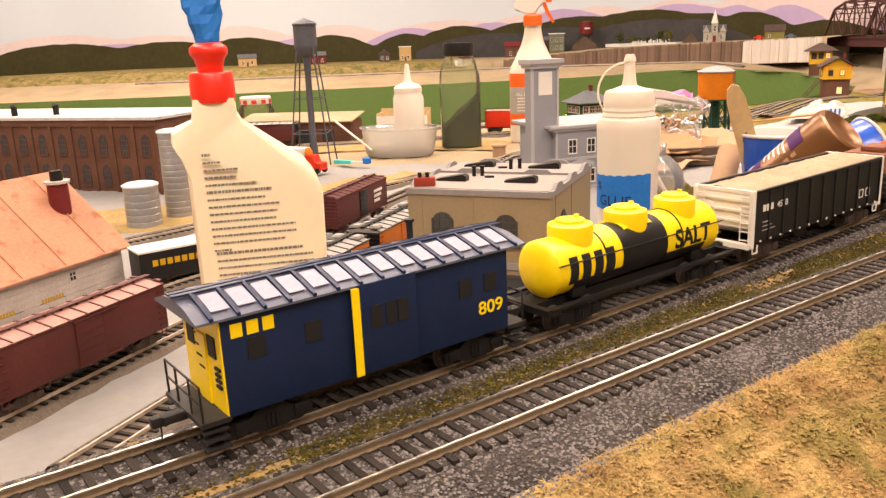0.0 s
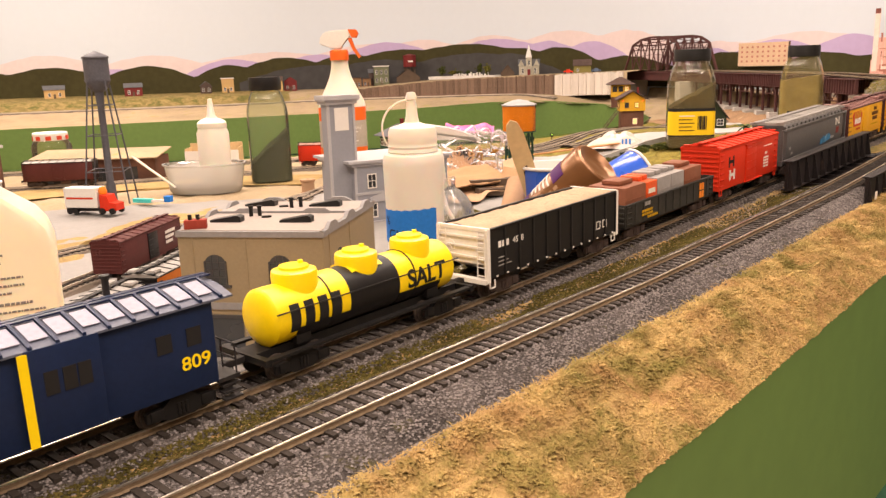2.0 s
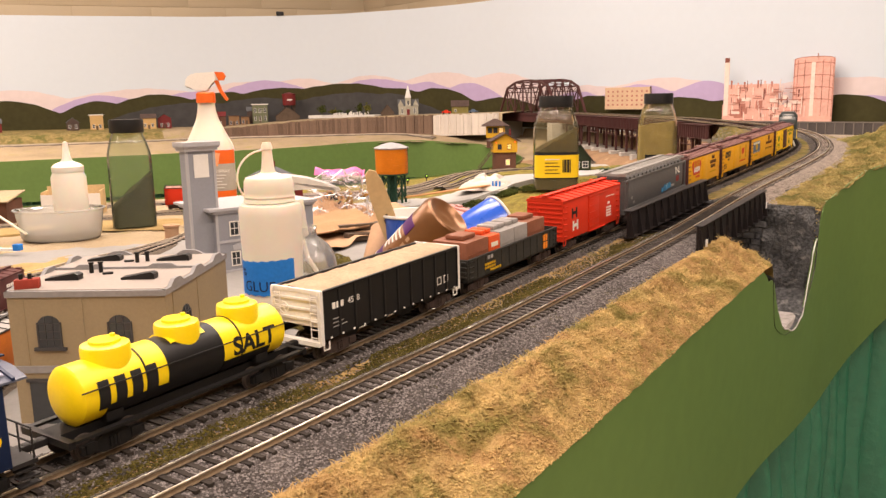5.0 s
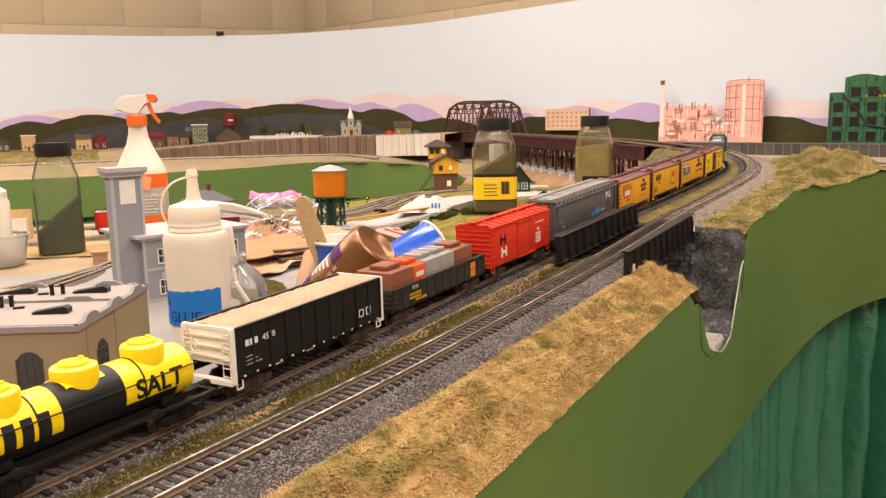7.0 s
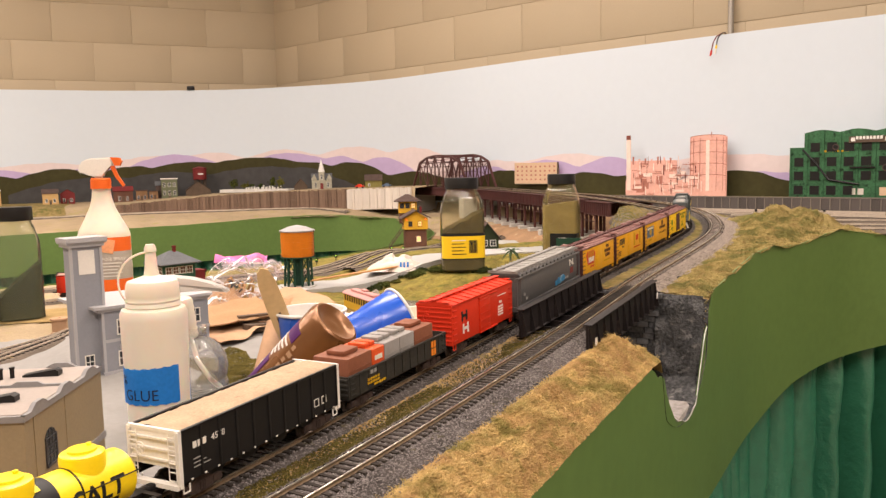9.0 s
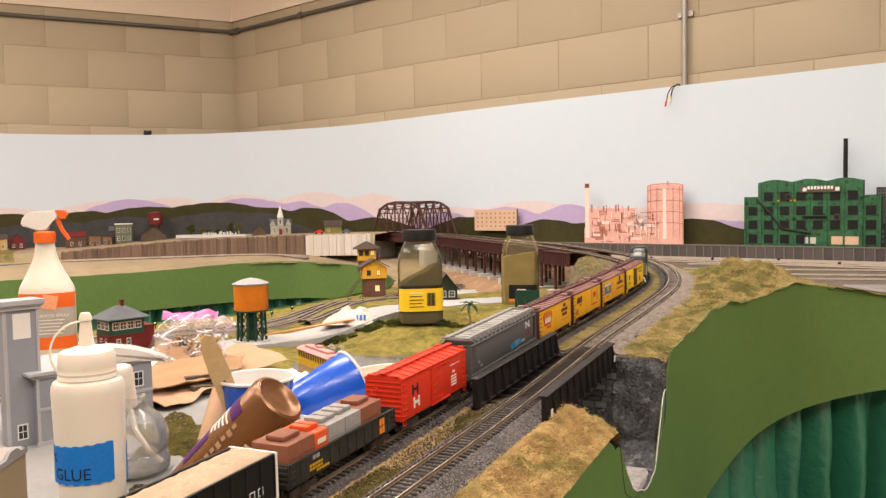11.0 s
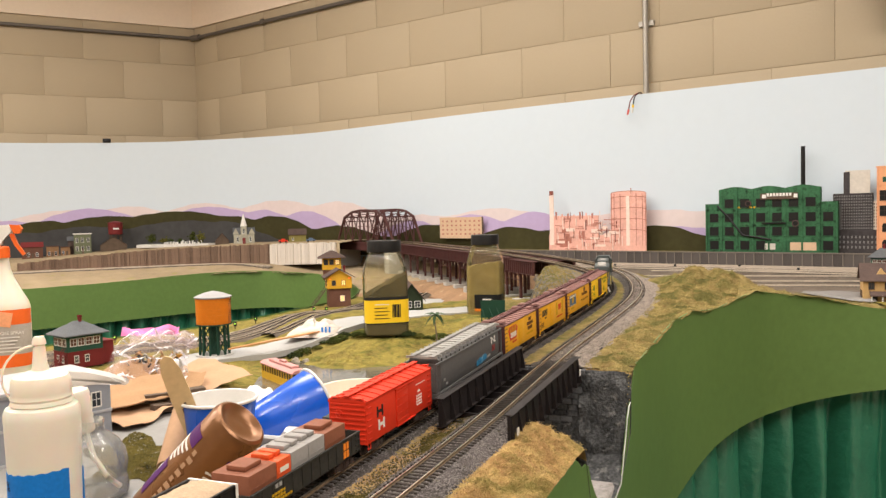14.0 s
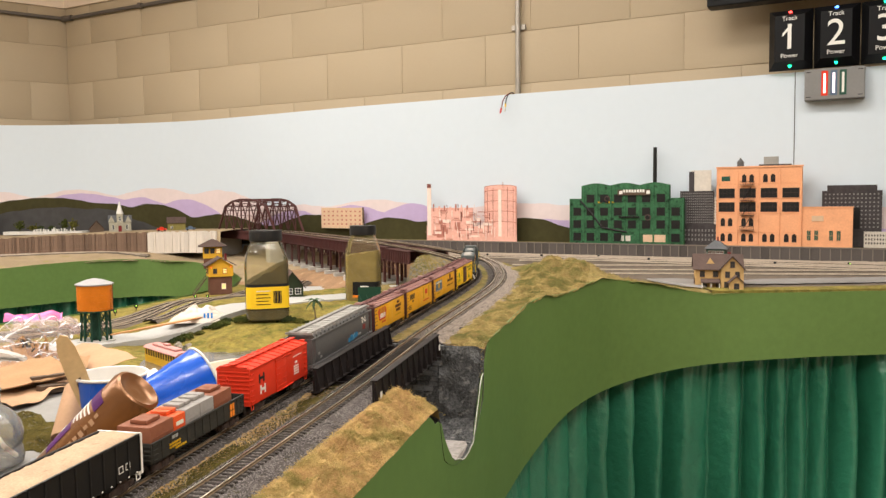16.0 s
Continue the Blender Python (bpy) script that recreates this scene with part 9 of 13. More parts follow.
rgs = random.Random(5)
for k in range(20):
    a = k / 19
    x, y = 0.66 + 0.30 * a + rgs.uniform(-0.01, 0.01), 1.485 + 0.035 * math.sin(a * 4) - 0.10 * a * a + rgs.uniform(-0.015, 0.015)
    shrub(x, y, gz(x, y) - 0.001, rgs.uniform(0.008, 0.017), rgs.randrange(3), 50 + k)
ROCKM = mat("shore_rock", (0.30, 0.26, 0.21), 0.9, var=0.4, scale=300, big=40, bump=0.6)
for k in range(16):
    a = k / 15
    x, y = 0.63 + 0.33 * a + rgs.uniform(-0.02, 0.02), 1.455 - 0.11 * a * a + rgs.uniform(-0.02, 0.012)
    bm = bmesh.new()
    bmesh.ops.create_icosphere(bm, subdivisions=2, radius=rgs.uniform(0.005, 0.010))
    for v in bm.verts:
        v.co *= 1 + 0.4 * noise.noise(v.co * 170 + Vector((k, 0, 0)))
    ob = part("shore_rock", bm, ROCKM, smooth=False, m=pose(x, y, 1.1035, 0, 0, k * 40))
    tagged(ob, "small weathered rock on the pond shore", "rock", "rocks on the shore")
bt = thing("rowing_boat", pose(0.86, 1.335, 1.1035, 0, 0, 25), "tiny grey model rowing boat on the pond", "boat")
lathe_part("hull", [(0, 0), (0.006, 0.0005), (0.0085, 0.004), (0.0078, 0.004), (0.0055, 0.0015), (0, 0.0012)], WOODDARK, bt, sx=1.9, seg=24)


# ---- road and turf patches ----
def ribbon(name, pts, half, material, label, lift, cat):
    P, S = spline(pts, 0.015)
    T = np.gradient(P, axis=0)
    T /= np.linalg.norm(T, axis=1)[:, None]
    L_, R_ = P + np.c_[-T[:, 1], T[:, 0]] * half, P - np.c_[-T[:, 1], T[:, 0]] * half
    cols = [L_ + (R_ - L_) * f for f in (0, 0.33, 0.67, 1)]
    zs = [ground(c[:, 0], c[:, 1]) for c in cols]
    zc = np.maximum.reduce(zs) + lift
    bm = bmesh.new()
    rows = [[bm.verts.new((c[i, 0], c[i, 1], zc[i] - (0.012 if j in (0, 5) else 0))) for j, c in enumerate((cols[0], *cols, cols[3]))] for i in range(len(P))]
    for a, b in zip(rows[:-1], rows[1:]):
        for j in range(5):
            bm.faces.new((a[j], b[j], b[j + 1], a[j + 1]))
    return tagged(part(name, bm, material), label, cat, kind="structure")


ribbon("road", [(0.36, 1.50), (0.50, 1.545), (0.66, 1.56), (0.84, 1.59), (1.02, 1.61), (1.20, 1.58)], 0.055, M_ROAD, "pale grey model road past the pond", 0.002, "road")
rng2 = np.random.default_rng(4)
for nm, cx, cy, rx, ry, mt2, n in (("moss_patch", 0.262, 0.865, 0.062, 0.125, M_WEED, 11000), ("moss_patch", 0.205, 0.62, 0.045, 0.09, M_WEED, 4000)):
    a, r = rng2.uniform(0, math.tau, n), np.sqrt(rng2.uniform(0, 1, n))
    r = r * (0.8 + 0.2 * np.sin(a * 5 + cx * 30))
    x, y = cx + rx * r * np.cos(a), cy + ry * r * np.sin(a)
    grains(nm, np.c_[x, y, ground(x, y) + 0.0006], 0.0015, mt2, "patch of olive and yellow foam turf", "turf", seed=int(cx * 100))

n = 34000
gx, gy = rng2.uniform(0.44, 1.22, n), rng2.uniform(1.10, 1.98, n)
zq = ground(gx, gy)
d_a, s_a = near_track(PA, SA, gx, gy)
on_road = np.abs(gy - np.interp(gx, [0.36, 0.50, 0.66, 0.84, 1.02, 1.20], [1.50, 1.545, 1.56, 1.59, 1.61, 1.58])) < 0.062
ok = (zq > 1.106) & (d_a > 0.04) & ~on_road & ~inside(PIT, gx, gy) & (wob(gx, gy, 14) > -0.35) & (gy < 1.68)
grains("shore_turf", np.c_[gx, gy, zq + 0.0003][ok], 0.0013, M_SHORE, "olive and gold ground foam round the pond", "grass", seed=31, squash=0.7)

# ---- yard and kit buildings on the table ----
BRICKBROWN = mat("brown_brick", (0.13, 0.062, 0.042), 0.8, var=0.3, scale=500, big=30, bump=0.3)
RUSTROOF = mat("rusty_salmon_roof", (0.46, 0.215, 0.13), 0.7, var=0.15, scale=300, big=35, bump=0.2, col2=(0.28, 0.10, 0.055), mix2=0.15)
MILLWHITE = mat("weathered_white_boards", (0.52, 0.46, 0.42), 0.8, var=0.18, scale=400, big=45, bump=0.3, col2=(0.22, 0.16, 0.12), mix2=-0.1)
OXIDE = mat("oxide_red", (0.15, 0.018, 0.018), 0.6, var=0.12, scale=300, big=30, bump=0.1)
MAROON = mat("maroon_car", (0.085, 0.022, 0.02), 0.5, var=0.15, scale=400, big=40, bump=0.1)
PINKROOF = mat("pinkish_car_roof", (0.36, 0.185, 0.15), 0.55, var=0.12, scale=400, big=40, bump=0.1)
ORANGECAR = mat("reefer_orange", (0.55, 0.15, 0.018), 0.5, var=0.1, scale=400, big=40, bump=0.1)
SILO = mat("galvanised_silo", (0.34, 0.335, 0.34), 0.4, 0.35, var=0.12, scale=200, big=30, bump=0.1)
TANKGREY = mat("tower_dark_grey", (0.085, 0.085, 0.10), 0.55, 0.2, var=0.2, scale=300, big=40, bump=0.1)
PL_TUB = clear("tub_plastic", (0.86, 0.86, 0.84), 0.15, 1.4, 0.45, (0.8, 0.79, 0.76))
JUG = mat("cream_jug_plastic", (0.82, 0.73, 0.55), 0.4, var=0.02, scale=60, big=12, bump=0.03, sub=0.25)
CAPRED = mat("cap_red", (0.80, 0.028, 0.012), 0.35, var=0.04, bump=0.02)
PRINT = mat("label_print_grey", (0.20, 0.18, 0.17), 0.6, var=0.1, bump=0)
TURQ = mat("turquoise_plastic", (0.05, 0.50, 0.46), 0.4, var=0.05, bump=0.02)
SANDY = mat("sandy_patch", (0.34, 0.235, 0.10), 0.95, var=0.3, scale=400, big=25, bump=0.5, col2=(0.26, 0.20, 0.07), mix2=0.1, depth=0.002)
GREENROOF = mat("slate_grey_roof", (0.105, 0.108, 0.115), 0.7, var=0.2, scale=350, big=40, bump=0.3)
TOWERGREEN = mat("tower_dark_green", (0.022, 0.075, 0.05), 0.6, var=0.12, scale=400, big=30, bump=0.1)
MUSTARD = mat("mustard_yellow_walls", (0.66, 0.36, 0.025), 0.6, var=0.1, scale=400, big=30, bump=0.12)
LITWIN = glow("lit_window", (1.0, 0.62, 0.22), 0.55)
REDLAMP = glow("red_lamp", (1.0, 0.06, 0.02), 4.0)
GREENLAMP = glow("green_lamp", (0.45, 0.9, 0.10), 1.2)


def house(name, m, label, category, w, d, h, wall, roof, shape="gable", rise=0.03, over=0.004, wins=(), side=(), doors=(), chimney=None, frame=None, glass=None, group="", lo=0.0, doormat=None, courses=0):
    """Kit building: the front faces -y with its left corner at the origin."""
    t = thing(name, m, label, category, group)
    bm = bmesh.new()
    if shape == "gable_x" or shape == "hip" or shape == "flat" or shape == "shed":
        box(bm, 0, w, 0, d, lo, h)
    else:
        # ridge along x: gables at the ends
        vs = [(0, lo), (d, lo), (d, h), (d / 2, h + rise), (0, h)]
        prism(bm, [(y, z) for y, z in vs], 0, w, Matrix(((0, 0, 1, 0), (1, 0, 0, 0), (0, 1, 0, 0), (0, 0, 0, 1))))
    if shape == "gable_x":
        prism(bm, [(0, h - 0.0005), (w, h - 0.0005), (w / 2, h + rise)], 0, d, Matrix(((1, 0, 0, 0), (0, 0, 1, 0), (0, 1, 0, 0), (0, 0, 0, 1))))
    wl = part("wall", bm, wall, t, smooth=False)
    for k in range(courses):
        z = lo + (h - lo) * (k + 1) / (courses + 1)
        bmc = bmesh.new()
        box(bmc, -0.0004, w + 0.0004, -0.0004, d + 0.0004, z - 0.0003, z + 0.0003)
        part("board_joint", bmc, frame or wall, wl, smooth=False)
    o, th = over, 0.0022
    bm = bmesh.new()
    if shape == "gable":
        k = o * rise / (d / 2)
        prism(bm, [(-o, h - k + 0.0006), (d / 2, h + rise + 0.0006), (d + o, h - k + 0.0006), (d + o, h - k + th), (d / 2, h + rise + th), (-o, h - k + th)], -o, w + o, Matrix(((0, 0, 1, 0), (1, 0, 0, 0), (0, 1, 0, 0), (0, 0, 0, 1))))
    elif shape == "gable_x":
        k = o * rise / (w / 2)
        prism(bm, [(-o, h - k + 0.0006), (w / 2, h + rise + 0.0006), (w + o, h - k + 0.0006), (w + o, h - k + th), (w / 2, h + rise + th), (-o, h - k + th)], -o, d + o, Matrix(((1, 0, 0, 0), (0, 0, 1, 0), (0, 1, 0, 0), (0, 0, 0, 1))))
    elif shape == "hip":
        r = max(0.0, (w - d) / 2)
        c = [bm.verts.new(p) for p in ((-o, -o, h), (w + o, -o, h), (w + o, d + o, h), (-o, d + o, h))]
        e = [bm.verts.new((v.co.x, v.co.y, h + th)) for v in c]
        a, b = bm.verts.new((w / 2 - r - 0.002, d / 2, h + rise)), bm.verts.new((w / 2 + r + 0.002, d / 2, h + rise))
        bm.faces.new(c[::-1])
        for i in range(4):
            bm.faces.new((c[i], c[(i + 1) % 4], e[(i + 1) % 4], e[i]))
        bm.faces.new((e[0], e[1], b, a))
        bm.faces.new((e[2], e[3], a, b))
        bm.faces.new((e[1], e[2], b))
        bm.faces.new((e[3], e[0], a))
    elif shape == "shed":
        prism(bm, [(-o, h), (d + o, h + rise), (d + o, h + rise + th), (-o, h + th)], -o, w + o, Matrix(((0, 0, 1, 0), (1, 0, 0, 0), (0, 1, 0, 0), (0, 0, 0, 1))))
    else:
        box(bm, -o, w + o, -o, d + o, h, h + max(rise, 0.002))
    part("roof", bm, roof, t, smooth=False)
    for x, z, ww, hh in wins:
        window(t, x, z, ww, hh, 0.0, frame=frame, glass=glass, depth=0.0009)
    for x, z, ww, hh in side:
        wn = window(t, x, z, ww, hh, 0.0, frame=frame, glass=glass, depth=0.0009)
        wn.matrix_basis = pose(0, d, 0, 0, 0, -90)
        wn2 = window(t, x, z, ww, hh, 0.0, frame=frame, glass=glass, depth=0.0009)
        wn2.matrix_basis = pose(w, 0, 0, 0, 0, 90)
    for x, ww, hh in doors:
        plate("door", x - ww / 2, x + ww / 2, lo, lo + hh, doormat or WOODDARK, t, 0.0, thick=0.0008)
    if chimney:
        cx, cy, cz0, cz1, cm = chimney
        bm = bmesh.new()
        box(bm, cx - 0.003, cx + 0.003, cy - 0.003, cy + 0.003, cz0, cz1)
        box(bm, cx - 0.0038, cx + 0.0038, cy - 0.0038, cy + 0.0038, cz1 - 0.003, cz1 - 0.0005)
        part("chimney", bm, cm, t, smooth=False)
    return t


def yard_track(pts, label="weathered yard track laid on the layout", pitch=0.0085, step=0.03, code=0.0):
    """Rails and ties through (x, y, z) points."""
    root = tagged(obj("yard_track", None), label, "railway track", "yard tracks", "structure")
    P, S = spline(pts, step)
    low = ground(P[:, 0], P[:, 1]) + 0.0062
    low = np.maximum(low, np.convolve(np.r_[[low[0]] * 2, low, [low[-1]] * 2], np.ones(5) / 5, "valid"))
    P[:, 2] = np.maximum(P[:, 2] - (0.02 if P[0, 1] > 3.5 else 0.0), low)
    T = np.gradient(P, axis=0)
    T /= np.linalg.norm(T[:, :2], axis=1)[:, None]
    for side in (-1, 1):
        bm = bmesh.new()
        rows = []
        for q, t in zip(P, T):
            nx, ny = -t[1], t[0]
            rows.append([bm.verts.new((q[0] + nx * (side * 0.0087 + o), q[1] + ny * (side * 0.0087 + o), q[2] + dz)) for o, dz in ((-0.0006, -0.0025), (-0.0006, 0), (0.0006, 0), (0.0006, -0.0025))])
        for a, b in zip(rows[:-1], rows[1:]):
            for i in range(4):
                bm.faces.new((a[i], b[i], b[(i + 1) % 4], a[(i + 1) % 4]))
        part("rail", bm, M_RAILYARD, root, smooth=False)
    bm = bmesh.new()
    rows = []
    for q, t in zip(P, T):
        rows.append([bm.verts.new((q[0] - t[1] * o, q[1] + t[0] * o, q[2] + dz)) for o, dz in ((-0.026, -0.011), (-0.018, -0.0038), (0.018, -0.0038), (0.026, -0.011))])
    for a, b in zip(rows[:-1], rows[1:]):
        for i in range(3):
            bm.faces.new((a[i], b[i], b[i + 1], a[i + 1]))
    part("track_bed", bm, M_YARD, root, "brown-grey ballast bed")
    vs, fs = [], []
    for s in np.arange(0, S[-1], pitch):
        q = [np.interp(s, S, P[:, k]) for k in range(3)]
        t = [np.interp(s, S, T[:, k]) for k in range(2)]
        m = pose(q[0], q[1], q[2], 0, 0, math.degrees(math.atan2(t[1], t[0])))
        o = len(vs)
        vs += [tuple(m @ Vector((a, b, c))) for a in (-0.0013, 0.0013) for b in (-0.0145, 0.0145) for c in (-0.0042, -0.0024)]
        fs += [tuple(o + i for i in f) for f in ((0, 1, 3, 2), (4, 6, 7, 5), (0, 4, 5, 1), (2, 3, 7, 6), (0, 2, 6, 4), (1, 5, 7, 3))]
    obj("tie_row", raw("tie_row", vs, fs, M_TIE), root)["kind"] = "stuff"
    return root


M_RAILYARD = mat("yard_rail", (0.56, 0.47, 0.38), 0.5, 0.35, var=0.25, scale=400, big=40, bump=0.05)


def patch(name, pts, z, material, label, category="ground", seed=1):
    """A low uneven spread of ground cover on the table."""
    rg = random.Random(seed)
    cx, cy = sum(p[0] for p in pts) / len(pts), sum(p[1] for p in pts) / len(pts)
    ring, _ = spline([*pts, pts[0]], 0.02)
    bm = bmesh.new()
    mid = bm.verts.new((cx, cy, z + 0.003))
    outer, inner = [], []
    for x, y in ring[:-1]:
        k = 1 + rg.uniform(-0.05, 0.05)
        outer.append(bm.verts.new((cx + (x - cx) * k, cy + (y - cy) * k, z - 0.002)))
        inner.append(bm.verts.new((cx + (x - cx) * 0.93 * k, cy + (y - cy) * 0.93 * k, z + 0.0022 + rg.uniform(-0.0008, 0.0008))))
    n = len(outer)
    for i in range(n):
        j = (i + 1) % n
        bm.faces.new((outer[i], outer[j], inner[j], inner[i]))
        bm.faces.new((inner[i], inner[j], mid))
    return tagged(part(name, bm, material), label, category, kind="structure")


# cream jug with a red cap
jug = thing("paint_jug", pose(-0.1515, 0.281, 1.1005, 0, 0, 15.5) @ Matrix.Diagonal((0.92, 0.95, 0.958, 1)), "cream plastic paint jug with red cap and printed text", "plastic jug")
prof = [(0.003, 0), (0.073, 0), (0.0765, 0.004), (0.0785, 0.148), (0.0755, 0.158), (0.070, 0.1655), (0.033, 0.1915), (0.0305, 0.196), (0.030, 0.205), (0.006, 0.205), (0.004, 0.193), (-0.008, 0.1885), (-0.0085, 0.182), (-0.005, 0.1765), (-0.001, 0.165), (0.0, 0.004)]
bm = bmesh.new()
layers = []
for yy, k in ((-0.0225, 0.93), (-0.021, 0.975), (-0.017, 1.0), (0.017, 1.0), (0.021, 0.975), (0.0225, 0.93)):
    layers.append([bm.verts.new((0.035 + (x - 0.035) * k, 0.0225 + yy * (1.0 if z < 0.17 else max(0.45, 1.0 - (z - 0.17) * 16)), 0.1 + (z - 0.1) * (k if z > 0.02 else 1.0) if z < 0.19 else z - 0.0)) for x, z in prof])
for a, b in zip(layers[:-1], layers[1:]):
    for i in range(len(prof)):
        j = (i + 1) % len(prof)
        bm.faces.new((a[i], a[j], b[j], b[i]))
bm.faces.new(layers[0])
bm.faces.new(layers[-1][::-1])
part("bottle_body", bm, JUG, jug)
CAPX = pose(0.018, 0.0225, 0)
lathe_part("collar", [(0.0, 0.203), (0.0132, 0.203), (0.0134, 0.205), (0.0132, 0.2185), (0.0120, 0.220), (0, 0.220)], CAPRED, jug, "red screw collar", m=CAPX, seg=36)
cap_ = lathe_part("cap", [(0.0075, 0.219), (0.0078, 0.223), (0.0092, 0.2275), (0.0112, 0.2300), (0.0114, 0.2325), (0.0105, 0.2345), (0.0075, 0.2365), (0, 0.2365)], CAPRED, jug, "red spout cap", m=CAPX)
bm = bmesh.new()
rings = []
for k, (z, hw, hd) in enumerate(((0.2350, 0.0066, 0.0064), (0.2385, 0.0072, 0.0066), (0.2420, 0.0076, 0.0056), (0.2470, 0.0092, 0.0052), (0.2520, 0.0104, 0.0040), (0.2570, 0.0112, 0.0036), (0.2625, 0.0120, 0.0018))):
    ring = []
    for i in range(14):
        a = math.tau * i / 14
        d = 0.0030 * noise.noise(Vector((2.1 * math.cos(a), 2.1 * math.sin(a), z * 110))) * min(1.0, k / 2)
        x = (hw + d) * math.cos(a) - 0.0010 * k / 6
        ring.append(bm.verts.new(CAPX @ Vector((x, (hd + d) * math.sin(a), z + (0.10 * x if k > 4 else 0.0)))))
    rings.append(ring)
for p, q in zip(rings[:-1], rings[1:]):
    for i in range(14):
        j = (i + 1) % 14
        bm.faces.new((p[i], p[j], q[j]))
        bm.faces.new((p[i], q[j], q[i]))
bm.faces.new(rings[-1])
part("tape", bm, TAPE, jug, "crumpled blue tape wrapped round the spout", smooth=False)
rg = random.Random(4)


def print_lines(x, z, step, widths, bold=()):
    for k, wd in enumerate(widths):
        if not wd:
            continue
        bm = bmesh.new()
        at, zz = x + 0.0006 * k * 0.2, z - k * step
        stop = at + wd
        while at < stop:
            ln = rg.uniform(0.0006, 0.0028)
            e = min(at + ln, stop)
            box(bm, at, e, -0.0004, 0.0008, zz, zz + (0.0015 if k in bold else 0.0011))
            at = e + rg.uniform(0.0004, 0.0006)
        ob = part("text_line", bm, PRINT, jug, "dark printed text bars", smooth=False)
        ob["kind"] = "stuff"


print_lines(0.0085, 0.174, 0.0043, [0.005, 0.010, 0.020, 0.018, 0.030, 0.038, 0.034, 0.042, 0.040, 0.039, 0.050, 0.050, 0.043, 0.010], (0, 5))
print_lines(0.0110, 0.116, 0.0043, [0.052, 0.058, 0.058, 0.058, 0.058, 0.056, 0.057, 0.032, 0.020], (0, 4))
bm = bmesh.new()
for i in range(24):
    a, b = math.tau * i / 24, math.tau * (i + 1) / 24
    tube(bm, [(0.0185 + 0.0052 * math.cos(a), -0.0001, 0.0730 + 0.0052 * math.sin(a)), (0.0185 + 0.0052 * math.cos(b), -0.0001, 0.0730 + 0.0052 * math.sin(b))], 0.00022, 5)
part("seal_ring", bm, PRINT, jug, "thin printed seal ring")
lettering("lettering", "AP", 0.0058, PRINT, jug, pose(0.0185, -0.00015, 0.0730, 90, 0, 0))
bm = bmesh.new()
for k, wd in enumerate((0.008, 0.006, 0.0075, 0.006)):
    box(bm, 0.0255, 0.0255 + wd, -0.0003, 0.0005, 0.0763 - k * 0.0022, 0.0769 - k * 0.0022)
part("text_line", bm, PRINT, jug, "small printed text bars", smooth=False)["kind"] = "stuff"

# mill with a rusty roof
mill = house("mill", pose(-0.344, 0.602, 1.101, 0, 0, 68) @ pose(-0.36, 0, 0), "weathered white mill with rusty salmon roof and red vent", "model building", 0.36, 0.16, 0.042, MILLWHITE, RUSTROOF, "gable", 0.066, 0.007, wins=((0.30, 0.022, 0.007, 0.008), (0.21, 0.022, 0.007, 0.008)), frame=MILLWHITE)
for x0, x1, mt2 in ((0.205, 0.245, P_BLUE), (0.262, 0.290, P_BLUE)):
    plate("sign_board", x0, x1, 0.006, 0.0145, mt2, mill, 0.0, "faded blue painted sign")
    letter_bars("sign_letter", 8, (x0 + x1) / 2 - 0.012, 0.010, 0.024, 0.004, P_OCHRE, mill, -0.0004, "olive letter bars")
for k in range(7):
    z = 0.005 + k * 0.0055
    plate("board", 0.0, 0.36, z, z + 0.0047, MILLWHITE, mill, 0.0, thick=0.0004)
for k in range(8):
    bm = bmesh.new()
    x = 0.02 + k * 0.045
    sl = math.atan2(0.066, 0.08)
    box(bm, x, x + 0.001, -0.006, 0.098, 0.0016, 0.0024, Matrix.Translation((0, 0, 0.0425)) @ Matrix.Rotation(sl, 4, "X"))
    part("roof_seam", bm, RUSTROOF, mill, "raised roof seam", smooth=False)
bm = bmesh.new()
cyl(bm, (0.337, 0.045, 0.066), (0.337, 0.045, 0.104), 0.0095, seg=20)
vent = part("vent", bm, OXIDE, mill, "dark red round vent")
bm = bmesh.new()
cyl(bm, (0.337, 0.045, 0.104), (0.337, 0.045, 0.1065), 0.0118, seg=20)
part("vent_rim", bm, MILLWHITE, vent, "pale vent rim")
bm = bmesh.new()
cyl(bm, (0.337, 0.045, 0.1065), (0.337, 0.045, 0.116), 0.006, 0.0055, seg=16)
part("vent_cap", bm, C_BLACK, vent, "black vent pipe")

# freight cars standing on the yard tracks
yard_track([(-0.36, 0.155, 1.1072), (-0.275, 0.371, 1.1072), (-0.16, 0.66, 1.1072), (-0.10, 0.86, 1.1075), (-0.06, 1.02, 1.108)])
yard_track([(-0.22, 0.24, 1.1072), (-0.128, 0.50, 1.1072), (-0.081, 0.635, 1.1072), (0.0, 0.86, 1.1075)])
yard_track([(-0.60, 0.55, 1.1072), (-0.40, 0.79, 1.1072), (-0.17, 1.05, 1.1075), (0.10, 1.27, 1.117)])
yard_track([(-0.42, 0.42, 1.1065), (-0.29, 0.60, 1.1065), (-0.20, 0.80, 1.1072), (-0.05, 1.10, 1.108), (0.2, 1.36, 1.12)])


def open_door(car, x0, x1):
    plate("door_opening", x0, x1, 0.012, 0.043, C_BLACK, car, -0.0178, "dark open doorway")


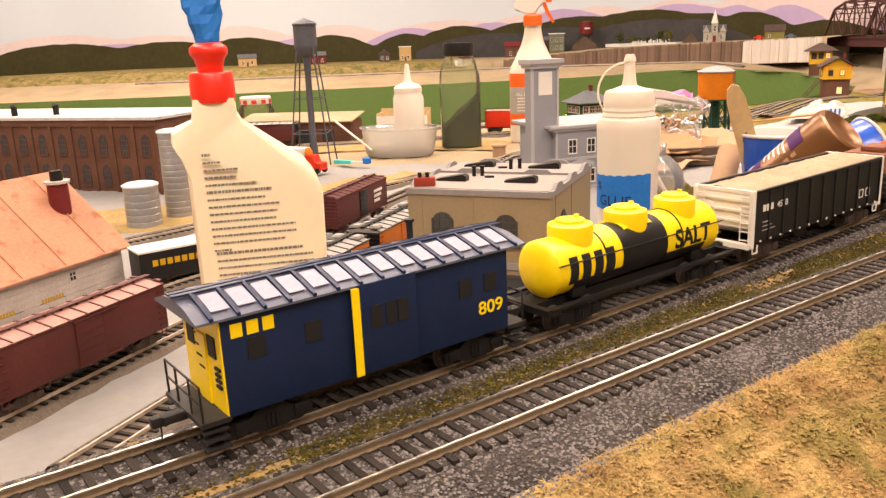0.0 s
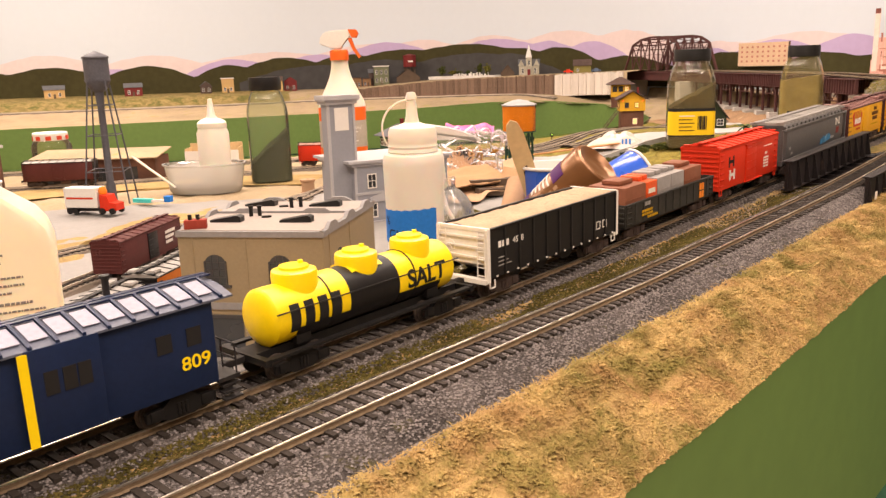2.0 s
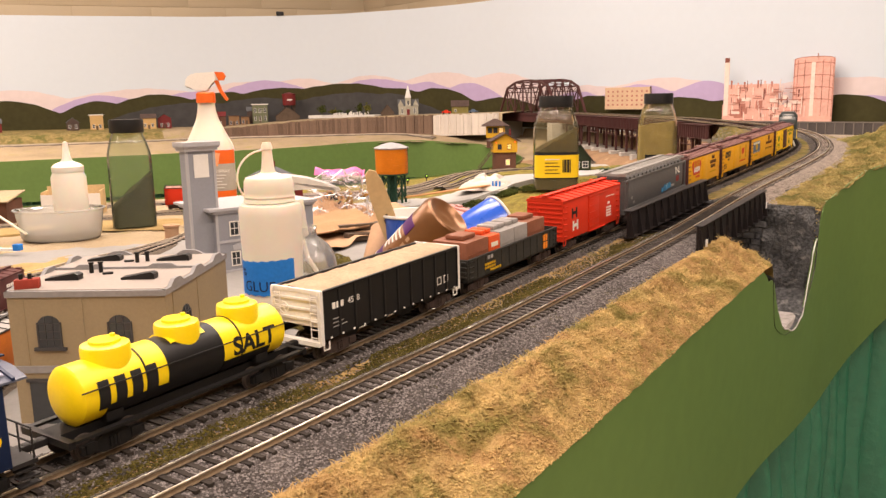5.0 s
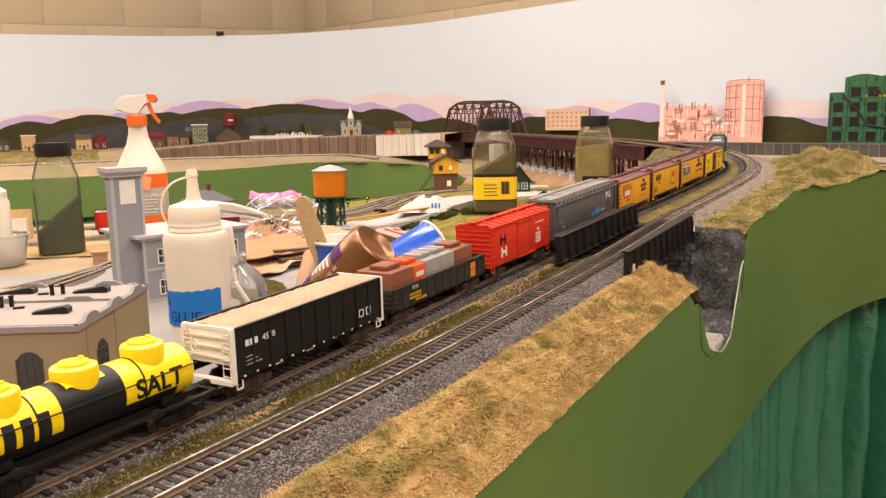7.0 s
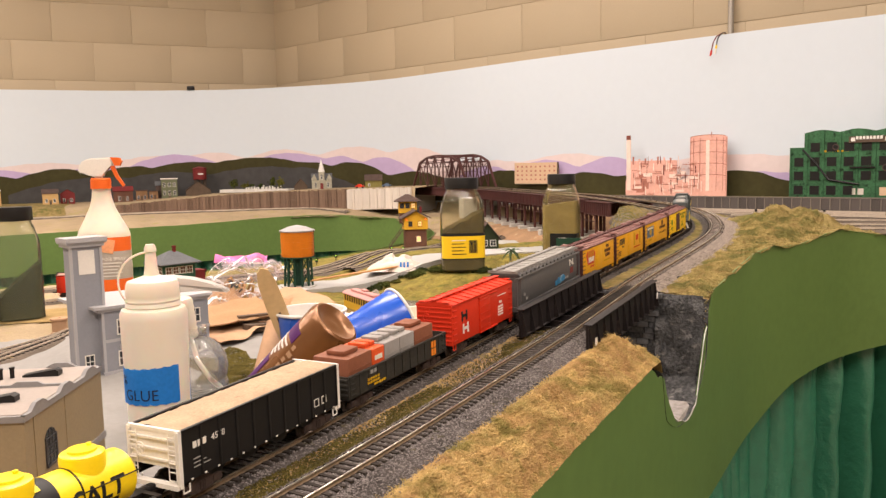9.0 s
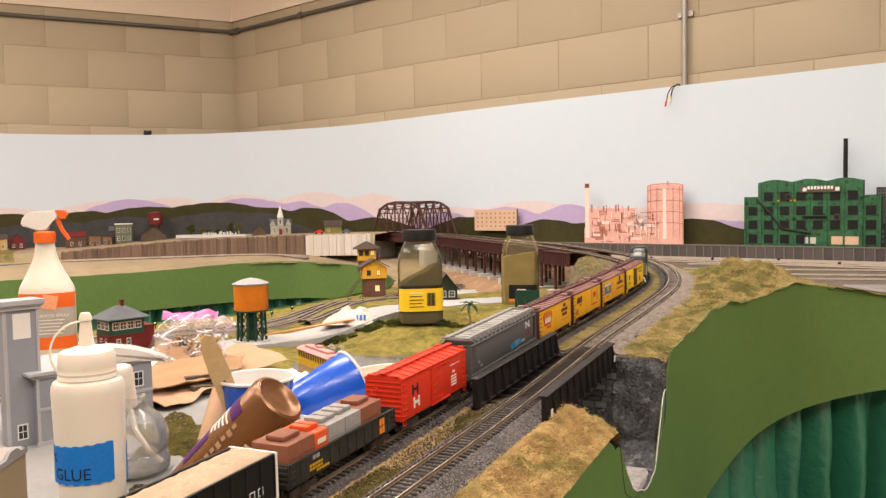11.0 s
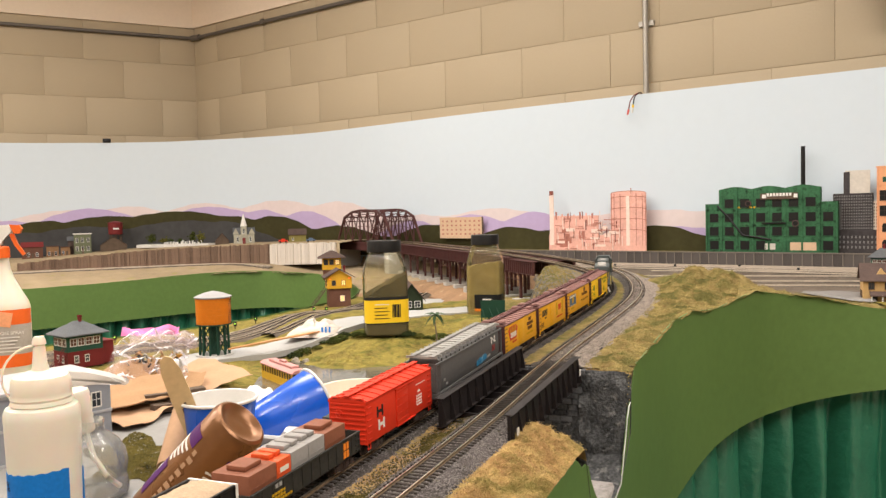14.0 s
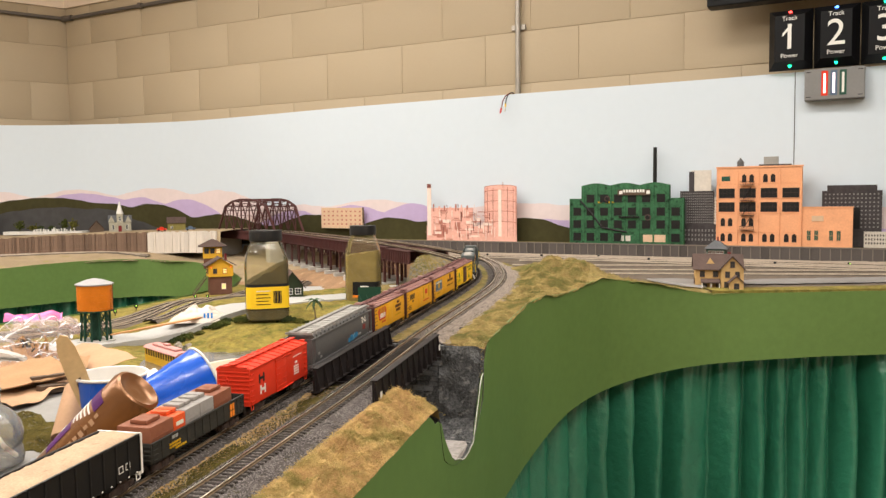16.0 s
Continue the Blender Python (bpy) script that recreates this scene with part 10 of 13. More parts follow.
mc = boxcar(0, 0.145, "maroon box car with pinkish roof beside the mill", MAROON, MAROON, PINKROOF, door=MAROON, ribs=10, at=pose(-0.277, 0.366, 1.1072, 0, 0, 68), group="yard freight cars")[0]
mc = boxcar(0, 0.145, "maroon box car with open door and faded lettering", MAROON, MAROON, MAROON, door=C_BLACK, ribs=10, at=pose(-0.1475, 0.8155, 1.1072, 0, 0, 73), group="yard freight cars")[0]
for k in range(3):
    letter_bars("lettering_bar", 6 - k, 0.030, 0.034 - k * 0.006, 0.026 - 0.004 * k, 0.0035, C_WHITE, mc, -0.0182, "white letter bars")
for x, y, h in ((-0.128, 0.50, 70), (-0.081, 0.635, 70)):
    boxcar(0, 0.118, "orange refrigerator car with dusty grey roof on a yard track", ORANGECAR, C_BLACK, C_LIGHTGREY, door=ORANGECAR, reefer=True, ribs=9, at=pose(x, y, 1.1072, 0, 0, h), group="yard freight cars")
tr = house("freight_trailer", pose(-0.315, 0.575, 1.1015, 0, 0, 40), "black road trailer with white roof and olive print", "trailer", 0.075, 0.032, 0.036, C_BLACK, M_WHITE, "flat", 0.002, 0.0006, lo=0.008)
letter_bars("lettering_bar", 7, 0.012, 0.022, 0.05, 0.006, P_OCHRE, tr, -0.0003, "olive letter bars")
for x in (0.010, 0.019, 0.062):
    for y in (0.004, 0.028):
        bm = bmesh.new()
        cyl(bm, (x, y - 0.003, 0.0045), (x, y + 0.003, 0.0045), 0.0045, seg=14)
        part("wheel", bm, C_BLACK, tr)

# brown brick factory and silos
ang = math.degrees(math.atan2(1.076 - 1.177, -0.483 + 0.806))
fw = math.hypot(0.323, 0.101)
fac = thing("brick_factory", pose(-0.806, 1.177, 1.103, 0, 0, ang), "brown brick factory with arched windows and white roof", "model building")
bm = bmesh.new()
box(bm, -0.25, fw, 0, 0.17, 0, 0.118)
part("wall", bm, BRICKBROWN, fac, smooth=False)
bm = bmesh.new()
box(bm, -0.254, fw + 0.004, -0.004, 0.174, 0.118, 0.1225)
part("roof", bm, mat("factory_roof_grey_white", (0.50, 0.48, 0.46), 0.8, var=0.2, scale=200, big=25, bump=0.2, col2=(0.34, 0.31, 0.28), mix2=0.0), fac, "off-white flat roof", smooth=False)
bm = bmesh.new()
box(bm, -0.252, fw + 0.002, -0.002, 0, 0.108, 0.118)
part("cornice", bm, BRICKBROWN, fac, smooth=False)
for i in range(13):
    x = fw - 0.022 - i * 0.041
    for z in (0.014, 0.062):
        window(fac, x, z, 0.0145, 0.033, 0.0, arched=True, frame=BRICKBROWN, rows=4, cols=3)
    bm = bmesh.new()
    box(bm, x + 0.018, x + 0.023, -0.0025, 0, 0, 0.108)
    part("pilaster", bm, BRICKBROWN, fac, smooth=False)
for x, y in ((0.10, 0.05), (0.03, 0.03), (-0.04, 0.05)):
    bm = bmesh.new()
    cyl(bm, (x, y, 0.1225), (x, y, 0.138), 0.005, seg=12)
    cyl(bm, (x, y, 0.138), (x, y, 0.142), 0.0065, 0.003, seg=12)
    part("roof_vent", bm, C_BLACK, fac, "dark roof vent")


def silo(x, y, z, r, h, label, top=M_WHITE):
    t = thing("silo", pose(x, y, z), label, "silo", "grain silos")
    prof = []
    n = max(6, int(h / 0.008))
    for i in range(n):
        za, zb = h * i / n, h * (i + 1) / n
        prof += [(r, za + 0.0003), (r, zb - 0.0012), (r - 0.0006, zb - 0.0006)]
    lathe_part("silo_wall", [(0, 0)] + prof, SILO, t, seg=36)
    lathe_part("roof", [(r + 0.001, h - 0.001), (r + 0.001, h + 0.0012), (r * 0.8, h + 0.0035), (0, h + 0.005)], top, t, "pale domed roof", seg=36)


silo(-0.429, 0.866, 1.101, 0.022, 0.055, "short galvanised silo with white top")
silo(-0.400, 0.920, 1.101, 0.0185, 0.117, "tall galvanised silo with white top")
silo(-0.365, 0.985, 1.101, 0.0175, 0.095, "galvanised silo beside a taller one")

# white strip beside the tan building
stp = thing("plastic_strip", pose(-0.02, 0.755, 1.101, 0, 0, 22), "white angled styrene strip standing by the building", "plastic strip")
bm = bmesh.new()
box(bm, 0, 0.0035, 0, 0.006, 0, 0.072, bevel=0.0004)
box(bm, 0, 0.012, 0.006, 0.009, 0, 0.07, bevel=0.0004)
part("strip", bm, M_WHITE, stp, smooth=False)

# toy truck
tk = thing("toy_truck", pose(-0.272, 1.187, 1.1145, 0, 0, -22), "red toy truck cab pulling a white box trailer", "toy truck")
bm = bmesh.new()
box(bm, -0.062, -0.004, -0.0125, 0.0125, 0.010, 0.042, bevel=0.001)
part("cargo_box", bm, M_WHITE, tk, "white cargo box", smooth=False)
plate("stripe", -0.058, -0.010, 0.024, 0.027, P_RED, tk, -0.0126, "pale red stripe")
bm = bmesh.new()
prism(bm, [(0, 0.006), (0.028, 0.006), (0.028, 0.017), (0.017, 0.019), (0.013, 0.030), (0, 0.031)], -0.011, 0.011, pose(0, 0, 0, 90, 0, 0))
part("cab", bm, C_RED, tk, "red cab")
bm = bmesh.new()
box(bm, -0.062, 0.02, -0.009, 0.009, 0.0045, 0.010)
part("chassis", bm, C_BLACK, tk, "black chassis", smooth=False)
for x in (-0.054, -0.044, 0.004, 0.022):
    for y in (-0.0115, 0.0115):
        bm = bmesh.new()
        cyl(bm, (x, y - 0.002, 0.005), (x, y + 0.002, 0.005), 0.005, seg=16)
        part("wheel", bm, C_BLACK, tk)
bm = bmesh.new()
lathe(bm, [(0, 0.031), (0.006, 0.031), (0.007, 0.036), (0.004, 0.042), (0, 0.043)], 12)
part("roof_lamp", bm, P_ORANGE, tk, "orange beacon")

# water tower
tw = thing("water_tower", pose(-0.285, 1.30, 1.1155), "dark grey steel water tower on four slim legs", "water tower")
lathe_part("tank", [(0, 0.184), (0.007, 0.186), (0.015, 0.193), (0.0195, 0.203), (0.0205, 0.206), (0.020, 0.208), (0.020, 0.241), (0.0215, 0.2415), (0.0215, 0.244), (0.017, 0.247), (0, 0.254)], TANKGREY, tw, seg=32)
lathe_part("riser_pipe", [(0.0, 0.0), (0.0085, 0.0), (0.0080, 0.03), (0.0060, 0.035), (0.0056, 0.16), (0.0075, 0.186)], TANKGREY, tw, seg=20)
for a in range(4):
    c, s = math.cos(math.radians(45 + 90 * a)), math.sin(math.radians(45 + 90 * a))
    bm = bmesh.new()
    cyl(bm, (0.050 * c, 0.050 * s, 0), (0.019 * c, 0.019 * s, 0.208), 0.0014, seg=8)
    part("leg", bm, TANKGREY, tw)
    for z in (0.055, 0.115, 0.165):
        k = 0.050 - 0.031 * z / 0.208
        c2, s2 = math.cos(math.radians(135 + 90 * a)), math.sin(math.radians(135 + 90 * a))
        bm = bmesh.new()
        cyl(bm, (k * c, k * s, z), (k * c2, k * s2, z), 0.0009, seg=6)
        part("strut", bm, TANKGREY, tw)

# long freight platform building behind
fp = house("freight_house", pose(-0.50, 1.58, 1.1175, 0, 0, -8), "brown freight house with tan flat roof and open bays", "model building", 0.25, 0.09, 0.046, BRICKBROWN, M_DIRT, "shed", 0.012, 0.006, doors=((0.035, 0.026, 0.03), (0.09, 0.026, 0.03), (0.145, 0.026, 0.03), (0.20, 0.026, 0.03)), doormat=DARKWIN)
ob_ = thing("card_box", pose(-0.21, 1.66, 1.1175, 0, 0, -6), "open pale yellow cardboard box", "box")
for nm, b in (("box_front", (0, 0.115, 0, 0.002, 0, 0.045)), ("box_back", (0, 0.115, 0.055, 0.057, 0, 0.058)), ("box_side", (0, 0.002, 0.002, 0.055, 0, 0.05)), ("box_side", (0.113, 0.115, 0.002, 0.055, 0, 0.05)), ("box_floor", (0.002, 0.113, 0.002, 0.055, 0, 0.002))):
    bm = bmesh.new()
    box(bm, *b)
    part(nm, bm, WOODSTICK if nm != "box_front" else PAPER, ob_, smooth=False)
patch("sandy_patch", [(-0.60, 1.30), (-0.35, 1.40), (-0.10, 1.42), (0.10, 1.36), (0.12, 1.48), (-0.15, 1.56), (-0.5, 1.50)], 1.1165, SANDY, "tan turf spread on the table")
patch("sandy_patch", [(-0.62, 0.80), (-0.45, 0.83), (-0.30, 0.86), (-0.22, 1.0), (-0.30, 1.06), (-0.5, 0.99), (-0.62, 0.95)], 1.101, SANDY, "tan turf spread round the silos", seed=3)
patch("sandy_patch", [(-0.26, 0.97), (-0.12, 1.08), (0.02, 1.15), (0.06, 1.24), (-0.08, 1.22), (-0.22, 1.12)], 1.1085, SANDY, "narrow tan turf strip between yard tracks", seed=5)

# tub with a second glue bottle
tb = thing("plastic_tub", pose(-0.132, 1.345, 1.1165, 0, 0, -10) @ Matrix.Diagonal((1.16, 1.2, 1.0, 1)), "oval cloudy plastic tub with dark contents", "plastic tub")
lathe_part("tub_wall", [(0, 0.001), (0.052, 0.001), (0.056, 0.006), (0.062, 0.050), (0.065, 0.052), (0.065, 0.054), (0.062, 0.054)], PL_TUB, tb, seg=40, sy=0.62)
lathe_part("dark_fill", [(0, 0.003), (0.051, 0.003), (0.055, 0.007), (0.056, 0.014), (0, 0.015)], C_GREY, tb, "dark grey grit inside", seg=40, sy=0.62)
g2 = thing("glue_bottle", pose(-0.112, 1.345, 1.1215) @ Matrix.Diagonal((1.25, 1.25, 1.22, 1)), "white squeeze bottle with pointed nozzle standing in the tub", "glue bottle")
lathe_part("bottle_body", [(0, 0), (0.0215, 0), (0.0225, 0.002), (0.0225, 0.083), (0.020, 0.089), (0.0195, 0.092), (0, 0.092)], PL_GLUE, g2)
lathe_part("nozzle", [(0.0205, 0.091), (0.0205, 0.098), (0.016, 0.102), (0.008, 0.105), (0.0055, 0.110), (0.003, 0.132), (0, 0.133)], PL_GLUE, g2)
st2 = thing("plastic_knife", pose(-0.182, 1.32, 1.1315, 0, -38, 168), "clear white plastic knife leaning in the tub", "plastic knife")
bm = bmesh.new()
prism(bm, [(0, -0.004), (0.05, -0.004), (0.085, -0.006), (0.092, 0), (0.085, 0.004), (0, 0.004)], 0, 0.0016)
part("knife", bm, PL_MILK, st2, smooth=False)
j3 = turf_jar(pose(-0.018, 1.43, 1.1165, 0, 0, 6), "clear jar of sloped dark green turf with black lid", 0.36, 0.17, (JARGREEN,), 0.0385, 0.200, shell=PL_JAR_GREEN)
sp = thing("thread_spool", pose(0.050, 1.255, 1.117), "small brown wooden spool", "spool")
lathe_part("spool", [(0, 0), (0.0135, 0), (0.0135, 0.003), (0.0115, 0.005), (0.0112, 0.021), (0.0135, 0.023), (0.0135, 0.026), (0.003, 0.026), (0.003, 0.022), (0, 0.022)], KRAFT, sp)
tbr = thing("toothbrush", pose(-0.215, 1.245, 1.119, 0, 0, -28), "turquoise and white toothbrush lying on the table", "toothbrush")
bm = bmesh.new()
prism(bm, [(-0.028, -0.0055), (0.002, -0.006), (0.008, -0.004), (0.008, 0.004), (0.002, 0.006), (-0.028, 0.0055), (-0.031, 0.0)], 0, 0.006)
part("grip", bm, TURQ, tbr, smooth=False)
bm = bmesh.new()
prism(bm, [(0.008, -0.004), (0.024, -0.0015), (0.036, -0.004), (0.040, 0), (0.036, 0.005), (0.024, 0.004), (0.008, 0.004)], 0.001, 0.005)
part("handle", bm, M_WHITE, tbr, "white handle", smooth=False)
bm = bmesh.new()
box(bm, 0.034, 0.046, -0.005, 0.005, 0.002, 0.012, bevel=0.001)
part("bristles", bm, TAPE, tbr, "blue bristles", smooth=False)
j4 = thing("glass_jar", pose(-0.498, 1.728, 1.1165) @ Matrix.Scale(1.25, 4), "small glass jar with red and white lid", "jar")
lathe_part("jar_wall", [(0, 0.001), (0.030, 0.001), (0.033, 0.004), (0.033, 0.052), (0.028, 0.062), (0.026, 0.064)], PL_JAR, j4)
lid_ = lathe_part("lid", [(0, 0.063), (0.028, 0.063), (0.0285, 0.064), (0.0285, 0.075), (0.027, 0.0765), (0, 0.077)], M_WHITE, j4, "white lid with red checks")
for k in range(10):
    band("lid_check", 0.0286, 0.064, 0.071, k * 36, k * 36 + 18, P_RED, lid_, "red check", n=4)
for x, y, h, mt2 in ((-0.64, 1.52, 6, C_RED), (-0.42, 1.50, -4, MAROON), (0.10, 1.62, -10, C_RED)):
    boxcar(0, 0.13, "red box car standing on a distant yard track", mt2, C_BLACK, C_LIGHTGREY if mt2 is MAROON else PINKROOF, door=mt2, ribs=8, at=pose(x, y, 1.1235, 0, 0, h), group="yard freight cars")
yard_track([(-0.9, 1.50, 1.1235), (-0.64, 1.52, 1.1235), (-0.42, 1.505, 1.1235), (-0.1, 1.57, 1.1235), (0.10, 1.62, 1.1235), (0.3, 1.62, 1.1235)])
yard_track([(-1.0, 1.77, 1.1235), (-0.3, 1.79, 1.1235), (0.22, 1.785, 1.1235), (0.6, 1.80, 1.1235), (0.86, 1.97, 1.1235), (1.12, 2.19, 1.1245), (1.26, 2.33, 1.125)])
yard_track([(0.16, 1.70, 1.1235), (0.42, 1.705, 1.1235), (0.62, 1.735, 1.1235), (0.88, 1.90, 1.1245), (1.14, 2.10, 1.1265), (1.33, 2.32, 1.13), (1.45, 2.7, 1.14)])
yard_track([(0.66, 1.68, 1.136), (0.90, 1.81, 1.136), (1.16, 2.02, 1.133), (1.36, 2.25, 1.136)])

# signal tower by the pit edge
T1 = pose(0.233, 1.560, 1.1185, 0, 0, 22) @ Matrix.Diagonal((0.83, 0.83, 0.96, 1))
tow = house("signal_tower", T1, "green and maroon signal tower with grey hip roof", "signal tower", 0.085, 0.07, 0.032, OXIDE, OXIDE, "flat", 0.001, 0.001, wins=((0.02, 0.012, 0.009, 0.013), (0.045, 0.012, 0.009, 0.013)), side=((0.022, 0.012, 0.009, 0.013), (0.046, 0.012, 0.009, 0.013)), frame=M_WHITE)
bm = bmesh.new()
box(bm, 0.0, 0.085, 0.0, 0.07, 0.0335, 0.066)
part("upper_wall", bm, TOWERGREEN, tow, "dark green upper storey", smooth=False)
for i in range(4):
    window(tow, 0.014 + i * 0.0185, 0.046, 0.0145, 0.014, 0.0, frame=M_WHITE, glass=BRICKBROWN, depth=0.0012)
for i in range(3):
    wn = window(tow, 0.014 + i * 0.021, 0.046, 0.015, 0.014, 0.0, frame=M_WHITE, glass=BRICKBROWN, depth=0.0012)
    wn.matrix_basis = pose(0, 0.07, 0, 0, 0, -90)
bm = bmesh.new()
o = 0.012
c = [bm.verts.new(p) for p in ((-o, -o, 0.066), (0.085 + o, -o, 0.066), (0.085 + o, 0.07 + o, 0.066), (-o, 0.07 + o, 0.066))]
e = [bm.verts.new((v.co.x, v.co.y, 0.068)) for v in c]
a, b = bm.verts.new((0.033, 0.035, 0.093)), bm.verts.new((0.052, 0.035, 0.093))
bm.faces.new(c[::-1])
for i in range(4):
    bm.faces.new((c[i], c[(i + 1) % 4], e[(i + 1) % 4], e[i]))
for f in ((e[0], e[1], b, a), (e[2], e[3], a, b), (e[1], e[2], b), (e[3], e[0], a)):
    bm.faces.new(f)
part("hip_roof", bm, GREENROOF, tow, "slate grey hip roof", smooth=False)
bm = bmesh.new()
box(bm, 0.085, 0.118, 0.012, 0.064, 0.0, 0.044)
box(bm, 0.083, 0.120, 0.010, 0.066, 0.044, 0.0465)
part("annex", bm, OXIDE, tow, "maroon stair annex", smooth=False)
bm = bmesh.new()
box(bm, 0.044, 0.051, 0.03, 0.037, 0.088, 0.104)
box(bm, 0.043, 0.052, 0.029, 0.038, 0.1005, 0.103)
part("chimney", bm, OXIDE, tow, "red brick chimney", smooth=False)


def steps(parent, a, b, w, n, material):
    """Open stairs from a to b in the parent's frame, a strip of treads between two stringers."""
    a, b = Vector(a), Vector(b)
    d = (b - a)
    side_ = Vector((-d.y, d.x, 0)).normalized() * w / 2
    bm = bmesh.new()
    for k in (-1, 1):
        tube(bm, [a + side_ * k, b + side_ * k], 0.0011, 4)
        tube(bm, [a + side_ * k + Vector((0, 0, 0.011)), b + side_ * k + Vector((0, 0, 0.011))], 0.0006, 4)
        for i in range(0, n, 3):
            q = a + d * (i / n) + side_ * k
            tube(bm, [q, q + Vector((0, 0, 0.011))], 0.0005, 4)
    st_ = part("stair", bm, material, parent, "open wooden stair")
    for i in range(n):
        q = a + d * ((i + 0.5) / n)
        bm = bmesh.new()
        cyl(bm, q - side_, q + side_, 0.0011, seg=4)
        part("tread", bm, material, st_)


steps(tow, (-0.035, 0.008, 0.0), (-0.004, 0.008, 0.032), 0.011, 8, OXIDE)

# ---- far side: bridge, towers, town and backdrop flats ----
PLANK = mat("weathered_planks", (0.150, 0.098, 0.070), 0.85, var=0.4, scale=260, big=14, bump=0.3, col2=(0.36, 0.31, 0.27), mix2=-0.02, rnd=0.5)
PLANKW = mat("whitewashed_planks", (0.60, 0.54, 0.48), 0.85, var=0.15, scale=300, big=40, bump=0.3, rnd=0.4, col2=(0.30, 0.24, 0.20), mix2=-0.1)
PANELGREY = mat("grey_wall_panels", (0.082, 0.070, 0.064), 0.85, var=0.35, scale=250, big=30, bump=0.3, rnd=0.8, col2=(0.19, 0.165, 0.15), mix2=-0.05)
# lit look of ribs and coping is put into a paler colour
PANELRIB = mat("wall_rib_lit", (0.20, 0.17, 0.145), 0.8, var=0.25, scale=250, big=30, bump=0.2)
FLATGREEN = mat("green_flat_paint", (0.042, 0.122, 0.058), 0.7, var=0.35, scale=140, big=26, bump=0.1, col2=(0.012, 0.030, 0.014), mix2=0.22)
PEACH = mat("peach_brick_paint", (0.74, 0.36, 0.19), 0.7, var=0.1, scale=200, big=18, bump=0.1, col2=(0.48, 0.18, 0.07), mix2=-0.15)
PINKPRINT = mat("pink_refinery_print", (0.72, 0.40, 0.33), 0.7, var=0.15, scale=90, big=25, bump=0.02)
PINKDARK = mat("refinery_dark_print", (0.42, 0.17, 0.13), 0.7, var=0.2, scale=90, big=25, bump=0.02)
PINKDEEP = mat("refinery_deep_print", (0.20, 0.065, 0.05), 0.7, var=0.2, scale=90, big=25, bump=0.02)
PINKPALE = mat("refinery_pale_print", (0.80, 0.62, 0.54), 0.7, var=0.1, scale=90, big=25, bump=0.02)
CITYDARK = mat("city_print_dark", (0.055, 0.048, 0.05), 0.7, var=0.3, scale=90, big=25, bump=0.02)
CITYPALE = mat("city_print_pale", (0.58, 0.53, 0.47), 0.7, var=0.12, scale=90, big=25, bump=0.02)
BISCUIT = mat("biscuit_print", (0.60, 0.42, 0.28), 0.7, var=0.08, scale=90, big=25, bump=0.02)
CHURCHST = mat("church_stone", (0.36, 0.34, 0.27), 0.8, var=0.25, scale=300, big=60, bump=0.2)
TANHOUSE = mat("tan_house_boards", (0.50, 0.325, 0.14), 0.7, var=0.1, scale=300, big=30, bump=0.15)
BROWNROOF = mat("dark_brown_roof", (0.085, 0.058, 0.05), 0.8, var=0.25, scale=300, big=40, bump=0.3)
SCREEN = mat("black_gloss_panel", (0.006, 0.006, 0.007), 0.45, var=0.1, bump=0.0, spec=0.3)
BOXGREY = mat("grey_control_box", (0.20, 0.195, 0.19), 0.45, 0.3, var=0.06, scale=150, big=20, bump=0.05)

# town shelf with its bank and plank wall: x, y, top z, foot z, foot set-out
SHELF = [(-2.6, 3.95, 1.215, 1.15, 0.16), (-1.2, 4.02, 1.212, 1.15, 0.15), (-0.4, 4.10, 1.210, 1.145, 0.14), (0.05, 4.14, 1.207, 1.14, 0.12), (0.187, 4.15, 1.208, 1.135, 0.002), (0.657, 4.05, 1.243, 1.152, 0.002), (1.0, 3.93, 1.256, 1.165, 0.002), (1.26, 3.72, 1.264, 1.18, 0.002), (1.39, 3.50, 1.270, 1.19, 0.002), (1.47, 3.30, 1.275, 1.195, 0.002)]
WP, WS = spline(SHELF, 0.02)
WT = np.gradient(WP[:, :2], axis=0)
WT /= np.linalg.norm(WT, axis=1)[:, None]
vs, fs = [], []
for i in range(len(WP)):
    x, y, zt, zb, so = WP[i]
    nx, ny = WT[i][1], -WT[i][0]
    k = np.argmin((BP[:, 0] - x) ** 2 + (BP[:, 1] - y) ** 2)
    w = 0.004 * wob(np.array(x), np.array(y), 30)
    vs += [(x + nx * so * 1.0, y + ny * so * 1.0, zb - 0.02), (x + nx * so * 0.8, y + ny * so * 0.8, zb + 0.004), (x + nx * so * 0.4 - nx * 0.004, y + ny * so * 0.4 - ny * 0.004, (zt + zb) / 2 + w), (x - nx * 0.004, y - ny * 0.004, zt - 0.003), (x - nx * 0.1, y - ny * 0.1, zt + 0.002 + w), (BP[k, 0] - nx * 0.05, BP[k, 1] - ny * 0.05, zt + 0.006)]
    if i:
        o = 6 * i
        fs += [(o - 6 + j, o + j, o + j + 1, o - 5 + j) for j in range(5)]
cut = 5 * int(np.argmin(np.abs(WP[:, 0] + 0.02)))
tagged(obj("town_shelf", raw("town_shelf", vs, fs[cut:], M_DIRT, True)), "sandy shelf and bank that carry the model town", "ground", kind="structure")
tagged(obj("town_bank", raw("town_bank", vs, fs[:cut], turf("turf_bank", (0.30, 0.22, 0.09), (0.17, 0.13, 0.05), (0.085, 0.095, 0.022), 0.10, 0.0), True)), "olive and tan turf bank at the open end of the town", "ground", kind="structure")
i0 = int(np.argmin(np.hypot(WP[:, 0] - 0.187, WP[:, 1] - 4.15)))
i1 = len(WP) - 1
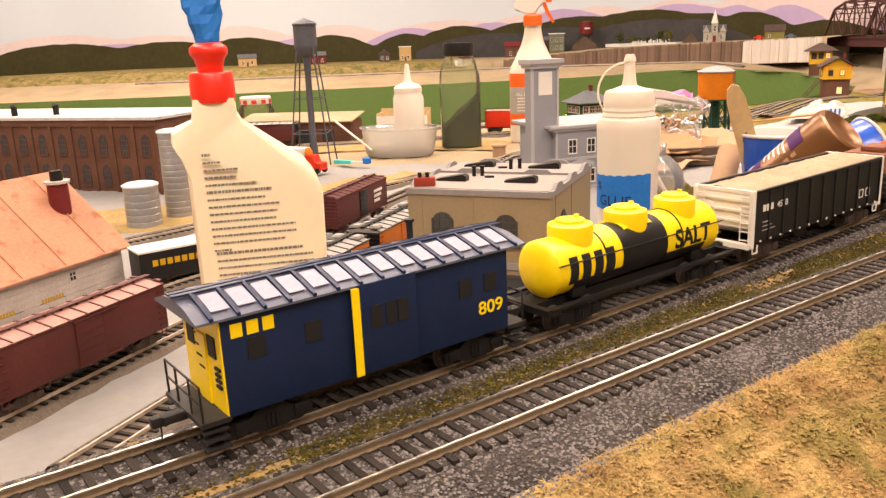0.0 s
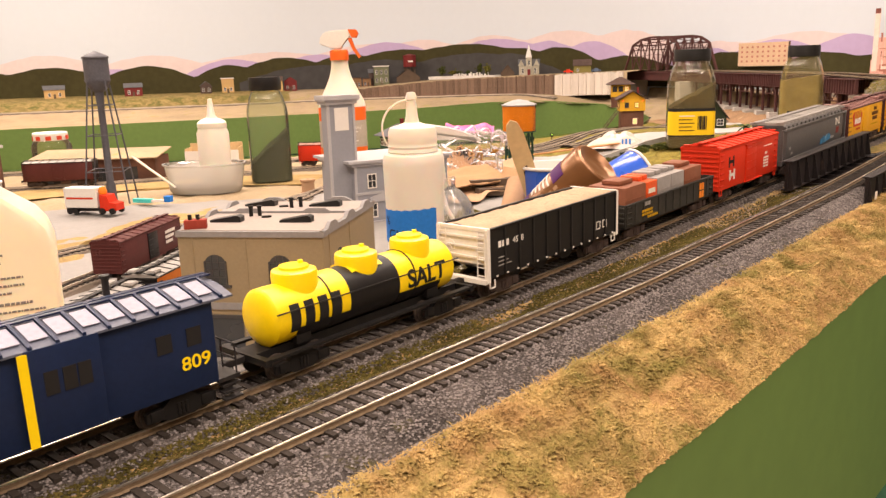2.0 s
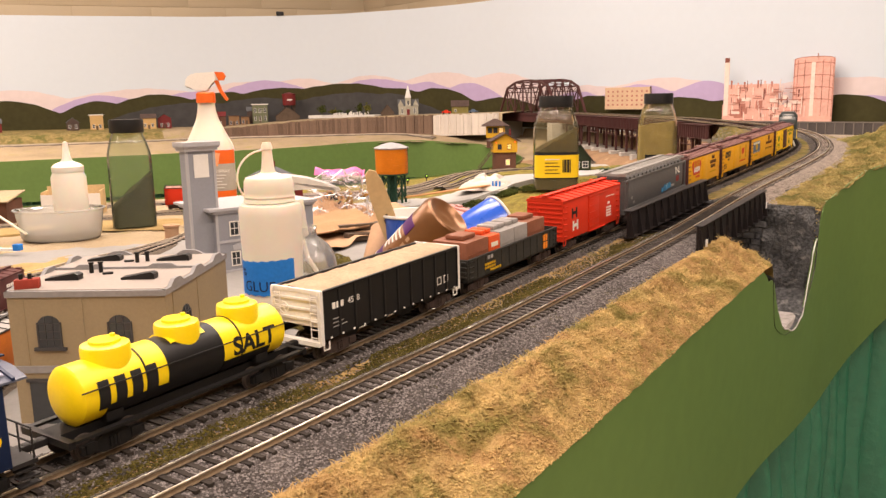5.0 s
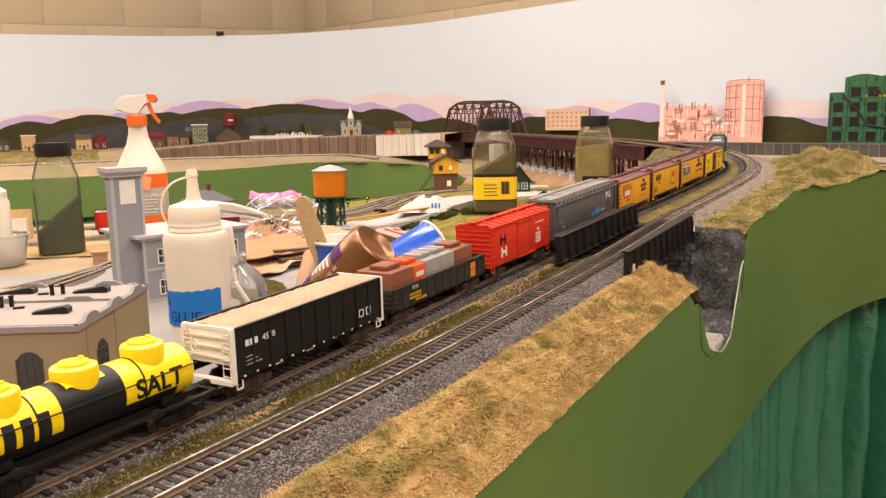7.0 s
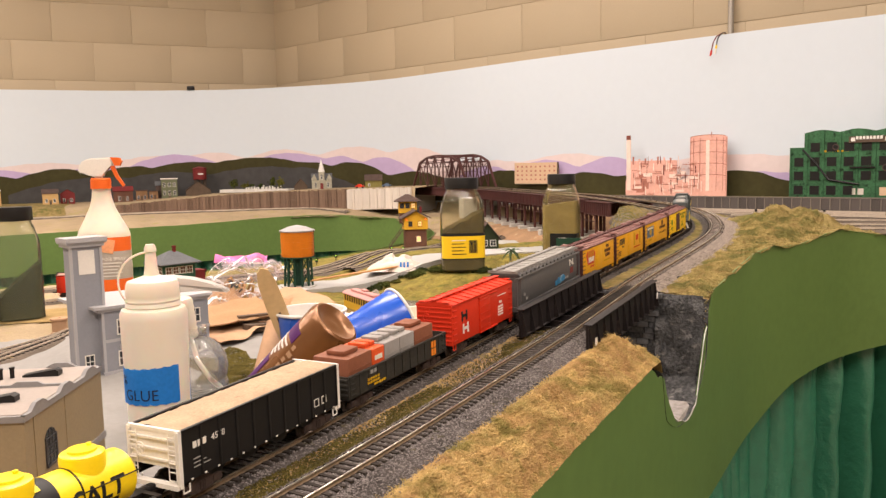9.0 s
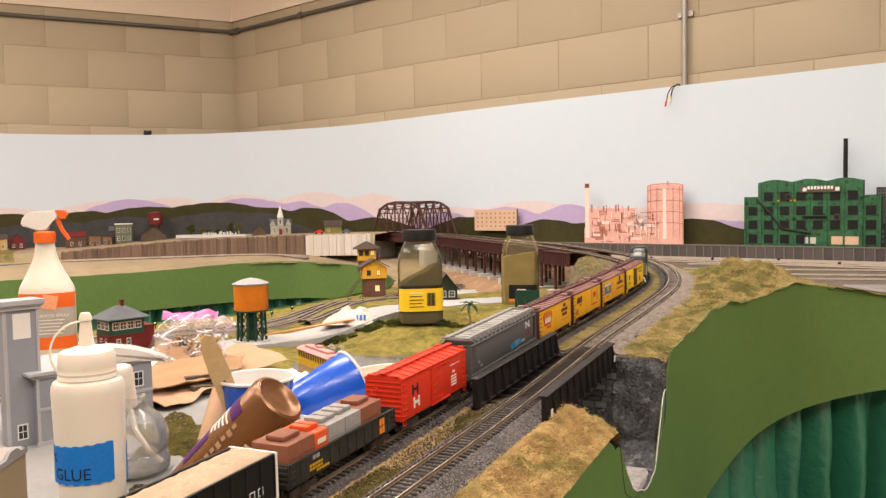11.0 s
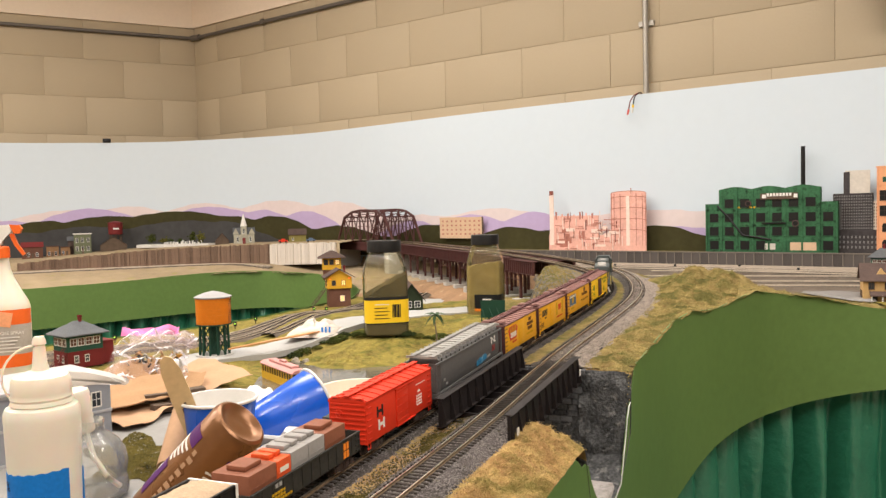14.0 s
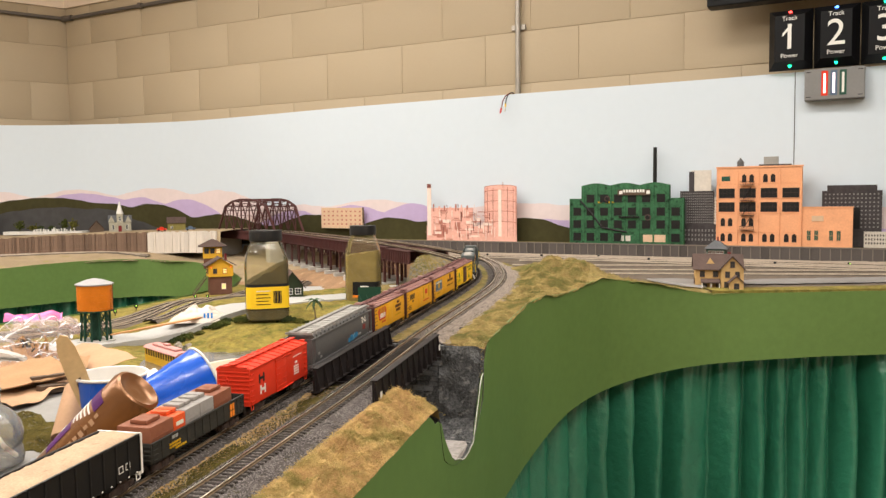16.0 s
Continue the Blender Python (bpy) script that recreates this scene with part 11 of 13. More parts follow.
rw = tagged(obj("retaining_wall", None), "weathered brown plank retaining wall with white end", "retaining wall", kind="structure")
rg = random.Random(12)
bmp = bmesh.new()
box(bmp, 0, 1, -0.006, 0.002, 0, 1)
PLANK_A, PLANK_B = finish(bmp, "plank", PLANK, smooth=False), None
PLANK_B = PLANK_A.copy()
PLANK_B.materials.clear()
PLANK_B.materials.append(PLANKW)
SW = WS[i0]
while SW < WS[i1] - 0.02:
    wd = rg.uniform(0.013, 0.019)
    x, y, zt, zb = (np.interp(SW, WS, WP[:, j]) for j in range(4))
    h = math.degrees(math.atan2(np.interp(SW, WS, WT[:, 1]), np.interp(SW, WS, WT[:, 0])))
    zz = zt + rg.uniform(-0.003, 0.003)
    obj("plank", PLANK_A if x < 1.270 else PLANK_B, rw, pose(x, y, zb - 0.02, 0, 0, h) @ Matrix.Diagonal((wd - 0.001, rg.uniform(0.7, 1.2), zz - zb + 0.02, 1)))
    SW += wd
SW = WS[i0]
while SW < WS[i1] - 0.02:
    x, y, zt, zb = (np.interp(SW, WS, WP[:, j]) for j in range(4))
    h = math.degrees(math.atan2(np.interp(SW, WS, WT[:, 1]), np.interp(SW, WS, WT[:, 0])))
    obj("post", PLANK_A if x < 1.270 else PLANK_B, rw, pose(x, y, zb - 0.02, 0, 0, h) @ Matrix.Diagonal((0.005, 1.9, zt - zb + 0.022, 1)))
    SW += 0.052


def shelf_z(x, y):
    k = int(np.argmin(np.hypot(WP[:, 0] - x, WP[:, 1] - y)))
    return float(WP[k, 2]) + 0.002


def town(name, x, y, w, d, h, wall, roof, shape, rise, label, turn=None, **kw):
    head = math.degrees(math.atan2(y + 0.1, x - 0.13)) - 90 if turn is None else turn
    return house(name, pose(x, y, shelf_z(x, y) - 0.001, 0, 0, head) @ pose(-w / 2, 0, 0), label, "model building", w, d, h, wall, roof, shape, rise, 0.004, group="town buildings", **kw)


STORETAN = mat("brown_store_boards", (0.22, 0.125, 0.065), 0.8, var=0.2, scale=300, big=40, bump=0.2)
town("store", 0.255, 4.53, 0.098, 0.07, 0.062, BRICKBROWN, OXIDE, "gable", 0.022, "brown wooden store with dark red roof", wins=((0.03, 0.012, 0.012, 0.02), (0.07, 0.012, 0.012, 0.02)), doors=((0.05, 0.012, 0.028),), frame=M_WHITE)
town("store", 0.348, 4.50, 0.058, 0.06, 0.055, STORETAN, BROWNROOF, "flat", 0.003, "brown false-front store in the town", wins=((0.012, 0.010, 0.010, 0.018), (0.044, 0.010, 0.010, 0.018)), doors=((0.028, 0.011, 0.026),))
town("store", 0.408, 4.49, 0.045, 0.06, 0.045, STORETAN, BROWNROOF, "flat", 0.003, "small tan store beside a taller one", wins=((0.012, 0.010, 0.010, 0.016),), doors=((0.030, 0.010, 0.025),))
town("town_hotel", 0.49, 4.47, 0.083, 0.07, 0.103, mat("hotel_green_boards", (0.13, 0.14, 0.085), 0.7, var=0.15, scale=300, big=40, bump=0.15), M_WHITE, "flat", 0.005, "grey-green two-storey hotel with white trim", wins=tuple((x, z, 0.012, 0.022) for x in (0.015, 0.041, 0.068) for z in (0.018, 0.062)), doors=((0.041, 0.010, 0.03),), frame=M_WHITE)
town("freight_shed", 0.448, 4.53, 0.05, 0.07, 0.075, BROWNROOF, GREENROOF, "gable", 0.02, "dark shed behind the hotel")
bn = town("wooden_barn", 0.635, 4.41, 0.13, 0.06, 0.030, WOODDARK, WOODDARK, "gable_x", 0.045, "dark weathered timber barn under the tank", doors=((0.055, 0.014, 0.022), (0.08, 0.014, 0.022)))
wtk = thing("red_water_tank", pose(0.657, 4.50, shelf_z(0.657, 4.5)), "dark red round water tank on timber legs", "water tank")
lathe_part("tank", [(0, 0.085), (0.034, 0.085), (0.036, 0.087), (0.037, 0.146), (0.040, 0.147), (0.040, 0.149), (0, 0.158)], OXIDE, wtk, seg=28)
bm = bmesh.new()
box(bm, -0.014, 0.014, -0.0385, -0.035, 0.112, 0.120)
part("sign_bar", bm, M_WHITE, wtk, "white letter bar", smooth=False)
for a in range(8):
    bm = bmesh.new()
    c, s = math.cos(a * math.pi / 4), math.sin(a * math.pi / 4)
    box(bm, 0.030 * c - 0.002, 0.030 * c + 0.002, 0.030 * s - 0.002, 0.030 * s + 0.002, 0, 0.085)
    part("leg", bm, WOODDARK, wtk, smooth=False)
# more houses on the town's open end
for x, y, w, h, wl, rf, sh, lab, rise in ((-0.10, 4.50, 0.075, 0.062, TANHOUSE, BROWNROOF, "gable", "tan house with brown roof in the town", 0.02), (-0.02, 4.56, 0.07, 0.058, OXIDE, BROWNROOF, "gable_x", "dark red house in the town", 0.022), (-0.36, 4.50, 0.065, 0.08, TANHOUSE, M_WHITE, "flat", "tan two-storey house in the town", 0.004), (-0.48, 4.52, 0.06, 0.045, BROWNROOF, GREENROOF, "gable_x", "dark shed with pale gable", 0.022), (-0.85, 4.45, 0.09, 0.05, OXIDE, GREENROOF, "gable", "red shed at the edge of town", 0.02), (-1.25, 4.45, 0.1, 0.05, TANHOUSE, GREENROOF, "gable", "tan shed at the edge of town", 0.02)):
    town("town_house", x, y, w, 0.06, h, wl, rf, sh, rise, lab, wins=((w * 0.25, 0.014, 0.011, 0.018), (w * 0.75, 0.014, 0.011, 0.018)), doors=((w * 0.5, 0.011, 0.026),), frame=M_WHITE)

# white garden platform with trees and stones
gp_ = thing("garden_platform", pose(0.93, 4.27, 1.250, 0, 0, -37), "white plaster slab planted with dark bushes", "garden")
bm = bmesh.new()
prism(bm, [(-0.20, -0.05), (0.20, -0.05), (0.215, 0.0), (0.20, 0.05), (-0.20, 0.05), (-0.21, 0.0)], 0, 0.016)
part("slab", bm, M_PLASTER, gp_, smooth=False)
GM = pose(0.93, 4.27, 1.250, 0, 0, -37)
for k, (cx, r, h, n) in enumerate(((-0.14, 0.020, 0.055, 170), (-0.07, 0.020, 0.034, 120), (0.02, 0.012, 0.03, 60), (0.09, 0.015, 0.068, 140), (0.14, 0.017, 0.062, 140), (-0.03, 0.012, 0.028, 60))):
    rgn = np.random.default_rng(30 + k)
    q = rgn.normal(0, 0.5, (n, 3)) * (r, r, h * 0.34) + (cx, 0, 0.016 + h * 0.55)
    q[:, 2] = np.maximum(q[:, 2], 0.017)
    q = np.array([GM @ Vector(v) for v in q])
    bush = grains("bush", q, 0.0048, SHRUB[k % len(SHRUB)], "dark green foam bush planted on the white slab", "bush", 0.9, seed=k)
    del bush["kind"]
    bush["group"] = "bushes on the slab"
rgn = random.Random(8)
for k in range(14):
    bm = bmesh.new()
    x = -0.06 + k * 0.015
    box(bm, x, x + 0.006, -0.03 + rgn.uniform(0, 0.04), -0.024 + rgn.uniform(0, 0.04), 0.016, 0.024 + rgn.uniform(0, 0.012), bevel=0.001)
    part("stone", bm, M_WHITE, gp_, "white marker stone", smooth=False)

# church and its neighbours
ch = town("church", 1.225, 4.02, 0.105, 0.06, 0.052, CHURCHST, GREENROOF, "gable", 0.030, "small grey stone church with white steeple", wins=((0.020, 0.012, 0.010, 0.024), (0.085, 0.012, 0.010, 0.024)), frame=M_WHITE)
bm = bmesh.new()
box(bm, 0.037, 0.067, -0.012, 0.02, 0, 0.092)
part("bell_tower", bm, CHURCHST, ch, smooth=False)
plate("door", 0.044, 0.060, 0.0, 0.032, OXIDE, ch, -0.012, "dark red church door", thick=0.001)
window(ch, 0.052, 0.055, 0.010, 0.022, -0.012, arched=True, frame=M_WHITE)
bm = bmesh.new()
cyl(bm, (0.052, 0.004, 0.092), (0.052, 0.004, 0.158), 0.0175, 0.0006, seg=8)
part("steeple", bm, M_WHITE, ch, "white pointed steeple", smooth=False)
for x in (0.012, 0.092):
    bm = bmesh.new()
    prism(bm, [(x - 0.016, 0.05), (x + 0.016, 0.05), (x, 0.082)], -0.004, 0.02, Matrix(((1, 0, 0, 0), (0, 0, 1, 0), (0, 1, 0, 0), (0, 0, 0, 1))))
    part("gable", bm, CHURCHST, ch, smooth=False)
town("wooden_shed", 1.13, 4.10, 0.07, 0.05, 0.020, WOODDARK, BROWNROOF, "gable_x", 0.040, "dark brown shed beside the church")
town("olive_barn", 1.43, 3.77, 0.085, 0.05, 0.040, mat("olive_boards", (0.20, 0.17, 0.055), 0.8, var=0.2, scale=300, big=40, bump=0.2), BROWNROOF, "gable", 0.026, "olive barn with grey roof near the backdrop", wins=((0.02, 0.010, 0.010, 0.012),), frame=M_WHITE)
for x, y, col, lab in ((1.455, 3.64, P_BLUE, "blue model pickup truck"), (1.34, 3.72, C_RED, "red model car")):
    z = shelf_z(x, y)
    t = thing("toy_car", pose(x, y, z, 0, 0, -20), lab + " parked on the sand", "toy car", "toy cars in town")
    bm = bmesh.new()
    prism(bm, [(-0.022, 0.005), (0.022, 0.005), (0.022, 0.013), (0.012, 0.014), (0.006, 0.021), (-0.008, 0.021), (-0.012, 0.014), (-0.022, 0.014)], -0.009, 0.009, pose(0, 0, 0, 90, 0, 0))
    part("body", bm, col, t, smooth=False)
    for wx in (-0.014, 0.014):
        for wy in (-0.009, 0.009):
            bm = bmesh.new()
            cyl(bm, (wx, wy - 0.0015, 0.005), (wx, wy + 0.0015, 0.005), 0.005, seg=12)
            part("wheel", bm, C_BLACK, t)

# tracks before the town wall
for d0, z in ((0.06, 1.172), (0.12, 1.168)):
    yard_track([(x, y - (d0 if x < 0.9 else 0.35 * d0) - 0.02, z if x < 1.1 else z + 0.008) for x, y in ((-1.6, 3.86), (-0.4, 3.94), (0.187, 4.06), (0.657, 4.0), (1.0, 3.88), (1.24, 3.66))], step=0.05, pitch=0.012)

# ---- viaduct that carries both tracks ----
sv0 = float(SA[np.argmin(np.abs(PA[:, 1] - 1.62))])
sv1 = float(SA[np.argmin(np.abs(PA[:, 1] - 2.98))])
via = tagged(obj("railway_viaduct", None), "oxide red girder viaduct on steel bents with concrete footings", "bridge", kind="structure")


def frame_at(s):
    x, y, z, h = on_track(PA, SA, s)
    return pose(x, y, z, 0, 0, h)


DECK_L, DECK_R = 0.030, -0.090
span = (sv1 - sv0) / 8
for k in range(8):
    a, b = sv0 + k * span, sv0 + (k + 1) * span
    pa, pb = frame_at(a), frame_at(b)
    for off in (DECK_L, DECK_R, -0.03):
        p0, p1 = pa @ Vector((0, off, 0)), pb @ Vector((0, off, 0))
        d = p1 - p0
        m = pose(p0.x, p0.y, p0.z, 0, 0, math.degrees(math.atan2(d.y, d.x)))
        ln = d.length
        bm = bmesh.new()
        box(bm, 0.0004, ln - 0.0004, -0.0012, 0.0012, -0.040, -0.005, m)
        box(bm, 0.0004, ln - 0.0004, -0.0045, 0.0045, -0.0065, -0.005, m)
        box(bm, 0.0004, ln - 0.0004, -0.0045, 0.0045, -0.0415, -0.040, m)
        for i in range(int(ln / 0.014) + 1):
            x = min(ln - 0.002, 0.001 + i * 0.014)
            box(bm, x, x + 0.0012, -0.0040, 0.0040, -0.040, -0.0065, m)
        part("plate_girder", bm, M_BRIDGE, via, smooth=False)
    mid0, mid1 = pa @ Vector((0, -0.03, 0)), pb @ Vector((0, -0.03, 0))
    d = mid1 - mid0
    bm = bmesh.new()
    box(bm, 0, d.length + 0.002, -0.062, 0.062, -0.0051, -0.0046, pose(mid0.x, mid0.y, mid0.z, 0, 0, math.degrees(math.atan2(d.y, d.x))))
    part("deck", bm, M_BRIDGE, via, smooth=False)
for k in range(1, 14):
    s = sv0 + (sv1 - sv0) * k / 14
    fr = frame_at(s)
    gl = min(gz(*(fr @ Vector((0, o, 0))).xy) for o in (DECK_L, -0.03, DECK_R))
    if gl > 1.225:
        continue
    zf = 1.158
    fz = fr.translation.z
    ft = bmesh.new()
    box(ft, -0.011, 0.011, DECK_R - 0.02, DECK_L + 0.02, gl - 0.01 - fz, zf - fz, fr, 0.0012)
    part("footing", ft, M_CONCRETE, via, "pale concrete footing", smooth=False)
    for off in (DECK_L - 0.003, -0.03, DECK_R + 0.003):
        bm = bmesh.new()
        box(bm, -0.0035, 0.0035, off - 0.0035, off + 0.0035, zf - fz, -0.041, fr)
        part("post", bm, M_BRIDGE, via, smooth=False)
    bm = bmesh.new()
    box(bm, -0.004, 0.004, DECK_R - 0.004, DECK_L + 0.004, -0.048, -0.042, fr)
    part("cap_beam", bm, M_BRIDGE, via, smooth=False)
    if k % 2:
        s2 = s + (sv1 - sv0) / 14
        fr2 = frame_at(s2)
        for n in range(6):
            q0, q1 = fr.lerp(fr2, n / 6), fr.lerp(fr2, (n + 1) / 6)
            bm = bmesh.new()
            za, zb = (-0.044, -0.062) if n % 2 else (-0.062, -0.044)
            cyl(bm, q0 @ Vector((0, DECK_L - 0.001, za)), q1 @ Vector((0, DECK_L - 0.001, zb)), 0.0011, seg=5)
            part("lattice_bar", bm, M_BRIDGE, via, smooth=False)
        bm = bmesh.new()
        cyl(bm, fr @ Vector((0, DECK_L - 0.001, -0.063)), fr2 @ Vector((0, DECK_L - 0.001, -0.063)), 0.0014, seg=5)
        part("lattice_chord", bm, M_BRIDGE, via, smooth=False)

# ---- truss bridge at the far end ----
trs = tagged(obj("truss_bridge", None), "dark oxide camelback truss bridge over both tracks", "bridge", kind="structure")
LA, LB = Vector((1.600, 2.985, 1.268)), Vector((1.565, 3.555, 1.268))
RA, RB = Vector((1.728, 2.975, 1.268)), Vector((1.690, 3.43, 1.268))
PROF = [0.0, 0.118, 0.142, 0.150, 0.150, 0.142, 0.118, 0.0]


def bar(a, b, r, name="truss_bar"):
    bm = bmesh.new()
    d = (Vector(b) - Vector(a))
    m = Matrix.Translation(Vector(a)) @ d.to_track_quat("X", "Z").to_matrix().to_4x4()
    box(bm, 0, d.length, -r, r, -r, r, m)
    part(name, bm, M_BRIDGE, trs, smooth=False)


tops = []
for A, B in ((LA, LB), (RA, RB)):
    lo = [A.lerp(B, i / 7) for i in range(8)]
    hi = [p + Vector((0, 0, z)) for p, z in zip(lo, PROF)]
    tops.append(hi)
    for i in range(7):
        bar(lo[i], lo[i + 1], 0.0042, "bottom_chord")
        bar(hi[i], hi[i + 1], 0.0042, "top_chord")
    for i in range(1, 7):
        bar(lo[i], hi[i], 0.0026, "truss_post")
        if 1 <= i < 6:
            bar(lo[i], hi[i + 1], 0.0018, "diagonal")
            bar(hi[i], lo[i + 1], 0.0018, "diagonal")
            bar(lo[i].lerp(hi[i], 0.5), lo[i + 1].lerp(hi[i + 1], 0.5), 0.0012, "mid_strut")
for i in range(1, 7):
    bar(tops[0][i], tops[1][i], 0.0028, "cross_strut")
    if i < 6:
        bar(tops[0][i], tops[1][i + 1], 0.0014, "top_brace")
        bar(tops[1][i], tops[0][i + 1], 0.0014, "top_brace")
    if i in (1, 6):
        for n in range(6):
            a, b = tops[0][i].lerp(tops[1][i], n / 6), tops[0][i].lerp(tops[1][i], (n + 1) / 6)
            bar(a - Vector((0, 0, 0.02 if n % 2 else 0)), b - Vector((0, 0, 0 if n % 2 else 0.02)), 0.0012, "portal_lattice")
        bar(tops[0][i] - Vector((0, 0, 0.02)), tops[1][i] - Vector((0, 0, 0.02)), 0.002, "portal_strut")
bm = bmesh.new()
v = [bm.verts.new(p + Vector((0, 0, dz))) for dz in (-0.035, 0.0) for p in (LA, RA, RB, LB)]
for f in ((0, 1, 2, 3), (4, 7, 6, 5), (0, 4, 5, 1), (1, 5, 6, 2), (2, 6, 7, 3), (3, 7, 4, 0)):
    bm.faces.new([v[i] for i in f])
part("deck", bm, M_BRIDGE, trs, "dark deck beams", smooth=False)
bm = bmesh.new()
box(bm, 1.55, 1.76, 2.94, 2.985, 1.13, 1.233, bevel=0.003)
tagged(part("bridge_pier", bm, M_CONCRETE, smooth=False), "grey concrete pier under the truss", "bridge pier", kind="structure")
bm = bmesh.new()
box(bm, 1.50, 1.66, 3.50, 3.545, 1.15, 1.233, bevel=0.003)
tagged(part("bridge_pier", bm, M_CONCRETE, smooth=False), "grey concrete pier at the backdrop", "bridge pier", kind="structure")

# ---- rock outcrop beside the curve ----
rv, rf = [], []
N1, N2 = 46, 22
for i in range(N1):
    a = i / (N1 - 1)
    s = 1.42 + 0.62 * a
    x, y, z, h = on_track(PA, SA, s)
    nx, ny = -math.sin(radians(h)), math.cos(radians(h))
    run = 0.03 + 0.15 * math.sin(math.pi * min(1, max(0, a * 1.02))) ** 0.6
    for j in range(N2):
        b = j / (N2 - 1)
        o = 0.026 + run * (0.45 * b + 0.55 * b ** 0.45)
        drop = smooth(0.35, 0.95, np.array(b))
        gzv = 1.128
        zt = z - 0.004 + 0.014 * math.sin(math.pi * min(1, b * 1.6)) * math.sin(math.pi * a) + 0.004 * float(wob(np.array(x * 1.0 + b), np.array(y), 26))
        zz = zt * (1 - drop) + gzv * drop - 0.02 * (b > 0.97)
        k = noise.noise(Vector((x * 30 + b * 3, y * 30, b * 9))) * 0.012 + noise.noise(Vector((x * 90, y * 90 + b * 8, b * 30))) * 0.005
        rv.append((x + nx * (o + k * (b > 0.3)), y + ny * (o + k * (b > 0.3)), zz + (0.004 * noise.noise(Vector((x * 70, b * 20, y * 70))))))
for i in range(N1 - 1):
    for j in range(N2 - 1):
        q = i * N2 + j
        rf.append((q, q + 1, q + N2 + 1, q + N2))
M_CLIFF = mat("outcrop_rock_and_turf", (0.15, 0.135, 0.115), 0.9, var=0.5, scale=140, big=35, bump=1.0, col2=(0.33, 0.24, 0.09), mix2=0.28, depth=0.004)
tagged(obj("rock_outcrop", raw("rock_outcrop", rv, rf, M_CLIFF, True)), "brown-grey rock cliff with tan turf beside the curve", "rock", kind="structure")
nn = 22000
ii = np.random.default_rng(9).integers(0, len(rf), nn)
VV = np.array(rv)
w_ = np.random.default_rng(10).dirichlet((1, 1, 1, 1), nn)
tp_ = (VV[np.array(rf)[ii]] * w_[:, :, None]).sum(1)
jj = np.array([rf[i][0] % N2 for i in ii]) / N2
keepg = (jj < 0.62) | (np.random.default_rng(12).uniform(0, 1, nn) < 0.35)
grains("outcrop_turf", tp_[keepg] + (0, 0, 0.001), 0.0011, M_HILLTURF, "tan and olive turf tufts on the outcrop", "turf", 0.7, seed=22)

# ---- towers and depot by the pit ----
def stairs_tower(x, y, z, head, label, scale=1.0):
    t = house("interlocking_tower", pose(x, y, z, 0, 0, head) @ Matrix.Scale(scale, 4) @ pose(-0.034, 0, 0), label, "signal tower", 0.068, 0.055, 0.055, BRICKBROWN, BRICKBROWN, "flat", 0.0015, 0.0012, wins=((0.042, 0.018, 0.012, 0.016),), frame=M_WHITE, glass=LITWIN, group="yellow signal towers")
    bm = bmesh.new()
    box(bm, -0.004, 0.072, -0.004, 0.059, 0.057, 0.092)
    part("upper_wall", bm, MUSTARD, t, "mustard yellow upper storey", smooth=False)
    for wx in (0.016, 0.046):
        window(t, wx, 0.068, 0.011, 0.014, -0.004, frame=BROWNROOF, glass=LITWIN if wx > 0.03 else DARKWIN)
    for wx in (0.014, 0.040):
        wn = window(t, wx, 0.068, 0.014, 0.016, 0.0, frame=BROWNROOF, glass=LITWIN)
        wn.matrix_basis = pose(-0.004, 0.055, 0, 0, 0, -90)
    bm = bmesh.new()
    prism(bm, [(-0.014, 0.090), (0.034, 0.116), (0.082, 0.090), (0.082, 0.0925), (0.034, 0.119), (-0.014, 0.0925)], -0.014, 0.068, Matrix(((1, 0, 0, 0), (0, 0, 1, 0), (0, 1, 0, 0), (0, 0, 0, 1))))
    part("roof", bm, BROWNROOF, t, "dark brown gable roof", smooth=False)
    bm = bmesh.new()
    prism(bm, [(-0.004, 0.091), (0.072, 0.091), (0.034, 0.115)], -0.0038, 0.055, Matrix(((1, 0, 0, 0), (0, 0, 1, 0), (0, 1, 0, 0), (0, 0, 0, 1))))
    part("gable", bm, MUSTARD, t, smooth=False)
    bm = bmesh.new()
    box(bm, 0.050, 0.056, 0.02, 0.026, 0.105, 0.128)
    part("chimney", bm, OXIDE, t, smooth=False)
    for lx in (0.004, 0.064):
        bm = bmesh.new()
        lathe(bm, [(0, -0.0015), (0.0016, 0), (0, 0.0015)], 8, pose(lx, -0.006, 0.088))
        part("red_lamp", bm, REDLAMP, t, "small red lamp")
    return t


ft_ = stairs_tower(1.040, 2.20, gz(1.04, 2.2) + 0.001, -14, "mustard yellow over brick interlocking tower with outside stair")
steps(ft_, (-0.052, 0.004, 0.0), (-0.008, 0.004, 0.056), 0.013, 12, WOODDARK)
sb_ = thing("cupola_tower", pose(1.237, 2.785, 1.150, 0, 0, -20), "yellow cabin tower with dark hip roof and lit windows", "signal tower", "yellow signal towers")
bm = bmesh.new()
box(bm, -0.034, 0.034, 0, 0.06, 0, 0.040)
part("base_wall", bm, BRICKBROWN, sb_, smooth=False)
bm = bmesh.new()
box(bm, -0.036, 0.036, -0.002, 0.062, 0.040, 0.085)
part("cabin_wall", bm, MUSTARD, sb_, smooth=False)
for i in range(3):
    window(sb_, -0.022 + i * 0.022, 0.060, 0.015, 0.018, -0.002, frame=BROWNROOF, glass=LITWIN if i == 2 else DARKWIN)
bm = bmesh.new()
o = 0.018
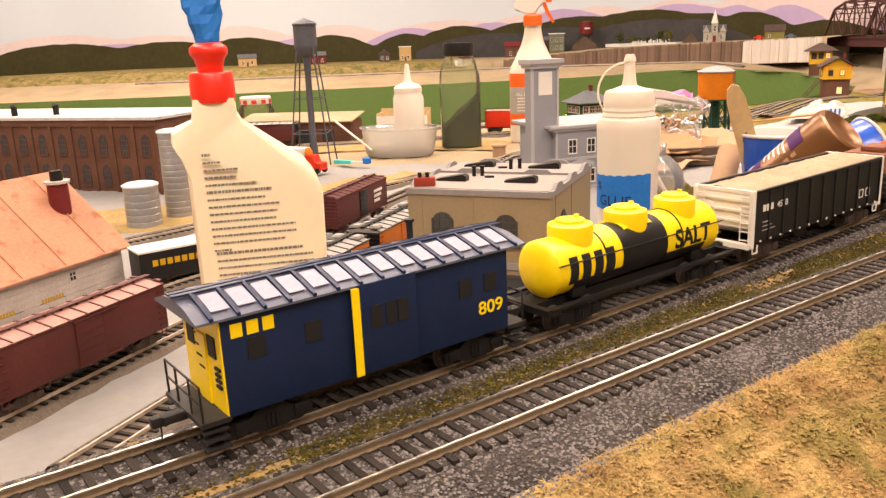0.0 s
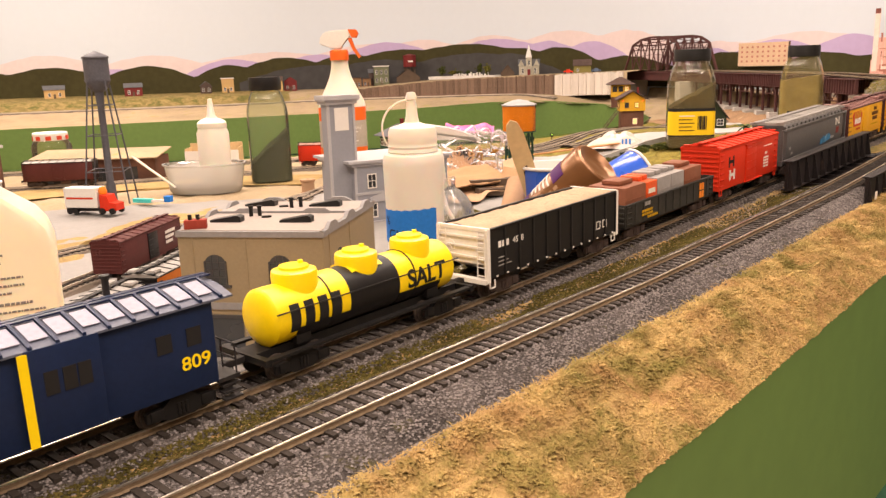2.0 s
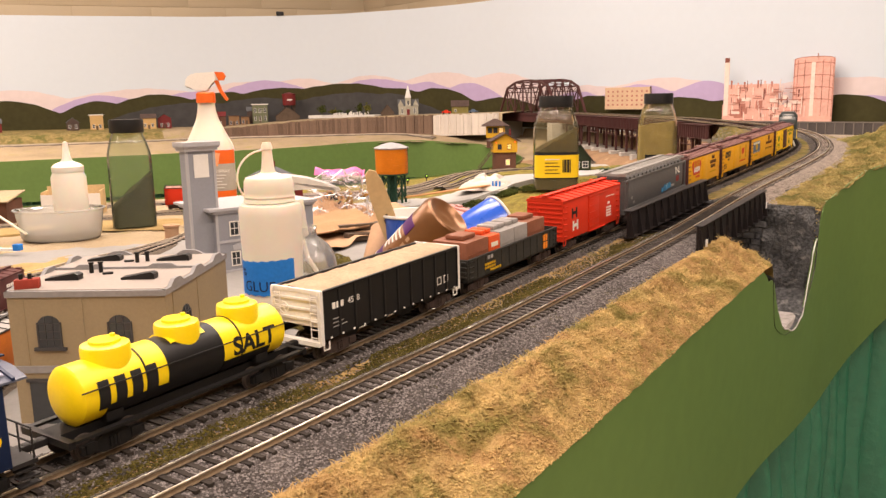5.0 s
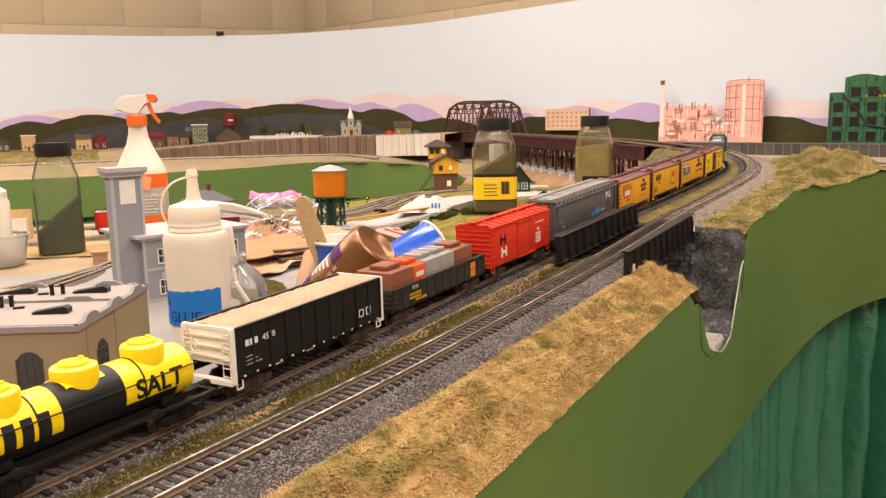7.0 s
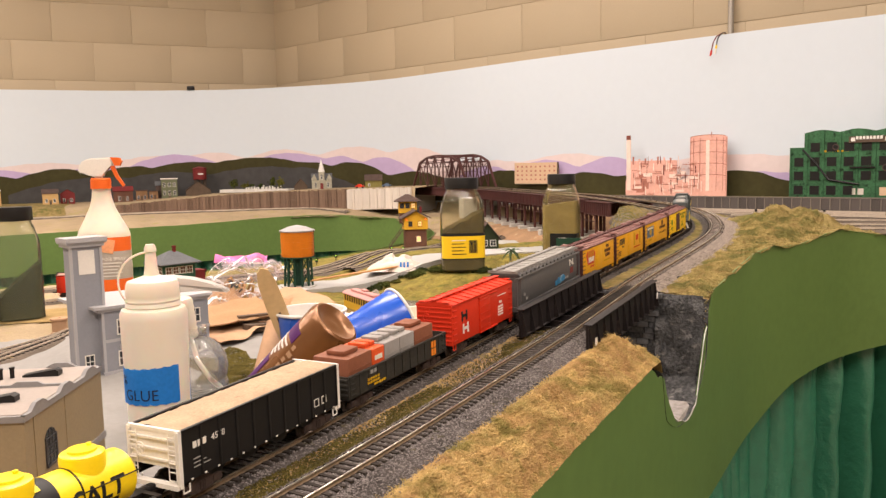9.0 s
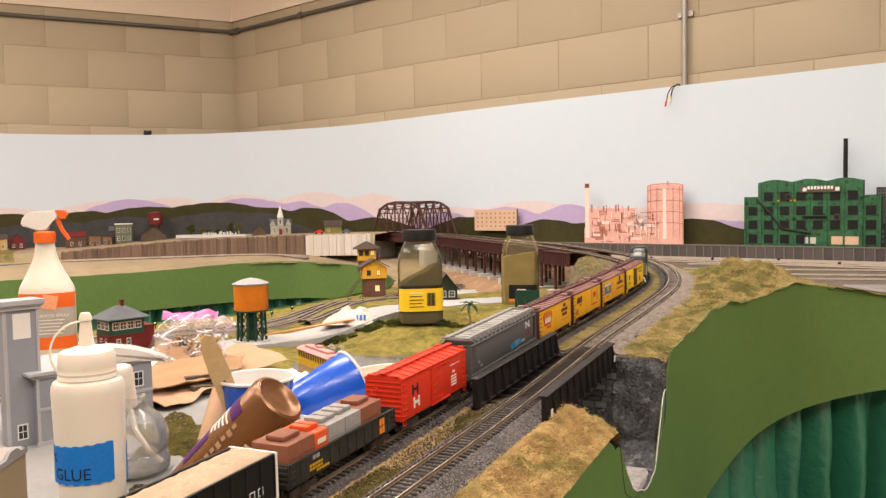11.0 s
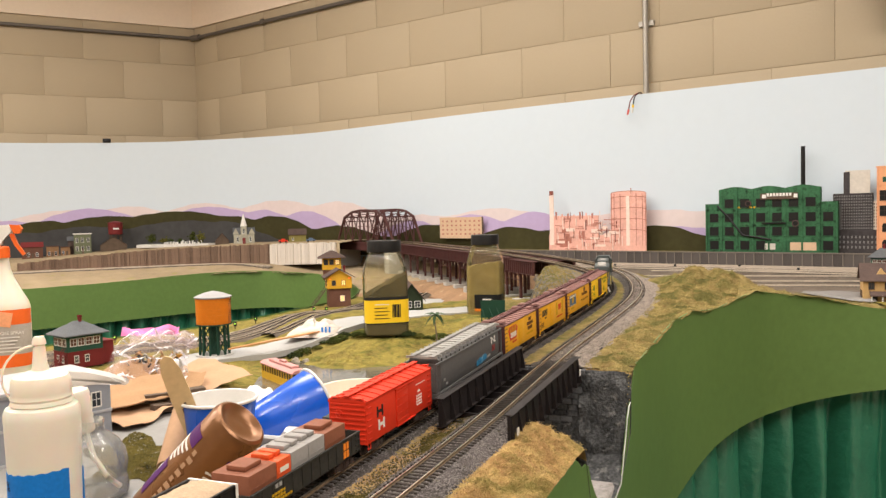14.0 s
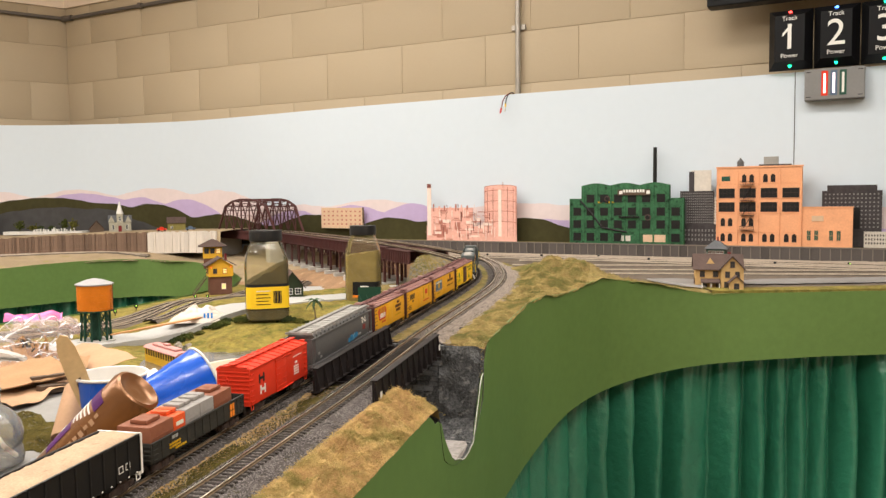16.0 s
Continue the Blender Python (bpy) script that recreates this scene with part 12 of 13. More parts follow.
c = [bm.verts.new(p) for p in ((-0.036 - o, -0.002 - o, 0.085), (0.036 + o, -0.002 - o, 0.085), (0.036 + o, 0.062 + o, 0.085), (-0.036 - o, 0.062 + o, 0.085))]
e = [bm.verts.new((v_.co.x, v_.co.y, 0.087)) for v_ in c]
a, b = bm.verts.new((-0.006, 0.03, 0.113)), bm.verts.new((0.006, 0.03, 0.113))
bm.faces.new(c[::-1])
for i in range(4):
    bm.faces.new((c[i], c[(i + 1) % 4], e[(i + 1) % 4], e[i]))
for f in ((e[0], e[1], b, a), (e[2], e[3], a, b), (e[1], e[2], b), (e[3], e[0], a)):
    bm.faces.new(f)
part("hip_roof", bm, BROWNROOF, sb_, "dark hip roof", smooth=False)
house("depot", pose(1.002, 1.682, gz(1.03, 1.70) + 0.001, 0, 0, -20), "small dark olive depot with brown gable roof", "model building", 0.056, 0.075, 0.030, mat("depot_olive", (0.030, 0.040, 0.022), 0.7, var=0.15, scale=300, big=40, bump=0.15), BROWNROOF, "gable_x", 0.036, 0.007, wins=((0.020, 0.008, 0.014, 0.014), (0.042, 0.008, 0.014, 0.014)), side=((0.025, 0.008, 0.012, 0.014), (0.06, 0.008, 0.012, 0.014)), frame=M_WHITE)


def signal(x, y, z, lamp, label, h=0.02):
    t = thing("track_signal", pose(x, y, gz(x, y) + 0.0005), label, "signal", "dwarf signals")
    bm = bmesh.new()
    cyl(bm, (0, 0, 0), (0, 0, h), 0.0012, seg=6)
    box(bm, -0.0035, 0.0035, -0.0025, 0.0025, h - 0.004, h + 0.006)
    part("mast", bm, C_BLACK, t, smooth=False)
    bm = bmesh.new()
    cyl(bm, (-0.0008, -0.0025, h + 0.002), (-0.0012, -0.0042, h + 0.002), 0.0016, seg=10)
    part("lamp", bm, lamp, t, "glowing lamp")


for x, y in ((0.24, 1.88), (0.64, 1.905), (0.70, 1.93), (0.92, 2.10), (0.95, 2.08), (0.35, 1.86)):
    signal(x, y, 1.1175, GREENLAMP, "tiny black signal with green light at the pit edge", 0.012)
patch("road_patch", [(0.80, 1.62), (1.02, 1.66), (1.18, 1.82), (1.30, 2.02), (1.22, 2.06), (1.05, 1.93), (0.88, 1.76)], 1.137, M_ROAD, "pale grey road beside the depot", "road", seed=4)

# ---- right-hand yard and its grey panel wall ----
SR0, SR1 = back_s(1.93, 2.83), float(BS[-1]) - 0.1
bm = bmesh.new()
rows = []
for s in np.arange(SR0, SR1, 0.05):
    x0, y0, _ = back_at(s, 0.10)
    x1, y1, _ = back_at(s, -0.002)
    rows.append([bm.verts.new((x0, y0, 1.19)), bm.verts.new((x0, y0, 1.236)), bm.verts.new((x1, y1, 1.24))])
for a, b in zip(rows[:-1], rows[1:]):
    for i in range(2):
        bm.faces.new((a[i], b[i], b[i + 1], a[i + 1]))
tagged(part("factory_shelf", bm, M_MOSS), "narrow turf ledge under the factory flats", "ground", kind="structure")
gw = tagged(obj("panel_wall", None), "dark grey panelled retaining wall behind the yard", "retaining wall", kind="structure")
bm = bmesh.new()
box(bm, 0.0006, 0.0294, -0.004, 0.002, 0, 0.048)
PANEL = finish(bm, "panel", PANELGREY, smooth=False)
bm = bmesh.new()
box(bm, -0.0016, 0.0016, -0.0065, 0.002, 0, 0.050)
RIB = finish(bm, "rib", PANELRIB, smooth=False)
bm = bmesh.new()
box(bm, 0, 0.0305, -0.006, 0.004, 0.048, 0.0515)
COPE = finish(bm, "coping", PANELRIB, smooth=False)
for s in np.arange(SR0, SR1, 0.03):
    x, y, h = back_at(s, 0.104)
    for nm, me in (("panel", PANEL), ("rib", RIB), ("coping", COPE)):
        obj(nm, me, gw, pose(x, y, 1.192, 0, 0, h))
for o in (0.155, 0.20, 0.25, 0.31, 0.38):
    pts = []
    for s in np.arange(SR0 + (0.25 if o > 0.22 else 0.1), SR1, 0.25):
        x, y, h = back_at(s, o + (0.03 * math.sin(s * 2.0) if o > 0.22 else 0))
        pts.append((x, y, 1.2025))
    yard_track(pts, step=0.04)
rgs = random.Random(6)
for k in range(9):
    x, y, h = back_at(SR0 + 0.35 + k * 0.2, 0.225 + rgs.uniform(-0.02, 0.12))
    signal(x, y, 1.1985, GREENLAMP if k in (6, 8) else C_BLACK, "tiny black switch stand in the yard", 0.010)


# ---- flats against the backdrop ----
def flat(name, x0, y0, x1, y1, z0, label, category="backdrop building", lift=0.03):
    m = pose(x0, y0, z0, 0, 0, math.degrees(math.atan2(y1 - y0, x1 - x0))) @ pose(0, -lift, 0)
    return thing(name, m, label, category, "backdrop flats"), math.dist((x0, y0), (x1, y1))


def slab(t, name, x0, x1, z0, z1, material, y0=0.0, y1=0.02, label=""):
    bm = bmesh.new()
    box(bm, x0, x1, y0, y1, z0, z1)
    return part(name, bm, material, t, label, smooth=False)


def pane_grid(t, x0, x1, z0, z1, nx, nz, fx, fz, material, y=-0.0008, label=""):
    """Rows of small printed windows joined as one print."""
    bm = bmesh.new()
    for i in range(nx):
        for j in range(nz):
            cx, cz = x0 + (i + 0.5) * (x1 - x0) / nx, z0 + (j + 0.5) * (z1 - z0) / nz
            wx, wz = fx * (x1 - x0) / nx / 2, fz * (z1 - z0) / nz / 2
            box(bm, cx - wx, cx + wx, y, y + 0.0012, cz - wz, cz + wz)
    ob = part("window_print", bm, material, t, label, smooth=False)
    ob["kind"] = "stuff"


# green four-storey factory
gf, W = flat("green_factory", 2.296, 1.881, 2.473, 1.503, 1.240, "green four-storey factory flat with dark windows")
H1, H2 = 0.167, 0.214
slab(gf, "wall", 0, W, 0, H1, FLATGREEN)
bm = bmesh.new()
top = [(0.046, 0.0)] + [(W - 0.050, 0.0), (W - 0.050, H2 - 0.006 - 0.0)]
n = 24
for i in range(n + 1):
    x = W - 0.050 - (W - 0.096) * i / n
    top.append((x, H2 + 0.009 * abs(math.sin(math.pi * 3 * i / n)) ** 1.3))
prism(bm, top, 0, 0.019, pose(0, -0.002, 0, 90, 0, 0) @ Matrix.Scale(-1, 4, (0, 0, 1)))
part("tall_wall", bm, FLATGREEN, gf, smooth=False)
for i in range(9):
    x = 0.001 + i * (W - 0.006) / 8
    slab(gf, "pilaster", x, x + 0.005, 0, H1 if i in (0, 8) else H2, FLATGREEN, -0.0055, -0.002)
for i in range(8):
    cx = 0.0035 + (i + 0.5) * (W - 0.006) / 8
    for j in range(3 if i in (0, 7) else 4):
        z = (0.013, 0.060, 0.106, 0.154)[j]
        if j == 0 and i in (4, 5, 6):
            continue
        window(gf, cx, z - 0.002, 0.0305, 0.030, -0.002 if i not in (0, 7) else 0.0, frame=FLATGREEN, glass=C_BLACK, rows=1, cols=1, depth=0.0016)
slab(gf, "sign_panel", W * 0.44, W * 0.72, 0.178, 0.198, WOODDARK, -0.0085, -0.0055, "dark sign board")
letter_bars("sign_bar", 8, W * 0.49, 0.188, W * 0.19, 0.010, M_WHITE, gf, -0.0087, "white letter bars")
for x in (0.455, 0.69):
    slab(gf, "sign_cross", W * x, W * x + 0.012, 0.182, 0.194, M_WHITE, -0.0090, -0.0086, "white cross shape")
slab(gf, "faded_sign", W * 0.25, W * 0.44, 0.150, 0.156, P_OCHRE, -0.0026, -0.002, "faded yellow sign strip")
slab(gf, "billboard_panel", W * 0.66, W * 0.85, 0.010, 0.036, BISCUIT, -0.003, -0.002, "faded brown billboard")
slab(gf, "billboard_panel", W * 0.47, W * 0.55, 0.012, 0.032, CITYPALE, -0.003, -0.002, "small faded poster")
for x, z, r in ((0.345, 0.166, 0.010), (0.70, 0.098, 0.011)):
    bm = bmesh.new()
    cyl(bm, (W * x, -0.0065, z), (W * x, -0.002, z), r, seg=20)
    rs = part("round_sign", bm, BROWNROOF, gf, "round dull brown sign")
    bm = bmesh.new()
    cyl(bm, (W * x, -0.0072, z), (W * x, -0.0064, z), r * 0.7, seg=20)
    part("sign_face", bm, C_BLACK, rs, "dark sign face")
slab(gf, "fire_escape", W * 0.45, W * 0.63, 0.097, 0.102, C_BLACK, -0.009, -0.002, "black iron walkway")
bm = bmesh.new()
tube(bm, [(W * 0.10, -0.006, 0.160), (W * 0.20, -0.006, 0.115), (W * 0.30, -0.006, 0.060), (W * 0.52, -0.006, 0.045)], 0.0032, 6)
part("fire_stair", bm, C_BLACK, gf, "black iron fire stair")
stk = thing("smoke_stack", pose(2.452, 1.618, 1.24, 0, 0, 0) @ pose(-0.01, -0.005, 0), "tall thin black smoke stack behind the factory", "smoke stack")
lathe_part("stack", [(0.0, 0), (0.0078, 0), (0.0068, 0.30), (0.0064, 0.345), (0.0072, 0.346), (0.0072, 0.349), (0, 0.349)], C_BLACK, stk, seg=18)

# city prints
c1, W = flat("city_print", 2.470, 1.545, 2.560, 1.345, 1.240, "printed dark city towers behind the flats", lift=0.012)
slab(c1, "tower_print", 0.055, 0.125, 0, 0.262, CITYPALE, 0, 0.004)
slab(c1, "tower_print", 0.050, 0.068, 0.0, 0.258, CITYDARK, -0.001, 0.003)
slab(c1, "tower_print", 0.02, 0.135, 0, 0.190, CITYDARK, -0.003, 0.001)
slab(c1, "tower_print", 0.0, 0.045, 0, 0.150, C_GREY, -0.004, 0.0)
slab(c1, "tower_print", 0.125, 0.19, 0, 0.165, CITYPALE, -0.002, 0.002)
slab(c1, "tower_print", 0.03, 0.2, 0, 0.075, CITYDARK, -0.006, -0.002)
pane_grid(c1, 0.022, 0.133, 0.02, 0.186, 16, 18, 0.45, 0.5, BOXGREY, -0.0034, "pale window dots")
pane_grid(c1, 0.127, 0.188, 0.08, 0.16, 9, 8, 0.5, 0.5, CITYDARK, -0.0024, "dark window dots")
pane_grid(c1, 0.035, 0.195, 0.012, 0.06, 14, 3, 0.4, 0.5, BOXGREY, -0.0064, "pale window dots")
c2, W = flat("city_print", 2.690, 1.125, 2.775, 0.940, 1.240, "printed dark apartment block on the backdrop", lift=0.010)
slab(c2, "tower_print", 0.0, 0.175, 0, 0.185, CITYDARK, 0, 0.004)
slab(c2, "tower_print", 0.015, 0.160, 0.185, 0.203, CITYDARK, 0, 0.004)
pane_grid(c2, 0.005, 0.170, 0.06, 0.18, 14, 9, 0.4, 0.4, BOXGREY, -0.0006, "grey window dots")
slab(c2, "arch_print", 0.070, 0.112, 0.06, 0.130, C_BLACK, -0.0012, -0.0007)
slab(c2, "tower_print", 0.125, 0.195, 0, 0.052, CITYPALE, -0.004, -0.001)
pane_grid(c2, 0.127, 0.193, 0.008, 0.046, 8, 3, 0.5, 0.5, CITYDARK, -0.0046, "dark window dots")
c3, W = flat("city_print", 2.80, 0.90, 2.90, 0.67, 1.240, "printed grey city block at the end of the backdrop", lift=0.010)
slab(c3, "tower_print", 0.0, 0.22, 0, 0.20, C_GREY, 0, 0.004)
pane_grid(c3, 0.004, 0.216, 0.02, 0.19, 16, 14, 0.5, 0.5, CITYPALE, -0.0006, "pale window dots")

# peach factory with fire escape
pf, W = flat("peach_factory", 2.526, 1.408, 2.634, 1.161, 1.240, "peach brick factory flat with arched windows and fire escape")
slab(pf, "wall", 0, W, 0, 0.266, PEACH)
slab(pf, "wing_wall", W, W + 0.150, 0, 0.130, PEACH, 0.003, 0.02)
slab(pf, "wing_parapet", W, W + 0.152, 0.130, 0.134, PEACH, 0.001, 0.021)
slab(pf, "parapet", -0.002, W + 0.002, 0.266, 0.271, PEACH, -0.003, 0.022)
for i in range(5):
    x = i * (W - 0.004) / 4
    slab(pf, "pilaster", x, x + 0.004, 0, 0.266, PEACH, -0.003, 0)
for z in (0.048, 0.112, 0.162, 0.213):
    slab(pf, "string_course", 0, W, z, z + 0.002, PEACH, -0.0018, 0)
for i in range(4):
    cx = (i + 0.5) * W / 4
    for z in (0.119, 0.166):
        window(pf, cx, z, 0.050, 0.030, 0.0, frame=BROWNROOF, glass=C_BLACK, rows=2, cols=4)
    for z in (0.018, 0.070, 0.218):
        if (z > 0.2 and i in (0, 3)) or (z == 0.070 and i > 1):
            continue
        for d in (-0.012, 0.012):
            window(pf, cx + d, z, 0.0125, 0.026, 0.0, arched=True, frame=BROWNROOF, glass=C_BLACK)
slab(pf, "poster", 0.016, 0.044, 0.222, 0.238, TOWERGREEN, -0.001, 0, "small green poster")
for cx in (W + 0.022, W + 0.044, W + 0.088, W + 0.110):
    window(pf, cx, 0.024, 0.012, 0.032, 0.003, frame=PEACH, glass=TOWERGREEN)
slab(pf, "poster", W + 0.030, W + 0.065, 0.086, 0.104, BISCUIT, 0.0015, 0.003, "faded brown wall sign")
for k, z in enumerate((0.058, 0.108, 0.158, 0.210)):
    bm = bmesh.new()
    x = W * 0.375
    box(bm, x - 0.022, x + 0.022, -0.014, -0.003, z - 0.003, z - 0.001)
    for i in range(9):
        xx = x - 0.022 + i * 0.0055
        box(bm, xx - 0.0004, xx + 0.0004, -0.0142, -0.0134, z - 0.002, z + 0.011)
    box(bm, x - 0.022, x + 0.022, -0.0144, -0.0134, z + 0.010, z + 0.0115)
    part("fire_escape", bm, C_BLACK, pf, "black iron balcony", smooth=False)
    if k < 3:
        bm = bmesh.new()
        for d in (-0.002, 0.002):
            tube(bm, [(x - 0.014, -0.010 + d, z), (x + 0.014, -0.010 + d, z + 0.047)], 0.0008, 5)
        part("ladder", bm, C_BLACK, pf, "black iron ladder")
bm = bmesh.new()
cyl(bm, (0.075, 0.012, 0.270), (0.075, 0.012, 0.284), 0.011, seg=16)
cyl(bm, (0.075, 0.012, 0.284), (0.075, 0.012, 0.300), 0.013, 0.001, seg=16)
part("roof_tank", bm, C_GREY, pf, "grey conical roof tank")
slab(pf, "roof_vent", 0.150, 0.195, 0.271, 0.301, C_LIGHTGREY, 0.004, 0.018, "grey roof vent")
slab(pf, "roof_curb", 0.135, 0.235, 0.2705, 0.276, CITYDARK, 0.002, 0.019)

# pink refinery print
rf_, W = flat("refinery_print", 2.06, 2.475, 2.231, 2.10, 1.240, "pink printed refinery with stack and storage tank", lift=0.025)
rr = random.Random(31)
slab(rf_, "base_print", 0, W - 0.008, 0, 0.060, PINKPRINT, 0, 0.003)
slab(rf_, "works_print", 0.010, 0.215, 0.058, 0.135, PINKPRINT, 0.0004, 0.003)
slab(rf_, "stack_print", 0.004, 0.022, 0.02, 0.233, PINKPALE, -0.0006, 0.002, "pale smoke stack")
slab(rf_, "chimney_tip", 0.004, 0.022, 0.217, 0.234, PINKDEEP, -0.0012, 0.0)
TX, TR = W - 0.076, 0.070


def tank_arc(z0, z1, sag, y0, y1, n=18):
    """Curved band of the printed tank between two bowed edges."""
    bm = bmesh.new()
    cols = []
    for i in range(n + 1):
        c = -1 + 2 * i / n
        e = math.sqrt(max(0.0, 1 - c * c))
        x = TX + TR * c
        cols.append([bm.verts.new((x, y, z)) for y, z in ((y0, z0 + sag * e), (y0, z1 + sag * e), (y1, z1 + sag * e), (y1, z0 + sag * e))])
    for q, r in zip(cols[:-1], cols[1:]):
        for i in range(4):
            bm.faces.new((q[i], r[i], r[(i + 1) % 4], q[(i + 1) % 4]))
    bm.faces.new(cols[0])
    bm.faces.new(cols[-1][::-1])
    return bm


part("tank_print", tank_arc(0.0, 0.216, 0.009, 0.001, 0.004), PINKPRINT, rf_, "big ribbed tank", smooth=False)
for z in (0.072, 0.113, 0.154, 0.196):
    part("tank_ring", tank_arc(z, z + 0.0022, 0.007, -0.0003, 0.001), PINKDARK, rf_, smooth=False)
part("tank_ring", tank_arc(0.2145, 0.2160, 0.009, -0.0003, 0.001), PINKDARK, rf_, smooth=False)
for c in (-0.96, -0.80, -0.45, 0.45, 0.80, 0.96):
    slab(rf_, "tank_rib", TX + TR * c - 0.0006, TX + TR * c + 0.0006, 0.02, 0.214, PINKDARK, -0.0004, 0.0008)
slab(rf_, "tank_stair", TX - 0.008, TX + 0.006, 0.02, 0.205, PINKPALE, -0.0005, 0.0008)
slab(rf_, "tank_mast", TX + 0.010, TX + 0.0125, 0.214, 0.234, PINKDARK, 0.001, 0.003)
for k in range(7):
    x, z = 0.03 + rr.uniform(0, 0.19), rr.uniform(0.01, 0.09)
    slab(rf_, "shade_print", x, x + rr.uniform(0.015, 0.04), z, z + rr.uniform(0.012, 0.03), PINKDARK, -0.0003 - 0.00002 * k, 0.0)
for k in range(9):
    x, z = 0.03 + rr.uniform(0, 0.24), rr.uniform(0.0, 0.08)
    slab(rf_, "shed_print", x, x + rr.uniform(0.02, 0.05), z, z + rr.uniform(0.006, 0.016), PINKPALE, -0.00055 - 0.00002 * k, 0.0)
for k in range(120):
    x, z = rr.uniform(0.02, W * 0.76), 0.125 * rr.uniform(0, 1) ** 1.2
    wv, hv = (rr.uniform(0.0010, 0.0042), rr.uniform(0.012, 0.045)) if k % 2 else (rr.uniform(0.010, 0.040), rr.uniform(0.0010, 0.0040))
    slab(rf_, "pipe_print", x, x + wv, z, min(0.15, z + hv), (PINKDARK, PINKPALE, PINKPRINT, PINKPALE, PINKDARK, PINKDEEP)[k % 6], -0.0008 - 0.00001 * k, 0.0)
for k in range(7):
    x = 0.03 + k * 0.026
    slab(rf_, "column_print", x, x + 0.006, 0.12, 0.138 + rr.uniform(0, 0.018), PINKPRINT if k % 2 else PINKDARK, 0.0, 0.002)
# biscuit block
bb_, W = flat("biscuit_building", 1.850, 3.005, 1.938, 2.785, 1.285, "biscuit coloured printed block with small windows", lift=0.02)
slab(bb_, "wall", 0, W, 0, 0.092, BISCUIT, 0, 0.006)
slab(bb_, "end_wall", W - 0.004, W, 0, 0.093, BROWNROOF, -0.0006, 0.006)
pane_grid(bb_, 0.006, W - 0.006, 0.010, 0.084, 9, 4, 0.35, 0.4, PINKDARK, -0.0007, "small dark windows")

# tan house and second tower by the right fascia
hs = house("tan_house", pose(1.722, 0.925, 1.188, 0, 0, -52) @ Matrix.Scale(1.0, 4), "tan two-storey wooden house with dark gabled roofs", "model building", 0.105, 0.075, 0.052, TANHOUSE, BROWNROOF, "gable", 0.030, 0.006, wins=((0.022, 0.008, 0.010, 0.015), (0.016, 0.032, 0.010, 0.013), (0.046, 0.032, 0.010, 0.013)), side=((0.022, 0.01, 0.010, 0.015), (0.05, 0.01, 0.010, 0.015)), doors=((0.052, 0.011, 0.022),), frame=BROWNROOF, chimney=(0.08, 0.045, 0.06, 0.088, OXIDE))
bm = bmesh.new()
prism(bm, [(0.058, 0.0), (0.108, 0.0), (0.108, 0.052), (0.083, 0.080), (0.058, 0.052)], -0.016, 0.037, Matrix(((1, 0, 0, 0), (0, 0, 1, 0), (0, 1, 0, 0), (0, 0, 0, 1))))
wing = part("wing_wall", bm, TANHOUSE, hs, smooth=False)
bm = bmesh.new()
prism(bm, [(0.053, 0.0475), (0.083, 0.081), (0.113, 0.0475), (0.113, 0.050), (0.083, 0.0840), (0.053, 0.050)], -0.021, 0.037, Matrix(((1, 0, 0, 0), (0, 0, 1, 0), (0, 1, 0, 0), (0, 0, 0, 1))))
part("wing_roof", bm, BROWNROOF, hs, "dark brown cross gable roof", smooth=False)
for wx, wz in ((0.070, 0.008), (0.094, 0.008), (0.072, 0.032), (0.094, 0.032), (0.083, 0.056)):
    window(hs, wx, wz, 0.009, 0.013, -0.016, frame=BROWNROOF, depth=0.0009)
bm = bmesh.new()
prism(bm, [(0.024, 0.060), (0.046, 0.060), (0.035, 0.075)], 0.010, 0.034, Matrix(((1, 0, 0, 0), (0, 0, 1, 0), (0, 1, 0, 0), (0, 0, 0, 1))))
part("dormer", bm, TANHOUSE, hs, "pale tan dormer", smooth=False)
bm = bmesh.new()
prism(bm, [(0.075, 0.0), (0.105, 0.0), (0.105, 0.022), (0.090, 0.036), (0.075, 0.022)], -0.044, -0.0165, Matrix(((1, 0, 0, 0), (0, 0, 1, 0), (0, 1, 0, 0), (0, 0, 0, 1))))
part("annex_wall", bm, TANHOUSE, hs, smooth=False)
bm = bmesh.new()
prism(bm, [(0.071, 0.0195), (0.090, 0.0365), (0.109, 0.0195), (0.109, 0.0215), (0.090, 0.0390), (0.071, 0.0215)], -0.048, -0.0165, Matrix(((1, 0, 0, 0), (0, 0, 1, 0), (0, 1, 0, 0), (0, 0, 0, 1))))
part("annex_roof", bm, BROWNROOF, hs, "dark brown porch gable", smooth=False)
window(hs, 0.090, 0.006, 0.010, 0.014, -0.044, frame=BROWNROOF, depth=0.0009)
bm = bmesh.new()
prism(bm, [(-0.020, 0.018), (0.002, 0.026), (0.002, 0.028), (-0.020, 0.020)], 0.012, 0.056, Matrix(((0, 0, 1, 0), (1, 0, 0, 0), (0, 1, 0, 0), (0, 0, 0, 1))))
part("porch_roof", bm, BROWNROOF, hs, smooth=False)
for x in (0.014, 0.034, 0.053):
    bm = bmesh.new()
    box(bm, x, x + 0.002, -0.019, -0.017, 0, 0.019)
    part("porch_post", bm, M_WHITE, hs, smooth=False)
copy_thing(tow, pose(2.063, 1.131, 1.2005, 0, 0, -62) @ Matrix.Diagonal((0.72, 0.72, 0.95, 1)))
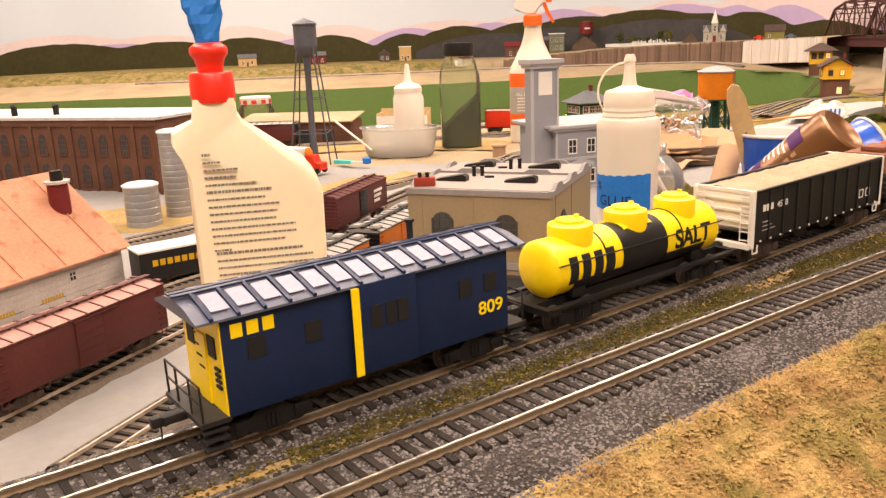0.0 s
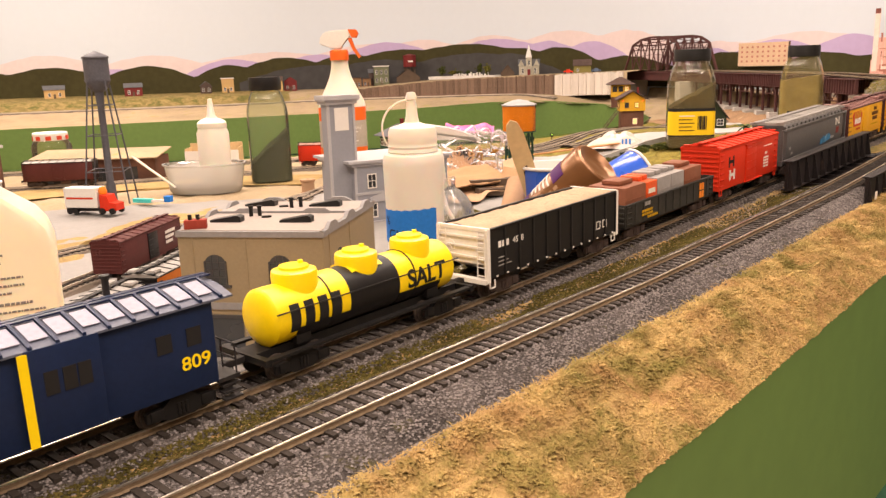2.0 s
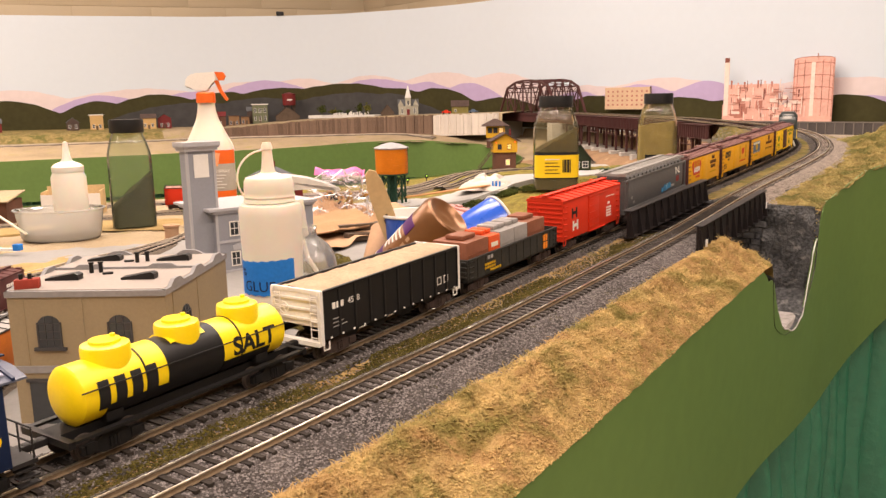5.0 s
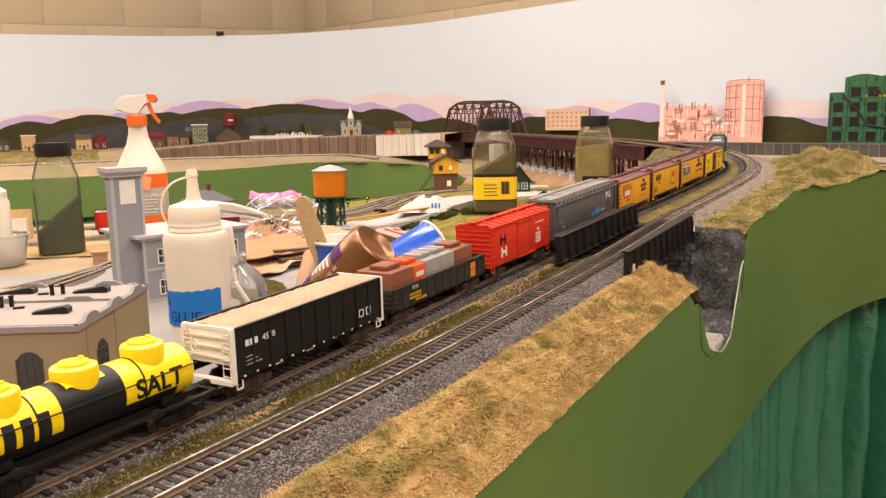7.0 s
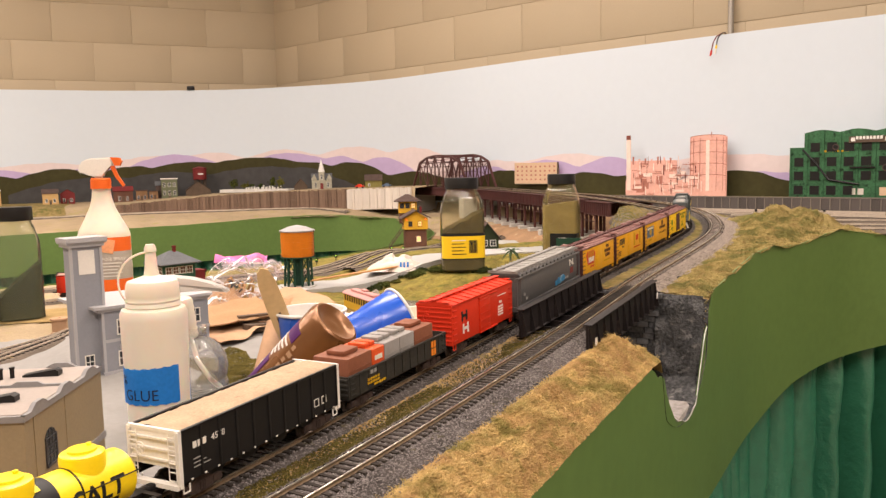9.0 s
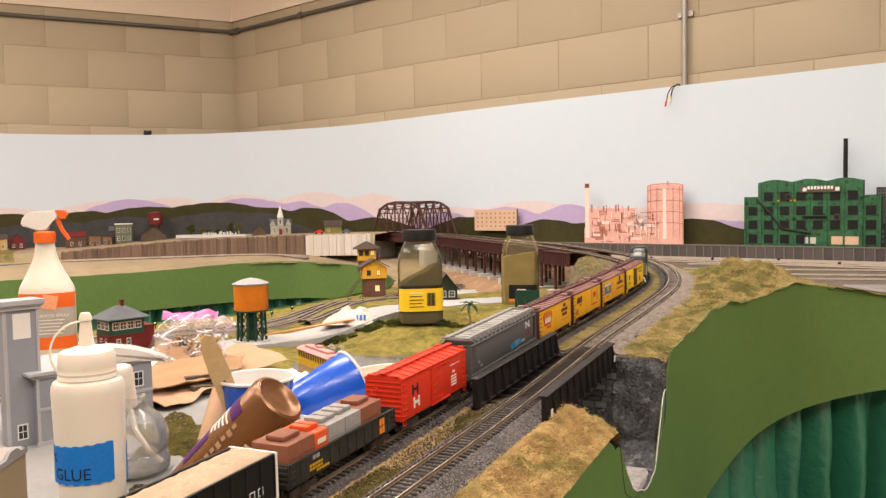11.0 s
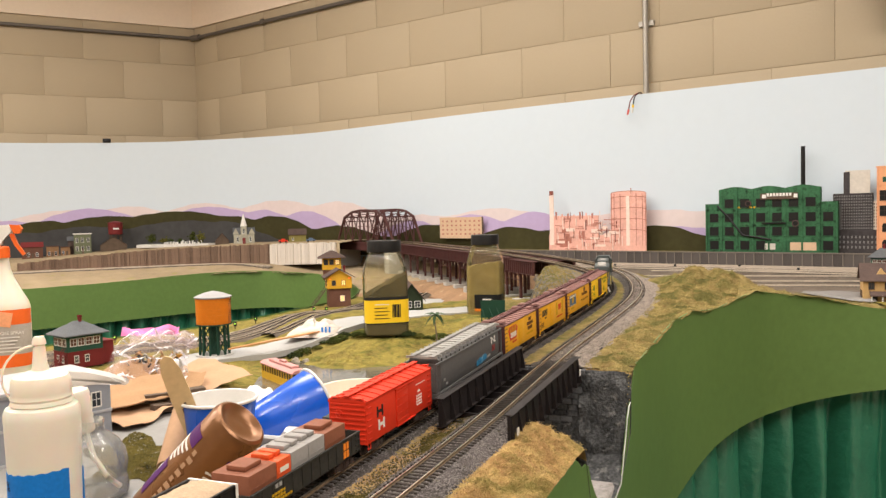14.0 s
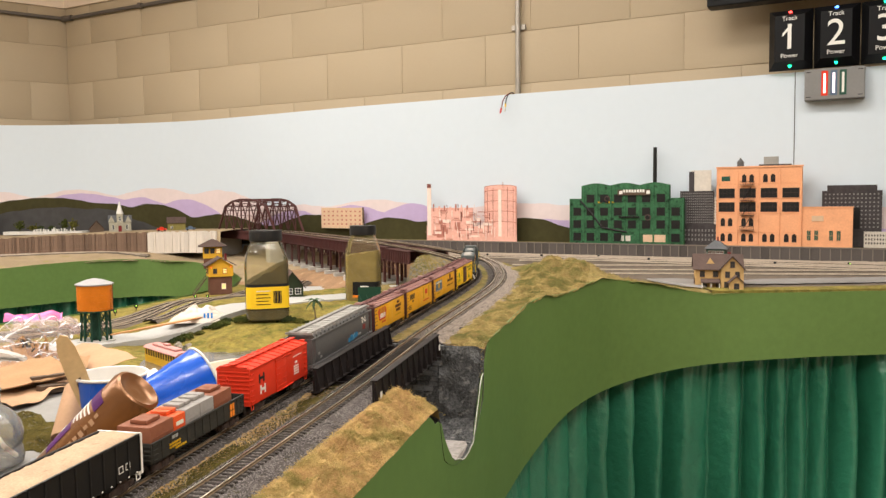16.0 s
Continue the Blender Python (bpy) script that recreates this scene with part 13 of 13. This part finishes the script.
patch("road_patch", [(1.84, 0.895), (1.97, 0.79), (2.4, 0.505), (2.8, 0.235), (2.84, 0.285), (2.45, 0.565), (2.04, 0.845), (1.90, 0.93)], 1.1972, M_ROADFAR, "grey road along the yard", "road", seed=9)

ribbon("grass_verge", [(1.70, 0.875), (1.835, 0.768), (2.02, 0.643), (2.42, 0.363), (2.86, 0.052)], 0.032, M_MOSS, "olive grass verge along the fascia", 0.003, "grass")

yard_track([(1.926, 1.774, 1.2025), (2.374, 1.268, 1.2025), (2.821, 0.763, 1.2025)])
yard_track([(1.783, 1.650, 1.2025), (2.246, 1.159, 1.2025), (2.697, 0.656, 1.2025)])
yard_track([(1.665, 1.546, 1.2025), (2.130, 1.057, 1.2025), (2.595, 0.568, 1.2025)])
yard_track([(1.566, 1.461, 1.2025), (2.044, 0.984, 1.2025), (2.510, 0.495, 1.2025)])
patch("road_patch", [(1.763, 1.106), (1.812, 1.064), (1.831, 1.014), (1.825, 0.970), (1.716, 0.895), (1.706, 0.932), (1.730, 1.018)], 1.1972, M_ROADFAR, "grey road wedge beside the house", "road", seed=12)

# ---- conduits, wires and control panels on the wall ----
bm = bmesh.new()
cyl(bm, (0.05, -0.014, 2.464), (LEN_R, -0.014, 2.464), 0.0105, seg=14, m=WALL_R)
cyl(bm, (0.0, -0.020, 2.464), (0.075, -0.014, 2.464), 0.017, seg=14, m=WALL_R)
for k in range(6):
    box(bm, 0.62 + k * 0.9, 0.645 + k * 0.9, -0.027, 0.0, 2.452, 2.478, WALL_R)
tagged(part("conduit", bm, M_CONDUIT_DARK), "dark grey horizontal conduit on the block wall", "conduit", kind="structure")
bm = bmesh.new()
cyl(bm, (0, -0.014, 2.464), (LEN_L, -0.014, 2.464), 0.0105, seg=14, m=WALL_L)
tagged(part("conduit", bm, M_CONDUIT_DARK), "dark grey conduit along the block wall", "conduit", kind="structure")
cxx = 2.349
cs = math.dist(CORNER, (2.349, 2.245)) + 0.012
bm = bmesh.new()
cyl(bm, (cs, -0.020, 1.6), (cs, -0.020, 3.0), 0.0105, seg=14, m=WALL_R)
box(bm, cs - 0.03, cs + 0.03, -0.014, 0.0, 2.10, 2.12, WALL_R)
tagged(part("conduit", bm, M_CONDUIT), "vertical grey conduit rising behind the backdrop", "conduit", kind="structure")
bxs = tagged(obj("junction_box", None), "small black box on top of the backdrop", "box")
bxs.matrix_basis = pose(*back_at(back_s(0.64, 4.60), -0.004)[:2], 1.8235)
bm = bmesh.new()
box(bm, -0.02, 0.02, -0.015, 0.015, 0, 0.022, bevel=0.003)
part("case", bm, C_BLACK, bxs)
wr = thing("video_cables", pose(*back_at(back_s(2.226, 2.15), 0.006)[:2], 1.8225), "red yellow and white phono cables hanging over the backdrop", "cable")
for k, (mt2, dx, ln) in enumerate(((C_RED, -0.05, 0.060), (LBL_Y, -0.028, 0.040), (M_WHITE, -0.030, 0.052))):
    bm = bmesh.new()
    tube(bm, [(0.030 + 0.01 * k, 0.012, -0.005), (0.022, 0.0, 0.008), (0.005, -0.008, 0.006), (dx * 0.5, -0.011, -ln * 0.12), (dx * 0.85, -0.012, -ln * 0.5), (dx, -0.012, -ln)], 0.0021, 7)
    cb_ = part("cable", bm, OXIDE if mt2 is C_RED else C_BLACK, wr)
    bm = bmesh.new()
    cyl(bm, (dx, -0.012, -ln), (dx * 1.1, -0.012, -ln - 0.018), 0.0038, 0.0032, seg=10)
    part("plug", bm, mt2, cb_)
x, y, h = back_at(back_s(2.652, 1.205), 0.0008)
bm = bmesh.new()
box(bm, -0.0012, 0.0012, -0.0008, 0.0008, 1.24, 1.823)
tagged(obj("backdrop_seam", finish(bm, "backdrop_seam", C_GREY, smooth=False), None, pose(x, y, 0, 0, 0, h)), "thin dark seam between two backdrop boards", "seam", kind="structure")


def track_panel(k, number, top):
    x, y, h = back_at(back_s(2.6435, 1.2125) - 0.014 + k * 0.138, 0.012)
    t = thing("track_sign", pose(x, y, 1.829, 0, 0, h), "black framed track power sign with large white number", "track sign", "track power signs")
    bm = bmesh.new()
    w, hh, d = 0.0675, 0.198, 0.045
    o = [bm.verts.new(p) for p in ((-w, 0, 0), (w, 0, 0), (w, 0, hh), (-w, 0, hh))]
    i = [bm.verts.new(p) for p in ((-w + 0.022, -d, 0.024), (w - 0.022, -d, 0.024), (w - 0.022, -d, hh - 0.024), (-w + 0.022, -d, hh - 0.024))]
    for a in range(4):
        bm.faces.new((o[a], o[(a + 1) % 4], i[(a + 1) % 4], i[a]))
    bm.faces.new(i[::-1])
    bm.faces.new(o)
    part("case", bm, SCREEN, t, smooth=False)
    F = pose(0, -d - 0.0006, 0, 90, 0, 0)
    lettering("lettering", "Track", 0.020, M_WHITE, t, pose(0, -d - 0.0008, 0.163, 90, 0, 0))
    lettering("numeral", number, 0.118, M_WHITE, t, pose(0, -d - 0.0008, 0.100, 90, 0, 0))
    if number == "1":
        bm = bmesh.new()
        prism(bm, [(-0.022, 0.018), (-0.004, 0.040), (-0.004, 0.028), (-0.022, 0.008)], -0.0001, 0.0001, pose(0.0005, -d - 0.0008, 0.097, 90, 0, 0))
        part("numeral_flag", bm, M_WHITE, t, smooth=False)
    lettering("lettering", "Power", 0.020, M_WHITE, t, pose(0, -d - 0.0008, 0.042, 90, 0, 0))
    for z, mt2, nm in ((0.186, top, "top_lamp"), (0.012, LED_GREEN, "power_lamp")):
        bm = bmesh.new()
        lathe(bm, [(0.0058, 0), (0.0054, 0.003), (0.003, 0.005), (0, 0.006)], 14, pose(0, -0.022, z, 90, 0, 0))
        part(nm, bm, mt2, t, "glowing indicator lamp")


LED_GREEN = glow("led_green", (0.03, 0.9, 0.35), 5.0)
LED_RED = glow("led_red", (1.0, 0.05, 0.04), 6.0)
LED_BLUE = glow("led_blue", (0.08, 0.25, 1.0), 6.0)
track_panel(0, "1", LED_RED)
track_panel(1, "2", LED_BLUE)
track_panel(2, "3", LED_GREEN)
x, y, h = back_at(back_s(2.535, 1.461), 0.02)
mn = thing("monitor", pose(x, y, 2.062, 0, 0, h), "large black monitor hanging above the track panels", "monitor")
bm = bmesh.new()
box(bm, 0, 0.95, -0.03, 0.04, 0.0, 0.5, bevel=0.004)
part("case", bm, SCREEN, mn, smooth=False)
bm = bmesh.new()
box(bm, 0.015, 0.935, -0.033, -0.0302, 0.02, 0.485)
part("screen", bm, SCREEN, mn, "dark glossy screen", smooth=False)
bm = bmesh.new()
cyl(bm, (0.155, -0.0345, 0.010), (0.155, -0.030, 0.010), 0.0025, seg=10)
part("power_lamp", bm, LED_RED, mn, "red standby lamp")
x, y, h = back_at(back_s(2.695, 1.097), 0.0)
cbx = thing("control_box", pose(x, y, 1.722, 0, 0, h), "grey metal control box with three coloured light slots", "control box")
bm = bmesh.new()
box(bm, -0.088, 0.088, -0.045, 0, 0, 0.100, bevel=0.002)
part("case", bm, BOXGREY, cbx, smooth=False)
for k, (fr_, lt) in enumerate(((C_RED, glow("slot_red", (1.0, 0.55, 0.5), 1.6)), (P_BLUE, glow("slot_white", (1.0, 0.8, 0.85), 1.3)), (TOWERGREEN, M_WHITE))):
    x = -0.028 + k * 0.027
    sl = slab(cbx, "light_slot", x - 0.010, x + 0.010, 0.012, 0.092, fr_, -0.0465, -0.0445, "coloured slot frame")
    slab(sl, "light_strip", x - 0.0035, x + 0.0035, 0.020, 0.084, lt, -0.0476, -0.0466, "pale light strip")
for x in (-0.076, 0.076):
    for z in (0.010, 0.090):
        slab(cbx, "screw_slot", x - 0.007, x + 0.007, z - 0.0012, z + 0.0012, C_BLACK, -0.0458, -0.0448)

# ---- blocks of the wall ----
BLK = {}


def wall_blocks(wall, length, rows, first, tag):
    """Painted concrete blocks in running bond, joints nearly flush."""
    n = 0
    for r, (z0, z1) in enumerate(rows):
        x = first - (0.205 if r % 2 else 0.0)
        while x < length:
            a, b = max(0.004, x + 0.0014), min(length, x + 0.4086)
            if b - a > 0.03:
                k = (round(b - a, 3), round(z1 - z0, 3))
                if k not in BLK:
                    bm = bmesh.new()
                    box(bm, 0, k[0], 0.0, 0.016, 0.0009, k[1] - 0.0009, bevel=0.0016)
                    BLK[k] = finish(bm, "block", M_BLOCK)
                obj("block", BLK[k], wall, pose(a, 0.0004 * math.sin(n * 2.4), z0))
                n += 1
            x += 0.41


ROWS = [(1.671, 1.883), (1.883, 2.095), (2.095, 2.307), (2.307, 2.524)]
wall_blocks(bpy.data.objects["wall_right"], LEN_R, ROWS, 0.004, "r")
wall_blocks(bpy.data.objects["wall_left"], LEN_L, ROWS, -0.32, "l")

# ---- stones of the abutment ----
rg = random.Random(41)
STN = []
for k in range(5):
    bm = bmesh.new()
    w = 0.0135 + 0.0012 * k
    box(bm, 0.0006, w - 0.0006, -0.0022, 0.004, 0.0005, 0.0070, bevel=0.0007)
    for v in bm.verts:
        v.co += Vector((rg.uniform(-1, 1), rg.uniform(-1, 1), rg.uniform(-1, 1))) * 0.0003
    STN.append((w, finish(bm, "stone", M_STONEBLK)))
AX = Matrix.Translation((*up(0.955, 0), 0)) @ pose(0, 0, 0, 0, 0, HEAD - 90)
n = 0
for r in range(17):
    z = 1.093 + r * 0.0072
    lean = 0.012 * (1.214 - z) / 0.13
    x = -0.245 - (0.006 if r % 2 else 0)
    while x < -0.049 and n < 300:
        w, me = STN[rg.randrange(5)]
        w = min(w, -0.044 - x)
        obj("stone", me, abut, AX @ pose(x, -0.0005 + lean - 0.003, z))
        n += 1
        x += w
